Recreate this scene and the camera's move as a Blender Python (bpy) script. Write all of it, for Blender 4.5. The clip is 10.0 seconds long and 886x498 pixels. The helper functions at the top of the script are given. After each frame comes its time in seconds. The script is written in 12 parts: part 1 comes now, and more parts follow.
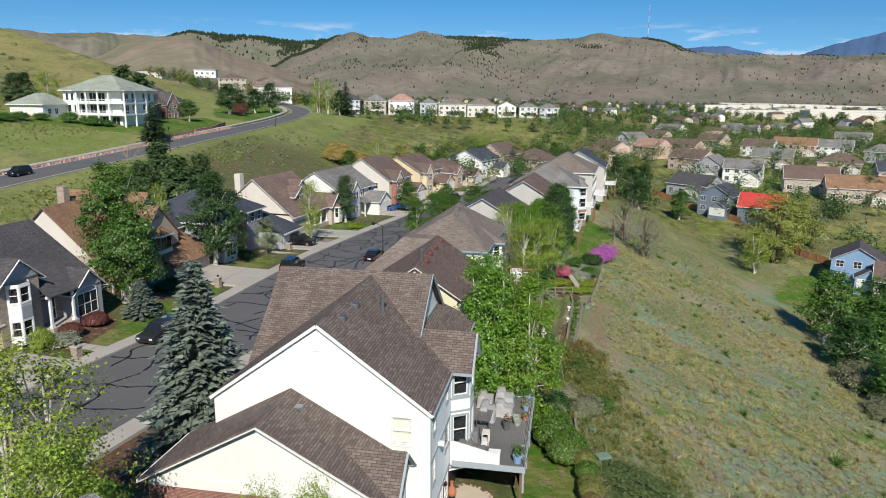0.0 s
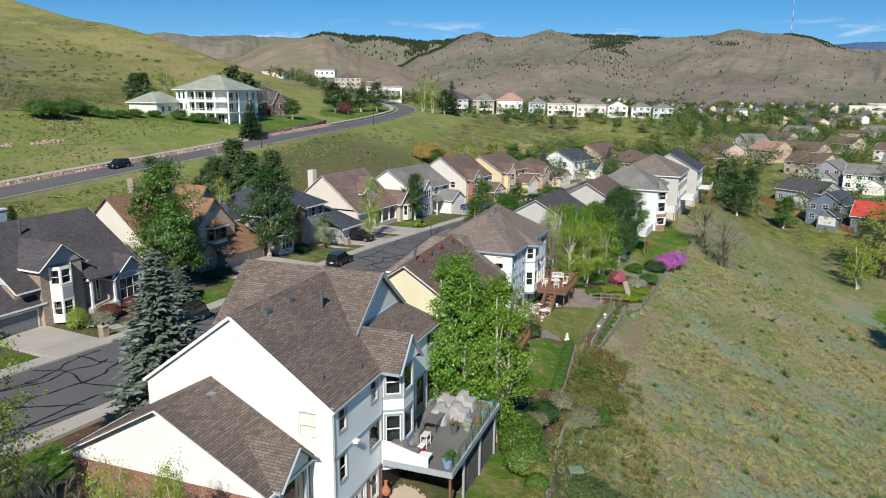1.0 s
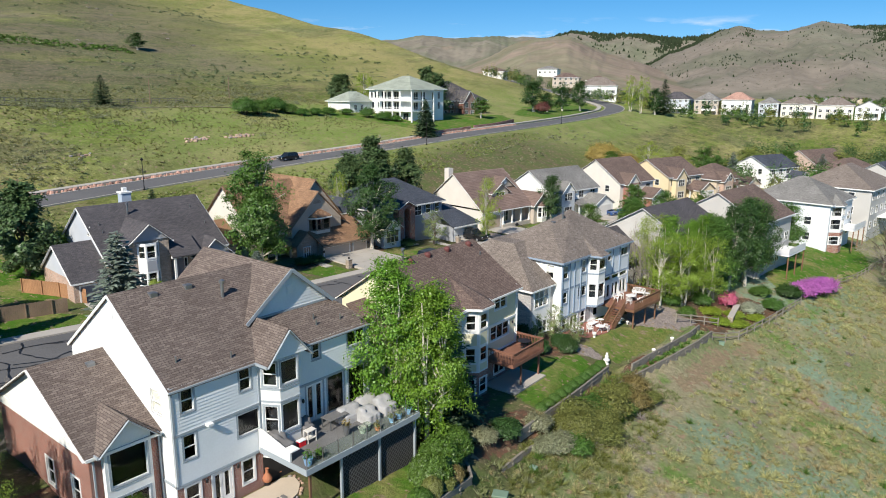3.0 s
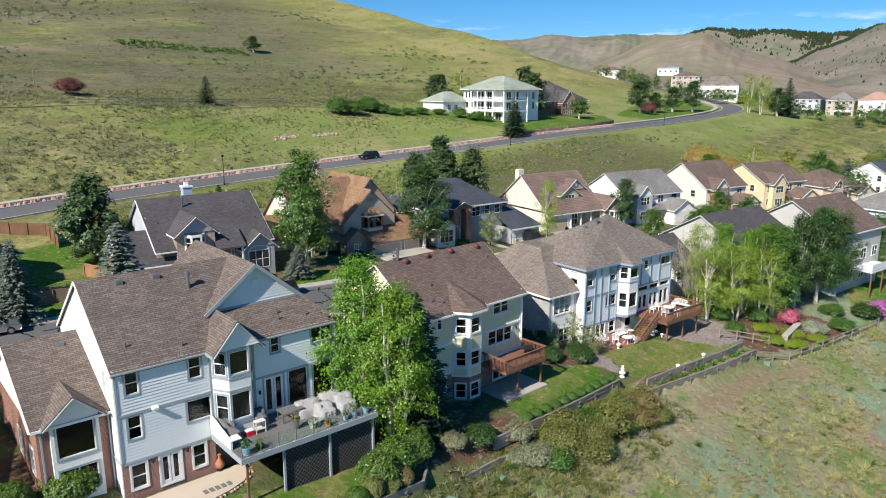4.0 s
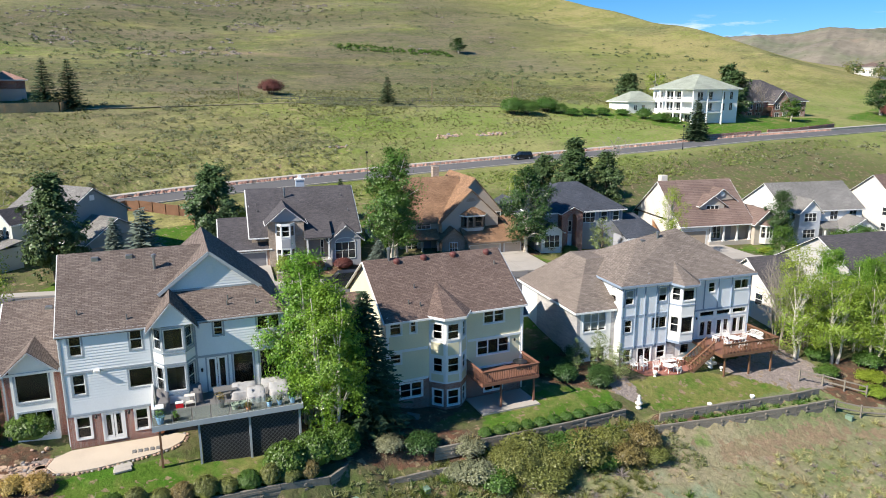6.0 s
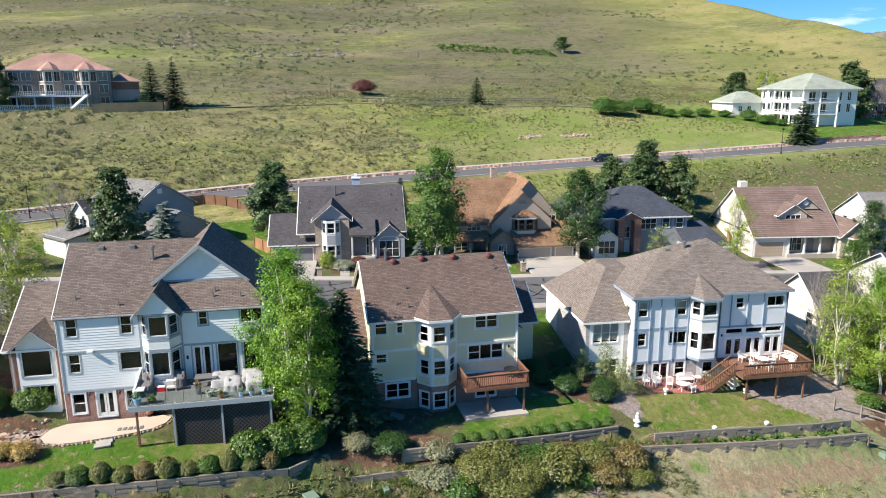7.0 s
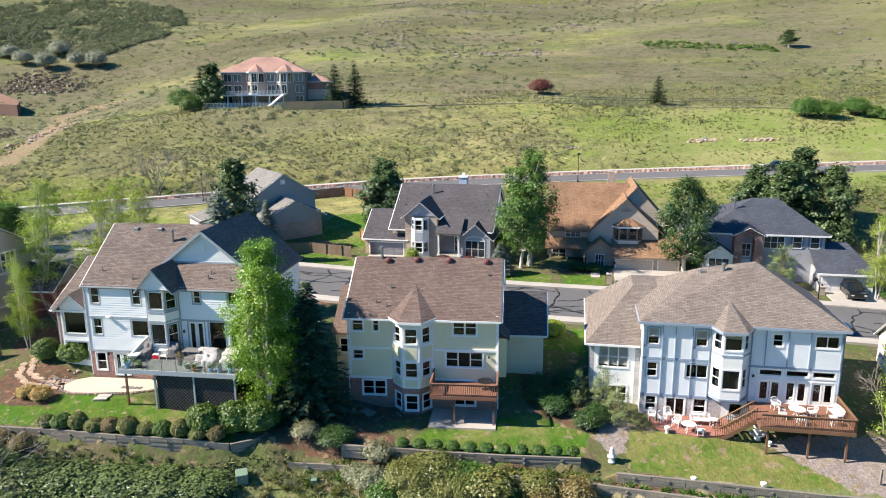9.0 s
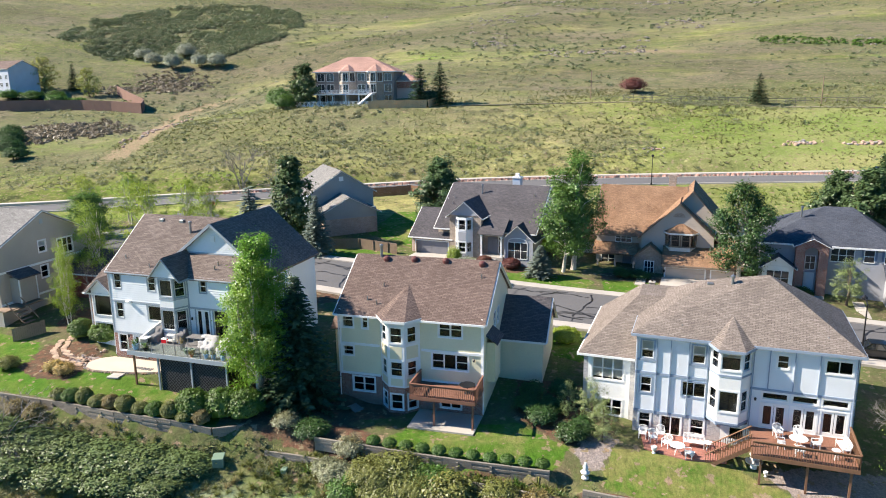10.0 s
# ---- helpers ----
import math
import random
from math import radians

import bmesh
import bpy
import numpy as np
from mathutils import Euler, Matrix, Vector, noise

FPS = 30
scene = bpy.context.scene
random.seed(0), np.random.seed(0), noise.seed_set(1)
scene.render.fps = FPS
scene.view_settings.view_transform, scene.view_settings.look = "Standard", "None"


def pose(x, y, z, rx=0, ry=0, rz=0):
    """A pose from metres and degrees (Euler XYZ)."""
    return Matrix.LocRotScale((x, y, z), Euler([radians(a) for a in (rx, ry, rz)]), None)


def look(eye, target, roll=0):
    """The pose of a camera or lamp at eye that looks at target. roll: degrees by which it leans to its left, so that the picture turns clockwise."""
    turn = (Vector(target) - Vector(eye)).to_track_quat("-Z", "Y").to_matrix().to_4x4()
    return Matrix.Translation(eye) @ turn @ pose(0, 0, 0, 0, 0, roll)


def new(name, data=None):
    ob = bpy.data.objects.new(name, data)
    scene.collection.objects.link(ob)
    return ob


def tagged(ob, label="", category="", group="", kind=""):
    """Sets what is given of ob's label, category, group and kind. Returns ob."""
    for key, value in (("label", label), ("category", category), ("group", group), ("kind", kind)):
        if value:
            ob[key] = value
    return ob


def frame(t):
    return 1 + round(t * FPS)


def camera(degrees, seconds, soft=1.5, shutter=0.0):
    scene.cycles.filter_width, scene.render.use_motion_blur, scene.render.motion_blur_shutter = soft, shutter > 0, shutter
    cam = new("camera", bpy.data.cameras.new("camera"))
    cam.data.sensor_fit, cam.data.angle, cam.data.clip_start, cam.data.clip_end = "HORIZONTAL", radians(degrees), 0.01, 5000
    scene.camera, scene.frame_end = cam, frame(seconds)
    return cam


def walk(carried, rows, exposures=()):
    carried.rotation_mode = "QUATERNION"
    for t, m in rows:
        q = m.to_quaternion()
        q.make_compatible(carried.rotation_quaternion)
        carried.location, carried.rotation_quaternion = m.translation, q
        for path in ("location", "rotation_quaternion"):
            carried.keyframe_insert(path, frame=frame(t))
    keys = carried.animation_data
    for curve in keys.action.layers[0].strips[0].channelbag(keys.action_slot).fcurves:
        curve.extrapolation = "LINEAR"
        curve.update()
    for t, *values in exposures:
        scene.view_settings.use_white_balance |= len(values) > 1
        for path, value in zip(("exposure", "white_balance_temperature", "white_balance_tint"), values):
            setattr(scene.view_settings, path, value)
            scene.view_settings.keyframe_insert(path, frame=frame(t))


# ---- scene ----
cam = camera(63.4, 10.0, 1.0)
METRES, EYE, TILT, LEAN, TURN = 105.0, 23.5, 0.0, 0.0, 0.0
ROWS = [
    (0.0, 0.0, 0.0, 0.0, 0.11, -12.63, -0.49),
    (0.5, 0.0466, 0.0029, 0.0003, 4.68, -12.7, -0.5),
    (1.0, 0.0997, 0.0112, 0.0008, 9.94, -12.77, -0.48),
    (1.5, 0.1451, 0.0228, 0.0012, 14.5, -12.82, -0.45),
    (2.0, 0.1941, 0.0398, 0.0022, 19.55, -12.89, -0.39),
    (2.5, 0.2384, 0.0595, 0.0029, 24.28, -12.93, -0.33),
    (4.0, 0.3644, 0.1441, 0.0045, 39.16, -13.02, -0.11),
    (4.5, 0.3993, 0.1774, 0.0048, 43.88, -13.02, -0.06),
    (5.0, 0.4332, 0.216, 0.0052, 48.93, -13.05, -0.02),
    (5.5, 0.462, 0.255, 0.0053, 53.65, -13.06, 0.05),
    (7.0, 0.5304, 0.3905, 0.0065, 68.5, -13.05, 0.27),
    (7.5, 0.5446, 0.4366, 0.0068, 73.22, -13.05, 0.31),
    (8.0, 0.5554, 0.4872, 0.007, 78.26, -13.05, 0.39),
    (8.5, 0.5611, 0.5351, 0.0064, 82.99, -12.99, 0.47),
    (9.0, 0.5625, 0.5866, 0.0063, 88.03, -13.0, 0.52),
    (9.5, 0.5598, 0.6353, 0.0058, 92.78, -13.0, 0.59),
    (10.0, 0.5524, 0.6865, 0.0051, 97.83, -12.97, 0.65),
]
walk(cam, [(t, pose(0, 0, EYE, TILT, LEAN, TURN) @ pose(METRES * x, METRES * y, METRES * z, 90 + pitch, roll, yaw)) for t, x, y, z, yaw, pitch, roll in ROWS],
     exposures=[(0.0, 0.06, 6650, 9), (1.5, 0.16, 6650, 9), (2.5, 0.26, 6650, 9), (4.5, 0.49, 6650, 10), (5.5, 0.61, 6700, 11), (7.5, 0.86, 6800, 12), (10.0, 1.13, 7000, 13)])

# ---- world, sun ----
SUN_AZ, SUN_EL = -87.0, 39.0          # degrees from +x, and above the horizon
world = bpy.data.worlds.new("world")
scene.world = world
world.use_nodes = True
wn = world.node_tree
sky = wn.nodes.new("ShaderNodeTexSky")
sky.sky_type = "NISHITA"
sky.sun_disc = False
sky.sun_elevation = radians(SUN_EL)
sky.sun_rotation = radians(90 - SUN_AZ)
sky.altitude = 1800
sky.dust_density = 0.6
# a clear, dry mountain sky: deep blue down to low angles
w_tc = wn.nodes.new("ShaderNodeTexCoord")
w_up = wn.nodes.new("ShaderNodeVectorMath")
w_up.operation = "ADD"
w_up.inputs[1].default_value = (0, 0, 0.08)
wn.links.new(w_tc.outputs["Generated"], w_up.inputs[0])
wn.links.new(w_up.outputs[0], sky.inputs["Vector"])
w_hs = wn.nodes.new("ShaderNodeHueSaturation")
w_hs.inputs["Saturation"].default_value = 1.5
wn.links.new(sky.outputs[0], w_hs.inputs["Color"])
w_sep = wn.nodes.new("ShaderNodeSeparateXYZ")
wn.links.new(w_tc.outputs["Generated"], w_sep.inputs[0])
w_map = wn.nodes.new("ShaderNodeMapping")
w_map.inputs["Scale"].default_value = (11, 11, 60)
wn.links.new(w_tc.outputs["Generated"], w_map.inputs[0])
w_cl = wn.nodes.new("ShaderNodeTexNoise")
w_cl.inputs["Scale"].default_value, w_cl.inputs["Detail"].default_value, w_cl.inputs["Roughness"].default_value = 1.0, 6, 0.6
wn.links.new(w_map.outputs[0], w_cl.inputs["Vector"])
w_r1 = wn.nodes.new("ShaderNodeMapRange")
w_r1.inputs[1].default_value, w_r1.inputs[2].default_value = 0.55, 0.80
wn.links.new(w_cl.outputs[0], w_r1.inputs[0])
w_r2 = wn.nodes.new("ShaderNodeMapRange")
w_r2.inputs[1].default_value, w_r2.inputs[2].default_value = 0.086, 0.068
wn.links.new(w_sep.outputs[2], w_r2.inputs[0])
w_mul = wn.nodes.new("ShaderNodeMath")
w_mul.operation = "MULTIPLY"
wn.links.new(w_r1.outputs[0], w_mul.inputs[0])
wn.links.new(w_r2.outputs[0], w_mul.inputs[1])
w_mix = wn.nodes.new("ShaderNodeMix")
w_mix.data_type = "RGBA"
wn.links.new(w_mul.outputs[0], w_mix.inputs[0])
wn.links.new(w_hs.outputs[0], w_mix.inputs[6])
w_mix.inputs[7].default_value = (8.0, 8.2, 8.6, 1)
wn.links.new(w_mix.outputs[2], wn.nodes["Background"].inputs[0])
wn.nodes["Background"].inputs[1].default_value = 0.106
sun_data = bpy.data.lights.new("sun", "SUN")
sun_data.energy, sun_data.angle, sun_data.color = 5.0, radians(0.53), (1.0, 0.95, 0.86)
sun = new("sun", sun_data)
sun_from = Vector((math.cos(radians(SUN_EL)) * math.cos(radians(SUN_AZ)), math.cos(radians(SUN_EL)) * math.sin(radians(SUN_AZ)), math.sin(radians(SUN_EL))))
sun.matrix_world = look(tuple(sun_from * 300), (0, 0, 0))

# ---- the lie of the land: cross-sections (x, z) at some y ----
SECTIONS = {
    -400: [(-3000, 250), (-700, 190), (-450, 125), (-285, 76), (-172, 42), (-120, 22), (-60, 6), (12, -10), (70, -22), (300, -14), (1500, -12)],
    -110: [(-3000, 220), (-600, 130), (-400, 84), (-285, 46), (-230, 27), (-195, 19), (-172, 14), (-120, 7), (-75, -1), (-60, -1.5), (-25, -1), (0, -2), (12, -6), (40, -15), (70, -22), (300, -13), (1500, -12)],
    -50: [(-3000, 210), (-600, 124), (-400, 80), (-300, 50), (-256, 35.5), (-221, 22), (-195, 17), (-169, 13.2), (-130, 9.5), (-110, 6.5), (-80, 0.6), (-60, -0.4), (-25, -0.4), (0, -1.5), (12, -5), (40, -15), (70, -22), (300, -13), (1500, -12)],
    8: [(-3000, 190), (-600, 112), (-450, 84), (-300, 52), (-222, 33), (-180, 25), (-150, 20.4), (-138, 18.8), (-127, 18.2), (-121, 16.0), (-113, 11.2), (-100, 7.4), (-86, 3.2), (-74, 1.8), (-60, 1.3), (-45, 1.1), (-31, 0.8), (-20, 0.9), (-9, 0.9), (-2, -0.4), (4, -1.2), (9, -2.0), (12, -3.8), (17, -6), (27, -9), (43, -14.5), (70, -22.5), (120, -20), (300, -13), (1500, -12)],
    30: [(-3000, 180), (-600, 110), (-450, 84), (-285, 50), (-222, 36), (-170, 25.5), (-145, 20.6), (-136, 19.0), (-124, 18.5), (-118, 14.6), (-112, 11.6), (-100, 8.2), (-86, 4), (-74, 2.6), (-60, 1.7), (-45, 1.3), (-31, 1.0), (-20, 1.2), (-9, 1.4), (-2, 0.1), (4, -0.5), (9, -1.0), (12, -3.4), (17, -5), (27, -8.3), (43, -14.3), (70, -22.5), (120, -20), (300, -13), (1500, -12)],
    60: [(-3000, 180), (-600, 112), (-450, 84), (-265, 48.5), (-232, 39), (-190, 30), (-150, 21.8), (-130, 19.1), (-124, 17.4), (-112, 13.4), (-106, 12.0), (-100, 8.8), (-94, 6.4), (-88, 5.4), (-77, 4.8), (-66, 3.4), (-50, 1.4), (-38, 0.5), (-30, 0.1), (-19, 0.0), (-8, -0.2), (1, -1.7), (9, -2.1), (12.5, -4), (17.5, -5.1), (27, -8.1), (43, -14), (70, -22.5), (120, -20), (300, -13), (1500, -12)],
    95: [(-3000, 180), (-600, 108), (-450, 84), (-300, 55.5), (-232, 39), (-187, 30.5), (-146, 21.4), (-130, 19.5), (-125, 19.2), (-114, 15.4), (-99, 10.8), (-86, 6.2), (-76, 5.9), (-62, 3.4), (-48, 0.6), (-32, -0.8), (-20, -1.3), (-10, -1.3), (0, -2), (6, -2.8), (12.5, -3.5), (16, -4.4), (21, -6), (30, -8.5), (43, -13.4), (70, -22), (120, -19), (300, -13), (1500, -12)],
    130: [(-3000, 180), (-600, 106), (-450, 86), (-300, 56), (-216, 36.8), (-170, 26.5), (-146, 20.6), (-130, 18.0), (-123, 17.4), (-114, 15.4), (-98.5, 11.4), (-92, 9.8), (-80, 7.6), (-70, 7.3), (-56, 6.4), (-46, 2.0), (-30, -2.3), (-15, -2.8), (-4, -2.8), (8, -3), (20, -3.5), (27, -4.6), (36, -7.5), (43, -10), (70, -19.5), (95, -19), (130, -15), (300, -11), (1500, -12)],
    200: [(-3000, 180), (-600, 108), (-450, 94), (-300, 60), (-236, 44), (-213, 37), (-178, 28.5), (-160, 25), (-130, 19.0), (-112, 16.0), (-98, 14.2), (-86, 12.6), (-76, 11.0), (-69, 10.0), (-58, 9.4), (-44, 7), (-28, 0), (-16, -3.2), (0, -4), (20, -4.2), (36, -4.4), (46, -6.5), (70, -15), (120, -12.5), (300, -11), (1500, -12)],
    300: [(-3000, 170), (-600, 114), (-450, 98), (-365, 79), (-280, 59), (-230, 47), (-200, 39.5), (-160, 29), (-120, 18.5), (-100, 14), (-84, 12.2), (-66, 10.9), (-56, 9.8), (-44, 6.4), (-24, 1), (-10, -3), (20, -5), (45, -6), (75, -8), (120, -8), (300, -9), (1500, -11)],
    350: [(-3000, 170), (-600, 116), (-450, 100), (-365, 85), (-280, 67), (-230, 55), (-196, 46), (-175, 38.8), (-154, 32), (-132, 25), (-110, 17.4), (-90, 13), (-66, 11.8), (-50, 10), (-30, 4), (0, -1), (40, -4), (75, -7), (120, -8), (300, -9), (1500, -11)],
    440: [(-3000, 160), (-600, 100), (-450, 84), (-365, 70), (-300, 55), (-250, 42), (-200, 31), (-180, 27), (-150, 23), (-120, 18), (-97, 15), (-76, 11), (-60, 8.2), (-30, 7.8), (20, 6.6), (66, 6.6), (90, 0), (120, -8), (300, -10), (1500, -10)],
    620: [(-3000, 140), (-600, 72), (-450, 56), (-300, 36), (-235, 25), (-160, 8), (-60, 0), (60, -4), (150, -7), (300, -9), (1500, -9)],
    1000: [(-3000, 90), (-600, 24), (-300, 2), (-60, -6), (150, -9), (300, -9), (1500, -9)],
    2200: [(-3000, 60), (-600, 12), (-300, 4), (-60, 0), (150, -4), (300, -5), (1500, -5)],
}
STREET = [(-40.5, 0), (-34.2, 24), (-27.5, 46), (-20.8, 70), (-17.6, 88), (-14.6, 104), (-9.5, 124), (-3.0, 145), (5, 168), (14, 195), (22, 225), (27, 260)]
STREET_Z = [1.2, 1.1, 0.7, -0.15, -0.75, -1.35, -2.1, -2.7, -3.2, -3.7, -4.2, -4.8]
HILL_ROAD = [(-70, -60), (-73, -30), (-77.5, 0), (-81, 30), (-82.5, 60), (-81, 92), (-76, 130), (-69.6, 165), (-66.2, 190), (-64.4, 215), (-63.6, 245), (-63.4, 280), (-65, 320), (-69, 352), (-79, 382), (-98, 404), (-124, 424), (-150, 440), (-176, 462)]
HILL_ROAD_Z = [-1.0, 0.2, 1.6, 3.0, 4.5, 5.7, 7.2, 8.7, 9.7, 10.1, 10.4, 10.8, 11.4, 12.0, 13.2, 15.6, 19.2, 22.6, 26.5]


def smooth(a, b, v):
    v = np.clip((v - a) / (b - a), 0, 1)
    return v * v * (3 - 2 * v)


def dense(pts, zs, step=2.0):
    """A polyline with heights, resampled evenly along a gentle curve."""
    p = np.array([(x, y, z) for (x, y), z in zip(pts, zs)], float)
    s = np.concatenate([[0], np.cumsum(np.hypot(np.diff(p[:, 0]), np.diff(p[:, 1])))])
    tt = np.arange(0, s[-1], step)
    out = []
    m = np.gradient(p, s, axis=0)
    for t in tt:
        i = min(np.searchsorted(s, t, side="right") - 1, len(s) - 2)
        h = s[i + 1] - s[i]
        u = (t - s[i]) / h
        out.append((2 * u**3 - 3 * u**2 + 1) * p[i] + (u**3 - 2 * u**2 + u) * h * m[i] + (-2 * u**3 + 3 * u**2) * p[i + 1] + (u**3 - u**2) * h * m[i + 1])
    return np.array(out)


street_line = dense(STREET, STREET_Z)
hill_line = dense(HILL_ROAD, HILL_ROAD_Z)
# timber retaining walls: line with top heights, and how far the ground drops below them
STEPS = [
    ([(7.6, 27.0, -0.75), (8.7, 34.0, -0.8), (9.7, 39.0, -0.85), (10.2, 44.0, -1.05), (10.3, 47.3, -1.5)], 0.95),
    ([(10.3, 55.5, -1.75), (10.9, 61.0, -2.0), (11.5, 67.5, -2.3), (12.0, 73.0, -2.4)], 0.75),
    ([(10.6, 51.6, -2.95), (10.9, 54.5, -3.0), (11.5, 57.8, -3.1)], 0.7),
    ([(13.7, 75.2, -2.65), (15.2, 82.0, -2.8), (16.6, 88.5, -3.0), (17.0, 92.4, -3.2)], 0.55),
    ([(12.6, 66.5, -3.15), (13.4, 71.0, -3.2), (14.3, 74.5, -3.3), (16.2, 81.5, -3.45), (17.7, 88.0, -3.6), (18.4, 92.6, -3.75)], 0.85),
]
PADS = [(1.6, 35.6, 2.4, 5.0, -0.52), (5.4, 62.2, 2.8, 5.6, -2.25), (6.6, 82.3, 2.6, 3.8, -2.62)]
ROADS = [(street_line, 5.6 + 1.6, 8.0), (hill_line, 8.7, 4.5)]
SEC_Y = sorted(SECTIONS)


def ground(x, y):
    """Height of the ground, for arrays or numbers."""
    x, y = np.broadcast_arrays(np.asarray(x, float), np.asarray(y, float))
    shape = x.shape
    x, y = x.ravel(), y.ravel()
    zs = np.array([np.interp(x, *np.array(SECTIONS[k]).T) for k in SEC_Y])
    i = np.clip(np.searchsorted(SEC_Y, y) - 1, 0, len(SEC_Y) - 2)
    ys = np.array(SEC_Y, float)
    f = np.clip((y - ys[i]) / (ys[i + 1] - ys[i]), 0, 1)
    n = np.arange(len(x))
    z = zs[i, n] * (1 - f) + zs[i + 1, n] * f
    for line, half, fade in ROADS:
        near = (x > line[:, 0].min() - 30) & (x < line[:, 0].max() + 30) & (y > line[:, 1].min() - 30) & (y < line[:, 1].max() + 30)
        if near.any():
            d2 = (x[near, None] - line[None, :, 0]) ** 2 + (y[near, None] - line[None, :, 1]) ** 2
            k = d2.argmin(1)
            d = np.sqrt(d2[np.arange(len(k)), k])
            w = 1 - smooth(half, half + fade, d)
            z[near] = z[near] * (1 - w) + (line[k, 2] - 0.12) * w
    for cx, cy, rx, ry, zp in PADS:
        w = 1 - smooth(1.0, 1.5, np.hypot((x - cx) / rx, (y - cy) / ry))
        z = z * (1 - w) + zp * w
    for pts, h in STEPS:
        p = np.array(pts)
        w = smooth(p[0, 1] - 0.8, p[0, 1] + 0.4, y) * (1 - smooth(p[-1, 1] - 0.4, p[-1, 1] + 0.8, y))
        d, zt = x - np.interp(y, p[:, 1], p[:, 0]), np.interp(y, p[:, 1], p[:, 2])
        up = np.where(d <= 0.1, smooth(-1.8, -0.3, d), 0) * w
        dn = np.where(d > 0.1, 1 - smooth(0.5, 2.6, d), 0) * w
        z = z * (1 - up) + (zt - 0.12) * up
        z = z * (1 - dn) + np.minimum(zt - h, z + 0.3) * dn
    hw = 0.55 * smooth(-185, -250, x) * (x > -1200) * (np.abs(y - 100) < 900)
    z = z + hw * (2.2 * np.sin(x * 0.021 + y * 0.031) + 1.6 * np.sin(x * 0.05 - y * 0.043 + 1) + 0.9 * np.sin(x * 0.11 + y * 0.09))
    return z.reshape(shape)


def gz(x, y):
    return float(ground(x, y))

# ---- materials ----
def mat(name, base, rough=0.8, metal=0.0, var=None, grain=None, bump=None, spec=0.3, island=0.0, mix=None):
    """A node material. var: (scale, amount) of large stains; grain: (scale, amount) of fine variation; bump: (scale, height);
    island: how far pieces differ from one another; mix: (colour, scale, from, to) patches of a second colour."""
    m = bpy.data.materials.new(name)
    m.use_nodes = True
    nt = m.node_tree
    b = nt.nodes["Principled BSDF"]
    b.inputs["Roughness"].default_value = rough
    b.inputs["Metallic"].default_value = metal
    b.inputs["Specular IOR Level"].default_value = spec
    geo = nt.nodes.new("ShaderNodeTexCoord")
    col = nt.nodes.new("ShaderNodeRGB")
    col.outputs[0].default_value = (*base, 1)
    out = col.outputs[0]

    def noise_at(scale, detail=4):
        n = nt.nodes.new("ShaderNodeTexNoise")
        n.inputs["Scale"].default_value = scale
        n.inputs["Detail"].default_value = detail
        nt.links.new(geo.outputs["Object"], n.inputs["Vector"])
        return n.outputs[0]

    def ramp(fac, a, b2):
        r = nt.nodes.new("ShaderNodeMapRange")
        r.inputs["From Min"].default_value, r.inputs["From Max"].default_value = a, b2
        nt.links.new(fac, r.inputs["Value"])
        return r

    if mix:
        c2, sc, a, b2 = mix
        r = ramp(noise_at(sc, 5), a, b2)
        mx = nt.nodes.new("ShaderNodeMix")
        mx.data_type = "RGBA"
        nt.links.new(r.outputs[0], mx.inputs[0])
        nt.links.new(out, mx.inputs[6])
        mx.inputs[7].default_value = (*c2, 1)
        out = mx.outputs[2]
    for sc, am in [v for v in (var, grain) if v]:
        r = ramp(noise_at(sc), 0.25, 0.75)
        r.inputs["To Min"].default_value, r.inputs["To Max"].default_value = 1 - am, 1 + am
        mu = nt.nodes.new("ShaderNodeMix")
        mu.data_type, mu.blend_type = "RGBA", "MULTIPLY"
        mu.inputs[0].default_value = 1
        nt.links.new(out, mu.inputs[6])
        nt.links.new(r.outputs[0], mu.inputs[7])
        out = mu.outputs[2]
    if island:
        gi = nt.nodes.new("ShaderNodeNewGeometry")
        hs = nt.nodes.new("ShaderNodeHueSaturation")
        r = ramp(gi.outputs["Random Per Island"], 0, 1)
        r.inputs["To Min"].default_value, r.inputs["To Max"].default_value = 1 - island, 1 + island
        nt.links.new(r.outputs[0], hs.inputs["Value"])
        nt.links.new(out, hs.inputs["Color"])
        out = hs.outputs[0]
    nt.links.new(out, b.inputs["Base Color"])
    if bump:
        bp = nt.nodes.new("ShaderNodeBump")
        bp.inputs["Distance"].default_value = bump[1]
        nt.links.new(noise_at(bump[0], 3), bp.inputs["Height"])
        nt.links.new(bp.outputs[0], b.inputs["Normal"])
    return m


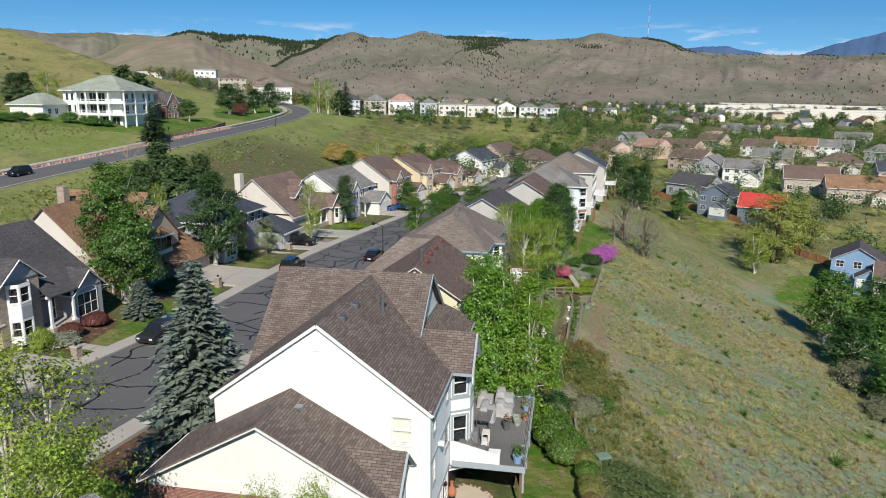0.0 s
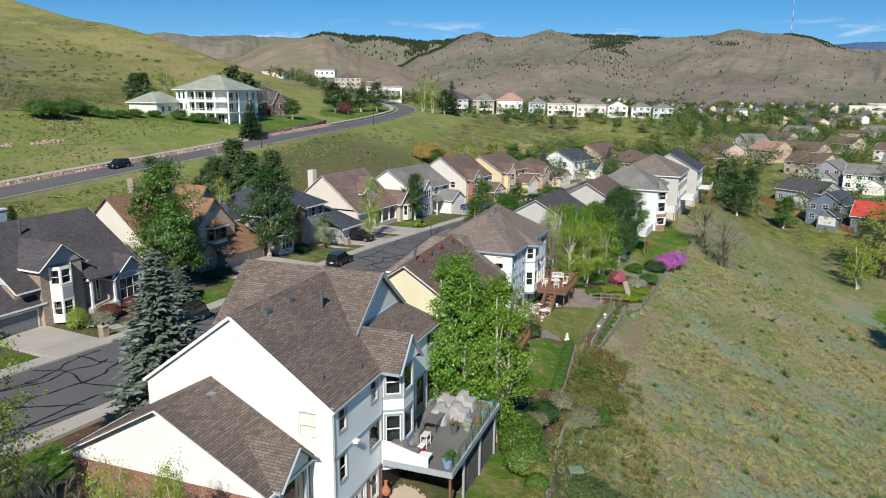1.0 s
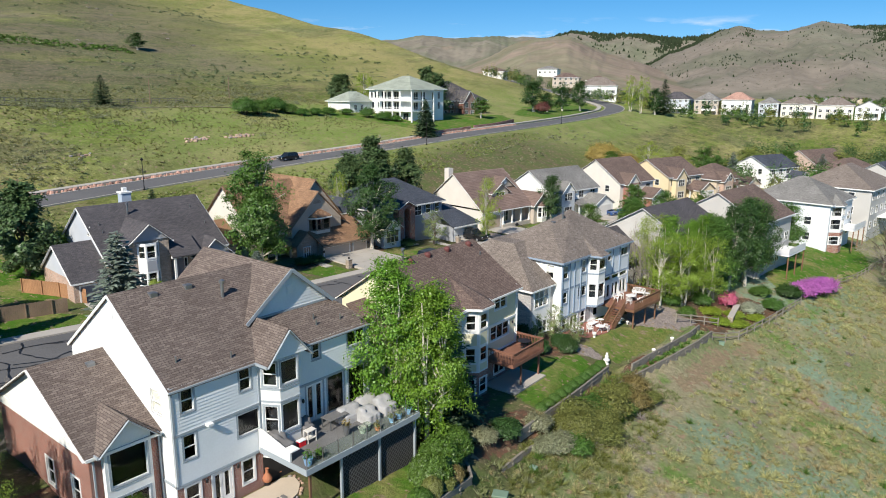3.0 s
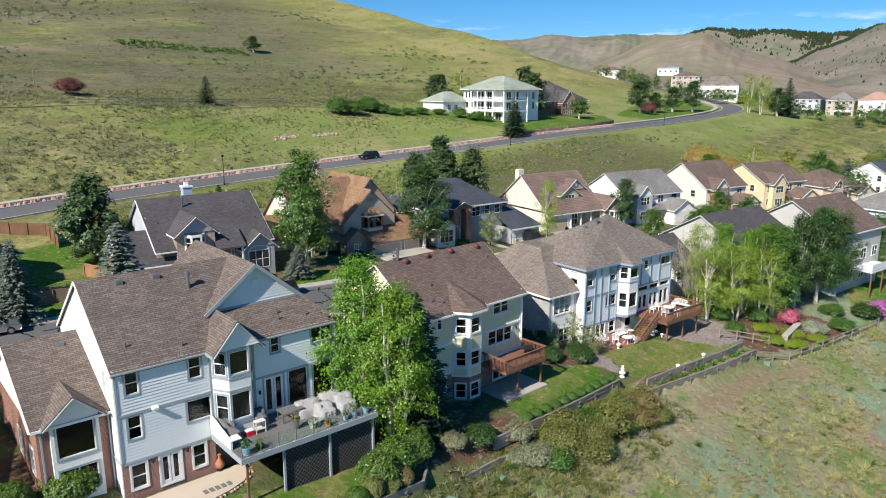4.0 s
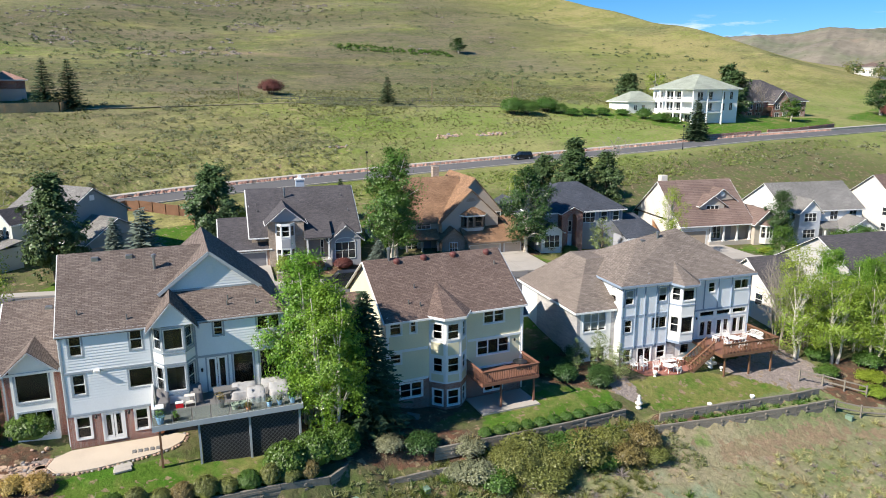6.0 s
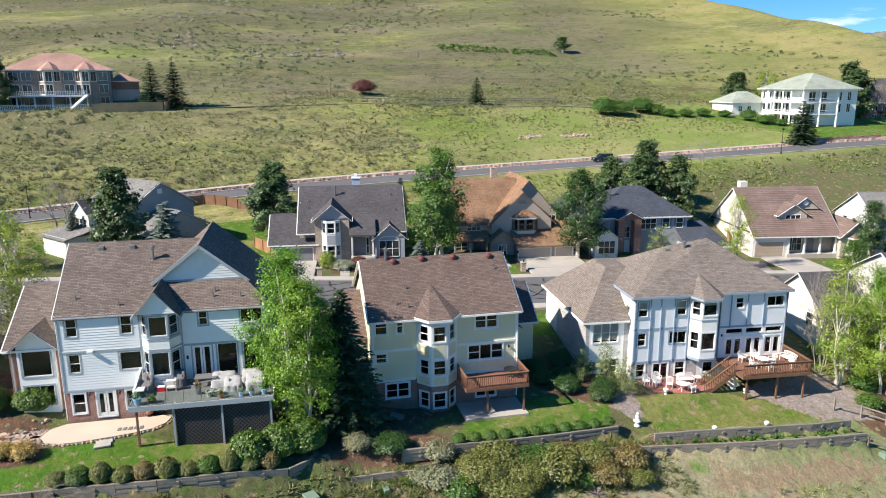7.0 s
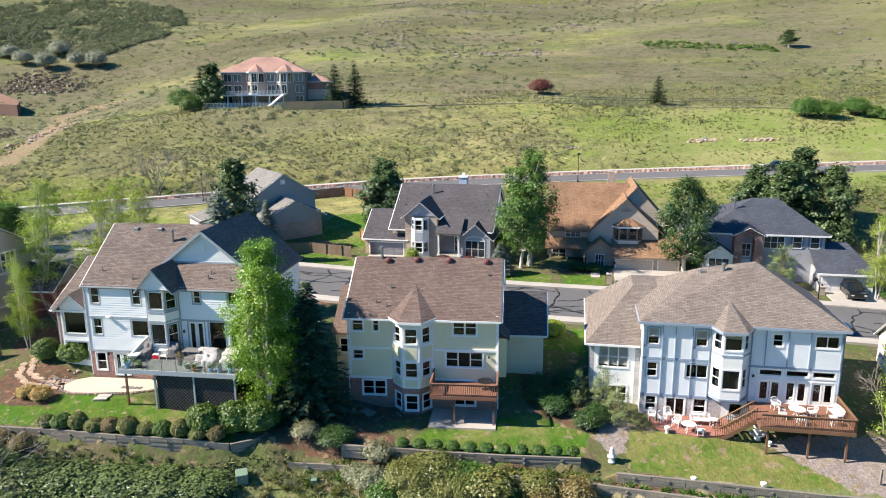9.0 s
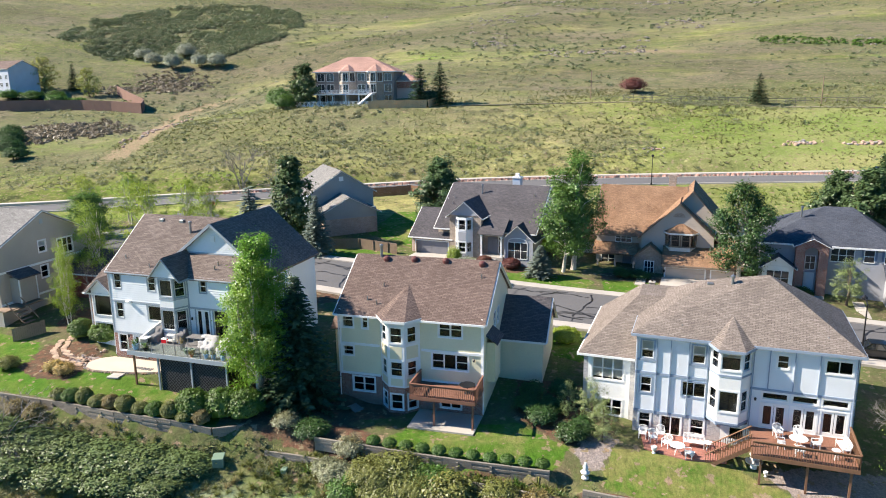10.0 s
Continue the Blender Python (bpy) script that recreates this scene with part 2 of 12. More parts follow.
def brick_mat(name, c1, c2, mortar, w, h, gap, rough=0.85, bias=0.0, var=(0.3, 0.15), bump=0.01, offset=0.5):
    """Courses of bricks, stones or shingles in metres of the mesh's own UV."""
    m = bpy.data.materials.new(name)
    m.use_nodes = True
    nt = m.node_tree
    b = nt.nodes["Principled BSDF"]
    b.inputs["Roughness"].default_value = rough
    b.inputs["Specular IOR Level"].default_value = 0.25
    tc = nt.nodes.new("ShaderNodeTexCoord")
    br = nt.nodes.new("ShaderNodeTexBrick")
    br.offset = offset
    br.inputs["Color1"].default_value, br.inputs["Color2"].default_value, br.inputs["Mortar"].default_value = (*c1, 1), (*c2, 1), (*mortar, 1)
    br.inputs["Scale"].default_value = 1
    br.inputs["Mortar Size"].default_value = gap
    br.inputs["Bias"].default_value = bias
    br.inputs["Brick Width"].default_value, br.inputs["Row Height"].default_value = w, h
    nt.links.new(tc.outputs["UV"], br.inputs["Vector"])
    n = nt.nodes.new("ShaderNodeTexNoise")
    n.inputs["Scale"].default_value = var[0]
    nt.links.new(tc.outputs["Object"], n.inputs["Vector"])
    r = nt.nodes.new("ShaderNodeMapRange")
    r.inputs["From Min"].default_value, r.inputs["From Max"].default_value = 0.3, 0.7
    r.inputs["To Min"].default_value, r.inputs["To Max"].default_value = 1 - var[1], 1 + var[1]
    nt.links.new(n.outputs[0], r.inputs["Value"])
    n2 = nt.nodes.new("ShaderNodeTexNoise")
    n2.inputs["Scale"].default_value = 9
    nt.links.new(tc.outputs["Object"], n2.inputs["Vector"])
    r2 = nt.nodes.new("ShaderNodeMapRange")
    r2.inputs["From Min"].default_value, r2.inputs["From Max"].default_value = 0.3, 0.7
    r2.inputs["To Min"].default_value, r2.inputs["To Max"].default_value = 0.82, 1.18
    nt.links.new(n2.outputs[0], r2.inputs["Value"])
    out = br.outputs[0]
    for q in (r, r2):
        mu = nt.nodes.new("ShaderNodeMix")
        mu.data_type, mu.blend_type = "RGBA", "MULTIPLY"
        mu.inputs[0].default_value = 1
        nt.links.new(out, mu.inputs[6])
        nt.links.new(q.outputs[0], mu.inputs[7])
        out = mu.outputs[2]
    nt.links.new(out, b.inputs["Base Color"])
    bp = nt.nodes.new("ShaderNodeBump")
    bp.inputs["Distance"].default_value = bump
    inv = nt.nodes.new("ShaderNodeMath")
    inv.operation = "SUBTRACT"
    inv.inputs[0].default_value = 1
    nt.links.new(br.outputs[1], inv.inputs[1])
    nt.links.new(inv.outputs[0], bp.inputs["Height"])
    nt.links.new(bp.outputs[0], b.inputs["Normal"])
    return m


def glass_mat():
    m = bpy.data.materials.new("window_glass")
    m.use_nodes = True
    b = m.node_tree.nodes["Principled BSDF"]
    b.inputs["Base Color"].default_value = (0.75, 0.82, 0.85, 1)
    b.inputs["Roughness"].default_value = 0.02
    b.inputs["Transmission Weight"].default_value = 1.0
    b.inputs["IOR"].default_value = 1.55
    return m


M = {
    "white": mat("white_paint", (0.80, 0.80, 0.77), 0.6, var=(0.5, 0.04), grain=(6, 0.03)),
    "trim": mat("white_trim", (0.78, 0.78, 0.76), 0.5, var=(1.2, 0.05)),
    "siding1": mat("pale_siding", (0.74, 0.76, 0.76), 0.6, var=(0.4, 0.05), grain=(8, 0.03)),
    "greytrim": mat("grey_trim", (0.33, 0.37, 0.40), 0.6, var=(1.0, 0.06)),
    "bluetrim": mat("blue_trim", (0.27, 0.33, 0.41), 0.6, var=(1.0, 0.06)),
    "stucco3": mat("pale_blue_stucco", (0.71, 0.74, 0.76), 0.8, var=(0.5, 0.05), grain=(14, 0.04), bump=(30, 0.004)),
    "cream": mat("cream_siding", (0.70, 0.65, 0.46), 0.7, var=(0.5, 0.05), grain=(8, 0.04)),
    "taupe": mat("taupe_siding", (0.40, 0.36, 0.31), 0.75, var=(0.5, 0.06), grain=(8, 0.04)),
    "beige": mat("beige_stucco", (0.62, 0.52, 0.40), 0.8, var=(0.5, 0.06), grain=(12, 0.04)),
    "greysid": mat("grey_siding", (0.36, 0.37, 0.40), 0.7, var=(0.5, 0.06), grain=(8, 0.04)),
    "greengrey": mat("green_grey_siding", (0.27, 0.31, 0.31), 0.7, var=(0.5, 0.06), grain=(8, 0.04)),
    "pinkw": mat("pinkish_stucco", (0.60, 0.45, 0.38), 0.8, var=(0.5, 0.06)),
    "yellow": mat("yellow_stucco", (0.70, 0.58, 0.38), 0.8, var=(0.5, 0.06)),
    "bluew": mat("blue_siding", (0.22, 0.34, 0.52), 0.7, var=(0.5, 0.06)),
    "slate": mat("slate_siding", (0.16, 0.20, 0.26), 0.7, var=(0.5, 0.06)),
    "brick": brick_mat("red_brick", (0.36, 0.13, 0.09), (0.25, 0.085, 0.06), (0.42, 0.38, 0.34), 0.22, 0.075, 0.010),
    "stone": brick_mat("pale_stone", (0.50, 0.48, 0.46), (0.36, 0.35, 0.36), (0.5, 0.48, 0.45), 0.55, 0.14, 0.012),
    "tanstone": brick_mat("tan_stone", (0.42, 0.33, 0.26), (0.32, 0.25, 0.20), (0.42, 0.38, 0.33), 0.4, 0.16, 0.012),
    "roof1": brick_mat("brown_shingles", (0.130, 0.102, 0.088), (0.205, 0.166, 0.144), (0.07, 0.05, 0.045), 0.42, 0.15, 0.012, 0.95, var=(0.35, 0.10)),
    "roof2": brick_mat("red_brown_shingles", (0.135, 0.095, 0.080), (0.200, 0.146, 0.122), (0.07, 0.045, 0.04), 0.42, 0.15, 0.012, 0.95, var=(0.35, 0.12)),
    "roof3": brick_mat("grey_brown_shingles", (0.175, 0.145, 0.125), (0.255, 0.215, 0.185), (0.09, 0.07, 0.06), 0.42, 0.15, 0.012, 0.95, var=(0.35, 0.10)),
    "roofdk": brick_mat("dark_grey_shingles", (0.075, 0.070, 0.078), (0.115, 0.105, 0.110), (0.04, 0.04, 0.04), 0.42, 0.15, 0.012, 0.95, var=(0.35, 0.10)),
    "roofblue": brick_mat("slate_blue_shingles", (0.055, 0.065, 0.085), (0.085, 0.095, 0.115), (0.03, 0.03, 0.04), 0.42, 0.15, 0.012, 0.95),
    "rooftan": brick_mat("tan_shingles", (0.33, 0.20, 0.12), (0.25, 0.145, 0.085), (0.12, 0.07, 0.05), 0.42, 0.15, 0.012, 0.95, var=(0.5, 0.15)),
    "rooftile": brick_mat("ribbed_brown_tiles", (0.19, 0.13, 0.11), (0.23, 0.165, 0.14), (0.10, 0.07, 0.06), 2.4, 0.38, 0.03, 0.85, bump=0.04),
    "roofpink": brick_mat("pink_clay_tiles", (0.46, 0.28, 0.22), (0.39, 0.23, 0.18), (0.25, 0.14, 0.11), 0.3, 0.35, 0.02, 0.85),
    "roofgrn": brick_mat("sage_green_tiles", (0.36, 0.39, 0.32), (0.31, 0.34, 0.28), (0.2, 0.22, 0.18), 0.4, 0.3, 0.02, 0.8),
    "roofgrey": brick_mat("grey_shingles", (0.19, 0.18, 0.17), (0.26, 0.25, 0.235), (0.10, 0.10, 0.09), 0.42, 0.15, 0.012, 0.95),
    "roofred": mat("bright_red_roof", (0.50, 0.06, 0.05), 0.7, var=(0.6, 0.1)),
    "glass": glass_mat(),
    # near-black stands for the shade of unlit rooms, not a wall colour
    "dark": mat("room_shade_black", (0.016, 0.019, 0.024), 0.9, var=(1.0, 0.2)),
    "blind": mat("pale_blind", (0.6, 0.58, 0.52), 0.8, var=(2, 0.08)),
    "asphalt": mat("asphalt", (0.125, 0.122, 0.122), 0.9, var=(0.12, 0.12), grain=(7, 0.12), bump=(30, 0.006)),
    "tar": mat("tar_seal", (0.012, 0.012, 0.014), 0.45, spec=0.5),
    "concrete": mat("concrete", (0.42, 0.385, 0.34), 0.9, var=(0.35, 0.12), grain=(10, 0.06)),
    "patio": mat("sandy_patio", (0.52, 0.44, 0.35), 0.9, var=(0.4, 0.10), grain=(12, 0.05)),
    "wood": mat("weathered_wood", (0.24, 0.17, 0.12), 0.85, var=(0.7, 0.2), grain=(14, 0.15), island=0.2),
    "redwood": mat("red_stained_wood", (0.22, 0.105, 0.07), 0.75, var=(0.7, 0.2), grain=(14, 0.15), island=0.15),
    "brownwood": mat("brown_stained_wood", (0.19, 0.10, 0.058), 0.7, var=(0.7, 0.2), grain=(14, 0.15), island=0.15),
    "greywood": mat("grey_deck_boards", (0.17, 0.165, 0.16), 0.8, var=(0.7, 0.15), grain=(14, 0.12), island=0.12),
    "timber": mat("greyed_timber", (0.225, 0.20, 0.165), 0.9, var=(0.6, 0.2), grain=(10, 0.2), island=0.25),
    "fencewood": mat("orange_brown_fence", (0.36, 0.19, 0.10), 0.85, var=(0.6, 0.25), grain=(10, 0.15), island=0.25),
    "metal": mat("grey_metal", (0.30, 0.31, 0.32), 0.4, 0.8, var=(2, 0.1)),
    "blackmetal": mat("black_metal", (0.02, 0.02, 0.022), 0.4, 0.3, spec=0.5),
    "bark": mat("brown_bark", (0.13, 0.10, 0.075), 0.95, var=(2, 0.2), grain=(14, 0.3), bump=(20, 0.02)),
    "birch": mat("pale_bark", (0.55, 0.50, 0.42), 0.9, var=(3, 0.25), grain=(10, 0.3)),
}

# ---- mesh helpers ----
class Geo:
    """Points and faces of one mesh, in metres."""

    def __init__(self):
        self.v, self.f = [], []

    def poly(self, *pts):
        n = len(self.v)
        self.v += [tuple(p) for p in pts]
        self.f.append(tuple(range(n, n + len(pts))))
        return self

    def box(self, x0, x1, y0, y1, z0, z1, c=0.0):
        """A box; c cuts its upright and top edges a little."""
        n = len(self.v)
        if c <= 0:
            self.v += [(x0, y0, z0), (x1, y0, z0), (x1, y1, z0), (x0, y1, z0), (x0, y0, z1), (x1, y0, z1), (x1, y1, z1), (x0, y1, z1)]
            self.f += [(n, n + 3, n + 2, n + 1), (n + 4, n + 5, n + 6, n + 7), (n, n + 1, n + 5, n + 4), (n + 1, n + 2, n + 6, n + 5), (n + 2, n + 3, n + 7, n + 6), (n + 3, n, n + 4, n + 7)]
            return self
        ring = [(x0 + c, y0), (x1 - c, y0), (x1, y0 + c), (x1, y1 - c), (x1 - c, y1), (x0 + c, y1), (x0, y1 - c), (x0, y0 + c)]
        top = [(x0 + 2 * c, y0 + c), (x1 - 2 * c, y0 + c), (x1 - c, y0 + 2 * c), (x1 - c, y1 - 2 * c), (x1 - 2 * c, y1 - c), (x0 + 2 * c, y1 - c), (x0 + c, y1 - 2 * c), (x0 + c, y0 + 2 * c)]
        self.v += [(x, y, z0) for x, y in ring] + [(x, y, z1 - c) for x, y in ring] + [(x, y, z1) for x, y in top]
        for k in range(8):
            j = (k + 1) % 8
            self.f += [(n + k, n + j, n + 8 + j, n + 8 + k), (n + 8 + k, n + 8 + j, n + 16 + j, n + 16 + k)]
        self.f += [tuple(n + 16 + k for k in range(8)), tuple(n + 7 - k for k in range(8))]
        return self

    def beam(self, a, b, w, h, up=(0, 0, 1)):
        """A square bar from a to b."""
        a, b = Vector(a), Vector(b)
        d = (b - a).normalized()
        s = d.cross(Vector(up))
        s = s.normalized() if s.length > 1e-4 else Vector((1, 0, 0))
        t = s.cross(d)
        n = len(self.v)
        for p in (a, b):
            for i, j in ((-1, -1), (1, -1), (1, 1), (-1, 1)):
                self.v.append(tuple(p + s * (i * w / 2) + t * (j * h / 2)))
        self.f += [(n + 3, n + 2, n + 1, n), (n + 4, n + 5, n + 6, n + 7)] + [(n + k, n + (k + 1) % 4, n + 4 + (k + 1) % 4, n + 4 + k) for k in range(4)]
        return self

    def tube(self, pts, radii, sides=8, caps=True):
        """A round limb along points."""
        n = len(self.v)
        pts = [Vector(p) for p in pts]
        for i, (p, r) in enumerate(zip(pts, radii)):
            d = (pts[min(i + 1, len(pts) - 1)] - pts[max(i - 1, 0)]).normalized()
            s = d.cross(Vector((0.3, 0.9, 0.31)))
            s.normalize()
            t = s.cross(d)
            for k in range(sides):
                a = 2 * math.pi * k / sides
                self.v.append(tuple(p + s * (r * math.cos(a)) + t * (r * math.sin(a))))
        for i in range(len(pts) - 1):
            for k in range(sides):
                j = (k + 1) % sides
                self.f.append((n + i * sides + k, n + (i + 1) * sides + k, n + (i + 1) * sides + j, n + i * sides + j))
        if caps:
            e = n + (len(pts) - 1) * sides
            self.f += [tuple(n + k for k in range(sides)), tuple(e + sides - 1 - k for k in range(sides))]
        return self

    def lathe(self, profile, sides=16, at=(0, 0, 0)):
        """A turned shape from (radius, height) pairs."""
        n = len(self.v)
        for r, z in profile:
            for k in range(sides):
                a = 2 * math.pi * k / sides
                self.v.append((at[0] + r * math.cos(a), at[1] + r * math.sin(a), at[2] + z))
        for i in range(len(profile) - 1):
            for k in range(sides):
                j = (k + 1) % sides
                self.f.append((n + i * sides + k, n + i * sides + j, n + (i + 1) * sides + j, n + (i + 1) * sides + k))
        e = n + (len(profile) - 1) * sides
        self.f += [tuple(n + sides - 1 - k for k in range(sides)), tuple(e + k for k in range(sides))]
        return self

    def slab(self, pts, thick):
        """A flat piece of any outline, thickened downwards."""
        n, k = len(self.v), len(pts)
        self.v += [tuple(p) for p in pts] + [(p[0], p[1], p[2] - thick) for p in pts]
        self.f += [tuple(range(n, n + k)), tuple(n + 2 * k - 1 - i for i in range(k))]
        self.f += [(n + i, n + k + i, n + k + (i + 1) % k, n + (i + 1) % k) for i in range(k)]
        return self

    def extrude(self, pts, vec):
        """An outline pushed along a vector; the outline's normal points against it."""
        n, k = len(self.v), len(pts)
        vec = Vector(vec)
        self.v += [tuple(p) for p in pts] + [tuple(Vector(p) + vec) for p in pts]
        self.f += [tuple(range(n, n + k)), tuple(n + 2 * k - 1 - i for i in range(k))]
        self.f += [(n + i, n + k + i, n + k + (i + 1) % k, n + (i + 1) % k) for i in range(k)]
        return self

    def add(self, other, m):
        n = len(self.v)
        self.v += [tuple(m @ Vector(p)) for p in other.v]
        self.f += [tuple(i + n for i in f) for f in other.f]
        return self

    def welded(self):
        """Join points that lie on one another, and drop faces that collapse or coincide."""
        seen, where, new_v = {}, [], []
        for p in self.v:
            k = (round(p[0], 4), round(p[1], 4), round(p[2], 4))
            if k not in seen:
                seen[k] = len(new_v)
                new_v.append(p)
            where.append(seen[k])
        faces = []
        for f in self.f:
            g = []
            for i in f:
                if not g or g[-1] != where[i]:
                    g.append(where[i])
            if len(g) > 1 and g[0] == g[-1]:
                g.pop()
            if len(g) > 2 and len(set(g)) == len(g):
                faces.append(tuple(g))
        self.v, self.f = new_v, faces
        return self

    def mesh(self, name, uv=True):
        if len(self.f) < 3000:
            self.welded()
        me = bpy.data.meshes.new(name)
        me.from_pydata(self.v, [], self.f)
        if uv and len(self.f) < 200000:
            lay = me.uv_layers.new(name="UVMap")
            nl = len(me.loops)
            vi = np.empty(nl, int)
            me.loops.foreach_get("vertex_index", vi)
            co = np.array(self.v, float)[vi]
            nf = len(me.polygons)
            nor = np.empty(nf * 3)
            me.polygons.foreach_get("normal", nor)
            nor = nor.reshape(-1, 3)
            tot = np.empty(nf, int)
            me.polygons.foreach_get("loop_total", tot)
            nn = np.repeat(nor, tot, axis=0)
            hx, hy = -nn[:, 1], nn[:, 0]
            ln = np.hypot(hx, hy)
            flat = ln < 0.02
            hx, hy = np.where(flat, 1, hx / np.maximum(ln, 1e-9)), np.where(flat, 0, hy / np.maximum(ln, 1e-9))
            bx, by, bz = -hy * nn[:, 2], hx * nn[:, 2], np.maximum(ln, 1e-9)
            bx, by, bz = np.where(flat, 0, bx), np.where(flat, 1, by), np.where(flat, 0, nn[:, 0] * hy - nn[:, 1] * hx)
            u = co[:, 0] * hx + co[:, 1] * hy
            w = co[:, 0] * bx + co[:, 1] * by + co[:, 2] * np.where(flat, 0, np.abs(bz))
            lay.data.foreach_set("uv", np.stack([u, w], 1).ravel())
        me.validate()
        return me


def pieces(name, geo, material, parent):
    """Each loose piece of a Geo as a part of its own."""
    geo.welded()
    own = list(range(len(geo.v)))

    def root(i):
        while own[i] != i:
            own[i] = own[own[i]]
            i = own[i]
        return i

    for f in geo.f:
        for i in f[1:]:
            own[root(i)] = root(f[0])
    sets = {}
    for f in geo.f:
        sets.setdefault(root(f[0]), []).append(f)
    for fs in sets.values():
        g = Geo()
        idx = sorted({i for f in fs for i in f})
        at = {i: k for k, i in enumerate(idx)}
        g.v = [geo.v[i] for i in idx]
        g.f = [tuple(at[i] for i in f) for f in fs]
        part(name, g, material, parent)


def part(name, geo, material, parent=None, label="", smooth_shade=False):
    """One mesh object, under a thing or a part."""
    me = geo.mesh(name) if isinstance(geo, Geo) else geo
    ob = new(name, me)
    if material is not None and not me.materials:
        me.materials.append(material)
    if smooth_shade:
        me.shade_smooth()
    if parent is not None:
        ob.parent = parent
    if label:
        ob["label"] = label
    return ob


def thing(name, m, label, category, group="", kind=""):
    """An empty that carries the parts of a thing."""
    ob = new(name)
    ob.empty_display_size = 0.3
    ob.matrix_world = m
    return tagged(ob, label, category, group, kind)


def wall_geo(geo, p0, p1, z0, z1, holes=(), thick=0.2, course=0.0, lip=0.032):
    """A wall from p0 to p1 (its outside to the right of that way), with openings (u0, u1, z0, z1) through it, and lapped boards if course > 0."""
    p0, p1 = Vector((*p0, 0)), Vector((*p1, 0))
    ln = (p1 - p0).length
    d = (p1 - p0) / ln
    nrm = Vector((d.y, -d.x, 0))
    us = sorted({0.0, ln, *[h[0] for h in holes], *[h[1] for h in holes]})
    zs = sorted({z0, z1, *[h[2] for h in holes], *[h[3] for h in holes]})

    def at(u, z, off=0.0):
        q = p0 + d * u + nrm * off
        return (q.x, q.y, z)

    def solid(ua, ub, za, zb):
        um, zm = (ua + ub) / 2, (za + zb) / 2
        return not any(h[0] < um < h[1] and h[2] < zm < h[3] for h in holes)

    for ua, ub in zip(us, us[1:]):
        for za, zb in zip(zs, zs[1:]):
            if not solid(ua, ub, za, zb):
                continue
            if course:
                k0 = math.floor((za - z0) / course + 1e-6)
                c = k0
                while z0 + c * course < zb - 1e-6:
                    lo, hi = max(za, z0 + c * course), min(zb, z0 + (c + 1) * course)
                    fl = lip * (1 - (lo - z0 - c * course) / course)
                    fh = lip * (1 - (hi - z0 - c * course) / course)
                    geo.poly(at(ua, lo, fl), at(ub, lo, fl), at(ub, hi, fh), at(ua, hi, fh))
                    if fl > 0.5 * lip:
                        geo.poly(at(ua, lo), at(ub, lo), at(ub, lo, fl), at(ua, lo, fl))
                    c += 1
            else:
                geo.poly(at(ua, za), at(ub, za), at(ub, zb), at(ua, zb))
            geo.poly(at(ub, za, -thick), at(ua, za, -thick), at(ua, zb, -thick), at(ub, zb, -thick))
    for u0, u1, a, b in holes:
        geo.poly(at(u0, a), at(u0, a, -thick), at(u1, a, -thick), at(u1, a))
        geo.poly(at(u0, b, -thick), at(u0, b), at(u1, b), at(u1, b, -thick))
        geo.poly(at(u0, a, -thick), at(u0, a), at(u0, b), at(u0, b, -thick))
        geo.poly(at(u1, a), at(u1, a, -thick), at(u1, b, -thick), at(u1, b))
    geo.poly(at(0, z1), at(ln, z1), at(ln, z1, -thick), at(0, z1, -thick))
    return geo

# ---- ground ----
def graded(lo, a, b, hi, fine, grow):
    """Grid lines: even from a to b, wider and wider outwards."""
    g = list(np.arange(a, b + fine * 0.5, fine))
    s = fine
    while g[-1] < hi:
        s *= grow
        g.append(min(g[-1] + s, hi))
    s = fine
    while g[0] > lo:
        s *= grow
        g.insert(0, max(g[0] - s, lo))
    return np.array(g)


def inside(x, y, pts):
    """Which points lie in a polygon."""
    hit = np.zeros(x.shape, bool)
    for (x0, y0), (x1, y1) in zip(pts, pts[1:] + pts[:1]):
        c = (y0 > y) != (y1 > y)
        with np.errstate(divide="ignore", invalid="ignore"):
            hit ^= c & (x < (x1 - x0) * (y - y0) / (y1 - y0 + 1e-12) + x0)
    return hit


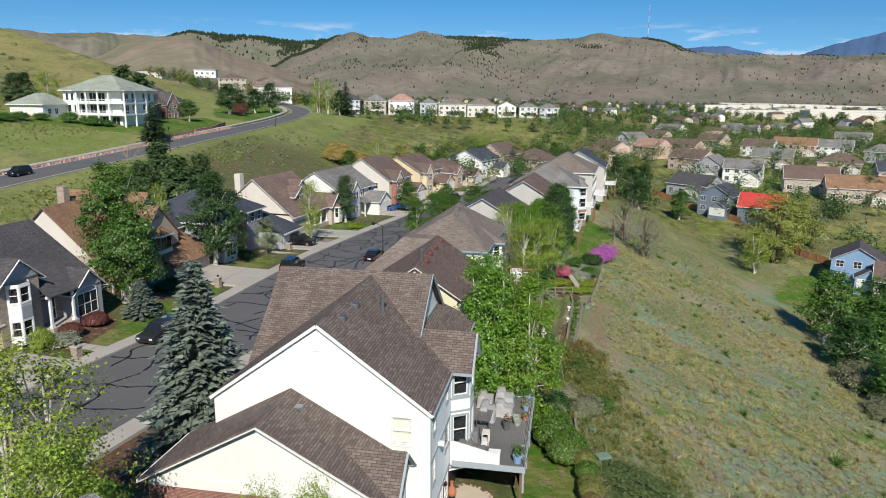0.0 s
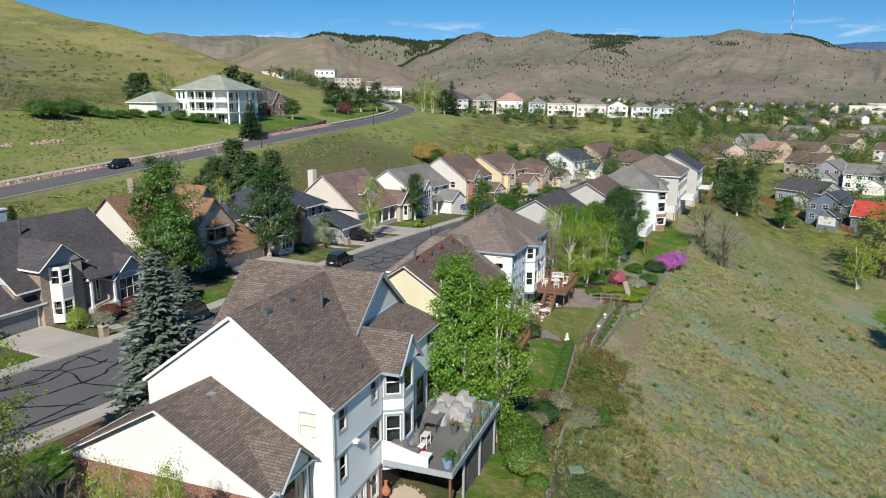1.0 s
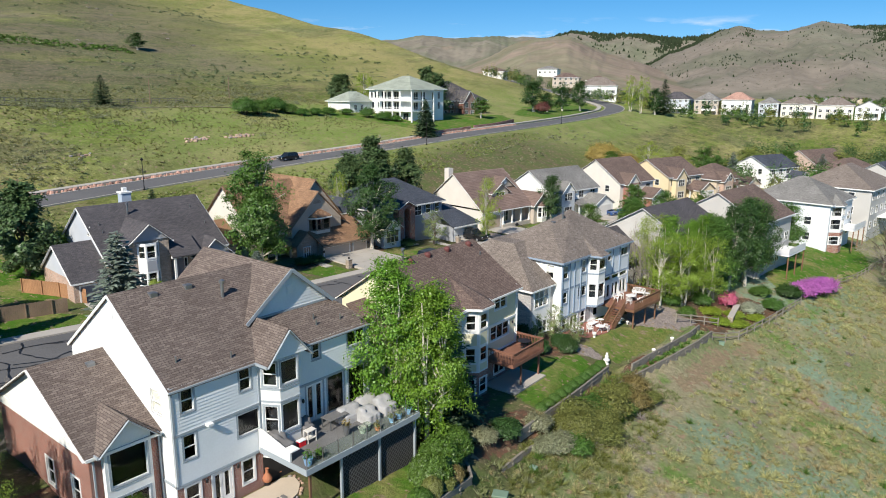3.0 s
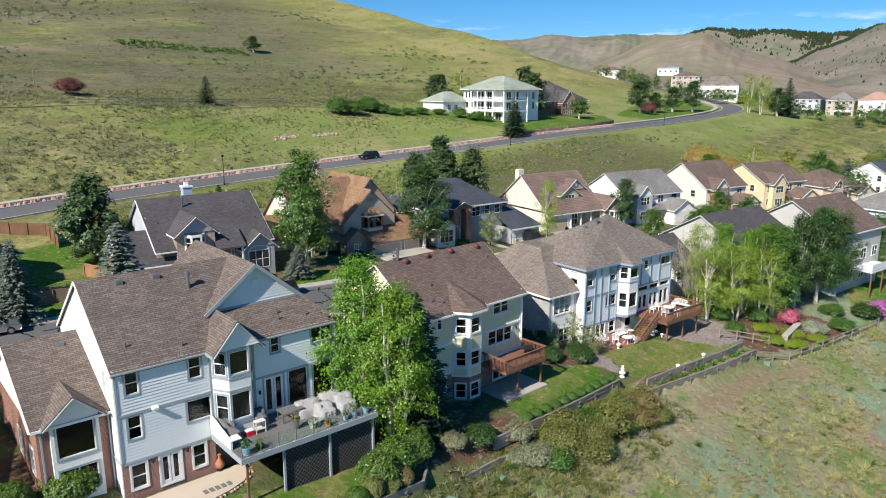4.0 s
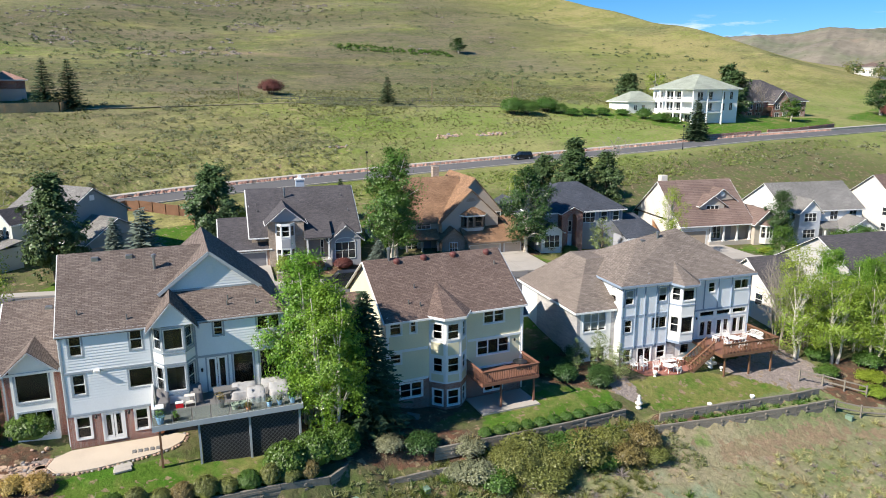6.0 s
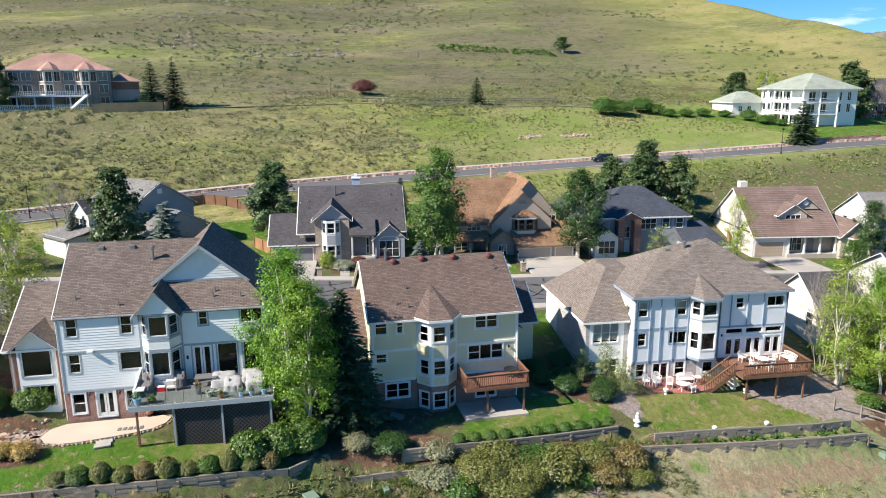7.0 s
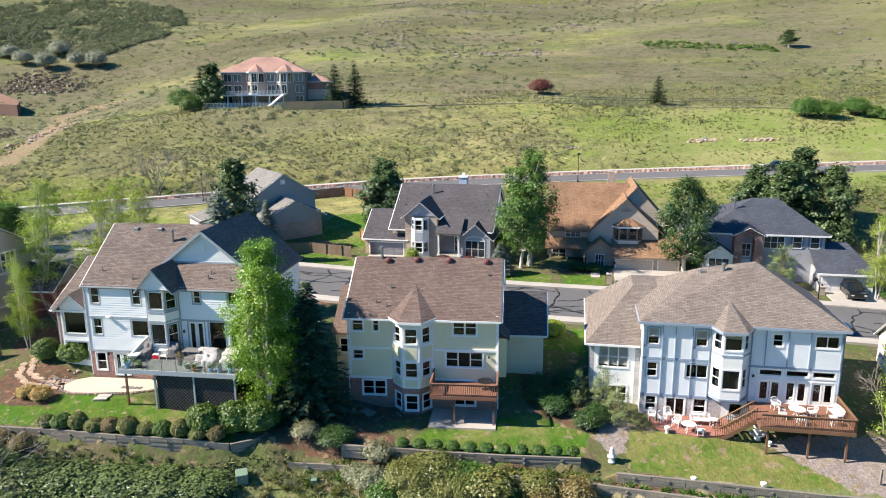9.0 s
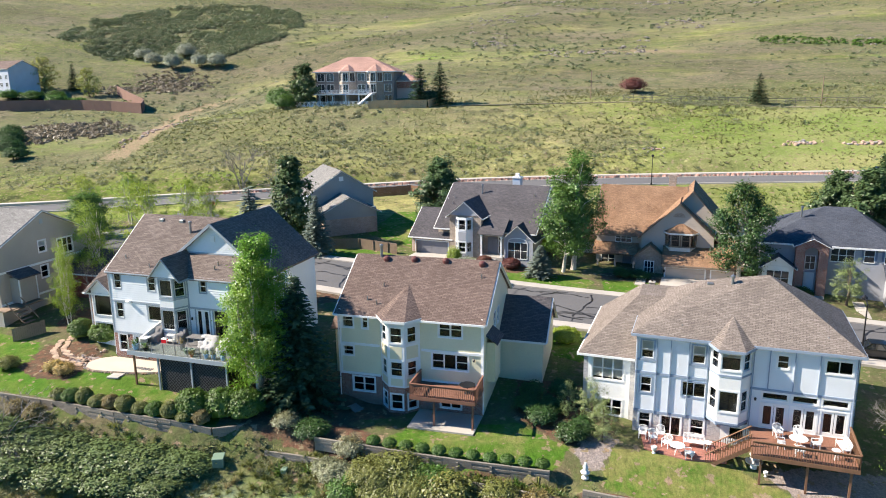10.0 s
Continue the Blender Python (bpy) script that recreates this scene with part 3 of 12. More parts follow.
LAWNS = [
    [(-6, 12), (-3, 20), (-2, 24), (2.2, 26.5), (5, 22), (5, 12)],
    [(2.2, 26), (3.5, 31), (3.6, 38), (5.0, 41), (6.2, 47.5), (9.9, 47), (9.9, 43), (9.3, 39), (8.3, 34), (7.2, 27), (6, 20), (3, 22)],        # behind the white house
    [(6.4, 63.0), (8.6, 60.6), (10.6, 61.0), (11.8, 65), (11.4, 73), (8.6, 74.6), (5.6, 70.5)],                                            # behind the cream house
    [(8.0, 77.5), (11.9, 76.5), (13.8, 84), (14.6, 91), (13.2, 91.5), (11.5, 89.0), (9.6, 86.6), (8.4, 84.5)],                        # behind the blue house
    [(-33.0, 60.5), (-29.4, 60.0), (-27.6, 68), (-26.8, 77), (-31, 79), (-33.5, 72)],
    [(-31.5, 86), (-27.0, 84.5), (-26.3, 80), (-31.5, 79.5)],
    [(-31.5, 97), (-25.5, 96), (-24.0, 103), (-29.5, 104)],
    [(-24.5, 113), (-20.5, 112), (-19.5, 116), (-24, 117)],
    [(-22.5, 133), (-14, 131), (-11.5, 139), (-20, 141)],
    [(-37.5, 30), (-33.8, 31), (-30.8, 44), (-32, 52), (-36, 53), (-44, 48), (-46, 38)],                                             # beside the green-grey house
    [(-62, 47), (-49, 45), (-42, 53.5), (-52, 58), (-62, 57)],
    [(-22.5, 36), (-18, 34), (-15, 46), (-19.5, 47)],
    [(-14.5, 62), (-9, 60), (-5, 69), (-12.5, 72)],
    [(-11.2, 73.5), (-6, 73), (-4.5, 78), (-10.2, 79.5)],
    [(24, 118), (30, 128), (36, 150), (33, 165), (24, 150), (18, 130)],
    [(-110, 168), (-102, 182), (-90, 186), (-76, 190), (-73, 206), (-72.5, 228), (-76, 250), (-86, 262), (-92, 236), (-88, 222), (-86, 198), (-102, 198), (-110, 184)],                                                       # below the big white house
    [(-70, 268), (-72, 300), (-74, 345), (-84, 372), (-100, 392), (-104, 352), (-98, 312), (-90, 284), (-84, 268)],
    [(-66, 26), (-60, 22), (-52, 26), (-54, 33), (-64, 36)],
    [(66, 140), (84, 132), (92, 150), (80, 160)],
    [(-139, 2), (-134, 4), (-134, 12), (-140, 12)],
]
BEDS = [
    [(-2, 70), (4.8, 70.2), (7.6, 73.6), (8.6, 76), (3, 78.5), (-1, 76)],
    [(1.5, 26), (3.0, 25), (5.2, 29), (4.8, 32), (1.6, 32)],
    [(-1.5, 25.5), (0.8, 25), (2.4, 28), (3.0, 31), (-0.4, 32), (-2.6, 28.5)],
    [(-9, 24), (-5, 23), (-4, 31), (-8, 31)],
    [(-34.5, 60.5), (-32.5, 60), (-33, 70), (-36, 73)],
    [(-34.5, 80), (-32, 80), (-31.5, 87), (-34, 88)],
    [(-33, 96.5), (-30.5, 96.5), (-30, 102), (-32.5, 103)],
    [(6, 48), (9, 49), (11.5, 60), (9.5, 60), (5.5, 56), (4, 50)],
    [(-1.5, 44.5), (4.0, 45.5), (7.5, 50.5), (9.8, 56.5), (6.4, 57.5), (5.4, 61.5), (2.5, 61), (0, 52)],
    [(11.5, 56), (13.4, 68), (15.5, 80), (14, 80), (11.6, 68)],
    [(-23, 40), (-17, 37), (-14.6, 46), (-18, 53), (-22, 52)],
    [(14.5, 94), (19, 96), (25, 112), (20, 112), (13, 102)],
]
GRAVEL = [
    [(8.6, 92.5), (9.2, 88.0), (11.8, 89.2), (14.8, 92.2), (16.2, 96), (14, 98.5), (8.8, 98)],
    [(5.4, 75.6), (8.8, 74.9), (10.8, 75.6), (10.4, 76.6), (6.2, 78.4)],
    [(0.5, 29.5), (2.0, 29.5), (2.0, 32.2), (-0.5, 32.4)],
    [(-27, 117), (-19, 113.5), (-17.8, 120), (-24, 124)],
]
BARE = [
    [(17.2, 78), (18.6, 77), (20.2, 84), (21.0, 92), (19.2, 91)],
    [(20.8, 92), (23.5, 94), (23.4, 99), (21.5, 97)],
    [(12.3, 54), (13.2, 54), (13.6, 57.5), (12.8, 57.5)],
    [(-197, -36), (-181, -47), (-150, -38), (-122, -29.5), (-106, -30), (-106, -36), (-124, -36), (-150, -45), (-178, -55), (-200, -51)],
    [(-225, 82), (-214, 110), (-200, 130), (-206, 108)],
]
GX = graded(-2600, -46, 32, 4700, 0.42, 1.075)
GX = np.concatenate([GX[GX < -240], np.arange(-240, -150, 3.0), np.arange(-150, -46, 1.3), GX[GX >= -46]])
GY = graded(-1200, 18, 125, 4900, 0.5, 1.075)
GY = np.concatenate([GY[GY < -70], np.arange(-70, 18, 1.7), GY[(GY >= 18) & (GY <= 125)], np.arange(127, 300, 1.9), np.arange(300, 480, 4.0), GY[GY > 480]])
gx, gy = np.meshgrid(GX, GY)
gzz = ground(gx, gy)
nx, ny = len(GX), len(GY)
rng = np.random.default_rng(3)
rough_h = np.where((gx > 12) & (gx < 60) & (gy > 10) & (gy < 150), 0.05, 0.008)
gzz = gzz + rng.normal(0, 1, gzz.shape) * rough_h * (1 - (np.abs(gx) > 700))
gverts = np.stack([gx, gy, gzz], -1).reshape(-1, 3)
ii, jj = np.meshgrid(np.arange(nx - 1), np.arange(ny - 1))
q0 = (jj * nx + ii).ravel()
gfaces = np.stack([q0, q0 + 1, q0 + nx + 1, q0 + nx], 1)
gmesh = bpy.data.meshes.new("ground")
gmesh.from_pydata(gverts.tolist(), [], gfaces.tolist())
gmesh.shade_smooth()
DULL = [LAWNS[3]]
for key, polys in (("dull", DULL), ("lawn", LAWNS), ("bed", BEDS), ("gravel", GRAVEL), ("bare", BARE)):
    mask = np.zeros(gx.shape)
    for p in polys:
        mask = np.maximum(mask, inside(gx, gy, p))
    for _ in range(2):
        mask[1:-1, 1:-1] = (mask[:-2, 1:-1] + mask[2:, 1:-1] + mask[1:-1, :-2] + mask[1:-1, 2:] + 2 * mask[1:-1, 1:-1]) / 6
    gmesh.attributes.new(key, "FLOAT", "POINT").data.foreach_set("value", mask.ravel().astype(np.float32))
# tamed ground between the houses, dry slope, hill, valley floor
yard = smooth(-64, -52, gx) * (1 - smooth(11, 14, gx)) * smooth(-60, -20, gy) * (1 - smooth(190, 230, gy))
gmesh.attributes.new("yard", "FLOAT", "POINT").data.foreach_set("value", yard.ravel().astype(np.float32))
gmesh.attributes.new("sagey", "FLOAT", "POINT").data.foreach_set("value", (smooth(-122, -175, gx) * (1 - smooth(180, 300, gy + 0.3 * (gx + 130))) + 0.55 * smooth(-88, -106, gx) * (1 - smooth(70, 115, gy))).clip(0, 1).ravel().astype(np.float32))
gmesh.attributes.new("straw", "FLOAT", "POINT").data.foreach_set("value", (smooth(180, 300, gy + 0.3 * (gx + 130)) * smooth(-100, -140, gx)).ravel().astype(np.float32))
gmesh.attributes.new("grassy", "FLOAT", "POINT").data.foreach_set("value", (smooth(-130, -118, gx) * (1 - smooth(-44, -36, gx)) * smooth(88, 135, gy)).ravel().astype(np.float32))
slope = smooth(11, 15, gx) * (1 - smooth(60, 95, gx)) * (1 - smooth(150, 200, gy))
gmesh.attributes.new("slope", "FLOAT", "POINT").data.foreach_set("value", slope.ravel().astype(np.float32))


def ground_mat():
    m = bpy.data.materials.new("ground_cover")
    m.use_nodes = True
    nt = m.node_tree
    b = nt.nodes["Principled BSDF"]
    b.inputs["Roughness"].default_value = 1.0
    b.inputs["Specular IOR Level"].default_value = 0.1
    tc = nt.nodes.new("ShaderNodeTexCoord")

    def noise_n(scale, detail=5, rough=0.6, squash=None):
        n = nt.nodes.new("ShaderNodeTexNoise")
        n.inputs["Scale"].default_value, n.inputs["Detail"].default_value, n.inputs["Roughness"].default_value = scale, detail, rough
        if squash:
            mp = nt.nodes.new("ShaderNodeMapping")
            mp.inputs["Scale"].default_value = squash
            nt.links.new(tc.outputs["Object"], mp.inputs[0])
            nt.links.new(mp.outputs[0], n.inputs["Vector"])
        else:
            nt.links.new(tc.outputs["Object"], n.inputs["Vector"])
        return n.outputs[0]

    def rng_n(v, a, c, lo=0.0, hi=1.0):
        r = nt.nodes.new("ShaderNodeMapRange")
        for i, q in enumerate((a, c, lo, hi)):
            r.inputs[i + 1].default_value = q
        nt.links.new(v, r.inputs[0])
        return r.outputs[0]

    def mixc(f, a, c, mode="MIX"):
        x = nt.nodes.new("ShaderNodeMix")
        x.data_type, x.blend_type = "RGBA", mode
        if isinstance(f, float):
            x.inputs[0].default_value = f
        else:
            nt.links.new(f, x.inputs[0])
        for s, q in ((6, a), (7, c)):
            if isinstance(q, tuple):
                x.inputs[s].default_value = (*q, 1)
            else:
                nt.links.new(q, x.inputs[s])
        return x.outputs[2]

    def attr(name):
        a = nt.nodes.new("ShaderNodeAttribute")
        a.attribute_name = name
        return a.outputs["Fac"]

    def edge(name, amount=0.35):
        """A mask with a ragged rim."""
        ad = nt.nodes.new("ShaderNodeMath")
        ad.operation = "ADD"
        nt.links.new(attr(name), ad.inputs[0])
        nt.links.new(rng_n(noise_n(1.3, 4), 0.3, 0.7, -amount, amount), ad.inputs[1])
        return rng_n(ad.outputs[0], 0.42, 0.58)

    wild = mixc(rng_n(noise_n(0.012, 6), 0.42, 0.58), (0.165, 0.205, 0.042), (0.275, 0.255, 0.100))
    wild = mixc(rng_n(noise_n(0.04, 6, 0.7, (1, 0.4, 1)), 0.50, 0.60), wild, (0.125, 0.180, 0.030))
    wild = mixc(rng_n(noise_n(0.09, 6, 0.75, (1, 0.5, 1)), 0.53, 0.61), wild, (0.260, 0.225, 0.105))
    wild = mixc(rng_n(noise_n(0.022, 6, 0.8, (1, 0.45, 1)), 0.47, 0.58), wild, (0.145, 0.155, 0.062))
    wild = mixc(rng_n(noise_n(0.06, 6, 0.8, (1.4, 0.35, 1)), 0.57, 0.62), wild, (0.080, 0.095, 0.035))
    wild = mixc(rng_n(noise_n(0.40, 5, 0.8, (1, 0.6, 1)), 0.54, 0.64), wild, (0.085, 0.100, 0.034))
    wild = mixc(rng_n(noise_n(0.75, 4, 0.8), 0.58, 0.66), wild, (0.32, 0.29, 0.135))
    wild = mixc(1.0, wild, rng_n(noise_n(0.22, 6, 0.85, (1, 0.6, 1)), 0.35, 0.65, 0.58, 1.40), "MULTIPLY")
    # sagebrush flats on the upper hill, straw-coloured grass on its nose
    def times(a, c):
        q = nt.nodes.new("ShaderNodeMath")
        q.operation = "MULTIPLY"
        nt.links.new(a, q.inputs[0])
        nt.links.new(c, q.inputs[1])
        return q.outputs[0]

    up = mixc(rng_n(noise_n(0.05, 6, 0.8, (1, 0.4, 1)), 0.42, 0.58), (0.168, 0.148, 0.094), (0.128, 0.138, 0.060))
    up = mixc(rng_n(noise_n(0.35, 5, 0.8, (1, 0.6, 1)), 0.51, 0.60), up, (0.088, 0.092, 0.052))
    wild = mixc(times(attr("sagey"), rng_n(noise_n(0.03, 6, 0.75, (1, 0.4, 1)), 0.34, 0.52)), wild, up)
    wild = mixc(1.0, wild, rng_n(noise_n(0.018, 6, 0.7, (1, 0.3, 1)), 0.36, 0.64, 0.74, 1.22), "MULTIPLY")
    gr = mixc(rng_n(noise_n(0.06, 6, 0.75, (1, 0.5, 1)), 0.44, 0.60), (0.175, 0.230, 0.058), (0.265, 0.265, 0.105))
    gr = mixc(rng_n(noise_n(0.5, 5, 0.8), 0.56, 0.66), gr, (0.135, 0.160, 0.052))
    wild = mixc(times(attr("grassy"), rng_n(noise_n(0.05, 5, 0.7), 0.30, 0.46)), wild, gr)
    st = mixc(rng_n(noise_n(0.035, 6, 0.8, (1, 0.5, 1)), 0.46, 0.58), (0.300, 0.265, 0.110), (0.185, 0.200, 0.060))
    st = mixc(rng_n(noise_n(0.5, 5, 0.8), 0.56, 0.64), st, (0.13, 0.135, 0.05))
    wild = mixc(times(attr("straw"), rng_n(noise_n(0.02, 6, 0.7, (1, 0.4, 1)), 0.36, 0.52)), wild, st)
    sl = mixc(rng_n(noise_n(0.07, 6), 0.42, 0.60), (0.175, 0.205, 0.088), (0.285, 0.250, 0.155))
    sl = mixc(rng_n(noise_n(0.045, 5, 0.65), 0.50, 0.57), sl, (0.200, 0.265, 0.175))
    sl = mixc(rng_n(noise_n(0.10, 5, 0.7), 0.53, 0.62), sl, (0.130, 0.205, 0.050))
    sl = mixc(rng_n(noise_n(0.45, 6, 0.75, (1, 0.5, 1)), 0.54, 0.63), sl, (0.320, 0.285, 0.175))
    sl = mixc(rng_n(noise_n(0.14, 6, 0.7), 0.61, 0.68), sl, (0.290, 0.200, 0.150))
    sl = mixc(rng_n(noise_n(0.9, 5, 0.8, (1, 0.5, 1)), 0.58, 0.66), sl, (0.105, 0.120, 0.055))
    col = mixc(attr("slope"), wild, sl)
    yd = mixc(rng_n(noise_n(0.4, 6, 0.7), 0.40, 0.60), (0.095, 0.125, 0.040), (0.135, 0.115, 0.065))
    col = mixc(attr("yard"), col, yd)
    lawn = mixc(rng_n(noise_n(0.45, 5), 0.40, 0.62), (0.062, 0.150, 0.016), (0.105, 0.165, 0.028))
    lawn = mixc(rng_n(noise_n(0.13, 5, 0.7), 0.52, 0.66), lawn, (0.215, 0.205, 0.075))
    lawn = mixc(times(edge("dull", 0.2), rng_n(noise_n(0.9, 5, 0.7), 0.30, 0.62)), lawn, (0.185, 0.185, 0.060))
    col = mixc(edge("lawn", 0.2), col, lawn)
    col = mixc(edge("bed"), col, mixc(rng_n(noise_n(1.6, 5), 0.4, 0.6), (0.16, 0.085, 0.055), (0.10, 0.075, 0.05)))
    col = mixc(edge("gravel"), col, mixc(rng_n(noise_n(6, 4), 0.35, 0.65), (0.34, 0.28, 0.25), (0.22, 0.19, 0.175)))
    col = mixc(edge("bare", 0.9), col, mixc(rng_n(noise_n(1.2, 6), 0.35, 0.65), (0.27, 0.19, 0.125), (0.235, 0.20, 0.115)))
    col = mixc(1.0, col, rng_n(noise_n(2.2, 6, 0.8), 0.25, 0.75, 0.62, 1.38), "MULTIPLY")
    col = mixc(1.0, col, rng_n(noise_n(11, 4, 0.8), 0.25, 0.75, 0.72, 1.28), "MULTIPLY")
    nt.links.new(col, b.inputs["Base Color"])
    bp = nt.nodes.new("ShaderNodeBump")
    bp.inputs["Distance"].default_value = 0.25
    bp.inputs["Strength"].default_value = 0.7
    nt.links.new(noise_n(1.9, 6, 0.75), bp.inputs["Height"])
    nt.links.new(bp.outputs[0], b.inputs["Normal"])
    return m


M["ground"] = ground_mat()
tagged(part("ground", gmesh, M["ground"]), "grassy hillside with lawns, beds and worn patches", "ground", kind="structure")


def ribbon(name, line, offs, zoff, material, label, category, thick=0.15, kind="structure", y0=-1e9, y1=1e9):
    """A strip along a line between two offsets to its right."""
    g = Geo()
    line = np.array([p for p in line if y0 <= p[1] <= y1])
    d = np.gradient(line[:, :2], axis=0)
    d /= np.linalg.norm(d, axis=1)[:, None]
    r = np.stack([d[:, 1], -d[:, 0]], 1)
    n = len(line)
    for o, zo in ((offs[0], 0), (offs[1], 0), (offs[0], -thick), (offs[1], -thick)):
        g.v += [(x + rx * o, y + ry * o, z + zoff + zo) for (x, y, z), (rx, ry) in zip(line, r)]
    for i in range(n - 1):
        g.f += [(i, n + i, n + i + 1, i + 1), (n + i, 3 * n + i, 3 * n + i + 1, n + i + 1), (2 * n + i, i, i + 1, 2 * n + i + 1)]
    ob = part(name, g, material)
    return tagged(ob, label, category, kind=kind)


ribbon("road_street", street_line, (-5.6, 5.6), 0.0, M["asphalt"], "grey asphalt street with black sealed cracks", "road")
ribbon("road_hill", hill_line, (-4.4, 4.4), 0.0, M["asphalt"], "grey asphalt road climbing along the hillside", "road")
for side in (-1, 1):
    ribbon("kerb", street_line, (5.6, 6.0) if side > 0 else (-6.0, -5.6), 0.13, M["concrete"], "pale concrete kerb beside the street", "kerb", 0.3)
    ribbon("pavement_street", street_line, (6.0, 7.3) if side > 0 else (-7.3, -6.0), 0.125, M["concrete"], "pale concrete pavement beside the street", "pavement", 0.3)
    ribbon("kerb", hill_line, (4.4, 4.75) if side > 0 else (-4.75, -4.4), 0.12, M["concrete"], "pale concrete kerb beside the hill road", "kerb", 0.3)
ribbon("pavement_hill", hill_line, (-8.5, -6.5), 0.42, M["concrete"], "pale concrete path above the hill road", "pavement", 0.5)
# side street by the stop sign
side_line = dense([(-77, 6), (-66, 10), (-54, 10), (-44, 6), (-38, 2)], [1.9, 1.6, 1.35, 1.25, 1.2])
ribbon("road_side", side_line, (-4.6, 4.6), 0.02, M["asphalt"], "grey asphalt side street", "road")

# ---- houses ----
def place(x, y, deg, z=0.0):
    return pose(x, y, z, 0, 0, 90 - deg)


ROOM_SHADE = M["dark"]


def window(t, p0, p1, u0, u1, z0, z1, kind="dh", frame_m=None, trim_m=None, thick=0.2, blind=0.0, name="window"):
    """A window or door in the wall p0-p1 of house t: trim and frame, panes and a near-black box painted as the room's
    shade.
    """
    p0, p1 = Vector((*p0, 0)), Vector((*p1, 0))
    d = (p1 - p0).normalized()
    nrm = Vector((d.y, -d.x, 0))
    m = Matrix(((d.x, -nrm.x, 0, p0.x), (d.y, -nrm.y, 0, p0.y), (0, 0, 1, 0), (0, 0, 0, 1)))
    frame_m, trim_m = frame_m or M["trim"], trim_m or frame_m or M["trim"]
    f, tr, gl = Geo(), Geo(), Geo()

    def bar(g, a, b, c, e, y0, y1):
        g.add(Geo().box(a, b, y0, y1, c, e), m)

    w = 0.11
    bar(tr, u0 - w, u0, z0 - w, z1 + w, -0.035, 0.03)
    bar(tr, u1, u1 + w, z0 - w, z1 + w, -0.035, 0.03)
    bar(tr, u0, u1, z1, z1 + w, -0.035, 0.03)
    bar(tr, u0, u1, z0 - w, z0, -0.05, 0.03)
    s = 0.06
    bar(f, u0, u0 + s, z0, z1, 0.02, 0.10)
    bar(f, u1 - s, u1, z0, z1, 0.02, 0.10)
    bar(f, u0 + s, u1 - s, z0, z0 + s, 0.02, 0.10)
    bar(f, u0 + s, u1 - s, z1 - s, z1, 0.02, 0.10)
    um, zm = (u0 + u1) / 2, (z0 + z1) / 2
    if kind == "dh":
        bar(f, u0 + s, u1 - s, zm - 0.03, zm + 0.03, 0.03, 0.09)
    elif kind == "sl":
        bar(f, um - 0.035, um + 0.035, z0 + s, z1 - s, 0.03, 0.09)
    elif kind == "pair":
        bar(f, um - 0.07, um + 0.07, z0 + s, z1 - s, 0.0, 0.10)
        bar(f, u0 + s, u1 - s, zm - 0.03, zm + 0.03, 0.03, 0.09)
    elif kind == "triple":
        for q in (1 / 3, 2 / 3):
            c = u0 + (u1 - u0) * q
            bar(f, c - 0.05, c + 0.05, z0 + s, z1 - s, 0.0, 0.10)
        for a, b in ((u0, u0 + (u1 - u0) / 3), (u0 + (u1 - u0) * 2 / 3, u1)):
            bar(f, a + s, b - s, zm - 0.03, zm + 0.03, 0.03, 0.09)
    elif kind == "grid":
        n = max(2, round((u1 - u0) / 0.75))
        for i in range(1, n):
            c = u0 + (u1 - u0) * i / n
            bar(f, c - 0.05, c + 0.05, z0 + s, z1 - s, 0.01, 0.10)
        k = max(2, round((z1 - z0) / 0.8))
        for i in range(1, k):
            c = z0 + (z1 - z0) * i / k
            bar(f, u0 + s, u1 - s, c - 0.04, c + 0.04, 0.02, 0.10)
    elif kind == "french":
        for a, b in ((u0, um), (um, u1)):
            bar(f, a + 0.02, a + 0.16, z0 + 0.02, z1 - 0.02, 0.01, 0.09)
            bar(f, b - 0.16, b - 0.02, z0 + 0.02, z1 - 0.02, 0.01, 0.09)
            bar(f, a + 0.16, b - 0.16, z0 + 0.02, z0 + 0.25, 0.01, 0.09)
            bar(f, a + 0.16, b - 0.16, z1 - 0.16, z1 - 0.02, 0.01, 0.09)
    elif kind == "slider":
        bar(f, um - 0.05, um + 0.05, z0 + s, z1 - s, 0.0, 0.10)
    ob = part(name, tr, trim_m, t)
    part("window_frame", f, frame_m, ob)
    gl.add(Geo().poly((u0, 0.06, z0), (u1, 0.06, z0), (u1, 0.06, z1), (u0, 0.06, z1)), m)
    pane = part("pane", gl, M["glass"], ob)
    pane.visible_shadow = False
    # added five-sided box; its near-black colour paints the room's darkness
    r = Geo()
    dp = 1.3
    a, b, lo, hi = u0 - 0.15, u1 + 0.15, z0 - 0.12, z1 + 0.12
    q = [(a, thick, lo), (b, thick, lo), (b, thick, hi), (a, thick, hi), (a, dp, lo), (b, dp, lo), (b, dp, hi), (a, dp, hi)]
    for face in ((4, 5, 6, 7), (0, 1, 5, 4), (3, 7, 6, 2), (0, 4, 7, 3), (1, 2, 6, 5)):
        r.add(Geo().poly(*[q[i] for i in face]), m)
    part("room_lining", r, ROOM_SHADE, ob)
    if blind:
        part("blind", Geo().add(Geo().box(u0 + 0.03, u1 - 0.03, 0.12, 0.13, z1 - (z1 - z0) * blind, z1), m), M["blind"], ob)
    return ob


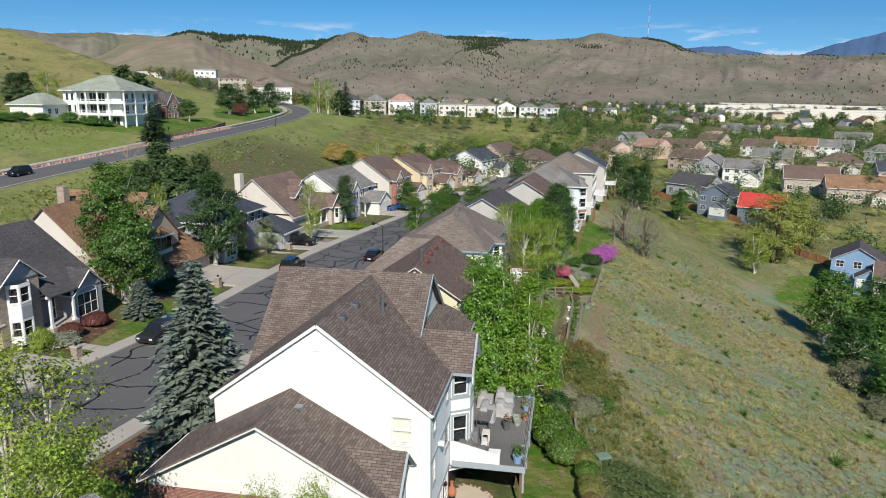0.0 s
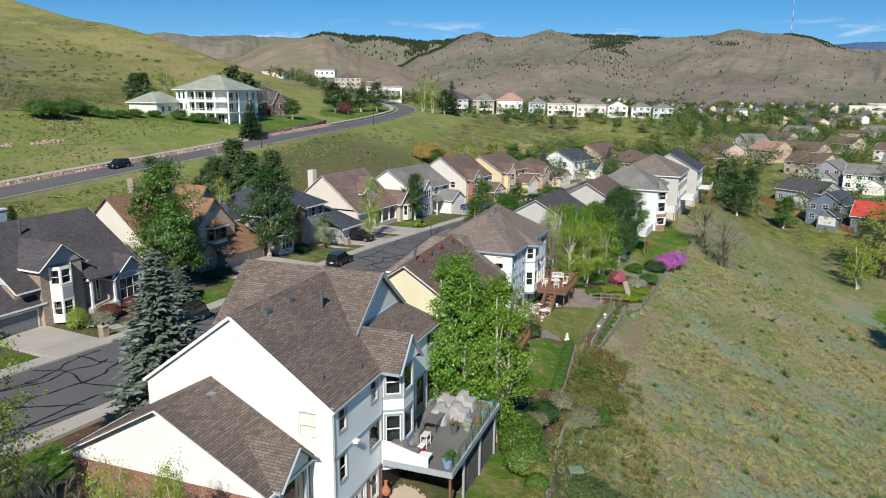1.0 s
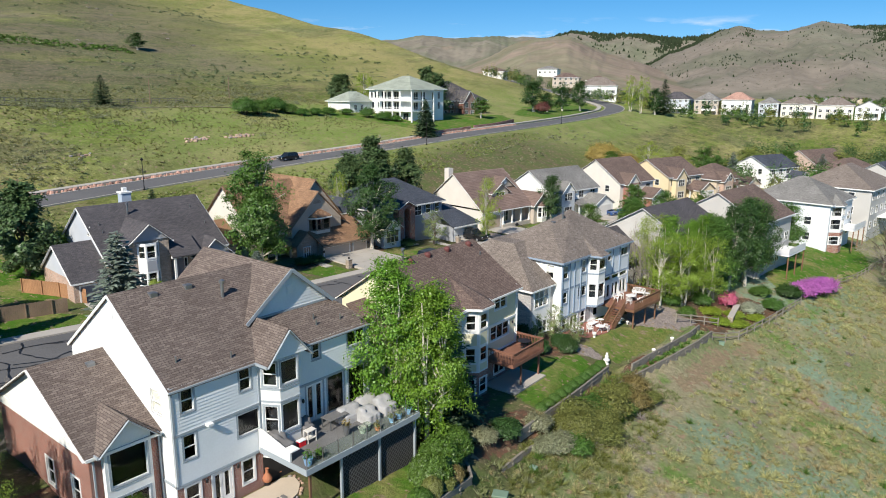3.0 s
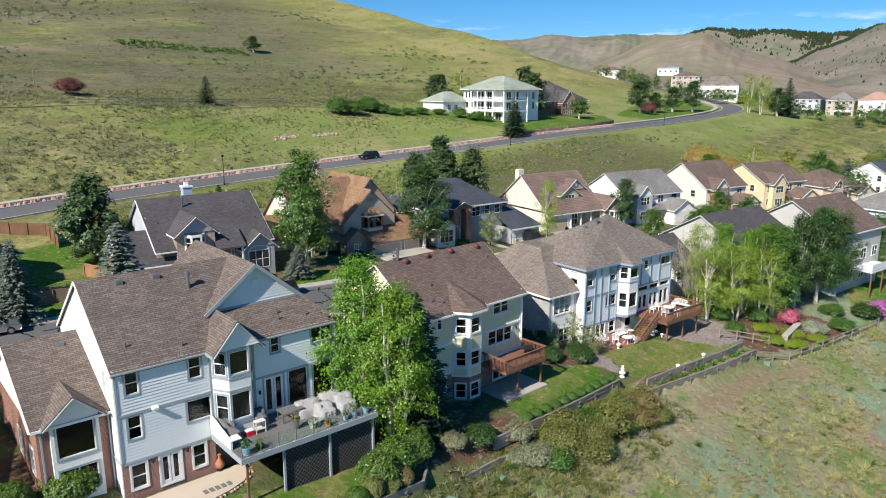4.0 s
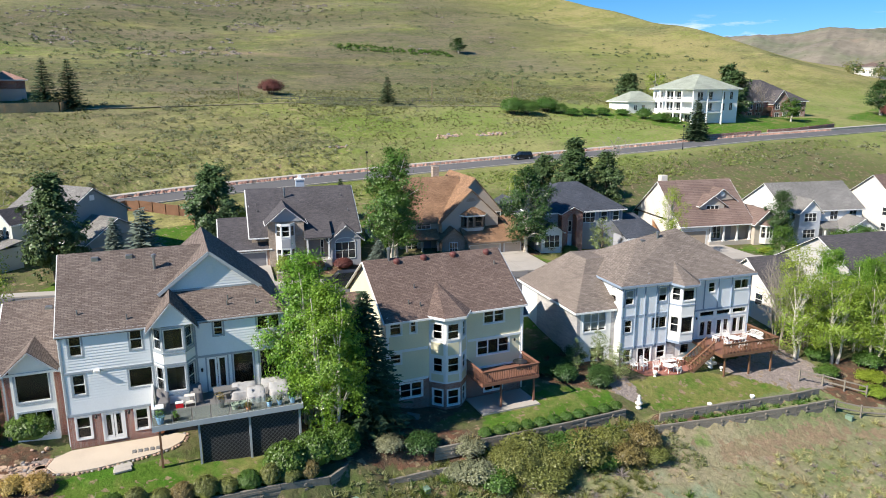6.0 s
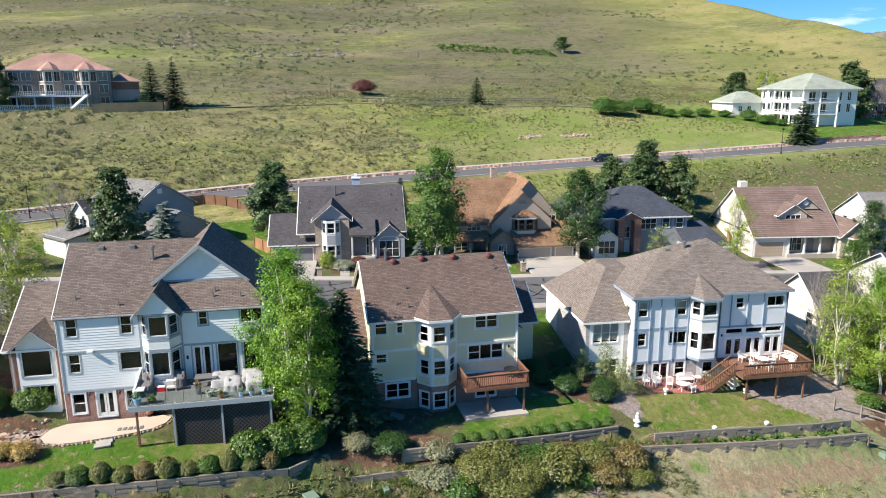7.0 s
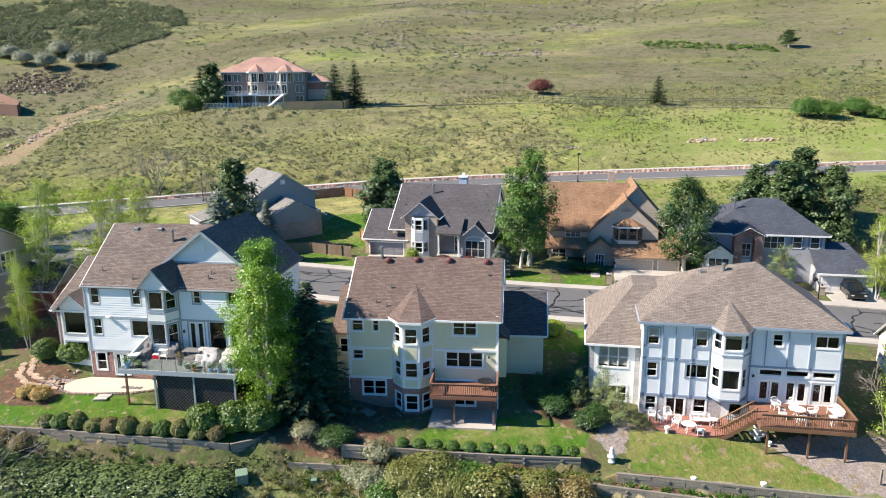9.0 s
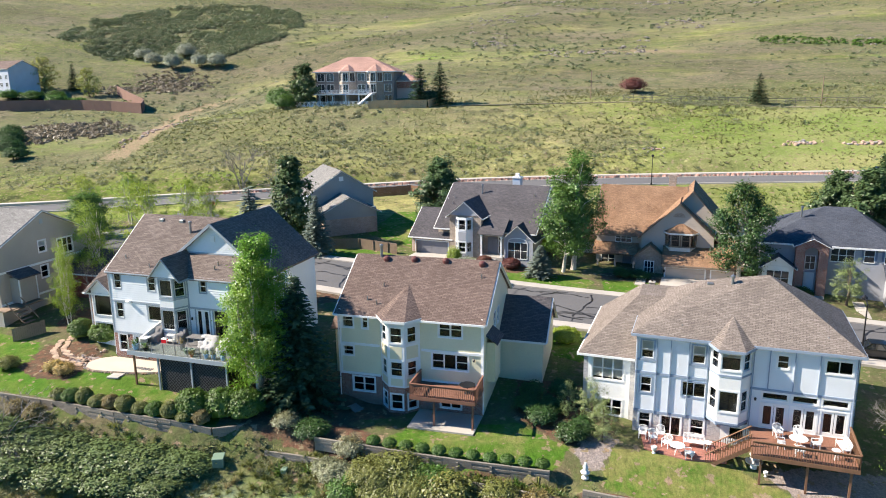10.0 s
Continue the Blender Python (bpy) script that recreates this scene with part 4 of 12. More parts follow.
def walls(t, pts, z0, z1, material, wins=(), course=0.0, thick=0.2, closed=False, name="wall", frame_m=None, trim_m=None):
    """Walls along a line of corners (outside to the right). wins: (side, u0, u1, z0, z1, kind[, blind])."""
    g = Geo()
    n = len(pts) if closed else len(pts) - 1
    for i in range(n):
        a, b = pts[i], pts[(i + 1) % len(pts)]
        holes = [w[1:5] for w in wins if w[0] == i]
        wall_geo(g, a, b, z0, z1, holes, thick, course)
        for w in wins:
            if w[0] == i:
                kind = w[5] if len(w) > 5 else "dh"
                window(t, a, b, *w[1:5], kind, frame_m, trim_m, thick, w[6] if len(w) > 6 else 0.0, "door" if kind in ("french", "slider") else "window")
    return part(name, g, material, t)


def board(t, a, b, w, h, material, name="trim_board"):
    return part(name, Geo().beam(a, b, w, h), material, t)


def gable(t, u0, u1, y0, y1, ze, zr, axis, roof_m, wall_m, ov=0.35, rake=0.3, trim_m=None, ends=(True, True), course=0.0, thick=0.16, name="roof"):
    """A pitched roof over a rectangle; axis u: the ridge runs along the facade. ends: which gable walls to close."""
    trim_m = trim_m or M["trim"]
    r = Geo()
    f = Geo()
    if axis == "u":
        ym = (y0 + y1) / 2
        k = (zr - ze) / (ym - y0)
        a, b = u0 - rake, u1 + rake
        lo = ze - k * ov
        r.slab([(a, y0 - ov, lo), (b, y0 - ov, lo), (b, ym, zr), (a, ym, zr)], thick)
        r.slab([(b, y1 + ov, lo), (a, y1 + ov, lo), (a, ym, zr), (b, ym, zr)], thick)
        for x in (a - 0.012, b + 0.012):
            f.beam((x, y0 - ov, lo - 0.13), (x, ym, zr - 0.13), 0.05, 0.22, (1, 0, 0)).beam((x, y1 + ov, lo - 0.13), (x, ym, zr - 0.13), 0.05, 0.22, (1, 0, 0))
        for y in (y0 - ov - 0.03, y1 + ov + 0.03):
            f.beam((a, y, lo - 0.1), (b, y, lo - 0.1), 0.1, 0.16)
        tri = [[(u0, y1, ze), (u0, y0, ze), (u0, ym, zr - thick)], [(u1, y0, ze), (u1, y1, ze), (u1, ym, zr - thick)]]
        push = [(0.2, 0, 0), (-0.2, 0, 0)]
    else:
        um = (u0 + u1) / 2
        k = (zr - ze) / (um - u0)
        a, b = y0 - rake, y1 + rake
        lo = ze - k * ov
        r.slab([(u0 - ov, b, lo), (u0 - ov, a, lo), (um, a, zr), (um, b, zr)], thick)
        r.slab([(u1 + ov, a, lo), (u1 + ov, b, lo), (um, b, zr), (um, a, zr)], thick)
        for y in (a - 0.012, b + 0.012):
            f.beam((u0 - ov, y, lo - 0.13), (um, y, zr - 0.13), 0.05, 0.22, (0, 1, 0)).beam((u1 + ov, y, lo - 0.13), (um, y, zr - 0.13), 0.05, 0.22, (0, 1, 0))
        for u in (u0 - ov - 0.03, u1 + ov + 0.03):
            f.beam((u, a, lo - 0.1), (u, b, lo - 0.1), 0.1, 0.16)
        tri = [[(u0, y0, ze), (u1, y0, ze), (um, y0, zr - thick)], [(u1, y1, ze), (u0, y1, ze), (um, y1, zr - thick)]]
        push = [(0, 0.2, 0), (0, -0.2, 0)]
    ob = part(name, r, roof_m, t)
    pieces("fascia", f, trim_m, ob)
    for i in (0, 1):
        if ends[i]:
            g = Geo()
            p, q, apex = (Vector(c) for c in tri[i])
            if course:
                nrm = -Vector(push[i]).normalized()
                zz = ze
                while zz < apex.z - 0.02:
                    z2 = min(zz + course, apex.z)
                    fa, fb = (zz - ze) / (apex.z - ze), (z2 - ze) / (apex.z - ze)
                    c0, c1, c2, c3 = p.lerp(apex, fa), q.lerp(apex, fa), q.lerp(apex, fb), p.lerp(apex, fb)
                    g.poly(c0 + nrm * 0.018, c1 + nrm * 0.018, c2, c3)
                    g.poly(c0, c1, c1 + nrm * 0.018, c0 + nrm * 0.018)
                    zz = z2
                g.poly(q - nrm * 0.2, p - nrm * 0.2, apex - nrm * 0.2)
            else:
                g.extrude([p, q, apex], push[i])
            part("gable_wall", g, wall_m, t)
    return ob


def hip(t, u0, u1, y0, y1, ze, ridge, roof_m, ov=0.4, trim_m=None, thick=0.16):
    """A hipped roof; ridge: its two ends (u, y, z)."""
    r, f = Geo(), Geo()
    a, b = ridge
    c = [(u0 - ov, y0 - ov, ze), (u1 + ov, y0 - ov, ze), (u1 + ov, y1 + ov, ze), (u0 - ov, y1 + ov, ze)]
    if abs(a[0] - b[0]) >= abs(a[1] - b[1]):
        for p in ([c[0], c[1], b, a], [c[1], c[2], b], [c[2], c[3], a, b], [c[3], c[0], a]):
            r.slab(p, thick)
    else:
        for p in ([c[0], c[1], a], [c[1], c[2], b, a], [c[2], c[3], b], [c[3], c[0], a, b]):
            r.slab(p, thick)
    for p, q in zip(c, c[1:] + c[:1]):
        f.beam((p[0], p[1], p[2] - 0.13), (q[0], q[1], q[2] - 0.13), 0.12, 0.2)
    ob = part("roof", r, roof_m, t)
    pieces("fascia", f, trim_m or M["trim"], ob)
    return ob


def pyramid(t, base, apex, roof_m, trim_m=None, thick=0.14):
    """A little many-sided roof over a bay. base: eave corners in order."""
    r, f = Geo(), Geo()
    for p, q in zip(base, base[1:]):
        r.slab([p, q, apex], thick)
        f.beam((p[0], p[1], p[2] - 0.12), (q[0], q[1], q[2] - 0.12), 0.08, 0.2)
    ob = part("bay_roof", r, roof_m, t)
    pieces("fascia", f, trim_m or M["trim"], ob)


def roof_vent(t, u, y, z, kind="pipe"):
    if kind == "pipe":
        g = Geo().tube([(u, y, z - 0.2), (u, y, z + 0.35)], [0.05, 0.05], 8)
    elif kind == "flue":
        g = Geo().tube([(u, y, z - 0.3), (u, y, z + 0.9)], [0.11, 0.11], 10).lathe([(0.18, 0), (0.18, 0.16), (0.05, 0.24)], 10, (u, y, z + 0.85))
    elif kind == "dome":
        g = Geo().lathe([(0.26, -0.15), (0.30, 0.06), (0.30, 0.14), (0.24, 0.26), (0.1, 0.33), (0.01, 0.35)], 14, (u, y, z))
    else:
        g = Geo().box(u - 0.24, u + 0.24, y - 0.2, y + 0.2, z - 0.15, z + 0.14, 0.03)
    return part("roof_vent", g, M["redvent"] if kind == "dome" else M["metal"], t)


M["redvent"] = mat("dark_red_metal", (0.14, 0.05, 0.045), 0.6, var=(3, 0.15))
M["cover"] = mat("grey_cloth_cover", (0.30, 0.29, 0.28), 0.85, var=(1.5, 0.12), bump=(6, 0.03))
M["whitemetal"] = mat("white_metal", (0.75, 0.75, 0.73), 0.4, spec=0.5)
M["terracotta"] = mat("terracotta", (0.42, 0.15, 0.07), 0.8, var=(3, 0.15))
M["garage"] = mat("grey_garage_door", (0.22, 0.22, 0.24), 0.6, var=(1, 0.05))
M["garagew"] = mat("white_garage_door", (0.70, 0.68, 0.64), 0.6, var=(1, 0.05))
M["garagetan"] = mat("tan_garage_door", (0.42, 0.34, 0.26), 0.6, var=(1, 0.06))
M["redwall"] = mat("dark_red_siding", (0.24, 0.07, 0.05), 0.8, var=(1, 0.15), grain=(8, 0.1))
# near-black that paints the shade under the white house's deck
M["lattice"] = mat("deck_shade_black", (0.035, 0.033, 0.032), 0.8, var=(1.5, 0.2))


def rail_glass():
    m = bpy.data.materials.new("rail_glass")
    m.use_nodes = True
    b = m.node_tree.nodes["Principled BSDF"]
    b.inputs["Base Color"].default_value = (0.80, 0.93, 0.90, 1)
    b.inputs["Roughness"].default_value = 0.03
    b.inputs["Transmission Weight"].default_value = 1.0
    b.inputs["IOR"].default_value = 1.3
    return m


M["railglass"] = rail_glass()


def garage_door(t, u0, u1, y, z0, z1, material, rows=4):
    """A panelled door, just proud of a wall that faces the viewer."""
    ob = part("garage_door", Geo().box(u0, u1, y - 0.03, y + 0.02, z0, z1), material, t)
    h = (z1 - z0) / rows
    for k in range(rows):
        n = max(2, round((u1 - u0) / 1.1))
        w = (u1 - u0) / n
        for i in range(n):
            part("door_panel", Geo().box(u0 + i * w + 0.08, u0 + (i + 1) * w - 0.08, y - 0.05, y - 0.03, z0 + k * h + 0.07, z0 + (k + 1) * h - 0.07), material, ob)
    part("trim_board", Geo().box(u0 - 0.16, u0, y - 0.05, y + 0.02, z0, z1 + 0.16).box(u1, u1 + 0.16, y - 0.05, y + 0.02, z0, z1 + 0.16).box(u0, u1, y - 0.05, y + 0.02, z1, z1 + 0.16), M["trim"], t)
    return ob


# --- the white house with the lapped siding ---
def white_house():
    t = thing("house", place(-0.55, 32.9, 10.2), "white lap-sided house with brown shingle roof and brick basement", "house", "houses along the slope")
    L, D = 14.95, 11.55
    S, B, T = M["siding1"], M["brick"], M["greytrim"]
    # rear: brick basement, then siding
    walls(t, [(0, 0), (5.7, 0)], -1.0, 1.9, B, [(0, 0.5, 1.38, 0.2, 1.75), (0, 2.2, 3.46, -0.16, 1.8, "french", 0.0), (0, 4.24, 5.06, 0.25, 1.75)])
    # basement wall below the deck, the shade there put into its colour
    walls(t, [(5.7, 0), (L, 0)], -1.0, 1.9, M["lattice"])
    up = [(0.6, 1.37, 6.2, 7.62), (4.36, 5.15, 6.2, 7.62)]
    walls(t, [(0, 0), (5.75, 0)], 1.9, 7.85, S, [(0, *w) for w in up] + [(0, 0.56, 1.34, 3.4, 4.85), (0, 4.08, 5.62, 3.4, 4.8, "fix")], 0.2, trim_m=T)
    walls(t, [(8.55, 0), (L, 0)], 1.9, 7.85, S, [(0, 1.34, 1.98, 6.5, 7.6, "dh"), (0, 4.38, 6.0, 6.5, 7.6, "sl"), (0, 0.72, 2.12, 2.32, 4.9, "french"), (0, 2.52, 3.98, 2.35, 4.95, "fix"), (0, 4.42, 5.95, 2.35, 4.95, "fix")], 0.2, trim_m=T)
    # side and street walls
    walls(t, [(L, 0), (L, D), (0, D)], -1.0, 7.85, S, (), 0.2)
    walls(t, [(0, D), (0, 0)], -1.0, 7.85, M["white"], [(0, D - 2.0, D - 0.95, 5.95, 7.4, "dh", 0.95)], 0.0, trim_m=M["white"])
    for z, a, b in ((1.95, 0, 5.7), (5.02, 0, 5.75), (5.02, 8.5, L)):
        board(t, (a, -0.03, z), (b, -0.03, z), 0.06, 0.16, T)
    for u, y in ((0.06, -0.03), (5.68, -0.03), (8.62, -0.03), (L - 0.06, -0.03)):
        board(t, (u, y, 1.9), (u, y, 7.85), 0.12, 0.06, T, "corner_board")
    board(t, (-0.03, 0.08, -0.3), (-0.03, 0.08, 7.9), 0.06, 0.16, M["white"], "corner_board")
    board(t, (-0.03, 0, 2.0), (-0.03, 1.5, 2.0), 0.06, 0.16, M["greytrim"])
    # bay of two storeys
    bay = [(5.75, 0), (6.42, -1.1), (7.88, -1.1), (8.55, 0)]
    ln = math.hypot(0.67, 1.1)
    walls(t, bay, 1.5, 7.85, M["white"], [(0, 0.22, ln - 0.18, 6.15, 7.65), (1, 0.1, 1.36, 6.2, 7.7, "fix"), (2, 0.18, ln - 0.22, 6.15, 7.65), (0, 0.22, ln - 0.18, 3.1, 4.85), (1, 0.1, 1.36, 3.15, 4.95, "fix"), (2, 0.18, ln - 0.22, 3.1, 4.85)], trim_m=T, thick=0.12)
    part("bay_floor", Geo().slab([(6.42, -1.1, 1.5), (7.88, -1.1, 1.5), (8.55, 0, 1.5), (5.75, 0, 1.5)][::-1], 0.1), M["white"], t)
    for z in (1.6, 2.9, 5.15, 5.95):
        for p, q in zip(bay, bay[1:]):
            board(t, (*p, z), (*q, z), 0.08, 0.12, T)
    gable(t, 5.6, 8.7, -1.15, 3.0, 7.92, 9.7, "v", M["roof1"], S, 0.14, 0.14, T, (True, False), 0.2)
    # roofs
    main = Geo()
    k = (12.05 - 7.85) / (D / 2)
    lo = 7.85 - k * 0.16
    ym = D / 2
    main.slab([(-0.14, -0.16, lo), (10.05, -0.16, lo), (10.05, ym, 12.05), (-0.14, ym, 12.05)], 0.18)
    main.slab([(10.05, D + 0.16, lo), (-0.14, D + 0.16, lo), (-0.14, ym, 12.05), (10.05, ym, 12.05)], 0.18)
    # right half: the slope ends against a hip
    kc = (12.25 - 7.85) / 5.1
    hu, hy = 13.35, 2.2
    main.slab([(10.05, -0.16, lo), (15.35, -0.16, lo), (hu, hy, 7.85 + k * hy), (10.05, hy, 7.85 + k * hy)], 0.18)
    rf = part("roof", main, M["roof1"], t)
    cross = Geo()
    zc = 7.85 + k * hy
    cross.slab([(15.35, -0.16, lo + 0.01), (15.35, D + 0.3, lo), (10.05, D + 0.3, 12.25), (10.05, hy - 0.35, 12.25), (hu + 0.3, hy - 0.35, zc - 0.1), (hu, hy - 0.3, zc)], 0.18)
    cross.slab([(4.75, D + 0.3, lo), (6.4, hy - 0.35, zc - 0.05), (10.05, hy - 0.35, 12.25), (10.05, D + 0.3, 12.25)], 0.18)
    part("cross_roof", cross, M["roof1"], t)
    g = Geo()
    za = zc - 0.15
    while za < 12.05:
        zb = min(za + 0.2, 12.1)
        fa, fb = (za - zc) / (12.15 - zc), (zb - zc) / (12.15 - zc)
        l0, r0, l1, r1 = 6.65 + 3.4 * fa, 13.35 - 3.3 * fa, 6.65 + 3.4 * fb, 13.35 - 3.3 * fb
        g.poly((l0, hy - 0.02, za), (r0, hy - 0.02, za), (r1, hy, zb), (l1, hy, zb))
        g.poly((l1, hy, zb), (r1, hy, zb), (r1, hy - 0.02, zb), (l1, hy - 0.02, zb))
        za = zb
    part("gable_wall", g, S, t)
    board(t, (6.4, hy - 0.36, zc - 0.12), (10.05, hy - 0.36, 12.15), 0.05, 0.24, T, "fascia")
    board(t, (13.6, hy - 0.36, zc - 0.2), (10.05, hy - 0.36, 12.15), 0.05, 0.24, T, "fascia")
    board(t, (6.6, hy - 0.05, zc + 0.02), (13.4, hy - 0.05, zc + 0.02), 0.06, 0.14, T)
    part("gable_vent", Geo().box(9.8, 10.25, hy - 0.08, hy, 10.55, 11.15).box(9.86, 10.19, hy - 0.1, hy - 0.08, 10.62, 11.08), M["trim"], t)
    board(t, (-0.14, -0.20, lo - 0.05), (5.5, -0.20, lo - 0.05), 0.08, 0.10, T, "gutter")
    board(t, (8.8, -0.20, lo - 0.05), (15.4, -0.20, lo - 0.05), 0.08, 0.10, T, "gutter")
    for y0, y1 in ((-0.16, ym), (D + 0.16, ym)):
        board(t, (-0.17, y0, lo - 0.10), (-0.17, ym, 11.96), 0.05, 0.16, M["white"], "fascia")
    part("gable_wall", Geo().extrude([(0, D, 7.85), (0, 0, 7.85), (0, ym, 11.85)], (0.2, 0, 0)), M["white"], t)
    part("gable_wall", Geo().extrude([(L, 2.4, 7.85), (L, D, 7.85), (L, D, 7.9)], (-0.2, 0, 0)), S, t)
    part("gable_vent", Geo().box(-0.05, 0, ym - 0.25, ym + 0.25, 10.6, 11.1), M["white"], t)
    for u, y, kind in ((1.2, 1.2, "pipe"), (4.3, 0.55, "pipe"), (6.3, 4.1, "flue"), (2.3, 5.2, "box"), (4.6, 5.2, "box"), (11.0, 0.8, "pipe"), (11.1, 1.2, "pipe"), (13.0, 0.7, "pipe")):
        roof_vent(t, u, y, 7.85 + k * y, kind)
    # garage wing with its bay
    W0, W1 = 1.45, 13.1
    walls(t, [(-3.95, W1), (-3.95, W0)], -1.0, 5.3, B, [(0, 6.2, 7.1, 1.6, 3.2), (0, 9.4, 10.3, 1.6, 3.2)])
    walls(t, [(-3.95, W0), (-3.3, W0)], -1.0, 5.3, B)
    walls(t, [(-0.7, W0), (0, W0)], -1.0, 5.3, B)
    walls(t, [(-3.3, W0), (-3.3, W0 - 0.35), (-0.7, W0 - 0.35), (-0.7, W0)], -1.0, 5.4, M["white"], [(1, 0.28, 2.32, 2.95, 5.0, "fix"), (1, 0.28, 2.32, 0.75, 2.2, "sl")], trim_m=T)
    gable(t, -3.45, -0.55, W0 - 0.45, W0 + 2.2, 5.4, 6.7, "v", M["roof1"], M["white"], 0.25, 0.25, T, (True, False))
    gable(t, -3.95, 0.3, W0, W1, 5.3, 8.5, "u", M["roof1"], M["white"], 0.35, 0.3, M["white"], (True, False))
    part("gable_wall", Geo().extrude([(-4.0, W1 - 0.05, 4.75), (-4.0, W0 + 0.05, 4.75), (-4.0, W0 + 0.05, 5.3), (-4.0, W1 - 0.05, 5.3)], (0.04, 0, 0)), M["white"], t)
    walls(t, [(0, W1), (-3.95, W1)], -1.0, 5.3, B)
    board(t, (-0.12, W0 - 0.1, 0), (-0.12, W0 - 0.1, 5.1), 0.09, 0.09, T, "downpipe")
    board(t, (-3.75, W0 - 0.08, 0), (-3.75, W0 - 0.08, 5.1), 0.09, 0.09, T, "downpipe")
    roof_vent(t, -1.2, 6.4, 8.0, "box")
    # wall lamps
    for u, z in ((1.75, 1.55), (3.85, 1.55), (8.9, 3.9)):
        part("wall_lamp", Geo().lathe([(0.03, 0), (0.08, 0.04), (0.09, 0.22), (0.03, 0.3)], 8, (u, -0.14, z)), M["blackmetal"], t)
    part("flood_lamp", Geo().box(1.95, 2.35, -0.35, -0.02, 5.0, 5.14, 0.03), M["trim"], t)
    return t


def white_deck():
    d = thing("deck", place(-0.55, 32.9, 10.2), "grey deck with glass railing on posts behind the white house", "deck")
    u0, u1, o = 5.45, 15.2, 4.45
    n = 30
    for i in range(n):
        y = -o + (o - 1.1) * i / n
        part("deck_board", Geo().box(u0 + 0.02, u1 - 0.02, y + 0.01, y + (o - 1.1) / n - 0.006, 2.22, 2.26), M["greywood"], d)
    part("deck_board", Geo().box(8.6, u1, -1.1, -0.05, 2.22, 2.26), M["greywood"], d)
    part("rim_board", Geo().box(u0, u1, -o - 0.05, -o, 1.92, 2.30).box(u0 - 0.05, u0, -o - 0.05, -0.2, 1.92, 2.30).box(u1, u1 + 0.05, -o - 0.05, 0, 1.92, 2.30), M["greytrim"], d)
    for i in range(9):
        u = u0 + 0.05 + (u1 - u0 - 0.1) * i / 8
        part("rail_post", Geo().box(u - 0.025, u + 0.025, -o, -o + 0.05, 2.2, 3.24), M["metal"], d)
    for i in range(3):
        y = -o + (o - 0.6) * (i + 1) / 3.2
        part("rail_post", Geo().box(u1 - 0.05, u1, y - 0.025, y + 0.025, 2.2, 3.24), M["metal"], d)
    for i in range(8):
        a, b = u0 + 0.12 + (u1 - u0 - 0.1) * i / 8, u0 + (u1 - u0 - 0.1) * (i + 1) / 8
        p = part("glass_panel", Geo().box(a, b, -o + 0.01, -o + 0.022, 2.32, 3.2), M["railglass"], d)
        p.visible_shadow = False
    p = part("glass_panel", Geo().box(u1 - 0.05, u1 - 0.038, -o + 0.1, -0.6, 2.32, 3.2), M["railglass"], d)
    p.visible_shadow = False
    # white side wall, stepping down outwards
    part("side_wall", Geo().extrude([(u0 - 0.02, -0.1, 2.0), (u0 - 0.02, -3.0, 2.0), (u0 - 0.02, -3.0, 2.85), (u0 - 0.02, -0.4, 3.45), (u0 - 0.02, -0.1, 3.45)], (0.14, 0, 0)), M["white"], d)
    part("side_shelf", Geo().box(u0 + 0.1, u0 + 0.75, -3.0, -2.3, 2.8, 2.88, 0.02), M["white"], d)
    for u in (u0 + 0.4, 8.3, 11.6, 15.0):
        part("post", Geo().box(u - 0.07, u + 0.07, -o + 0.15, -o + 0.29, gz(3, 36) - 1.6, 1.95), M["brownwood"] if u < 8 else M["greytrim"], d)
    # solid dark sheets behind the crossed bars, painted as under-deck shade
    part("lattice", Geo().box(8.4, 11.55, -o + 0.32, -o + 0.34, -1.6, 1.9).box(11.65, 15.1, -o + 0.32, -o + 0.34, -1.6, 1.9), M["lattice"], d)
    la = Geo()
    for a, b in ((8.4, 11.55), (11.65, 15.1)):
        k = a - 3.4
        while k < b:
            for s in (1, -1):
                x0, x1, z0, z1 = k, k + 3.4, -1.5, 1.9
                if s < 0:
                    z0, z1 = z1, z0
                c0, c1 = max(a, x0), min(b, x1)
                if c1 > c0:
                    f = lambda x: z0 + (z1 - z0) * (x - x0) / (x1 - x0)
                    la.beam((c0, -o + 0.3, f(c0)), (c1, -o + 0.3, f(c1)), 0.02, 0.035)
            k += 0.3
    tagged(part("lattice_work", la, mat("grey_lattice", (0.10, 0.10, 0.10), 0.8), d), kind="stuff")
    return d


white_house()
white_deck()


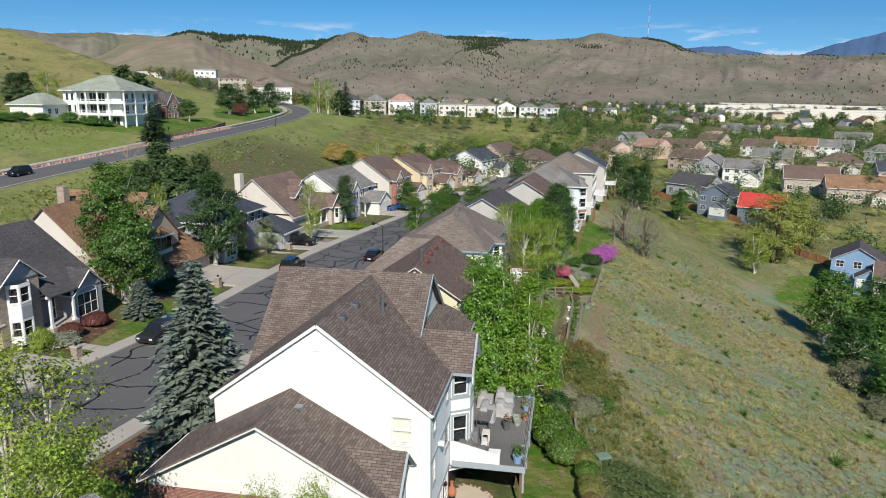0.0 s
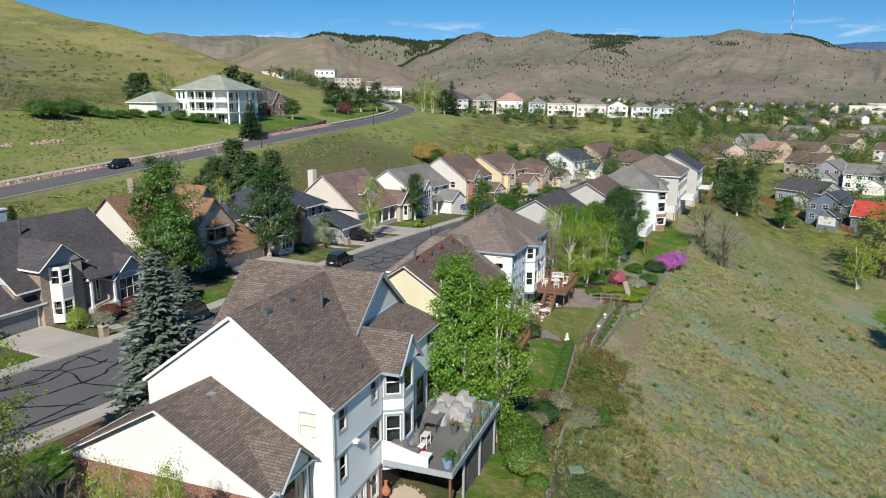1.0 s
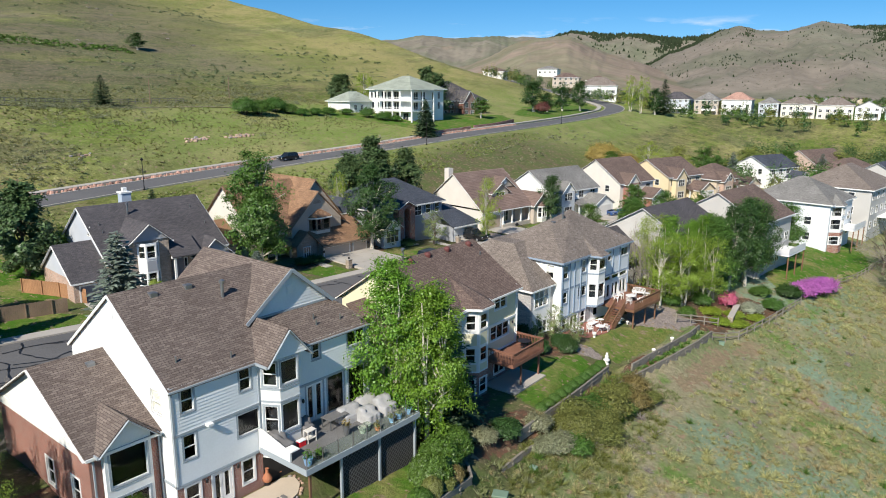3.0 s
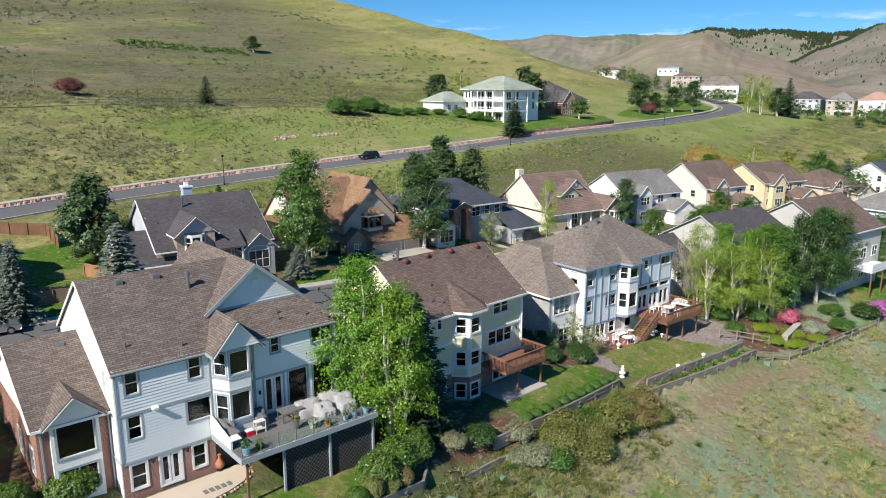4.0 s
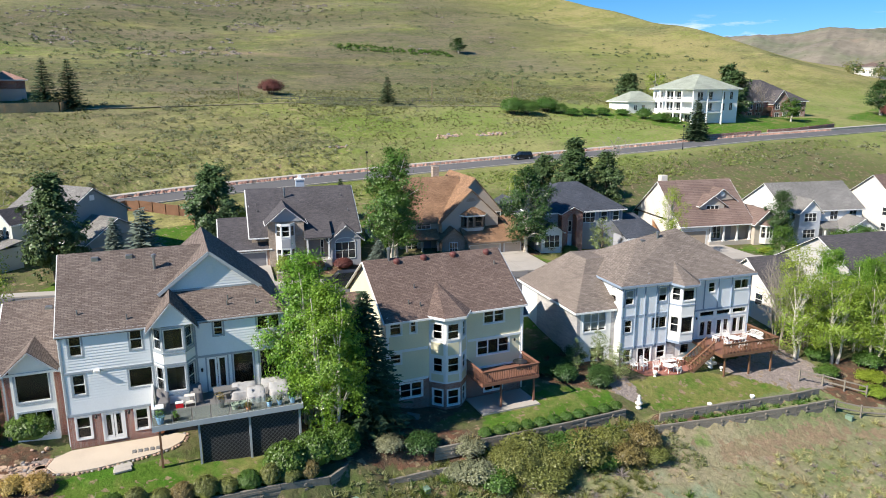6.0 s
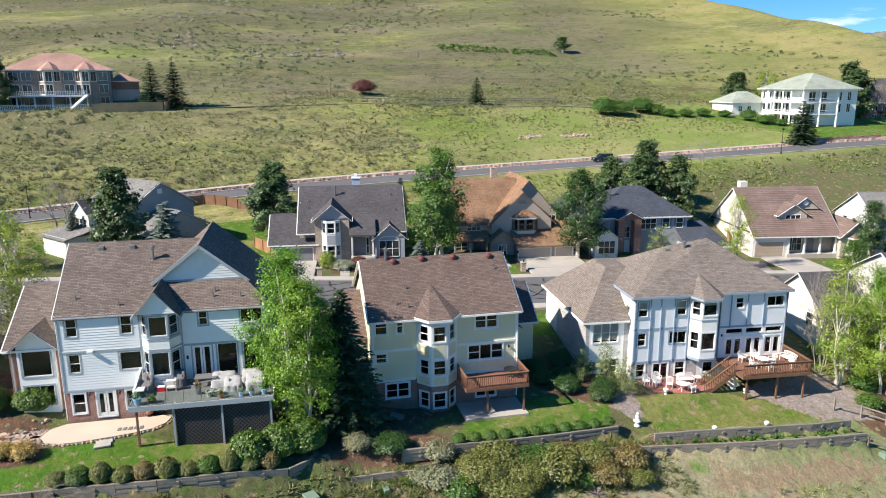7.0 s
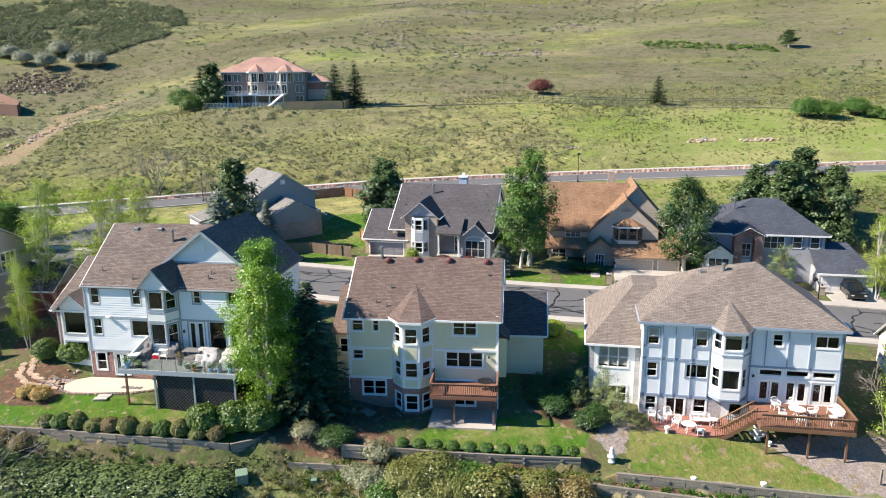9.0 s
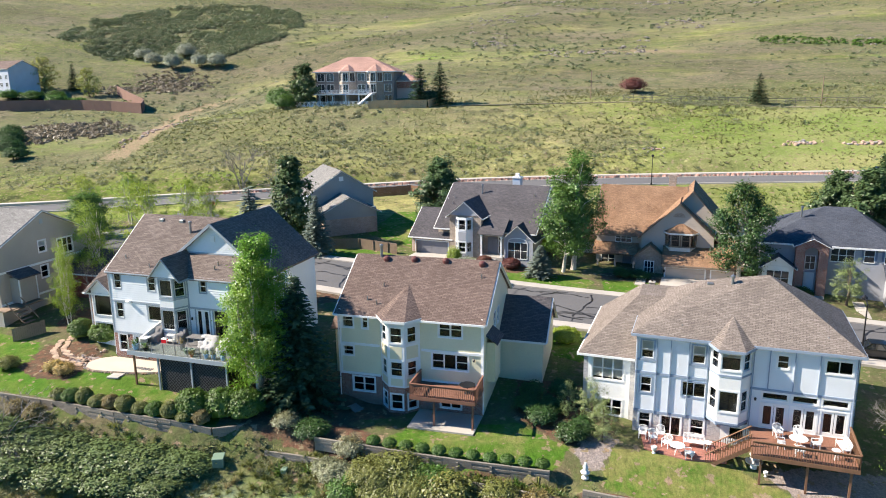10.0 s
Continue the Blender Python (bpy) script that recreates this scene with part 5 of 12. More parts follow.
# --- the cream house with the turret ---
def cream_house():
    t = thing("house", place(2.89, 55.6, 8.0), "cream-sided house with turret bay, brick base and red-brown roof", "house", "houses along the slope")
    L, D = 12.2, 10.3
    C, B, W = M["cream"], M["brick"], M["trim"]
    a, b, c, d = (3.6, 0), (4.6, -1.1), (6.0, -1.1), (7.0, 0)
    walls(t, [(0, 0), a], -3.0, 0.4, B, [(0, 1.05, 2.95, -1.1, 0.15, "pair")])
    walls(t, [d, (L, 0)], -3.0, 0.4, B, [(0, 1.7, 3.4, -1.8, 0.2, "slider")])
    walls(t, [(0, 0), a], 0.4, 6.0, C, [(0, 0.25, 1.15, 2.0, 2.8), (0, 0.25, 1.2, 4.45, 5.68), (0, 2.0, 2.5, 4.45, 5.65)])
    walls(t, [d, (L, 0)], 0.4, 6.0, C, [(0, 1.0, 4.0, 1.55, 2.85, "triple"), (0, 1.6, 3.5, 4.3, 5.6, "pair")])
    walls(t, [(L, 0), (L, D), (0, D), (0, 0)], -3.0, 6.0, C, [(0, 4.2, 4.9, 3.9, 5.2), (0, 5.6, 6.3, 3.9, 5.2)])
    s = math.hypot(1.0, 1.1)
    for z0, z1, m, ws in ((-3.0, 0.0, B, (-1.9, -0.6)), (0.0, 3.1, W, (0.95, 2.2)), (3.1, 5.75, W, (3.8, 5.1))):
        walls(t, [a, b, c, d], z0, z1, m, [(0, 0.35, s - 0.3, *ws), (1, 0.2, 1.2, *ws), (2, 0.3, s - 0.35, *ws)], thick=0.12)
    for z0, z1 in ((0.15, 0.75), (2.45, 3.5)):
        for p, q in ((a, b), (b, c), (c, d)):
            p, q = Vector((*p, 0)), Vector((*q, 0))
            e = (q - p).normalized()
            n = Vector((e.y, -e.x, 0)) * 0.012
            x, y = p + e * 0.2 + n, q - e * 0.2 + n
            part("panel", Geo().extrude([(x.x, x.y, z0), (y.x, y.y, z0), (y.x, y.y, z1), (x.x, x.y, z1)], -n), C, t)
    for z in (0.42, 3.02):
        board(t, (-0.03, -0.03, z), (3.5, -0.03, z), 0.08, 0.2, W)
        board(t, (7.1, -0.03, z), (L + 0.03, -0.03, z), 0.08, 0.2, W)
    for u in (0.06, L - 0.06):
        board(t, (u, -0.03, 0.4), (u, -0.03, 6.0), 0.14, 0.06, W, "corner_board")
    board(t, (L + 0.06, -0.1, -2.0), (L + 0.06, -0.1, 5.8), 0.09, 0.09, W, "downpipe")
    board(t, (-0.08, -0.1, -2.0), (-0.08, -0.1, 5.8), 0.09, 0.09, W, "downpipe")
    gable(t, 0, L, 0, D, 6.0, 9.5, "u", M["roof2"], C, 0.45, 0.3, W)
    pyramid(t, [(2.9, 0.35, 5.85), (4.35, -1.55, 5.8), (6.25, -1.55, 5.8), (7.7, 0.35, 5.85)], (5.3, 2.5, 7.72), M["roof2"])
    # ridge of the turret roof running back into the main slope
    part("turret_ridge", Geo().slab([(2.9, 0.35, 5.87), (5.3, 2.5, 7.74), (5.3, 2.6, 7.76), (2.7, 0.6, 6.2)], 0.1).slab([(7.7, 0.35, 5.87), (7.9, 0.6, 6.2), (5.3, 2.6, 7.76), (5.3, 2.5, 7.74)], 0.1), M["roof2"], t)
    k = 3.5 / (D / 2)
    for u, y, kind in ((2.6, 4.7, "dome"), (5.1, 4.8, "dome"), (7.9, 4.8, "dome"), (11.1, 4.7, "dome"), (2.0, 5.0, "flue"), (2.2, 0.9, "pipe"), (3.1, 0.6, "pipe"), (3.2, 2.2, "pipe"), (11.3, 3.5, "pipe")):
        roof_vent(t, u, y, 6.0 + k * y, kind)
    # small bay and wing on the far side, wing on the near side
    walls(t, [(L, 1.4), (L + 0.7, 1.4), (L + 0.7, 3.6), (L, 3.6)], 0.2, 3.6, C)
    part("bay_roof", Geo().slab([(L, 1.2, 4.3), (L + 0.95, 1.2, 3.6), (L + 0.95, 3.8, 3.6), (L, 3.8, 4.3)], 0.12), M["roofdk"], t)
    walls(t, [(L, 6.3), (16.1, 6.3), (16.1, 13.0), (8.0, 13.0)], -2.5, 2.6, C)
    # wing roof: dark shingles put the main house's shadow into its colour
    gable(t, L, 16.1, 6.3, 13.0, 2.6, 5.3, "u", M["roofdk"], B, 0.35, 0.3, W, (False, True))
    walls(t, [(-2.0, 9.0), (-2.0, 3.4), (0, 3.4)], -2.5, 3.2, C, [(1, 0.3, 1.3, 1.2, 2.5)])
    part("wing_roof", Geo().slab([(-2.3, 3.0, 3.15), (0.0, 3.0, 3.15), (0.0, 7.5, 6.2), (-2.3, 7.5, 6.2)], 0.16), M["roof2"], t)
    part("wall_lamp", Geo().lathe([(0.03, 0), (0.08, 0.04), (0.09, 0.2), (0.03, 0.26)], 8, (11.5, -0.12, 2.4)), M["blackmetal"], t)
    return t


def baluster_deck(x, y, deg, u0, u1, o, zf, label, wood, boardm, posts, zpost, rail=1.0, sides=(True, True), gap=0.16):
    """A timber deck with a slatted rail, on posts."""
    d = thing("deck", place(x, y, deg), label, "deck")
    n = round(o / 0.15)
    for i in range(n):
        part("deck_board", Geo().box(u0, u1, -o * (i + 1) / n + 0.008, -o * i / n, zf - 0.04, zf), boardm, d)
    part("rim_board", Geo().box(u0 - 0.04, u1 + 0.04, -o - 0.05, -o, zf - 0.3, zf - 0.02).box(u0 - 0.05, u0, -o, 0, zf - 0.3, zf - 0.02).box(u1, u1 + 0.05, -o, 0, zf - 0.3, zf - 0.02), wood, d)
    runs = [((u0, -o), (u1, -o))] + ([((u0, -o), (u0, 0))] if sides[0] else []) + ([((u1, -o), (u1, 0))] if sides[1] else [])
    for p, q in runs:
        part("handrail", Geo().beam((*p, zf + rail), (*q, zf + rail), 0.14, 0.045).beam((*p, zf + rail - 0.1), (*q, zf + rail - 0.1), 0.04, 0.09), wood, d)
        ln = math.hypot(q[0] - p[0], q[1] - p[1])
        k = round(ln / gap)
        for i in range(k + 1):
            f = i / k
            bx, by = p[0] + (q[0] - p[0]) * f, p[1] + (q[1] - p[1]) * f
            part("baluster", Geo().box(bx - 0.022, bx + 0.022, by - 0.022, by + 0.022, zf - 0.22, zf + rail - 0.03), wood, d)
    for u, y in posts:
        part("post", Geo().box(u - 0.07, u + 0.07, y - 0.07, y + 0.07, zpost, zf - 0.2), wood, d)
    return d


cream_house()
baluster_deck(2.89, 55.6, 8.0, 7.05, 12.25, 3.0, 0.35, "red-stained wooden deck with slatted rail behind the cream house", M["redwood"], M["redwood"], [(8.9, -2.7), (12.0, -2.7)], -2.6)


# --- the pale blue half-timbered house ---
def blue_house():
    t = thing("house", place(4.75, 79.45, 12.6), "pale blue half-timbered house with stone base and hipped roof", "house", "houses along the slope")
    L, D = 15.0, 10.4
    S, ST, T = M["stucco3"], M["stone"], M["bluetrim"]
    a, b, c, d = (5.3, 0), (6.0, -1.05), (7.5, -1.05), (8.2, 0)
    walls(t, [(0, 0), (6.4, 0)], -3.6, -0.9, ST, [(0, 0.45, 1.3, -2.3, -1.0), (0, 2.1, 3.55, -2.6, -1.05, "slider"), (0, 4.25, 5.2, -2.3, -1.0)])
    walls(t, [(6.4, 0), (L, 0)], -3.6, -0.9, M["white"], [(0, 0.6, 1.6, -2.2, -1.2, "fix"), (0, 4.0, 5.0, -3.0, -1.1, "fix")])
    walls(t, [(0, 0), a], -0.9, 5.45, S, [(0, 0.4, 1.3, 3.5, 4.9, "dh", 0.6), (0, 4.1, 5.0, 3.5, 4.9, "dh", 0.6), (0, 0.45, 1.25, 0.7, 1.95), (0, 3.5, 5.15, 0.8, 1.95, "sl")], trim_m=T)
    dd = 8.2
    walls(t, [d, (L, 0)], -0.9, 5.45, S, [(0, 9.85 - dd, 10.6 - dd, 3.85, 4.85), (0, 12.95 - dd, 14.65 - dd, 3.9, 4.85, "sl"),
                                         (0, 9.05 - dd, 10.75 - dd, -0.85, 1.0, "french"), (0, 11.05 - dd, 12.7 - dd, -0.85, 1.0, "french"), (0, 13.0 - dd, 14.65 - dd, -0.85, 1.0, "french"),
                                         (0, 9.05 - dd, 10.75 - dd, 1.4, 1.9, "fix"), (0, 11.05 - dd, 12.7 - dd, 1.4, 1.9, "fix"), (0, 13.0 - dd, 14.65 - dd, 1.4, 1.9, "fix")])
    walls(t, [(L, 0), (L, D), (0, D), (0, 0)], -3.6, 5.45, M["white"], [(2, D - 2.0, D - 1.0, 3.5, 4.9, "dh", 0.6)])
    s = math.hypot(0.7, 1.05)
    walls(t, [a, b, c, d], -0.6, 5.0, M["white"], [(0, 0.25, s - 0.2, 3.6, 4.9), (1, 0.1, 1.4, 3.65, 4.9, "fix", 0.25), (2, 0.2, s - 0.25, 3.6, 4.9), (0, 0.25, s - 0.2, 0.4, 2.0), (1, 0.1, 1.4, 0.4, 2.0, "fix"), (2, 0.2, s - 0.25, 0.4, 2.0)], thick=0.12, trim_m=M["trim"])
    part("bay_floor", Geo().slab([(5.3, 0, -0.6), (8.2, 0, -0.6), (7.5, -1.05, -0.6), (6.0, -1.05, -0.6)], 0.1), T, t)
    for z in (-0.5, 3.2, 5.2):
        for p, q in ((a, b), (b, c), (c, d)):
            board(t, (*p, z), (*q, z), 0.09, 0.14, T)
    # timbers
    for u in (0.08, 1.55, 2.55, 3.85, 5.2):
        board(t, (u, -0.02, -0.9), (u, -0.02, 5.4), 0.06, 0.2, T, "timber")
    for u in (8.3, 9.35, 11.0, 12.6, 14.9):
        board(t, (u, -0.02, 2.05), (u, -0.02, 5.4), 0.06, 0.2, T, "timber")
    board(t, (8.3, -0.02, -0.9), (8.3, -0.02, 5.4), 0.06, 0.3, T, "timber")
    board(t, (14.9, -0.02, -0.9), (14.9, -0.02, 5.4), 0.06, 0.2, T, "timber")
    for z in (-0.85, 2.3):
        board(t, (0, -0.022, z), (5.25, -0.022, z), 0.06, 0.2, T, "timber")
    board(t, (8.2, -0.022, 2.1), (L, -0.022, 2.1), 0.06, 0.16, T, "timber")
    board(t, (0, -0.022, 5.3), (L, -0.022, 5.3), 0.06, 0.2, T, "timber")
    for p, q in ((0.1, 1.5), (3.9, 5.2)):
        board(t, (p, -0.022, 3.35), (q, -0.022, 3.35), 0.06, 0.14, T, "timber")
    for u in (0.3, 5.0):
        board(t, (L - 0.03 + 0.06, 0.1, -0.9), (L + 0.03, 0.1, 5.3), 0.06, 0.2, T, "timber")
    hip(t, 0, L, 0, D, 5.5, ((4.9, 5.0, 8.75), (9.2, 5.0, 9.45)), M["roof3"], 0.34, M["bluetrim"])
    pyramid(t, [(4.75, 0.3, 5.45), (5.85, -1.45, 5.3), (7.65, -1.45, 5.3), (8.75, 0.3, 5.45)], (6.75, 1.6, 6.95), M["roof3"], T)
    part("bay_ridge", Geo().slab([(4.75, 0.3, 5.47), (6.75, 1.6, 6.97), (6.75, 1.9, 7.0), (4.5, 0.6, 5.9)], 0.1).slab([(8.75, 0.3, 5.47), (9.0, 0.6, 5.9), (6.75, 1.9, 7.0), (6.75, 1.6, 6.97)], 0.1), M["roof3"], t)
    for u, y, kind in ((5.0, 4.5, "box"), (6.6, 4.3, "flue"), (7.3, 4.4, "box"), (9.6, 2.2, "box"), (10.5, 1.4, "box"), (10.3, 2.4, "pipe"), (3.2, 0.6, "pipe"), (13.0, 0.7, "pipe")):
        roof_vent(t, u, y, 5.5 + y * 0.66, kind)
    # lower wing
    wy = 1.0
    walls(t, [(-4.1, 9.5), (-4.1, wy), (-3.75, wy)], -3.6, 3.0, ST)
    walls(t, [(-3.75, wy), (-0.45, wy)], -3.6, 3.0, M["white"], [(0, 0.35, 2.75, 0.9, 2.75, "grid", 0.9), (0, 1.2, 2.75, -2.1, -0.75, "pair")], trim_m=M["trim"])
    walls(t, [(-0.45, wy), (0, wy)], -3.6, 3.0, ST)
    r = Geo()
    e = 3.05
    r.slab([(-4.5, wy - 0.4, e), (0.0, wy - 0.4, e), (2.0, 6.0, 6.7), (-0.5, 6.0, 6.7)], 0.16)
    r.slab([(-4.5, 13.5, e), (-4.5, wy - 0.4, e), (-0.5, 6.0, 6.7), (-0.5, 9.5, 6.7)], 0.16)
    r.slab([(-0.5, 9.5, 6.7), (-0.5, 6.0, 6.7), (4.5, 6.0, 6.7), (4.5, 9.5, 6.7)], 0.16)
    r.slab([(4.5, 13.5, e), (-4.5, 13.5, e), (-0.5, 9.5, 6.7), (4.5, 9.5, 6.7)], 0.16)
    part("wing_roof", r, M["roof3"], t)
    walls(t, [(4.5, 13.2), (-4.1, 13.2), (-4.1, 9.5)], -2.5, 3.0, M["white"])
    board(t, (-4.55, wy - 0.4, e - 0.1), (-0.1, wy - 0.4, e - 0.1), 0.1, 0.18, M["white"], "gutter")
    board(t, (-4.55, wy - 0.4, e - 0.1), (-4.55, 13.5, e - 0.1), 0.1, 0.18, M["white"], "gutter")
    part("wall_lamp", Geo().lathe([(0.03, 0), (0.08, 0.04), (0.09, 0.2), (0.03, 0.26)], 8, (8.6, -0.12, 1.2)), M["blackmetal"], t)
    return t


blue_house()
bd = baluster_deck(4.75, 79.45, 12.6, 8.4, 14.9, 4.4, -0.9, "brown-stained wooden deck with slatted rail behind the blue house", M["brownwood"], M["redwood"], [(9.0, -4.1), (11.9, -4.1), (14.5, -4.1)], -4.2, sides=(False, True))
st = Geo()
for k in range(11):
    u = 8.4 - 0.27 * (k + 1)
    part("stair_tread", Geo().box(u, u + 0.3, -3.3, -2.1, -0.9 - 0.19 * (k + 1) - 0.045, -0.9 - 0.19 * (k + 1)), M["redwood"], bd)
for y in (-3.32, -2.08):
    part("stringer", Geo().beam((8.4, y, -1.02), (5.3, y, -3.2), 0.05, 0.28), M["brownwood"], bd)
    part("handrail", Geo().beam((8.4, y, 0.1), (5.4, y, -2.05), 0.13, 0.045), M["brownwood"], bd)
    for k in range(19):
        f = (k + 0.5) / 19
        part("baluster", Geo().box(8.4 - 3.0 * f - 0.022, 8.4 - 3.0 * f + 0.022, y - 0.022, y + 0.022, -1.0 - 2.15 * f, 0.08 - 2.15 * f), M["brownwood"], bd)

# ---- houses across the street and further off ----
M["wallbrown"] = mat("brown_block_wall", (0.22, 0.13, 0.10), 0.9, var=(0.3, 0.12))
M["pane"] = mat("dim_glass", (0.03, 0.035, 0.04), 0.08, spec=0.7)
M["pinkbrick"] = brick_mat("pale_pink_brick", (0.55, 0.38, 0.30), (0.46, 0.31, 0.25), (0.5, 0.44, 0.38), 0.22, 0.075, 0.01)
M["palegrey"] = mat("pale_grey_siding", (0.50, 0.53, 0.58), 0.7, var=(0.5, 0.05))
M["bluegrey"] = mat("blue_grey_siding", (0.40, 0.47, 0.56), 0.7, var=(0.5, 0.05))
M["beige2"] = mat("grey_beige_siding", (0.48, 0.415, 0.35), 0.75, var=(0.5, 0.06), grain=(8, 0.04))
M["cream2"] = mat("pale_cream_stucco", (0.67, 0.63, 0.57), 0.8, var=(0.5, 0.05))
M["browntrim"] = mat("brown_trim", (0.22, 0.17, 0.13), 0.7, var=(1, 0.1))
M["garagetan2"] = mat("sand_garage_door", (0.55, 0.46, 0.37), 0.6, var=(1, 0.05))
M["palegreen"] = mat("pale_green_grey_siding", (0.52, 0.55, 0.50), 0.7, var=(0.5, 0.05))
M["tanfence"] = mat("tan_fence_boards", (0.50, 0.33, 0.18), 0.85, var=(0.5, 0.15), island=0.1)


def flat_window(t, u0, u1, y, z0, z1, bars=1, frame_m=None, axis="y", name="window", cross=True):
    """A window set on a wall that faces along -y, or along -x or +x (axis), for houses that stay far off."""
    fm = frame_m or M["trim"]
    g, p = Geo(), Geo()

    def bx(geo, a, b, d0, d1, c, e):
        if axis == "y":
            geo.box(a, b, y - d1, y - d0, c, e)
        elif axis == "-x":
            geo.box(y - d1, y - d0, a, b, c, e)
        else:
            geo.box(y + d0, y + d1, a, b, c, e)

    w = 0.09
    bx(g, u0 - w, u0, 0, 0.06, z0 - w, z1 + w)
    bx(g, u1, u1 + w, 0, 0.06, z0 - w, z1 + w)
    bx(g, u0, u1, 0, 0.06, z1, z1 + w)
    bx(g, u0, u1, 0, 0.07, z0 - w, z0)
    for i in range(1, bars + 1):
        c = u0 + (u1 - u0) * i / (bars + 1)
        bx(g, c - 0.035, c + 0.035, 0.012, 0.05, z0, z1)
    if cross:
        zm = (z0 + z1) / 2
        bx(g, u0, u1, 0.012, 0.045, zm - 0.03, zm + 0.03)
    bx(p, u0, u1, 0.0, 0.02, z0, z1)
    ob = part(name, g, fm, t)
    part("pane", p, M["pane"], ob)
    return ob


def box_walls(t, u0, u1, y0, y1, z0, z1, material):
    g = Geo()
    c = [(u0, y0), (u1, y0), (u1, y1), (u0, y1)]
    for a, b in zip(c, c[1:] + c[:1]):
        wall_geo(g, a, b, z0, z1)
    return part("wall", g, material, t)


def column(t, u, y, z0, z1, w=0.22, material=None):
    part("column", Geo().box(u - w / 2, u + w / 2, y - w / 2, y + w / 2, z0, z1).box(u - w * 0.8, u + w * 0.8, y - w * 0.8, y + w * 0.8, z0, z0 + 0.2).box(u - w * 0.8, u + w * 0.8, y - w * 0.8, y + w * 0.8, z1 - 0.15, z1), material or M["trim"], t)


def bay_front(t, u0, u1, y, out, z0, z1, wins, wall_m, roof_m=None, zr=0.0, frame_m=None):
    """A three-sided window bay on a wall that faces -y. wins: heights (z0, z1) of its windows."""
    s = out * 0.8
    pts = [(u0, y), (u0 + s, y - out), (u1 - s, y - out), (u1, y)]
    l0, l1 = math.hypot(s, out), u1 - u0 - 2 * s
    ws = []
    for a, b in wins:
        ws += [(0, 0.15, l0 - 0.12, a, b), (1, 0.12, l1 - 0.12, a, b, "pair" if l1 > 1.3 else "dh"), (2, 0.12, l0 - 0.15, a, b)]
    walls(t, pts, z0, z1, wall_m, ws, thick=0.1, name="bay_wall", frame_m=frame_m)
    if roof_m:
        e = 0.2
        pyramid(t, [(u0 - e, y, z1), (u0 + s - e, y - out - e, z1), (u1 - s + e, y - out - e, z1), (u1 + e, y, z1)], ((u0 + u1) / 2, y + 0.25, zr), roof_m)
    part("bay_floor", Geo().slab([(*p, z0) for p in pts], 0.08), wall_m, t)


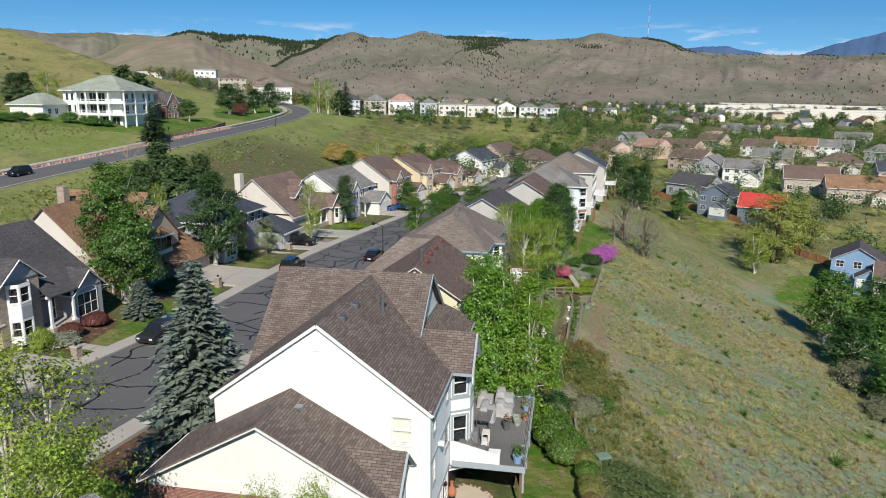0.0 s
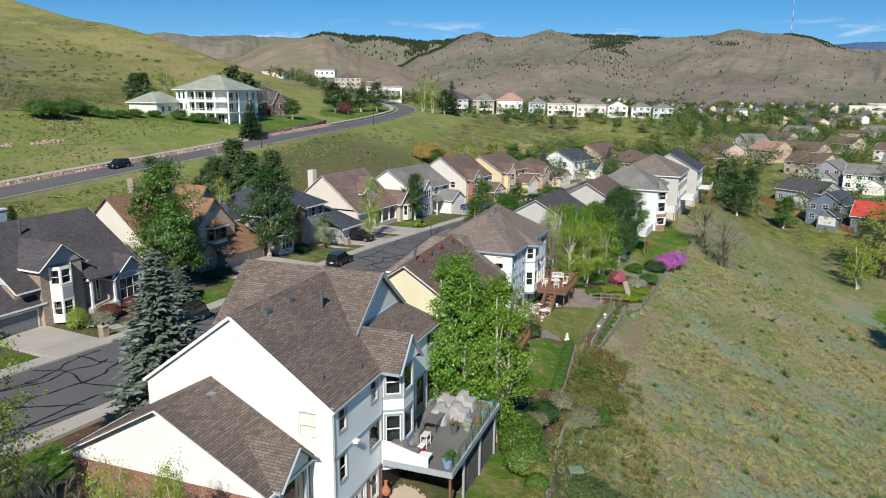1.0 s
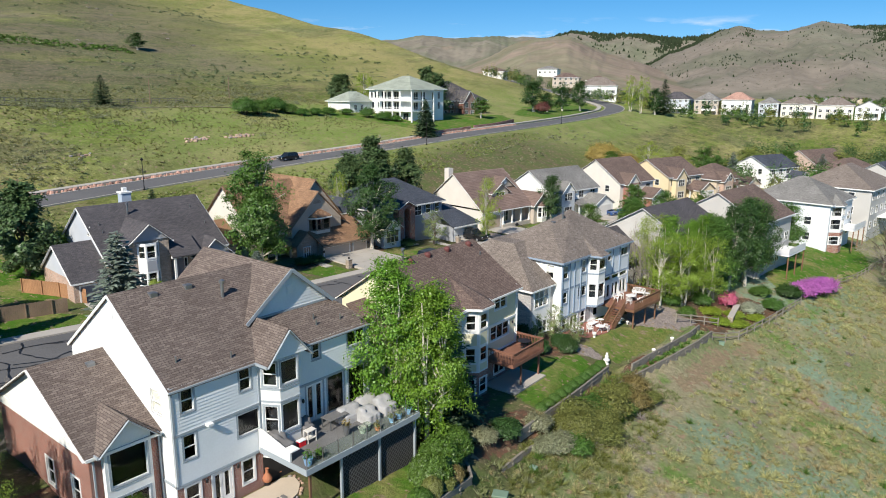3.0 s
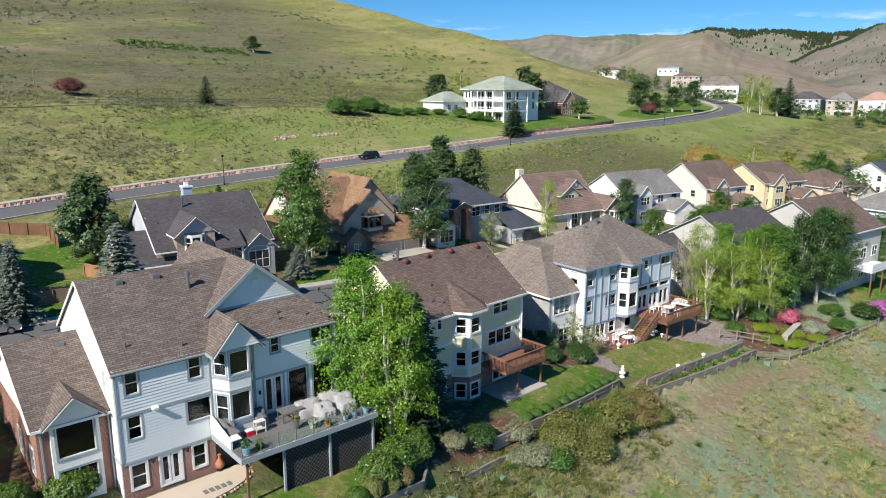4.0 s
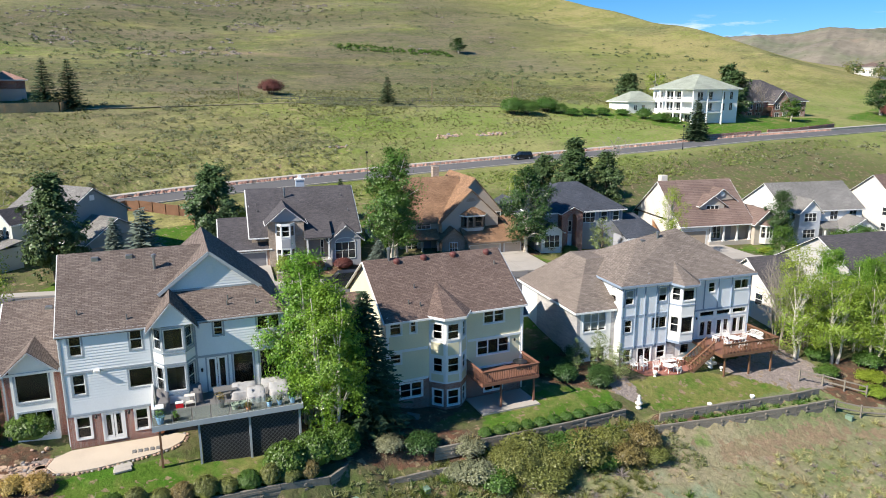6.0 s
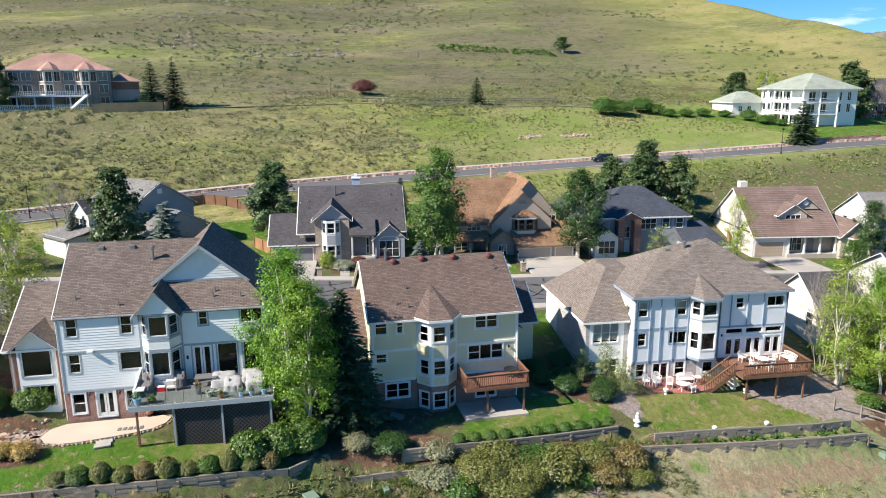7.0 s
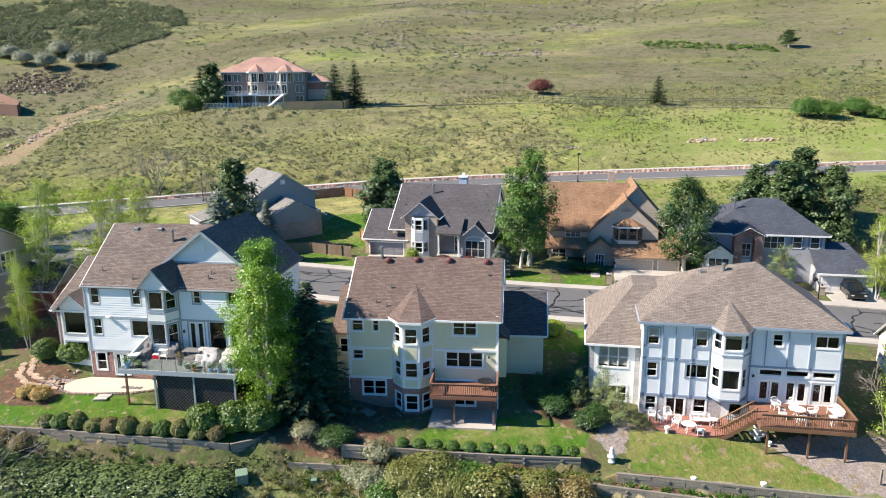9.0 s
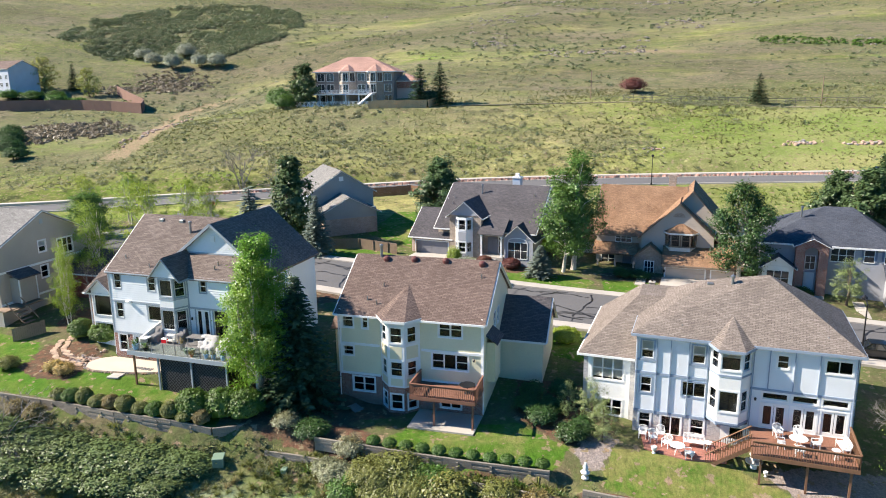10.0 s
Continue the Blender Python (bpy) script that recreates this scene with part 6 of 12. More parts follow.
def grey_house():
    t = thing("house", place(-40.3, 54.3, 14.7), "grey house with dark shingle roof, white bay and double garage", "house", "houses across the street")
    W, R, ST = M["greysid"], M["roofdk"], M["tanstone"]
    box_walls(t, -0.5, 5.5, 0, 9, -0.6, 3.3, M["pinkbrick"])
    gable(t, -0.5, 5.6, 0, 9, 3.3, 6.5, "u", R, M["palegrey"], 0.4, 0.3)
    garage_door(t, 0.2, 5.05, 0, 0.42, 2.45, M["garage"])
    box_walls(t, 3.4, 17.4, 0.6, 14.0, -0.8, 4.9, ST)
    gable(t, 3.4, 17.4, 0.4, 14.2, 5.0, 9.9, "u", R, M["palegrey"], 0.7, 0.3)
    # tall gabled front with the white bay
    box_walls(t, 5.5, 10.1, -0.4, 4, -0.8, 6.5, ST)
    gable(t, 5.4, 10.2, -0.5, 6.5, 6.5, 8.5, "v", R, W, 0.3, 0.35)
    bay_front(t, 6.4, 8.9, -0.42, 0.8, 0.8, 6.3, [(4.6, 6.0), (1.5, 2.9)], M["trim"])
    for z0, z1 in ((3.1, 4.3), (0.85, 1.3)):
        part("panel", Geo().box(7.1, 8.2, -1.25, -1.21, z0, z1), W, t)
    # porch
    part("porch_floor", Geo().box(10.2, 13.5, -1.4, 0.6, 0.0, 1.2), M["concrete"], t)
    for k in range(3):
        part("step", Geo().box(10.8, 12.6, -1.4 - 0.35 * (k + 1), -1.4 - 0.35 * k, 0.0, 1.0 - 0.25 * k), M["concrete"], t)
    for u in (10.4, 13.2):
        column(t, u, -1.1, 1.2, 4.3)
    part("door", Geo().box(10.75, 12.2, 0.5, 0.6, 1.25, 3.55).box(10.85, 11.4, 0.46, 0.5, 1.4, 3.4).box(11.55, 12.1, 0.46, 0.5, 1.4, 3.4), M["garage"], t)
    flat_window(t, 12.35, 12.65, 0.6, 1.4, 3.5, 0)
    flat_window(t, 10.8, 12.6, 0.6, 3.75, 4.1, 1, cross=False)
    part("porch_roof", Geo().slab([(10.0, -1.5, 4.35), (13.6, -1.5, 4.35), (13.6, 1.4, 6.2), (10.0, 1.4, 6.2)], 0.16), R, t)
    part("beam", Geo().box(10.0, 13.5, -1.25, -1.0, 4.1, 4.35), M["trim"], t)
    # right gable
    box_walls(t, 13.5, 17.5, -0.8, 3, -0.8, 3.9, W)
    gable(t, 13.4, 17.6, -0.9, 5.0, 3.9, 5.75, "v", R, W, 0.35, 0.35)
    flat_window(t, 14.1, 16.7, -0.8, 1.15, 3.3, 2)
    ar = Geo()
    for k in range(9):
        a = math.pi * k / 8
        b = math.pi * (k + 1) / 8
        if k < 8:
            ar.beam((15.4 - 1.3 * math.cos(a), -0.86, 3.45 + 0.5 * math.sin(a)), (15.4 - 1.3 * math.cos(b), -0.86, 3.45 + 0.5 * math.sin(b)), 0.08, 0.1, (0, 1, 0))
    part("arch_trim", ar, M["trim"], t)
    ch = part("chimney", Geo().box(10.5, 11.7, 12.6, 13.8, 4.0, 10.1), M["bluegrey"], t)
    part("chimney_cap", Geo().box(10.4, 11.8, 12.5, 13.9, 10.1, 10.3).box(10.85, 11.35, 12.95, 13.45, 10.3, 10.8), M["trim"], ch)
    roof_vent(t, 8.2, 5.6, 9.0, "flue")
    for u, y in ((4.4, 3.6), (4.4, 4.6), (16.5, 3.0), (15.9, 5.5)):
        roof_vent(t, u, y, 5.0 + (y - 0.4) * 0.71)
    flat_window(t, 4.5, 5.3, 3.4, 6.9, 7.9, 0, axis="-x")


grey_house()


def beige_house():
    t = thing("house", place(-36.5, 89.1, 12.0), "beige house with tan shingle roofs, gables and triple garage", "house", "houses across the street")
    W, R, ST = M["beige2"], M["rooftan"], M["tanstone"]
    box_walls(t, -10.0, 4.9, 1.2, 13, -2.0, 4.4, W)
    gable(t, -10.0, 1.0, 1.2, 13.2, 4.4, 9.9, "u", R, M["cream2"], 0.45, 0.3, M["browntrim"])
    gable(t, -2.4, 6.6, 2.4, 13.2, 5.0, 10.1, "v", R, W, 0.35, 0.35, M["browntrim"], course=0.22)
    box_walls(t, 1.0, 6.6, 2.4, 13, -2.0, 5.0, W)
    box_walls(t, -4.0, 5.0, 0, 4, -2.0, 4.4, W)
    gable(t, -4.1, 5.3, 0, 7, 4.3, 8.75, "v", R, W, 0.35, 0.35, M["browntrim"], course=0.22)
    part("fan_window", Geo().extrude([(0.6 + 0.75 * math.cos(math.pi * k / 8), -0.03, 6.9 + 0.6 * math.sin(math.pi * k / 8)) for k in range(9)], (0, 0.05, 0)), M["tanstone"], t)
    bay_front(t, -1.0, 2.9, 0, 0.9, 2.2, 5.0, [(3.2, 4.75)], M["cream2"], R, 6.3, M["browntrim"])
    flat_window(t, 5.2, 6.4, 2.4, 3.2, 4.6, 1)
    flat_window(t, -7.4, -5.4, 1.2, 3.0, 4.0, 2)
    # garages under a long pent roof
    box_walls(t, -0.9, 8.3, -2.8, 3, -2.2, 1.4, ST)
    part("pent_roof", Geo().slab([(-1.2, -3.3, 1.3), (8.6, -3.3, 1.3), (8.6, 0.4, 3.3), (-1.2, 0.4, 3.3)], 0.16), R, t)
    part("pent_roof", Geo().slab([(5.0, 0.4, 3.3), (8.6, 0.4, 3.3), (8.6, 3.0, 4.2), (5.0, 3.0, 4.2)], 0.16), R, t)
    part("fascia", Geo().box(-1.2, 8.6, -3.38, -3.3, 1.05, 1.3), M["browntrim"], t)
    garage_door(t, -0.6, 4.1, -2.8, -1.2, 0.85, M["garagetan2"])
    garage_door(t, 4.9, 7.4, -2.8, -1.2, 0.85, M["garagetan2"])
    for u in (-0.78, 7.75):
        part("wall_lamp", Geo().lathe([(0.04, 0), (0.11, 0.05), (0.12, 0.3), (0.04, 0.4)], 8, (u, -2.95, 0.2)), M["blackmetal"], t)
    # little gable and porch
    box_walls(t, -4.5, -1.0, -1.6, 2, -2.0, 1.9, ST)
    gable(t, -4.6, -0.9, -1.6, 1.5, 1.9, 3.5, "v", R, ST, 0.3, 0.3, M["browntrim"])
    flat_window(t, -3.3, -2.2, -1.6, -0.4, 1.2, 2)
    part("porch_roof", Geo().slab([(-10.2, -0.9, 1.75), (-4.4, -0.9, 1.75), (-4.4, 1.3, 3.0), (-10.2, 1.3, 3.0)], 0.16), R, t)
    part("porch_floor", Geo().box(-9.8, -4.5, -0.6, 1.2, -1.6, -0.6), M["concrete"], t)
    for u in (-9.5, -7.2, -4.8):
        column(t, u, -0.5, -0.6, 1.7, 0.24, M["beige2"])
    part("door", Geo().box(-6.4, -5.3, 1.12, 1.2, -0.6, 1.5), M["garage"], t)
    flat_window(t, -9.2, -7.4, 1.2, -0.2, 1.3, 1)
    # low wing towards the grey house
    box_walls(t, -13.0, -10.0, 4.0, 11, -2.0, 2.6, M["cream2"])
    gable(t, -13.0, -10.0, 4.0, 11.0, 2.6, 5.2, "u", R, M["cream2"], 0.35, 0.3, M["browntrim"], (True, False))
    flat_window(t, 5.6, 7.2, -13.0, -0.5, 1.2, 2, axis="-x")
    part("chimney", Geo().box(-1.4, -0.4, 11.6, 12.6, 6.0, 10.9), M["tanstone"], t)


beige_house()


def slate_house():
    t = thing("house", place(-30.6, 104.6, 14.0), "grey house with slate-blue hipped roof and brick arched entrance", "house", "houses across the street")
    W, R = M["greysid"], M["roofblue"]
    box_walls(t, -6.0, 9.0, 0.6, 14, -2.4, 4.7, W)
    hip(t, -6.0, 9.0, 0.6, 14, 4.8, ((1.2, 7.3, 8.4), (4.4, 7.3, 8.4)), R, 0.5)
    # brick portal
    B = M["brick"]
    box_walls(t, -2.2, -1.2, -0.8, 1.2, -2.4, 4.9, B)
    box_walls(t, 0.3, 1.3, -0.8, 1.2, -2.4, 4.9, B)
    top = Geo()
    n = 10
    for k in range(n):
        a, b = math.pi * k / n, math.pi * (k + 1) / n
        top.extrude([(-0.45 - 0.75 * math.cos(a), -0.8, 3.9 + 0.75 * math.sin(a)), (-0.45 - 0.75 * math.cos(b), -0.8, 3.9 + 0.75 * math.sin(b)), (-0.45 - 0.75 * math.cos(b), -0.8, 5.0), (-0.45 - 0.75 * math.cos(a), -0.8, 5.0)], (0, 0.6, 0))
    part("arch", top, B, t)
    gable(t, -2.3, 1.4, -0.8, 4.5, 4.9, 5.85, "v", R, B, 0.2, 0.25)
    part("door", Geo().box(-1.0, 0.1, 0.45, 0.55, -1.0, 1.3), M["trim"], t)
    flat_window(t, -0.95, 0.05, 0.6, 1.7, 3.3, 1)
    part("step", Geo().box(-2.0, 1.2, -1.8, -0.8, -2.2, -1.2), M["concrete"], t)
    # left bay
    box_walls(t, -5.7, -2.3, -1.2, 2, -1.2, 2.2, M["trim"])
    gable(t, -5.8, -2.2, -1.2, 3.5, 2.2, 3.5, "v", R, M["trim"], 0.25, 0.3)
    flat_window(t, -5.2, -2.8, -1.2, -0.2, 1.6, 2)
    part("panel", Geo().box(-5.3, -2.7, -1.26, -1.2, 1.8, 2.2), M["trim"], t)
    flat_window(t, 1.7, 4.1, 0.6, 2.9, 4.4, 2)
    for u in (5.2, 7.3):
        flat_window(t, u, u + 1.0, 0.6, 3.0, 4.4, 0)
        for s in (-0.32, 1.08):
            part("shutter", Geo().box(u + s, u + s + 0.24, 0.53, 0.6, 2.95, 4.45), M["slate"], t)
    # garage wing
    box_walls(t, 7.6, 13.8, -3.4, 8, -3.0, 0.9, W)
    r = Geo()
    r.slab([(7.2, -3.9, 0.85), (14.2, -3.9, 0.85), (12.0, 2.0, 3.6), (7.2, 2.0, 3.6)], 0.16).slab([(14.2, -3.9, 0.85), (14.2, 8.4, 0.85), (12.0, 2.6, 3.6), (12.0, 2.0, 3.6)], 0.16).slab([(14.2, 8.4, 0.85), (7.2, 8.4, 0.85), (7.2, 2.6, 3.6), (12.0, 2.6, 3.6)], 0.16)
    part("wing_roof", r, R, t)
    part("fascia", Geo().box(7.2, 14.2, -3.98, -3.9, 0.62, 0.86).box(14.2, 14.28, -3.9, 8.4, 0.62, 0.86), M["trim"], t)
    garage_door(t, 8.0, 12.2, -3.4, -1.75, 0.35, M["garagew"])
    garage_door(t, 12.5, 13.6, -3.4, -1.75, 0.35, M["garagew"])
    # smaller hip behind
    box_walls(t, -9.0, -6.0, 5, 13, -2.4, 4.2, W)
    hip(t, -9.0, -5.6, 5, 13, 4.3, ((-7.2, 7, 6.3), (-7.2, 11, 6.3)), R, 0.4)
    roof_vent(t, -1.5, 5.0, 7.6, "flue")


slate_house()


def tile_house():
    t = thing("house", place(-26.1, 125.9, 18.0), "beige house with ribbed brown tile roof, dormer and porch", "house", "houses across the street")
    W, R = M["beige2"], M["rooftile"]
    g = Geo()
    walls(t, [(-1.7, 14), (-1.7, 0), (3.7, 0)], -3.2, 1.3, M["cream2"])
    walls(t, [(3.7, 1.4), (11.6, 1.4), (11.6, 14), (-1.7, 14)], -3.2, 1.3, W)
    gable(t, -1.7, 11.6, 0, 15, 1.6, 7.6, "u", R, M["cream2"], 0.6, 0.3)
    part("wall", Geo().box(3.7, 11.6, 1.2, 1.4, -3.2, 2.4), W, t)
    garage_door(t, -1.3, 3.1, 0, -2.05, 0.15, M["garagetan"])
    part("garage_lintel", Geo().box(-1.7, 3.7, -0.06, 0, 0.4, 1.2), M["trim"], t)
    part("porch_floor", Geo().box(3.7, 11.6, -0.3, 1.4, -3.0, -1.75), M["concrete"], t)
    for u in (3.9, 6.4, 8.9, 11.3):
        column(t, u, -0.1, -1.75, 1.2, 0.24)
    flat_window(t, 4.4, 6.6, 1.2, -1.5, 0.6, 2)
    part("door", Geo().box(7.6, 8.6, 1.12, 1.2, -1.75, 0.5), M["garage"], t)
    # dormer of two gables
    box_walls(t, 3.2, 7.7, 2.2, 6, 2.2, 4.1, W)
    gable(t, 3.1, 7.8, 2.2, 9, 4.1, 5.7, "v", R, W, 0.3, 0.3)
    flat_window(t, 4.3, 6.6, 2.2, 2.7, 3.9, 2)
    box_walls(t, 7.7, 10.0, 3.2, 6, 2.6, 4.0, W)
    gable(t, 5.2, 10.6, 3.4, 9, 4.6, 6.6, "v", R, W, 0.3, 0.3)
    flat_window(t, 8.1, 9.6, 3.2, 3.0, 3.9, 1)
    part("round_vent", Geo().lathe([(0.42, 0), (0.42, 0.06), (0.3, 0.08)], 14, (0, 0, 0)), M["trim"], t).matrix_local = pose(7.9, 3.3, 5.6, 90, 0, 0)
    # bay gable
    box_walls(t, 11.6, 16.2, -1.0, 10, -3.2, 1.3, W)
    gable(t, 11.5, 16.3, -1.0, 10, 1.3, 3.4, "v", R, W, 0.35, 0.35)
    bay_front(t, 12.6, 15.2, -1.0, 0.8, -2.2, 0.9, [(-1.3, 0.6)], M["cream2"], R, 1.9)
    part("chimney", Geo().box(1.6, 2.8, 12.4, 13.6, 3.0, 7.8), M["cream2"], t)


tile_house()


def suburb(name_label, x, y, deg, L, D, ze, zr, axis, wall_m, roof_m, group, base=None, garage=1, storeys=2, brick_m=None, trim_m=None, rear=False, front=None):
    """A house with a gabled or hipped roof, rows of windows, a garage or a walk-out rear with a deck."""
    zb = gz(x, y) if base is None else base
    t = thing("house", place(x, y, deg), name_label, "house", group)
    box_walls(t, 0, L, 0, D, zb - 1.5, zb + ze, wall_m)
    if axis == "hip":
        s = min(L, D) / 2
        rd = ((s * 0.95, D / 2, zb + zr), (L - s * 0.95, D / 2, zb + zr)) if L >= D else ((L / 2, s * 0.95, zb + zr), (L / 2, D - s * 0.95, zb + zr))
        hip(t, 0, L, 0, D, zb + ze, rd, roof_m, 0.45, trim_m)
    else:
        gable(t, 0, L, 0, D, zb + ze, zb + zr, axis, roof_m, wall_m, 0.4, 0.3, trim_m)
    n = max(2, int(L / 3.2))
    for lev in range(storeys):
        z0 = zb + 0.9 + lev * 2.8
        if z0 + 1.4 > zb + ze:
            break
        for i in range(n):
            c = L * (i + 0.5) / n
            if lev == 0 and garage and i >= n - 2:
                continue
            flat_window(t, c - 0.7, c + 0.7, 0, z0, z0 + 1.35, 1)
        for i in range(2):
            c = D * (i + 0.5) / 2
            flat_window(t, c - 0.55, c + 0.55, 0, z0, z0 + 1.3, 0, axis="-x")
    if garage and not rear:
        w = min(5.0, L * 0.42)
        u0 = L - w - 0.5
        box_walls(t, u0 - 0.5, L, -4.0, 1, zb - 1.5, zb + 2.7, brick_m or wall_m)
        gable(t, u0 - 0.5, L, -4.0, 3.0, zb + 2.7, zb + 4.5, "v", roof_m, wall_m, 0.3, 0.3, trim_m)
        garage_door(t, u0, L - 0.5, -4.0, zb + 0.05, zb + 2.2, M["garagew"])
    if front:
        # gabled bay with its window, and a porch on posts
        c = L * 0.26
        box_walls(t, c - 2.0, c + 2.0, -1.2, 1, zb - 1.5, zb + ze - 0.2, front)
        gable(t, c - 2.1, c + 2.1, -1.2, 4.0, zb + ze - 0.2, zb + ze + 1.9, "v", roof_m, wall_m, 0.3, 0.3, trim_m)
        for k in range(2):
            flat_window(t, c - 1.1, c + 1.1, -1.2, zb + 0.9 + 2.8 * k, zb + 2.3 + 2.8 * k, 2)
        part("porch_roof", Geo().slab([(c + 2.1, -2.4, zb + 2.6), (L - 5.0, -2.4, zb + 2.6), (L - 5.0, 0.3, zb + 3.5), (c + 2.1, 0.3, zb + 3.5)], 0.16), roof_m, t)
        for u in (c + 2.5, L - 5.4):
            column(t, u, -2.1, zb - 0.4, zb + 2.5)
        part("door", Geo().box(c + 2.6, c + 3.6, -0.08, 0, zb, zb + 2.1), M["garage"], t)
    if rear:
        part("deck_floor", Geo().box(L * 0.35, L * 0.9, -3.0, 0, zb + 2.55, zb + 2.75), M["trim"], t)
        for k in range(3):
            u = L * (0.37 + 0.255 * k)
            part("post", Geo().box(u - 0.08, u + 0.08, -2.95, -2.79, zb - 1.0, zb + 2.55), M["brownwood"], t)
        part("deck_rail", Geo().box(L * 0.35, L * 0.9, -3.0, -2.94, zb + 3.65, zb + 3.75).box(L * 0.35, L * 0.9, -2.98, -2.95, zb + 2.85, zb + 3.6), M["trim"], t)
    return t


M["offwhite"] = mat("off_white_siding", (0.50, 0.485, 0.46), 0.7, var=(0.4, 0.06), grain=(8, 0.04))
SL, AC, LO, RW = "houses along the slope", "houses across the street", "houses below the slope", "houses on the far ridge"
suburb("white house with grey shingle roof and upper gable", -20.5, 143.0, 20, 15, 12, 5.6, 9.4, "u", M["white"], M["roofgrey"], AC, -2.6, front=M["palegrey"])
suburb("cream house with brown roof and brick front", -12.5, 164.0, 22, 12, 14, 6.0, 10.6, "u", M["cream2"], M["roof2"], AC, -3.0, brick_m=M["brick"], front=M["brick"])
suburb("yellow house with reddish brown roof", -6.0, 182.0, 24, 13, 13, 6.0, 9.6, "u", M["yellow"], M["roof2"], AC, -3.2, front=M["yellow"])
suburb("low beige house with brown roof", 2.0, 201.0, 26, 13, 12, 4.0, 7.4, "hip", M["beige"], M["roof2"], AC, -3.6, front=M["pinkbrick"])
suburb("white house with slate roof behind trees", 12.0, 226.0, 30, 13, 12, 5.5, 8.5, "u", M["white"], M["roofblue"], AC, -4)
suburb("brown-roofed house behind trees", 32.0, 238.0, 30, 16, 12, 5.0, 8.6, "hip", M["pinkw"], M["roof2"], AC, -5)
suburb("brown-roofed house with white chimney behind trees", 22.0, 262.0, 30, 18, 12, 5.0, 8.8, "u", M["pinkw"], M["roof2"], AC, -5)
suburb("white house with dark roof among aspens", 11.8, 107.2, 15, 13, 12, 7.0, 10.4, "u", M["offwhite"], M["roofdk"], SL, -3.2, 0, 2, rear=True)
suburb("low white garage wing with dark roof", 5.4, 102.2, 15, 5.0, 9, 2.7, 6.0, "u", M["cream2"], M["roofdk"], SL, -1.6, 0, 1)
suburb("white house with brown roof among trees", 20.0, 121.0, 15, 13, 13, 8.0, 11.8, "u", M["offwhite"], M["roof2"], SL, -3.6, 0, 2, rear=True)
h5 = suburb("white and blue house with glazed turret and brick base", 28.5, 150.0, 15, 13, 14, 7.6, 11.4, "hip", M["stucco3"], M["roofgrey"], SL, -4.0, 0, 3, rear=True)
bay_front(h5, 0.6, 4.6, 0, 1.5, -1.4, 3.4, [(-0.9, 0.9), (1.5, 3.0)], M["stucco3"], M["roofgrey"], 5.4)
bay_front(h5, 0.6, 4.6, 0, 1.5, -5.0, -1.42, [(-3.6, -2.2)], M["brick"])
suburb("white house with grey hipped roof and raised deck", 35.0, 168.0, 15, 17, 14, 8.6, 12.6, "hip", M["offwhite"], M["roof3"], SL, -4.2, 0, 3, rear=True)
suburb("white house with dark roof and brick base", 43.0, 192.0, 15, 14, 14, 8.0, 12.0, "u", M["offwhite"], M["roofblue"], SL, -4.6, 0, 3, rear=True)
# taupe house to the south
tp = thing("house", place(-6.8, 6.3, 10.0), "taupe-sided house with grey roof and white band", "house", SL)
walls(tp, [(0, 0), (12, 0), (12, 12), (0, 12), (0, 0)], 0.0, 8.5, M["taupe"], [(1, 5.3, 6.2, 7.0, 8.2, "dh", 0.5), (1, 7.8, 9.8, 6.2, 7.9, "grid"), (1, 5.25, 6.15, 4.2, 5.5)])
gable(tp, 0, 12, 0, 12, 8.5, 11.5, "u", M["roofgrey"], M["taupe"], 0.45, 0.35)
board(tp, (12.03, 0, 5.85), (12.03, 12, 5.85), 0.06, 0.22, M["trim"])
board(tp, (12.03, 0, 2.6), (12.03, 12, 2.6), 0.06, 0.22, M["trim"])
part("gable_vent", Geo().box(12.0, 12.05, 5.8, 6.2, 10.0, 10.5), M["greytrim"], tp)
box_walls(tp, 12, 13.2, 1.3, 3.4, 2.6, 5.2, M["taupe"])
part("porch_roof", Geo().slab([(12.0, 1.0, 5.9), (13.6, 1.0, 5.3), (13.6, 3.7, 5.3), (12.0, 3.7, 5.9)], 0.14), M["roofdk"], tp)
board(tp, (13.22, 1.3, 2.6), (13.22, 1.3, 5.2), 0.1, 0.1, M["trim"], "corner_board")
board(tp, (13.22, 3.4, 2.6), (13.22, 3.4, 5.2), 0.1, 0.1, M["trim"], "corner_board")
box_walls(tp, 12, 16.5, 8.6, 14.5, 0.5, 4.2, M["redwall"])
gable(tp, 12, 16.5, 8.6, 14.5, 4.2, 6.2, "u", M["roofdk"], M["taupe"], 0.3, 0.3, M["trim"], (False, True))
for k in range(6):
    part("stair_tread", Geo().box(13.6 + 0.3 * k, 13.9 + 0.3 * k, -0.2, 1.0, 2.3 - 0.3 * k, 2.38 - 0.3 * k), M["wood"], tp)
part("deck_floor", Geo().box(12.0, 13.6, -1.0, 3.6, 2.3, 2.45), M["wood"], tp)
for y in (-0.9, 0.9):
    part("handrail", Geo().beam((13.6, y, 3.4), (15.6, y, 1.5), 0.1, 0.06), M["wood"], tp)
box_walls(tp, -16, 0, 3, 12, 0.0, 6.5, M["taupe"])
gable(tp, -16, 0, 3, 12, 6.5, 10.0, "u", M["roofdk"], M["taupe"])

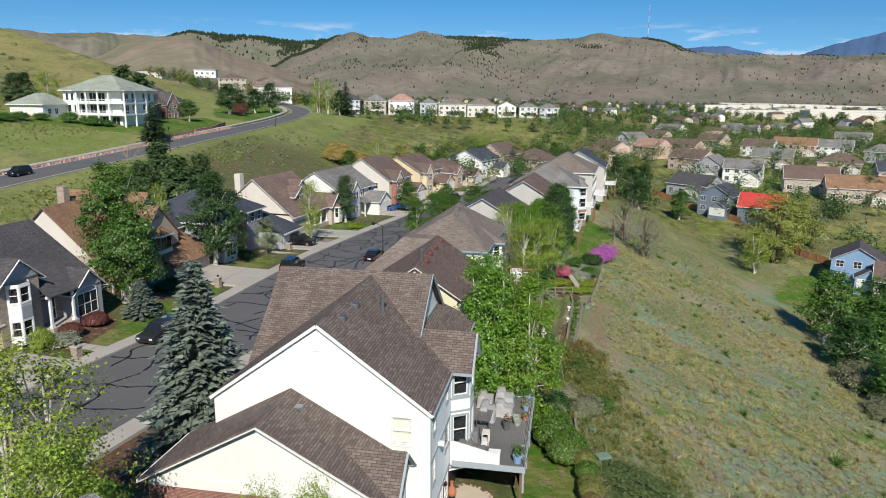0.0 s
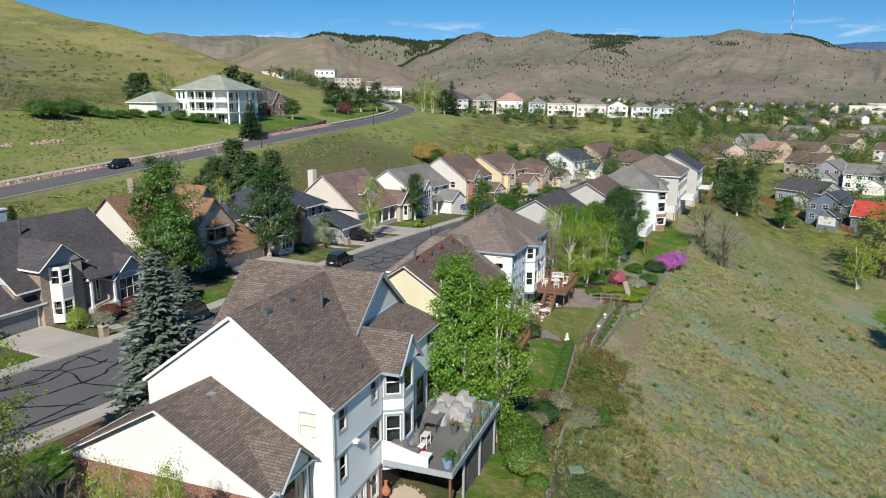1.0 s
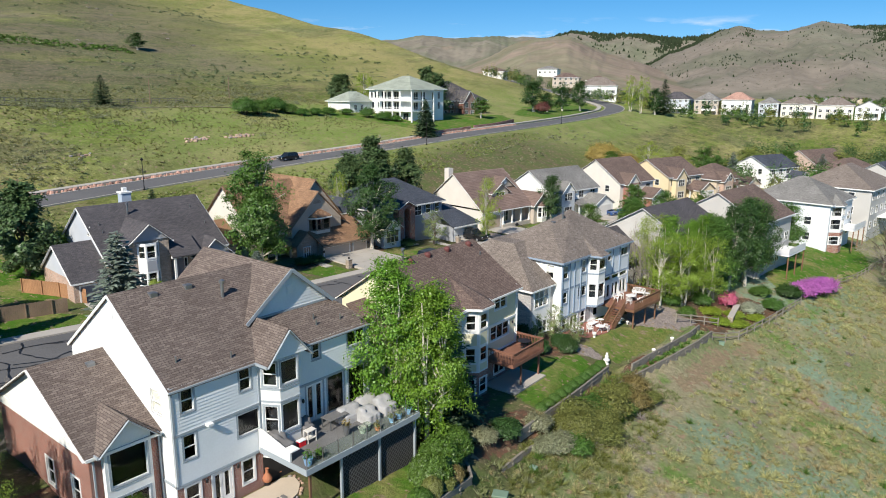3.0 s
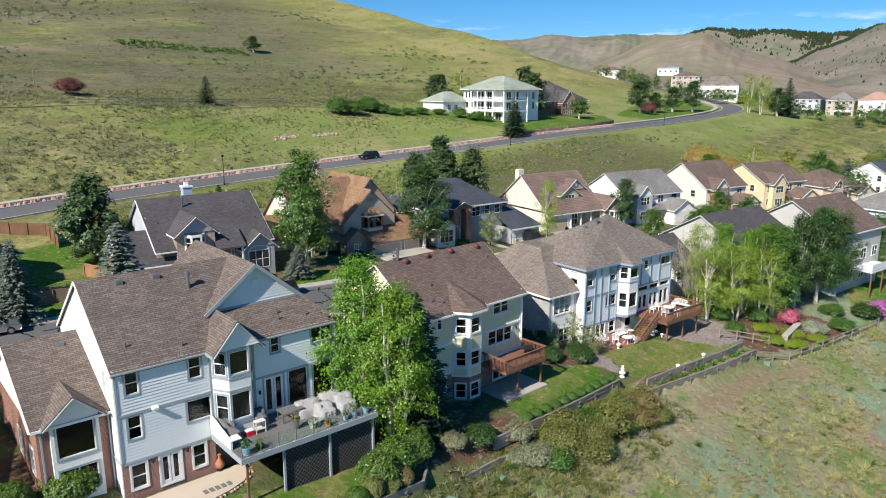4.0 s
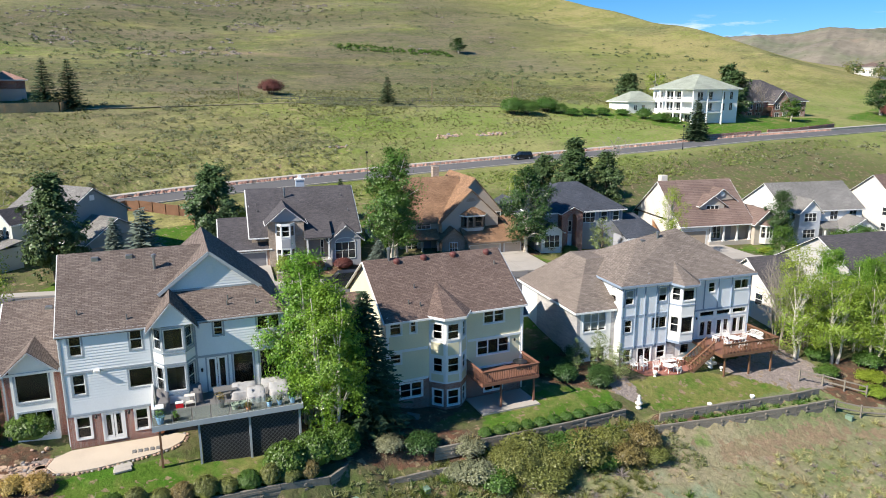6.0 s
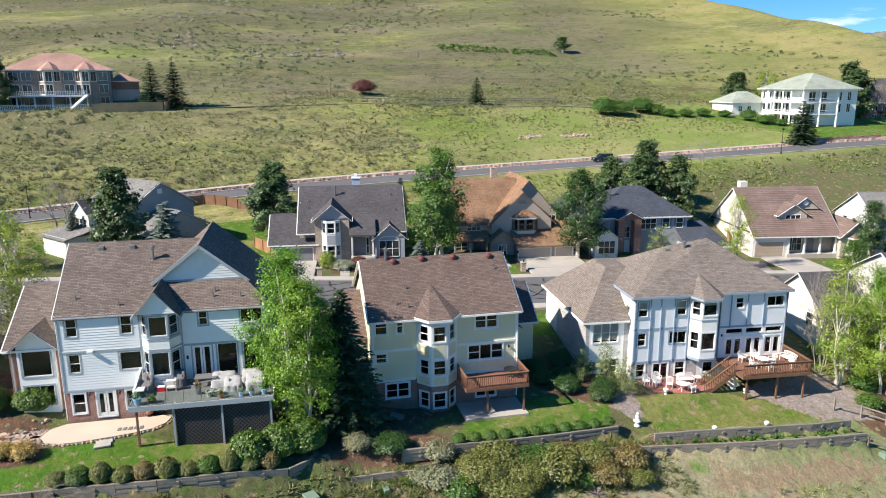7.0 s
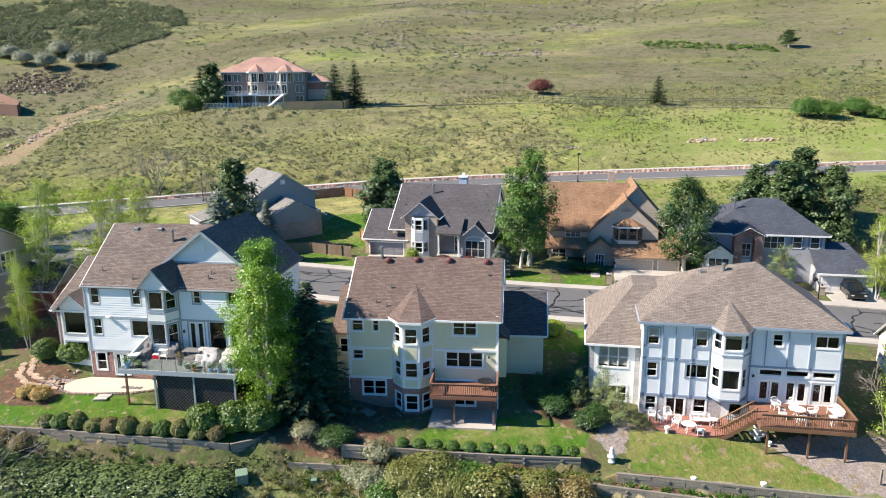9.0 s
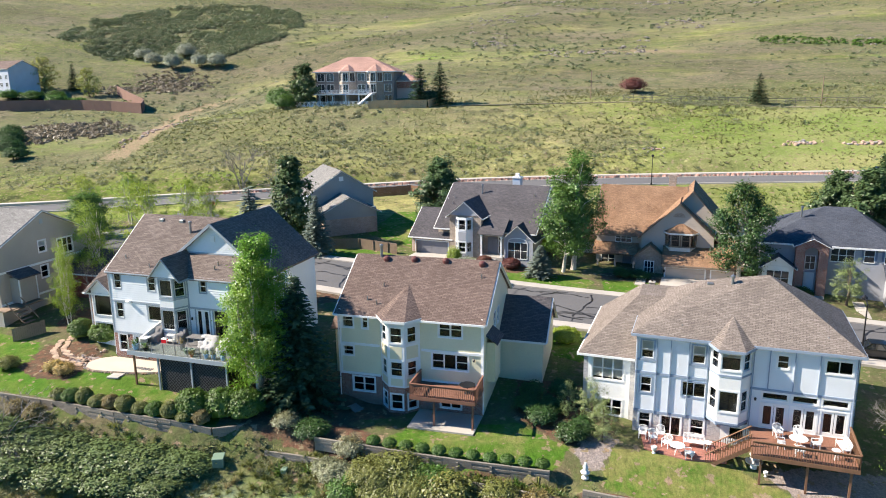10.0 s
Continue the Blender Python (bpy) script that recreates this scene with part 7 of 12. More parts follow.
# green-grey house on the corner
gg = thing("house", place(-58.0, 30.5, 58.0), "green-grey sided house with grey roof on the corner", "house", AC)
zb = 1.8
box_walls(gg, 0, 10.5, 0, 10.5, zb - 1.5, 7.6, M["greengrey"])
gable(gg, 0, 10.5, 0, 10.5, 7.6, 10.9, "u", M["roofgrey"], M["greengrey"], 0.4, 0.35)
box_walls(gg, 10.5, 14.5, 1.2, 9.6, zb - 1.5, 5.4, M["greengrey"])
gable(gg, 10.5, 15.0, 0.4, 9.6, 5.0, 7.4, "u", M["roofgrey"], M["greengrey"], 0.5, 0.4, M["trim"], (False, True))
part("stone_base", Geo().box(10.5, 14.56, 1.14, 9.66, zb - 1.5, 3.9), M["tanstone"], gg)
for u in (14.2,):
    column(gg, u, -1.2, zb - 0.5, 5.0, 0.18)
part("porch_rail", Geo().box(10.6, 14.4, -1.4, -1.3, 2.9, 3.0).box(10.6, 14.4, -1.38, -1.32, 2.1, 2.85), M["brownwood"], gg)
part("porch_floor", Geo().box(10.6, 14.4, -1.4, 1.2, zb - 0.4, 2.0), M["brownwood"], gg)
box_walls(gg, 1.0, 5.0, -2.4, 3, zb - 1.5, 7.0, M["palegreen"])
gable(gg, 1.0, 5.0, -2.4, 4, 7.0, 8.6, "v", M["roofdk"], M["palegreen"], 0.3, 0.3)
for u in (1.5, 2.6, 3.7):
    flat_window(gg, u, u + 0.7, -2.4, 4.6, 6.0, 0)
box_walls(gg, 0.0, 6.5, -6.5, -2.4, zb - 1.5, 4.2, M["palegreen"])
part("garage_roof", Geo().slab([(-0.4, -6.9, 4.1), (6.9, -6.9, 4.1), (6.9, -2.4, 5.0), (-0.4, -2.4, 5.0)], 0.16), M["roofgrey"], gg)
garage_door(gg, 0.4, 3.6, -6.5, zb, 3.9, M["garagew"])
garage_door(gg, 4.0, 6.2, -6.5, zb, 3.9, M["garagew"])
part("gable_vent", Geo().box(10.5, 10.56, 4.9, 5.6, 9.2, 9.9), M["trim"], gg)


M["greystone"] = brick_mat("grey_brown_stone", (0.27, 0.225, 0.20), (0.20, 0.17, 0.155), (0.26, 0.23, 0.21), 0.5, 0.2, 0.015)


# big white house on the hill
def hill_house():
    t = thing("house", place(-104.8, 201.3, 98.5), "large white three-storey house with pale green roof", "house", "houses on the hill")
    z, e, L, D = 12.6, 22.2, 17.2, 16.4
    W = M["white"]
    box_walls(t, 0, L, 0, D, z - 2, e, W)
    hip(t, 0, L, 0, D, e, ((7.2, D / 2, e + 4.1), (10.0, D / 2, e + 4.1)), M["roofgrn"], 0.9)
    # three bands of openings on the sunny face, the lowest under the terrace
    for u, w, lv in ((0.9, 0.7, (2,)), (2.4, 0.7, (2,)), (3.6, 0.7, (2,)), (1.2, 1.0, (1,)), (3.2, 1.0, (1,))):
        for k in lv:
            flat_window(t, u, u + w, 0, z + 0.7 + k * 3.1, z + 2.5 + k * 3.1, 0, cross=False)
    for k in (1, 2):
        for u in (5.4, 8.0, 10.6):
            flat_window(t, u, u + 1.9, 0, z + 0.35 + k * 3.1, z + 2.6 + k * 3.1, 1, cross=False)
        part("balcony", Geo().box(5.0, L + 2.2, -2.0, 0, z - 0.2 + k * 3.1, z + 0.1 + k * 3.1).box(L, L + 2.2, 0, 9.0, z - 0.2 + k * 3.1, z + 0.1 + k * 3.1), W, t)
        part("balcony_rail", Geo().box(5.0, L + 2.2, -2.0, -1.94, z + 0.9 + k * 3.1, z + 1.0 + k * 3.1).box(L + 2.14, L + 2.2, -2.0, 9.0, z + 0.9 + k * 3.1, z + 1.0 + k * 3.1).box(5.0, L + 2.2, -1.98, -1.95, z + 0.2 + k * 3.1, z + 0.55 + k * 3.1), M["trim"], t)
        for y in (1.5, 5.0, 10.5, 13.4):
            flat_window(t, y, y + (1.9 if y < 9 else 1.0), L, z + 0.4 + k * 3.1, z + 2.5 + k * 3.1, 1, axis="x", cross=False)
    for u in (5.2, 8.0, 11.0, 14.0):
        flat_window(t, u + 0.4, u + 2.4, 0, z + 0.1, z + 2.4, 1, cross=False)
    for u, y in ((5.2, -1.8), (8.0, -1.8), (11.4, -1.8), (14.6, -1.8), (L + 2.0, -1.8), (L + 2.0, 3.4), (L + 2.0, 8.8)):
        part("column", Geo().tube([(u, y, z - 1.5), (u, y, e)], [0.26, 0.24], 12), W, t)
    part("soffit", Geo().box(5.0, L + 2.3, -2.1, 0, e - 0.5, e - 0.05).box(L, L + 2.3, 0, 9.2, e - 0.5, e - 0.05), W, t)
    part("eave_roof", Geo().slab([(4.6, -2.5, e - 0.1), (L + 2.7, -2.5, e - 0.1), (L + 0.9, -0.9, e + 0.02), (4.6, -0.9, e + 0.02)], 0.12), M["roofgrn"], t)
    part("eave_roof", Geo().slab([(L + 2.7, -2.5, e - 0.1), (L + 2.7, 9.6, e - 0.1), (L + 0.9, 9.6, e + 0.02), (L + 0.9, -0.9, e + 0.02)], 0.12), M["roofgrn"], t)
    # garage wing in front
    box_walls(t, -9.0, 0.6, -9.4, 1.0, z - 1, 18.5, W)
    hip(t, -9.0, 0.6, -9.4, 1.6, 18.5, ((-4.4, -5.0, 21.4), (-3.4, -2.2, 21.4)), M["roofgrn"], 0.7)
    for u in (-8.4, -4.6):
        garage_door(t, u, u + 3.2, -9.4, 15.2, 17.6, M["garagew"])
    for y in (-7.4, -4.6):
        flat_window(t, y, y + 1.1, 0.6, 15.9, 17.3, 1, axis="x")
    t2 = thing("house", place(-96.5, 234.0, 16.0), "red brick house with steep dark roof and balcony", "house", "houses on the hill")
    z = 12.6
    box_walls(t2, 0, 23, 0, 12, z - 3, z + 5.4, M["brick"])
    hip(t2, 0, 23, 0, 12, z + 5.4, ((5.5, 6.0, z + 12.2), (9.5, 6.0, z + 12.2)), M["roofdk"], 0.6)
    gable(t2, 8.5, 15, -2.4, 6, z + 5.0, z + 9.0, "v", M["roofdk"], M["brick"])
    box_walls(t2, 8.5, 15, -2.4, 3, z - 3, z + 5.0, M["brick"])
    for u in (1.2, 4.2, 9.4, 12.4, 16.6, 19.6):
        for k in (0, 1):
            flat_window(t2, u, u + 1.4, -2.4 if 8 < u < 14 else 0, z + 0.3 + 2.7 * k, z + 1.9 + 2.7 * k, 1)
    for y in (2.0, 5.4, 8.6):
        flat_window(t2, y, y + 1.2, 0, z + 3.0, z + 4.6, 1, axis="-x")
    part("balcony", Geo().box(3.0, 8.4, -2, 0, z + 2.5, z + 2.8).box(3.0, 8.4, -2, -1.9, z + 2.8, z + 3.7), M["brownwood"], t2)
    for u in (3.2, 8.0):
        part("post", Geo().box(u - 0.1, u + 0.1, -1.95, -1.75, z - 1.5, z + 2.5), M["brownwood"], t2)
    # pink-roofed house
    t3 = thing("house", place(-138.5, 9.6, 0.0), "stone house with pink tile roof and white balconies", "house", "houses on the hill")
    z = 19.0
    box_walls(t3, 0, 22, 0, 13, z - 2, z + 8.6, M["greystone"])
    hip(t3, 0, 22, 0, 13, z + 8.6, ((7.5, 6.5, z + 12.6), (14, 6.5, z + 12.6)), M["roofpink"], 0.7)
    for u0, out in ((6.5, 2.0), (14.2, 2.0)):
        s = 1.6
        walls(t3, [(u0, 0), (u0 + s, -out), (u0 + 5 - s, -out), (u0 + 5, 0)], z - 1, z + 8.6, M["tanstone"], [(1, 0.2, 1.6, z + 5.9, z + 8.2, "sl"), (0, 0.4, 2.1, z + 5.9, z + 8.2, "sl"), (2, 0.4, 2.1, z + 5.9, z + 8.2, "sl"), (1, 0.2, 1.6, z + 3.0, z + 5.2, "sl"), (0, 0.4, 2.1, z + 3.0, z + 5.2, "sl")])
        pyramid(t3, [(u0 - 0.4, 0.4, z + 8.6), (u0 + s - 0.3, -out - 0.5, z + 8.6), (u0 + 5 - s + 0.3, -out - 0.5, z + 8.6), (u0 + 5.4, 0.4, z + 8.6)], (u0 + 2.5, 1.5, z + 10.6), M["roofpink"])
    for u in (0.6, 3.2, 12.0, 19.4):
        for k in range(3):
            flat_window(t3, u, u + 1.9, 0, z + 0.3 + 2.9 * k, z + 2.2 + 2.9 * k, 1, cross=False)
    for u0, u1, o, zz in ((-1.5, 17.0, 4.5, z + 2.7), (-3.0, 17.5, 8.0, z - 0.3)):
        part("balcony", Geo().box(u0, u1, -o, 0, zz - 0.3, zz), M["trim"], t3)
        n = int((u1 - u0) / 0.35)
        rail = Geo().box(u0, u1, -o, -o + 0.08, zz + 0.95, zz + 1.05)
        for i in range(n):
            u = u0 + (u1 - u0) * i / n
            rail.box(u, u + 0.12, -o + 0.01, -o + 0.06, zz, zz + 0.95)
        tagged(part("balcony_rail", rail, M["whitemetal"], t3), kind="stuff")
        for k in range(6):
            u = u0 + 0.2 + (u1 - u0 - 0.4) * k / 5
            part("post", Geo().box(u - 0.12, u + 0.12, -o + 0.1, -o + 0.34, zz - 3.4, zz - 0.3), M["trim"], t3)
    part("outer_stair", Geo().beam((16.8, -4.5, z + 2.7), (13.6, -7.5, z - 0.2), 1.0, 0.3), M["trim"], t3)
    box_walls(t3, 22, 28, 4, 13, z, z + 4.0, M["pinkw"])
    hip(t3, 22, 28, 4, 13, z + 6, ((24, 7, z + 8), (24, 10, z + 8)), M["roofpink"], 0.6)
    box_walls(t3, 22, 28, 4, 13, z + 3.9, z + 6, M["brick"])


hill_house()
# houses above the retaining wall to the south-west
suburb("grey house with red-brown roof above the retaining wall", -201, -146, 20, 20, 12, 7.6, 10.6, "u", M["palegrey"], M["roof2"], "houses on the hill", 24, 0)
rw = thing("retaining_wall", pose(0, 0, 0), "long brown retaining wall on the hillside", "retaining wall")
rwp = [(-178, -134), (-179, -118), (-183, -104), (-184, -92), (-183, -80), (-180, -67), (-187, -70), (-196, -80), (-207, -92)]
for a, b in zip(rwp, rwp[1:]):
    za, zb2 = gz(*a), gz(*b)
    part("wall_segment", Geo().extrude([(*a, za - 1), (*b, zb2 - 1), (*b, zb2 + 3.6), (*a, za + 3.6)], (-0.5, 0.2, 0)), M["wallbrown"], rw)

# the neighbourhood below
for lab, x, y, d, L, D, ze, zr, ax, wm, rm in (
    ("dark blue house with dark roof below the slope", 84, 222, -50, 10, 10, 5.6, 8.6, "v", "slate", "roofblue"),
    ("light blue house with white trim below the slope", 92, 158, -60, 10, 10, 5.4, 8.2, "v", "bluew", "roofdk"),
    ("brown-roofed house below the slope", 96, 148, -60, 10, 10, 3.6, 6.6, "u", "taupe", "roof2"),
    ("grey-roofed house below the slope", 87, 246, -40, 15, 12, 4.0, 7.0, "u", "greysid", "roofdk"),
    ("white house with red door below the slope", 110, 272, -60, 13, 11, 5.4, 8.4, "u", "white", "roofgrey"),
    ("grey-blue house below the slope", 101, 282, -50, 10, 11, 5.4, 8.6, "v", "greysid", "roofgrey"),
    ("pinkish house with brown roof below the slope", 101, 298, -40, 15, 12, 5.2, 8.4, "u", "pinkw", "roof2"),
    ("orange-roofed house below the slope", 96, 343, -30, 15, 12, 5.6, 9.0, "u", "pinkw", "roofpink"),
    ("long house with red-brown roof below the slope", 112, 346, -40, 20, 12, 5.6, 9.2, "u", "pinkw", "roof2"),
    ("grey-roofed house in the valley", 140, 316, -60, 16, 12, 4.6, 7.8, "u", "taupe", "roofgrey"),
    ("orange-tan-roofed house in the valley", 180, 381, -60, 20, 13, 5.4, 9.0, "u", "pinkw", "rooftan"),
    ("white house with dark red roof in the valley", 154, 366, -50, 15, 12, 5.4, 8.6, "u", "white", "roof2"),
    ("white house with grey roof in the valley", 194, 373, -60, 17, 12, 5.2, 8.6, "u", "white", "roofgrey"),
    ("brown-roofed house in the valley", 161, 301, -60, 16, 12, 4.2, 7.6, "hip", "beige", "roof2"),
    ("beige house with brown roof in the valley", 128, 256, -70, 17, 12, 4.8, 8.6, "u", "beige2", "roof2"),
    ("tan-roofed house in the valley", 136, 240, -70, 18, 12, 4.4, 8.0, "u", "beige2", "rooftan"),
    ("beige house in the valley", 152, 515, -40, 18, 12, 5.2, 8.4, "u", "white", "roofgrey"),
    ("white house in the valley", 209, 530, -50, 18, 12, 5.2, 8.4, "u", "white", "roofgrey"),
    ("grey house in the valley", 201, 344, -60, 15, 12, 5.2, 8.4, "hip", "greysid", "roofgrey"),
    ("dark-roofed house in the valley", 166, 272, -70, 15, 12, 5.2, 8.4, "u", "pinkw", "roofblue"),
    ("white-gabled house in the valley", 95, 388, -20, 13, 12, 5.2, 8.4, "v", "white", "roofgrey"),
    ("brown house in the valley", 146, 410, -40, 15, 12, 5.2, 8.4, "u", "beige", "roof2"),
    ("grey-roofed house in the valley", 253, 467, -60, 20, 12, 5.2, 8.4, "u", "white", "roofgrey"),
    ("brown-roofed house in the valley", 122, 440, -40, 16, 12, 5.2, 8.4, "u", "pinkw", "roof2"),
    ("red-brown-roofed house in the valley", 74, 330, -20, 16, 12, 5.2, 8.4, "u", "pinkw", "roof2"),
    ("red-brown-roofed house in the valley", 60, 300, -10, 16, 12, 5.0, 8.2, "hip", "pinkw", "roof2"),
):
    x, y = x + 0.036 * y, y - 0.036 * x
    far_corner = place(x, y, d) @ Vector((L, D, 0))
    suburb(lab, far_corner.x, far_corner.y, d + 180, L, D, ze, zr, ax, M[wm], M[rm], LO, gz(x, y))
rr = suburb("house with bright red roof and wooden porch", 101, 209, -60, 12, 10, 4.0, 7.4, "u", M["slate"], M["roofred"], LO)
for lab, x, y, z, L, H, wm, rm in (
    ("grey house with dark roof on the ridge", -58.3, 435.8, 8.1, 16, 12.0, "palegrey", "roofdk"), ("grey house with grey roof on the ridge", -41.4, 438.1, 7.3, 13, 12.6, "beige2", "roofgrey"),
    ("white house with orange roof on the ridge", -25.8, 439.7, 8.3, 15.5, 11.8, "white", "roofpink"), ("small pale grey house on the ridge", -9.5, 440.7, 8.5, 10, 9.2, "palegrey", "roofgrey"),
    ("cream house with grey roof and awning on the ridge", 4.9, 441.1, 7.6, 16.5, 10.2, "cream2", "roof3"), ("cream house with grey roof and glazed front on the ridge", 22.5, 441.0, 6.6, 17, 11.2, "cream2", "roof3"),
    ("small white house with gable on the ridge", 37.5, 440.3, 7.6, 11.5, 8.6, "white", "roofgrey"), ("white house with grey roof on the ridge", 50.8, 439.3, 7.2, 11, 8.6, "white", "roofgrey"), ("white house at the end of the ridge", 63.0, 438.0, 6.8, 11.5, 8.6, "palegrey", "roofgrey"),
):
    suburb(lab, x - L / 2, y, 90.0, L, 13, H * 0.66, H, "v" if "gable" in lab else "hip", M[wm], M[rm], RW, z, 0, 3, rear=True)
for lab, x, y, z, L, H, wm, rm, dg in (
    ("cream house with brown hipped roof at the top of the road", -192.0, 462.0, 28.0, 14, 7.0, "cream2", "roof2", 80), ("wide brown-roofed house at the top of the road", -142.0, 462.0, 23.0, 17, 8.4, "beige2", "roof2", 75),
    ("brick house with brown roof at the top of the road", -122.0, 470.0, 21.5, 15, 8.0, "brick", "roof2", 75), ("white house with low roof high on the hill", -180.0, 530.0, 31.0, 15, 6.6, "white", "roofgrey", 80),
    ("white house with brown hipped roof above the lawn", -107.0, 414.0, 15.6, 20.5, 12.4, "white", "roof3", 76),
):
    suburb(lab, x, y, dg, L, 14, H * 0.62, H, "hip", M[wm], M[rm], RW, z, 0, 2, rear="lawn" in lab)

# ---- plants ----
def leaf_mat(name, base, light=0.35, vary=0.38, hue=0.010):
    m = bpy.data.materials.new(name)
    m.use_nodes = True
    nt = m.node_tree
    out = nt.nodes["Material Output"]
    nt.nodes.remove(nt.nodes["Principled BSDF"])
    gi = nt.nodes.new("ShaderNodeNewGeometry")
    oi = nt.nodes.new("ShaderNodeObjectInfo")
    hs = nt.nodes.new("ShaderNodeHueSaturation")
    hs.inputs["Color"].default_value = (*base, 1)
    r = nt.nodes.new("ShaderNodeMapRange")
    r.inputs["To Min"].default_value, r.inputs["To Max"].default_value = 1 - vary, 1 + vary
    nt.links.new(gi.outputs["Random Per Island"], r.inputs["Value"])
    nt.links.new(r.outputs[0], hs.inputs["Value"])
    r2 = nt.nodes.new("ShaderNodeMapRange")
    r2.inputs["To Min"].default_value, r2.inputs["To Max"].default_value = 0.5 - hue, 0.5 + hue
    nt.links.new(oi.outputs["Random"], r2.inputs["Value"])
    nt.links.new(r2.outputs[0], hs.inputs["Hue"])
    d, tr, gl, mx, mg = (nt.nodes.new("ShaderNode" + k) for k in ("BsdfDiffuse", "BsdfTranslucent", "BsdfGlossy", "MixShader", "MixShader"))
    nt.links.new(hs.outputs[0], d.inputs[0])
    nt.links.new(hs.outputs[0], tr.inputs[0])
    gl.inputs["Roughness"].default_value = 0.45
    mx.inputs[0].default_value = light * 0.75
    nt.links.new(d.outputs[0], mx.inputs[1])
    nt.links.new(tr.outputs[0], mx.inputs[2])
    mg.inputs[0].default_value = 0.04
    nt.links.new(mx.outputs[0], mg.inputs[1])
    nt.links.new(gl.outputs[0], mg.inputs[2])
    nt.links.new(mg.outputs[0], out.inputs[0])
    return m


LEAF = {
    "aspen": leaf_mat("aspen_leaves", (0.155, 0.300, 0.030), 0.45),
    "green": leaf_mat("green_leaves", (0.088, 0.180, 0.030), 0.40),
    "dark": leaf_mat("dark_green_leaves", (0.048, 0.105, 0.026), 0.35),
    "lime": leaf_mat("young_yellow_green_leaves", (0.27, 0.36, 0.045), 0.45),
    "olive": leaf_mat("olive_leaves", (0.180, 0.195, 0.050), 0.35),
    "red": leaf_mat("dark_red_leaves", (0.17, 0.065, 0.05), 0.30),
    "rust": leaf_mat("rusty_leaves", (0.215, 0.165, 0.060), 0.30),
    "orange": leaf_mat("orange_yellow_leaves", (0.42, 0.31, 0.09), 0.30),
    "sage": leaf_mat("grey_green_leaves", (0.225, 0.235, 0.135), 0.25),
    "silver": leaf_mat("silver_leaves", (0.33, 0.35, 0.25), 0.25),
    "blossom": leaf_mat("white_green_blossom", (0.21, 0.27, 0.10), 0.30),
    "lilac": leaf_mat("magenta_blossom", (0.52, 0.16, 0.47), 0.30),
    "pink": leaf_mat("pink_blossom", (0.62, 0.14, 0.27), 0.30),
    "spruce": leaf_mat("blue_grey_needles", (0.165, 0.205, 0.165), 0.12),
    "spruced": leaf_mat("dark_spruce_needles", (0.060, 0.100, 0.050), 0.12),
    "pine": leaf_mat("pine_needles", (0.075, 0.125, 0.045), 0.15),
    "juniper": leaf_mat("juniper_needles", (0.105, 0.150, 0.050), 0.20),
    "dry": leaf_mat("dry_grass", (0.36, 0.31, 0.15), 0.30, 0.35),
    "lime2": leaf_mat("flowering_weeds", (0.40, 0.38, 0.17), 0.30, 0.35),
    "greyweed": leaf_mat("grey_dry_weeds", (0.31, 0.27, 0.24), 0.2, 0.3),
    "sage2": leaf_mat("sagebrush_leaves", (0.235, 0.245, 0.130), 0.5, 0.2),
    "hillgreen": leaf_mat("scrub_leaves", (0.135, 0.170, 0.075), 0.3, 0.25),
    "brownbrush": leaf_mat("brown_brush", (0.215, 0.175, 0.120), 0.2, 0.3),
    "slopegrass": leaf_mat("slope_grass", (0.205, 0.230, 0.095), 0.3, 0.35),
    "willow": leaf_mat("willow_leaves", (0.27, 0.30, 0.065), 0.35),
    "hedge": leaf_mat("clipped_hedge_leaves", (0.080, 0.155, 0.022), 0.30),
    "hillgrass": leaf_mat("hill_grass", (0.185, 0.195, 0.065), 0.3, 0.3),
    "fresh": leaf_mat("fresh_grass", (0.22, 0.27, 0.075), 0.35, 0.3),
}


def quads(centres, size, rs, up=0.3, long=1.0, out=None):
    """Small leaf faces round given centres, as arrays of points and faces; out: the way they face on the whole."""
    n = len(centres)
    nor = rs.normal(0, 1, (n, 3))
    nor[:, 2] = np.abs(nor[:, 2]) + up
    if out is not None:
        nor = nor * 0.55 + out / (np.linalg.norm(out, axis=1)[:, None] + 1e-6)
    nor /= np.linalg.norm(nor, axis=1)[:, None]
    a = np.cross(nor, rs.normal(0, 1, (n, 3)))
    a /= np.linalg.norm(a, axis=1)[:, None] + 1e-9
    b = np.cross(nor, a)
    s = size * rs.uniform(0.6, 1.3, (n, 1))
    s = s * 1.35
    p = np.stack([centres - a * s * long * 0.8 - b * s * 0.55, centres + a * s * long, centres - a * s * 0.35 + b * s * 0.85], 1)
    return p.reshape(-1, 3), np.arange(3 * n).reshape(-1, 3)


def array_mesh(name, v, f):
    me = bpy.data.meshes.new(name)
    me.vertices.add(len(v))
    me.vertices.foreach_set("co", np.ascontiguousarray(v, np.float32).ravel())
    k = f.shape[1]
    me.loops.add(len(f) * k)
    me.loops.foreach_set("vertex_index", np.ascontiguousarray(f, np.int32).ravel())
    me.polygons.add(len(f))
    me.polygons.foreach_set("loop_start", np.arange(0, len(f) * k, k, dtype=np.int32))
    me.update(calc_edges=True)
    return me


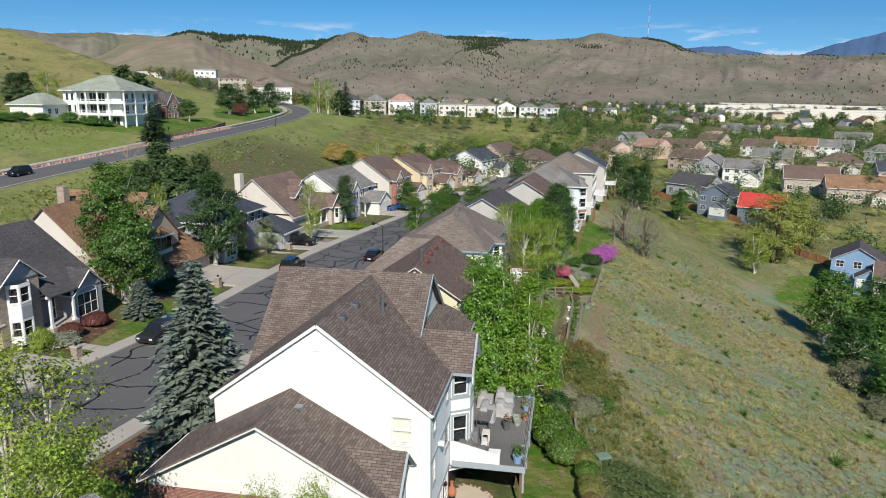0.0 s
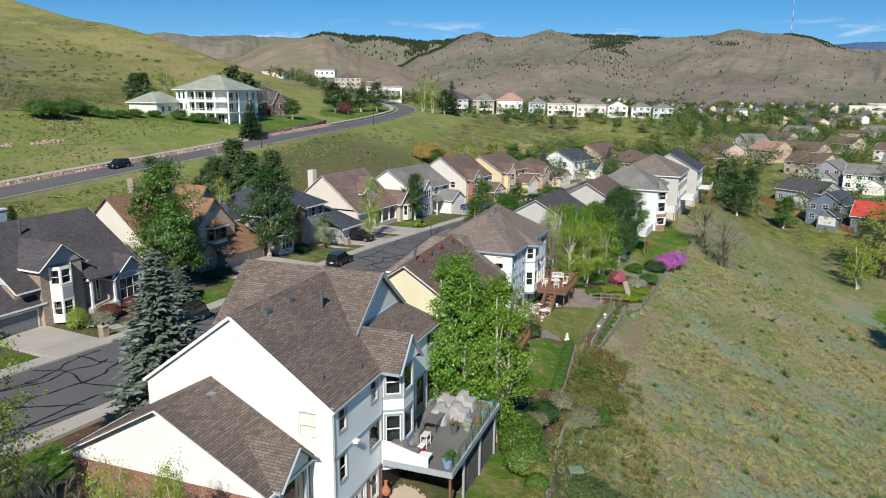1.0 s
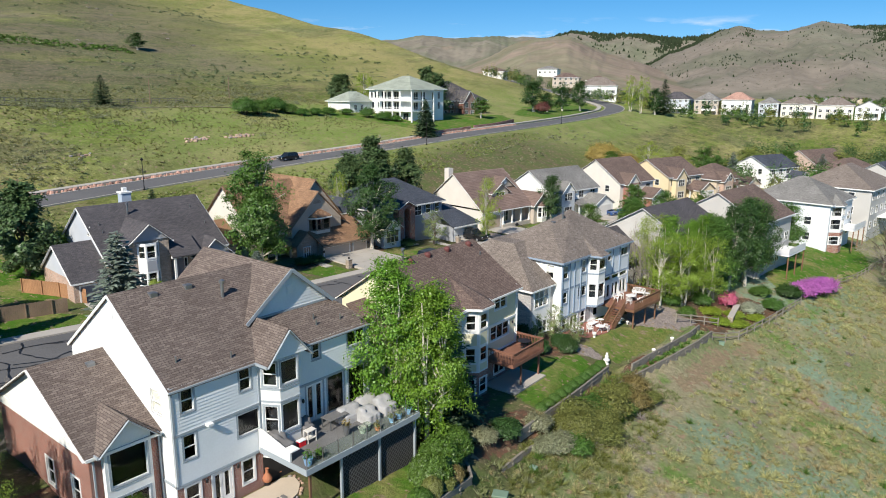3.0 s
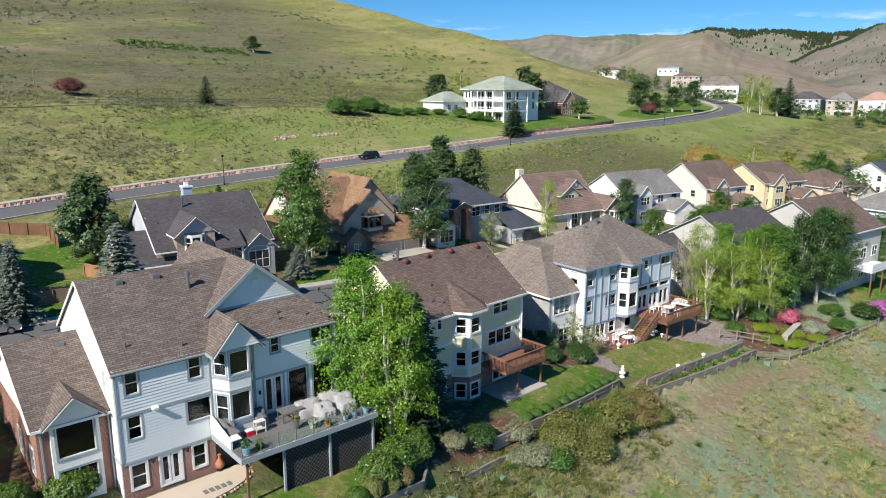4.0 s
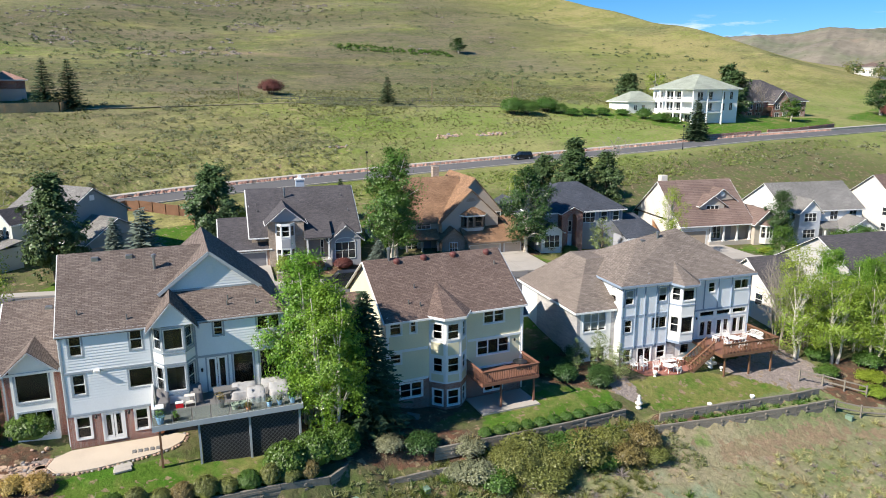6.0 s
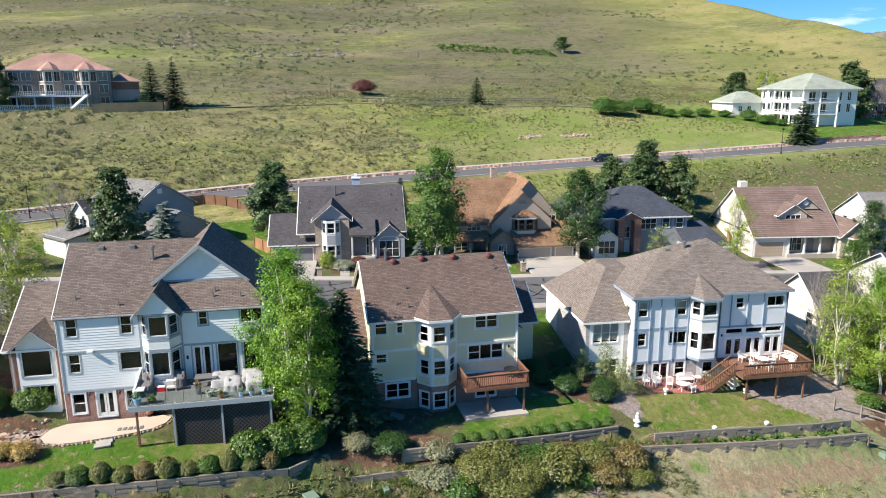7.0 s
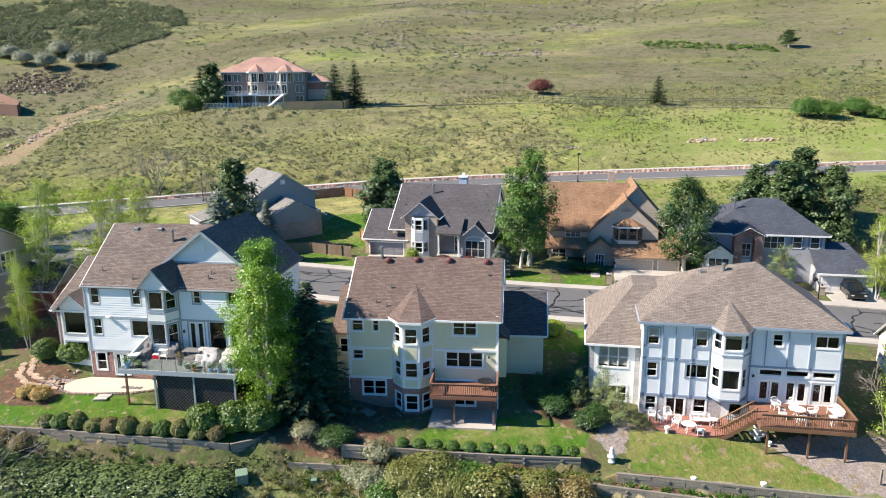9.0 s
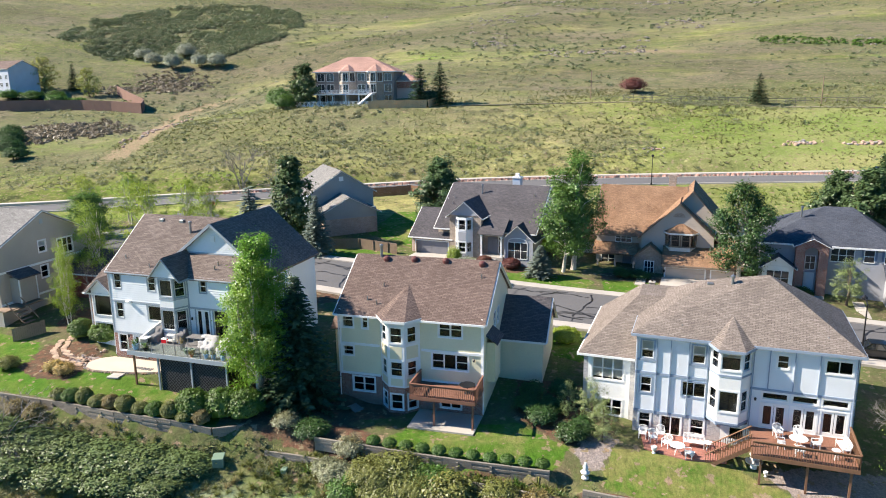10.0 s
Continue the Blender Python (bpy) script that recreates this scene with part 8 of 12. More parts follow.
def crown_mesh(seed, h, base, rx, clumps, leaves, size, shape=1.0, clump_r=0.62):
    """A leafy crown between heights base and h: many clumps of small leaves with gaps between. Returns the mesh and the clump centres."""
    rs = np.random.default_rng(seed)
    # boughs: uneven lobes round the trunk, then clumps on each
    nl = 17
    lobes = []
    for k in range(nl):
        z = (k + rs.uniform(0.2, 0.9)) / nl
        prof = (math.sin(math.pi * min(1, (z * 0.90 + 0.10)) ** shape) ** 0.6)
        lr = rx * (0.34 + 0.22 * rs.random()) * (0.75 + 0.35 * prof)
        r = max(0.0, rx * prof * rs.uniform(0.72, 1.12) - lr * 0.8)
        a = k * 2.4 + rs.uniform(-0.5, 0.5)
        lobes.append((r * math.cos(a), r * math.sin(a), base + (h - base) * (0.03 + z * 0.93), lr))
    cs = []
    while len(cs) < clumps:
        lx, ly, lz, lr = lobes[rs.integers(nl)]
        d = rs.normal(0, 1, 3)
        d /= np.linalg.norm(d)
        q = lr * rs.random() ** 0.4
        z = lz + d[2] * q * 1.05
        if base - 0.4 < z < h:
            cs.append((lx + d[0] * q, ly + d[1] * q, z))
    cs = np.array(cs)
    per = rs.integers(int(leaves * 0.5), int(leaves * 1.5), clumps)
    pts = np.repeat(cs, per, axis=0)
    rad = np.repeat(clump_r * rs.uniform(0.65, 1.35, clumps), per)[:, None]
    off = rs.normal(0, 0.5, pts.shape) * rad * np.array([1, 1, 0.75])
    mid = np.array([0, 0, (base + h) / 2])
    pts = pts + off
    v, f = quads(pts, size, rs, out=off * 1.2 + (pts - mid) * 0.25 + np.array([0, 0, 0.2]))
    return array_mesh("crown", v, f), cs


def limbs(trunk_pts, r0, targets, rs, sides=6, count=16, twig=0.03):
    """A tapered trunk and limbs that reach for some of the clumps."""
    g = Geo()
    n = len(trunk_pts)
    g.tube(trunk_pts, [r0 * (1 - 0.8 * i / (n - 1)) * (1.25 if i == 0 else 1) for i in range(n)], 9)
    tp = np.array([tuple(p) for p in trunk_pts])
    pick = rs.permutation(len(targets))[:count]
    for k in pick:
        e = Vector(targets[k])
        zz = min(max(e.z * rs.uniform(0.45, 0.75), tp[0, 2] + 0.3 * (tp[-1, 2] - tp[0, 2])), tp[-1, 2])
        s = Vector([np.interp(zz, tp[:, 2], tp[:, i]) for i in (0, 1)] + [zz])
        mid = s.lerp(e, 0.5) + Vector((0, 0, 0.12 * (e - s).length))
        rr = r0 * 0.42 * (1 - 0.5 * zz / max(tp[-1, 2], 0.1))
        g.tube([s, mid, e], [rr, rr * 0.65, twig], 5, False)
    return g


PLANTS = {}


def tree_kind(kind):
    """Meshes of a kind of plant at its own size: (name, mesh, material) of each part."""
    if kind in PLANTS:
        return PLANTS[kind]
    rs = np.random.default_rng(sum(ord(c) * (i + 3) for i, c in enumerate(kind)))
    seed = int(rs.integers(1, 9999))
    sort = kind.rstrip("0123456789")
    far = sort.endswith("far")
    if far and "_" not in sort:
        sort = sort[:-3]
    parts = []
    if sort in ("aspen", "green", "dark", "lime", "willow", "maple", "blossom", "wisp"):
        H = 10.0
        conf = {"aspen": (2.2, 2.6, 250, 105, 0.058, 0.8), "green": (2.2, 3.1, 220, 78, 0.078, 0.9), "dark": (2.0, 2.8, 220, 78, 0.074, 0.85), "lime": (2.0, 3.6, 165, 66, 0.060, 1.0), "wisp": (0.3, 3.8, 170, 34, 0.055, 1.0),
                "willow": (0.8, 4.8, 300, 80, 0.062, 1.0), "maple": (1.4, 4.0, 260, 90, 0.078, 1.0), "blossom": (1.2, 3.8, 130, 60, 0.075, 0.9)}[sort]
        base, rx, cl, lv, size, shape = conf
        if far:
            cl, lv, size = int(cl * 0.8), max(20, int(lv * 0.55)), min(size * 1.45, 0.15)
        me, cs = crown_mesh(seed, H, base, rx, cl, lv, size, shape, 0.62 if sort != "aspen" else 0.5)
        if sort in ("aspen", "lime"):
            g = Geo()
            for k in range(3 if sort == "aspen" else 2):
                a = k * 2.2 + 0.4
                off = Vector((0.35 * math.cos(a), 0.35 * math.sin(a), 0))
                pts = [off * (1 + 2.2 * z / H) + Vector((0.10 * math.sin(z * 1.3 + k), 0.10 * math.cos(z * 1.1 + k * 2), z)) for z in (-0.6, 1, 2.5, 4, 6, 8, 9.2)]
                near = [c for c in cs if (Vector(c).xy - pts[3].xy).length < 2.6]
                l = limbs(pts, 0.15, np.array(near if len(near) > 3 else cs), rs, count=14, twig=0.015)
                g.add(l, Matrix.Identity(4))
        else:
            pts = [Vector((0.15 * math.sin(z * 0.9 + seed), 0.15 * math.cos(z * 0.7), z)) for z in (-0.6, 1, 2.2, 4, 6, 8)]
            g = limbs(pts, 0.24, cs, rs, count=24)
        parts = [("trunk", g.mesh("trunk", False), M["birch"] if sort in ("aspen", "lime", "green", "dark") else M["bark"]), ("crown", me, LEAF[{"willow": "willow", "maple": "green", "wisp": "sage"}.get(sort, sort)])]
    elif sort in ("spruce", "spruced", "fir"):
        H, R = 10.0, 2.75
        v, f, g = [], [], Geo()
        g.tube([(0, 0, -0.5), (0, 0, 5), (0, 0, H - 0.2)], [0.2, 0.12, 0.02], 8)
        cent, dirs = [], []
        z = 0.5
        while z < H - 0.15:
            L = R * (1 - z / H) ** 0.85 * rs.uniform(0.82, 1.12) + 0.12
            nb = int(7 + 6 * (1 - z / H))
            a0 = rs.uniform(0, 6)
            for k in range(nb):
                a = a0 + 6.283 * k / nb + rs.normal(0, 0.12)
                lk = L * rs.uniform(0.75, 1.12)
                steps = max(2, int(lk / (0.20 if far else 0.13)))
                for s in range(steps):
                    q = (s + 0.7) / steps * lk
                    droop = -0.10 * q - 0.05 * q * q + 0.10 * q * (q / lk)
                    wdt = 0.30 * (1 - 0.5 * q / lk)
                    for sd in (-1, 1):
                        b = a + sd * rs.uniform(0.4, 1.0)
                        cent.append((q * math.cos(a) + sd * -math.sin(a) * wdt * 0.35, q * math.sin(a) + sd * math.cos(a) * wdt * 0.35, z + droop + rs.normal(0, 0.04)))
                        dirs.append((math.cos(b), math.sin(b), rs.uniform(-0.35, 0.1)))
            z += 0.22 + 0.02 * rs.random() + (0.08 if far else 0)
        cent, dirs = np.array(cent), np.array(dirs)
        dirs /= np.linalg.norm(dirs, axis=1)[:, None]
        side = np.cross(dirs, np.array([0, 0, 1.0]) + rs.normal(0, 0.35, dirs.shape))
        side /= np.linalg.norm(side, axis=1)[:, None]
        s = rs.uniform(0.7, 1.25, (len(cent), 1))
        s = s * (1.15 if far else 0.80)
        p = np.stack([cent - dirs * 0.12 * s, cent + side * 0.12 * s, cent + dirs * 0.34 * s, cent - side * 0.12 * s], 1)
        me = array_mesh("crown", p.reshape(-1, 3), np.arange(4 * len(cent)).reshape(-1, 4))
        parts = [("trunk", g.mesh("trunk", False), M["bark"]), ("crown", me, LEAF["spruce" if sort == "spruce" else "spruced"])]
    elif sort == "pine":
        H = 10.0
        me, cs = crown_mesh(seed, H, 1.0, 3.1, 190 if far else 240, 40 if far else 64, 0.17 if far else 0.13, 0.72, 0.55)
        pts = [Vector((0.1 * math.sin(z), 0.1 * math.cos(z * 0.8), z)) for z in (-0.6, 1, 3, 5, 7, 9.3)]
        parts = [("trunk", limbs(pts, 0.22, cs, rs, count=30).mesh("trunk", False), M["bark"]), ("crown", me, LEAF["pine"])]
    elif sort in ("bare", "bareshrub"):
        H = 8.0 if sort == "bare" else 3.0
        g = Geo()
        tips = []

        def grow(p, d, ln, r, lev):
            e = p + d * ln
            m2 = p.lerp(e, 0.5) + Vector(rs.normal(0, 0.05, 3)) * ln
            g.tube([p, m2, e], [r, r * 0.8, r * 0.55], 4, False)
            if lev == 0:
                tips.append(e)
                return
            for _ in range(3 if lev > 1 else 4):
                nd = (d + Vector(rs.normal(0, 0.42, 3)) + Vector((0, 0, 0.15))).normalized()
                grow(p.lerp(e, rs.uniform(0.6, 1.0)), nd, ln * rs.uniform(0.55, 0.8), r * 0.55, lev - 1)

        if sort == "bare":
            for a in (0.3, 2.3, 4.4):
                grow(Vector((0.2 * math.cos(a), 0.2 * math.sin(a), -0.4)), Vector((0.22 * math.cos(a), 0.22 * math.sin(a), 1)).normalized(), 3.1, 0.10, 4)
        else:
            for k in range(9):
                a = k * 0.7
                grow(Vector((0.1 * math.cos(a), 0.1 * math.sin(a), -0.2)), Vector((0.55 * math.cos(a), 0.55 * math.sin(a), 1)).normalized(), 1.1, 0.03, 3)
        parts = [("twig_crown", g.mesh("twig_crown", False), M["palebark"])]
    else:
        # bushes: name of the leaves, one metre in radius and 1.3 m high
        lf = sort.split("_")[1].replace("far", "")
        low = sort.startswith("low")
        small = sort.endswith("far")
        huge = sort.startswith("huge")
        n = 56 if small else 330 if huge else 240 if sort.startswith("ball") else 120
        cs = []
        for _ in range(n):
            a, e = rs.uniform(0, 6.283), math.asin(rs.uniform(-0.15, 1))
            q = rs.uniform(0.88, 0.99) if sort.startswith("ball") else rs.uniform(0.45, 1.0)
            cs.append((q * math.cos(a) * math.cos(e), q * math.sin(a) * math.cos(e), 0.52 + q * 0.72 * math.sin(e)))
        cs = np.array(cs)
        pts = np.repeat(cs, 20 if small else 34 if huge else 46, axis=0)
        pts = pts + rs.normal(0, 0.085 if huge else 0.06 if sort.startswith("ball") else 0.14, pts.shape)
        pts = pts[pts[:, 2] > -0.05]
        v, f = quads(pts, (0.040 if sort.startswith("ball") else 0.026 if huge else 0.050) * (1.6 if small else 1), rs, out=pts - np.array([0, 0, 0.25]))
        # a dense inner mass of foliage
        core = []
        q = 0.90 if sort.startswith("ball") else 0.62
        for k in range(9):
            e = -0.5 + k * 0.255
            for j in range(16):
                a = j * 0.3927
                w = q * rs.uniform(0.90, 1.06)
                core.append((w * math.cos(a) * math.cos(e), w * math.sin(a) * math.cos(e), 0.50 + w * 0.72 * math.sin(e)))
        n0 = len(v)
        v = np.concatenate([v, np.array(core)])
        cf = [(n0 + k * 16 + j, n0 + k * 16 + (j + 1) % 16, n0 + (k + 1) * 16 + (j + 1) % 16) for k in range(8) for j in range(16)] + [(n0 + k * 16 + j, n0 + (k + 1) * 16 + (j + 1) % 16, n0 + (k + 1) * 16 + j) for k in range(8) for j in range(16)]
        f = np.concatenate([f, np.array(cf)])
        g = Geo()
        for k in range(7):
            a = k * 0.9
            g.tube([(0.06 * math.cos(a), 0.06 * math.sin(a), -0.25), (0.3 * math.cos(a), 0.3 * math.sin(a), 0.45), (0.55 * math.cos(a), 0.55 * math.sin(a), 0.9)], [0.03, 0.02, 0.01], 4, False)
        parts = [("stem", g.mesh("stem", False), M["bark"]), ("foliage", array_mesh("foliage", v, f), LEAF[lf])]
    PLANTS[kind] = parts
    return parts


M["palebark"] = mat("grey_twigs", (0.27, 0.235, 0.20), 0.95, var=(2, 0.2), grain=(12, 0.2))


def plant(kind, x, y, h, w, label, category="tree", name="", group="", z=None, lean=0.0):
    """A tree or bush of height h and width w on the ground."""
    sort = kind.rstrip("0123456789")
    num = kind[len(sort):]
    if sort not in ("bare", "bareshrub") and (x < -58 or y > 142 or x > 52 or ("_" in sort and w < 1.4)) and not ("_" in sort and w > 3) and not sort.startswith("ball"):
        kind = sort + "far" + num
    elif "_" in sort and w > 3.4 and not sort.startswith(("ball", "low")):
        kind = "huge_" + sort.split("_")[1] + num
    full = {"aspen": (10, 5.4), "green": (10, 6.6), "dark": (10, 6), "lime": (10, 7.4), "wisp": (10, 8), "willow": (10, 10), "maple": (10, 8.4), "blossom": (10, 8), "spruce": (10, 5.2), "spruced": (10, 5.2), "fir": (10, 5.2), "pine": (10, 6.4), "bare": (8, 6), "bareshrub": (3, 3.4)}.get(sort, (1.3, 2.1))
    sx, sz = w / full[1] * 1.15, h / full[0]
    a = (x * 12.9898 + y * 78.233) % 6.283
    m = Matrix.Translation((x, y, gz(x, y) if z is None else z)) @ Euler((0, lean, a)).to_matrix().to_4x4() @ Matrix.Diagonal((sx, sx, sz, 1))
    t = thing(name or category.replace(" ", "_"), m, label, category, group)
    for nm, me, mt in tree_kind(kind):
        part(nm, me, mt, t)
    return t


A = "tall aspen with fresh green leaves and pale trunks"
plant("aspen1", 3.2, 48.9, 13.4, 5.6, A, z=-1.3)
plant("aspen2", 6.2, 49.3, 12.4, 5.4, A, z=-1.8)
plant("aspen3", 4.6, 50.4, 11.2, 4.6, A, z=-1.8)
plant("spruced1", 5.0, 52.6, 11.4, 6.0, "dark green spruce between the white and cream houses", z=-2.0)
plant("spruce1", -14.7, 40.9, 12.8, 7.0, "blue-grey spruce in the front garden", z=1.0)
plant("lime1", -17.2, 27.2, 12.4, 7.5, "thin tree with young yellow-green leaves by the street", z=1.0)
plant("lime2", -14.0, 22.5, 10.5, 6.0, "thin tree with young yellow-green leaves by the street", z=1.2)
plant("bare1", -8.6, 26.3, 6.5, 4.6, "bare grey-twigged tree beside the white house", z=0.6)
plant("bare2", -12.4, 27.4, 6.0, 5.0, "bare grey-twigged tree beside the white house", z=0.9)
plant("lime3", -5.0, 25.2, 8.6, 3.0, "thin half-leaved tree beside the brick wing", z=0.0)
plant("lime4", -6.6, 24.0, 9.0, 2.8, "thin half-leaved tree beside the brick wing", z=0.2)
plant("bareshrub1", -21.0, 33.5, 3.6, 4.5, "bare shrub in the front garden", "shrub")
plant("bareshrub2", -17.5, 31.0, 3.2, 4.5, "bare shrub in the front garden", "shrub")
# behind the white house
G1 = "round clipped green bush on the lawn edge"
plant("ball_hedge1", 8.6, 45.0, 2.3, 2.6, G1, "bush", group="clipped bushes")
plant("ball_hedge2", 8.1, 47.2, 2.3, 2.7, "clipped green hedge bush beside the deck", "bush", group="clipped bushes")
plant("ball_hedge1", 7.9, 49.0, 2.3, 2.8, "clipped green hedge bush beside the deck", "bush", group="clipped bushes")
plant("ball_hedge2", -2.6, 30.7, 2.0, 2.8, "round clipped green bush beside the patio", "bush", group="clipped bushes")
plant("ball_hedge1", -3.1, 27.7, 1.9, 2.2, "round clipped green bush beside the patio", "bush", group="clipped bushes")
for i in range(11):
    yy = 33.0 + i * 1.32
    plant(("ball_olive1", "ball_rust1", "ball_olive2", "ball_hedge1")[(i * 3 + i // 3) % 4], float(np.interp(yy, (27, 34, 39, 44, 47.3), (7.6, 8.7, 9.7, 10.2, 10.3))) - 0.55, yy, 0.95 + 0.2 * (i % 3), 1.25 + 0.15 * (i % 2), "small clipped bush in a row along the timber wall", "bush", group="row of small bushes")
for i, (x, y, w, h) in enumerate([(11.6, 33.5, 4.2, 1.3), (12.0, 36.6, 4.4, 1.4), (12.4, 39.8, 4.6, 1.4), (12.6, 43.0, 4.4, 1.4), (12.6, 46.0, 3.8, 1.2), (14.2, 37.6, 4.4, 1.3), (14.4, 41.6, 4.4, 1.3), (11.0, 30.2, 4.4, 1.4), (13.6, 33.6, 4.4, 1.3), (14.4, 45.0, 3.6, 1.1), (13.2, 30.0, 4.0, 1.3)]):
    plant("low_juniper%d" % (1 + i % 2), x, y, h, w, "spreading dark green juniper below the timber wall", "shrub", group="spreading junipers")
for x, y in ((11.3, 27.5), (12.2, 30.2), (9.8, 25.5)):
    plant("bareshrub1", x, y, 3.6, 4.6, "bare grey-pink shrub at the slope's edge", "shrub")
for x, y, k, w in ((9.6, 30.2, "bush_rust1", 1.8), (9.8, 32.0, "bush_rust1", 1.6), (6.0, 22.5, "bush_olive1", 2.4), (4.0, 21.0, "bush_olive1", 2.6), (3.4, 29.3, "bush_orange1", 1.5), (3.9, 30.6, "bush_orange1", 1.6), (3.2, 24.6, "bush_olive1", 1.8)):
    plant(k, x, y, 0.7 * w ** 0.8, w, "low yellowish shrub in the garden bed", "shrub")
plant("bare2", 12.2, 30.6, 5.4, 5.0, "grey leafless shrubby tree at the slope's edge")
plant("bareshrub2", 13.6, 33.0, 3.2, 3.6, "bare grey-pink shrub at the slope's edge", "shrub")
# behind the cream house
for i in range(11):
    plant("ball_green%d" % (1 + i % 2), 10.35 + 0.11 * i, 60.0 + i * 1.25, 0.7, 0.95, "small green bush on the retaining wall", "bush", group="small bushes on the wall")
for x, y, k, w, h in ((13.2, 60.6, "bush_olive1", 3.8, 2.5), (14.6, 61.6, "bush_olive2", 2.6, 1.6), (13.0, 64.2, "bush_green2", 2.4, 1.8), (14.0, 63.6, "bush_olive1", 3.6, 2.1), (14.4, 66.2, "bush_olive2", 3.4, 2.3), (12.6, 57.8, "bush_sage1", 2.6, 1.4), (15.6, 69.6, "bush_rust1", 2.6, 1.6), (15.2, 68.0, "bush_green1", 2.0, 1.0), (10.8, 58.3, "bush_sage1", 2.0, 1.3), (9.4, 55.0, "bush_dark1", 2.4, 1.2), (8.8, 52.6, "bush_sage1", 1.8, 1.0), (16.4, 72.0, "bush_olive1", 2.0, 1.0), (12.4, 62.4, "bush_olive2", 3.2, 2.0), (13.6, 58.8, "bush_green1", 2.6, 1.4), (13.2, 65.2, "bush_green2", 3.0, 1.8), (11.8, 56.6, "bush_sage1", 1.8, 1.0), (15.0, 62.2, "bush_olive1", 3.0, 1.5), (14.9, 72.2, "bush_rust1", 2.4, 1.6), (14.0, 69.6, "bush_olive2", 2.6, 1.5)):
    plant(k, x, y, h, w, "loose brown-green shrub above the timber wall", "shrub", group="loose shrubs")
for x, y, h, w in ((5.3, 76.3, 4.2, 2.4), (7.2, 77.0, 3.4, 2.4), (4.2, 74.4, 3.2, 1.8)):
    plant("blossom%d" % (1 + int(x) % 2), x, y, h, w, "small tree with pale leaves beside the blue house", z=gz(x, y))
for x, y in ((3.5, 73.2), (7.4, 74.6), (2.2, 76.2), (1.2, 71.6), (3.4, 71.2), (5.2, 72.4), (0.6, 74.2), (6.4, 75.6)):
    plant("bush_dark1", x, y, 1.3, 2.1, "dark green shrub between the houses", "shrub")
# beyond the blue house
for x, y, h, w in ((11.6, 97.6, 9.0, 6.4), (13.8, 100.6, 9.4, 6.6), (9.0, 101.2, 10.6, 6.6), (15.8, 104.0, 9.0, 6.4)):
    plant("lime%d" % (1 + int(x) % 4), x, y, h, w, "slender pale-trunked tree with light green leaves")
for x, y, h, w in ((9.2, 97.6, 9.5, 4.2), (8.0, 99.6, 10.5, 4.6), (10.6, 100.6, 9.0, 4.2)):
    plant("bare%d" % (1 + int(x) % 2), x, y, h, w, "bare pale-barked tree beside the blue house")
for x, y, h, w, k in ((11.0, 103.0, 10.6, 4.6, "aspen1"), (13.2, 105.5, 10.0, 4.4, "aspen2"), (14.0, 107.5, 10.5, 4.4, "aspen3"), (15.4, 109.0, 10.5, 4.8, "green1"), (17.6, 112.5, 12.0, 5.2, "dark1"), (19.0, 116.5, 12.5, 5.4, "dark2"), (17.2, 115.5, 10.5, 5, "green2"), (20.5, 121.5, 11.0, 5, "dark1"), (-4.5, 118.0, 7.5, 5.0, "green1"), (1.0, 122.0, 8.0, 6, "green2"), (6.0, 127.0, 8.0, 6, "maple1"), (-1.0, 131.0, 7.5, 6, "maple1"), (9.0, 134.0, 8.0, 6, "green1"), (14.0, 140.0, 8.5, 6, "green2"), (19.0, 130.0, 9.5, 5.5, "green1"), (0.5, 148.0, 7.0, 6, "maple1"), (7.0, 152.0, 7.0, 6, "green2")):
    plant(k, x, y, h, w, "leafy green tree between the houses")
for x, y, h, w, k in ((16.4, 107.0, 10.5, 6.4, "green1"), (14.6, 109.8, 10.5, 6.0, "green2"), (18.8, 118.5, 12.0, 6.6, "green1"), (15.6, 112.5, 10.0, 6.0, "green2"), (22.6, 137.0, 9.0, 6.0, "green1")):
    plant(k, x, y, h, w, "leafy green tree between the houses")
for x, y, h, w, k in ((-31.0, 212, 6.5, 9, "bush_orange1"), (-26.0, 218, 5.0, 7, "bush_orange1")):
    plant(k, x, y, h, w, "orange-yellow willow thicket below the hill road", "bush")
for x, y, h, w, k in ((-21, 222, 9, 9, "lime1"), (-14, 232, 9, 9, "willow1"), (-27, 206, 6, 6, "green1"), (-8, 240, 9, 8, "green2"), (4, 252, 9, 9, "willow1"), (14, 262, 8, 8, "green1"), (-2, 226, 8, 7, "maple1"), (8, 240, 8, 7, "green2"), (28, 276, 8, 8, "willow1"), (44, 286, 9, 8, "green1"), (52, 262, 9, 8, "maple1"), (62, 280, 8, 8, "willow1")):
    plant(k, x, y, h, w, "leafy spring tree below the far ridge")
for x, y, h, w, k in ((3.0, 220, 10, 5, "spruce2"), (24, 250, 9, 5, "spruce2"), (60, 250, 10, 7, "dark1"), (66, 236, 11, 8, "dark2"), (58, 222, 10, 8, "dark1"), (70, 210, 9, 8, "green1"), (56, 204, 8, 7, "dark2")):
    plant(k, x, y, h, w, "tree beside the houses down the street")
plant("bush_lilac1", 26.6, 119.6, 2.3, 3.4, "magenta-flowering lilac bush at the slope's edge", "bush", group="lilacs")
plant("bush_lilac2", 28.0, 122.2, 2.6, 3.8, "magenta-flowering lilac bush at the slope's edge", "bush", group="lilacs")
plant("bush_lilac1", 29.2, 124.8, 2.3, 3.2, "magenta-flowering lilac bush at the slope's edge", "bush", group="lilacs")
plant("bush_dark1", 25.0, 117.4, 1.9, 3.2, "dark green bush beside the lilacs", "bush")
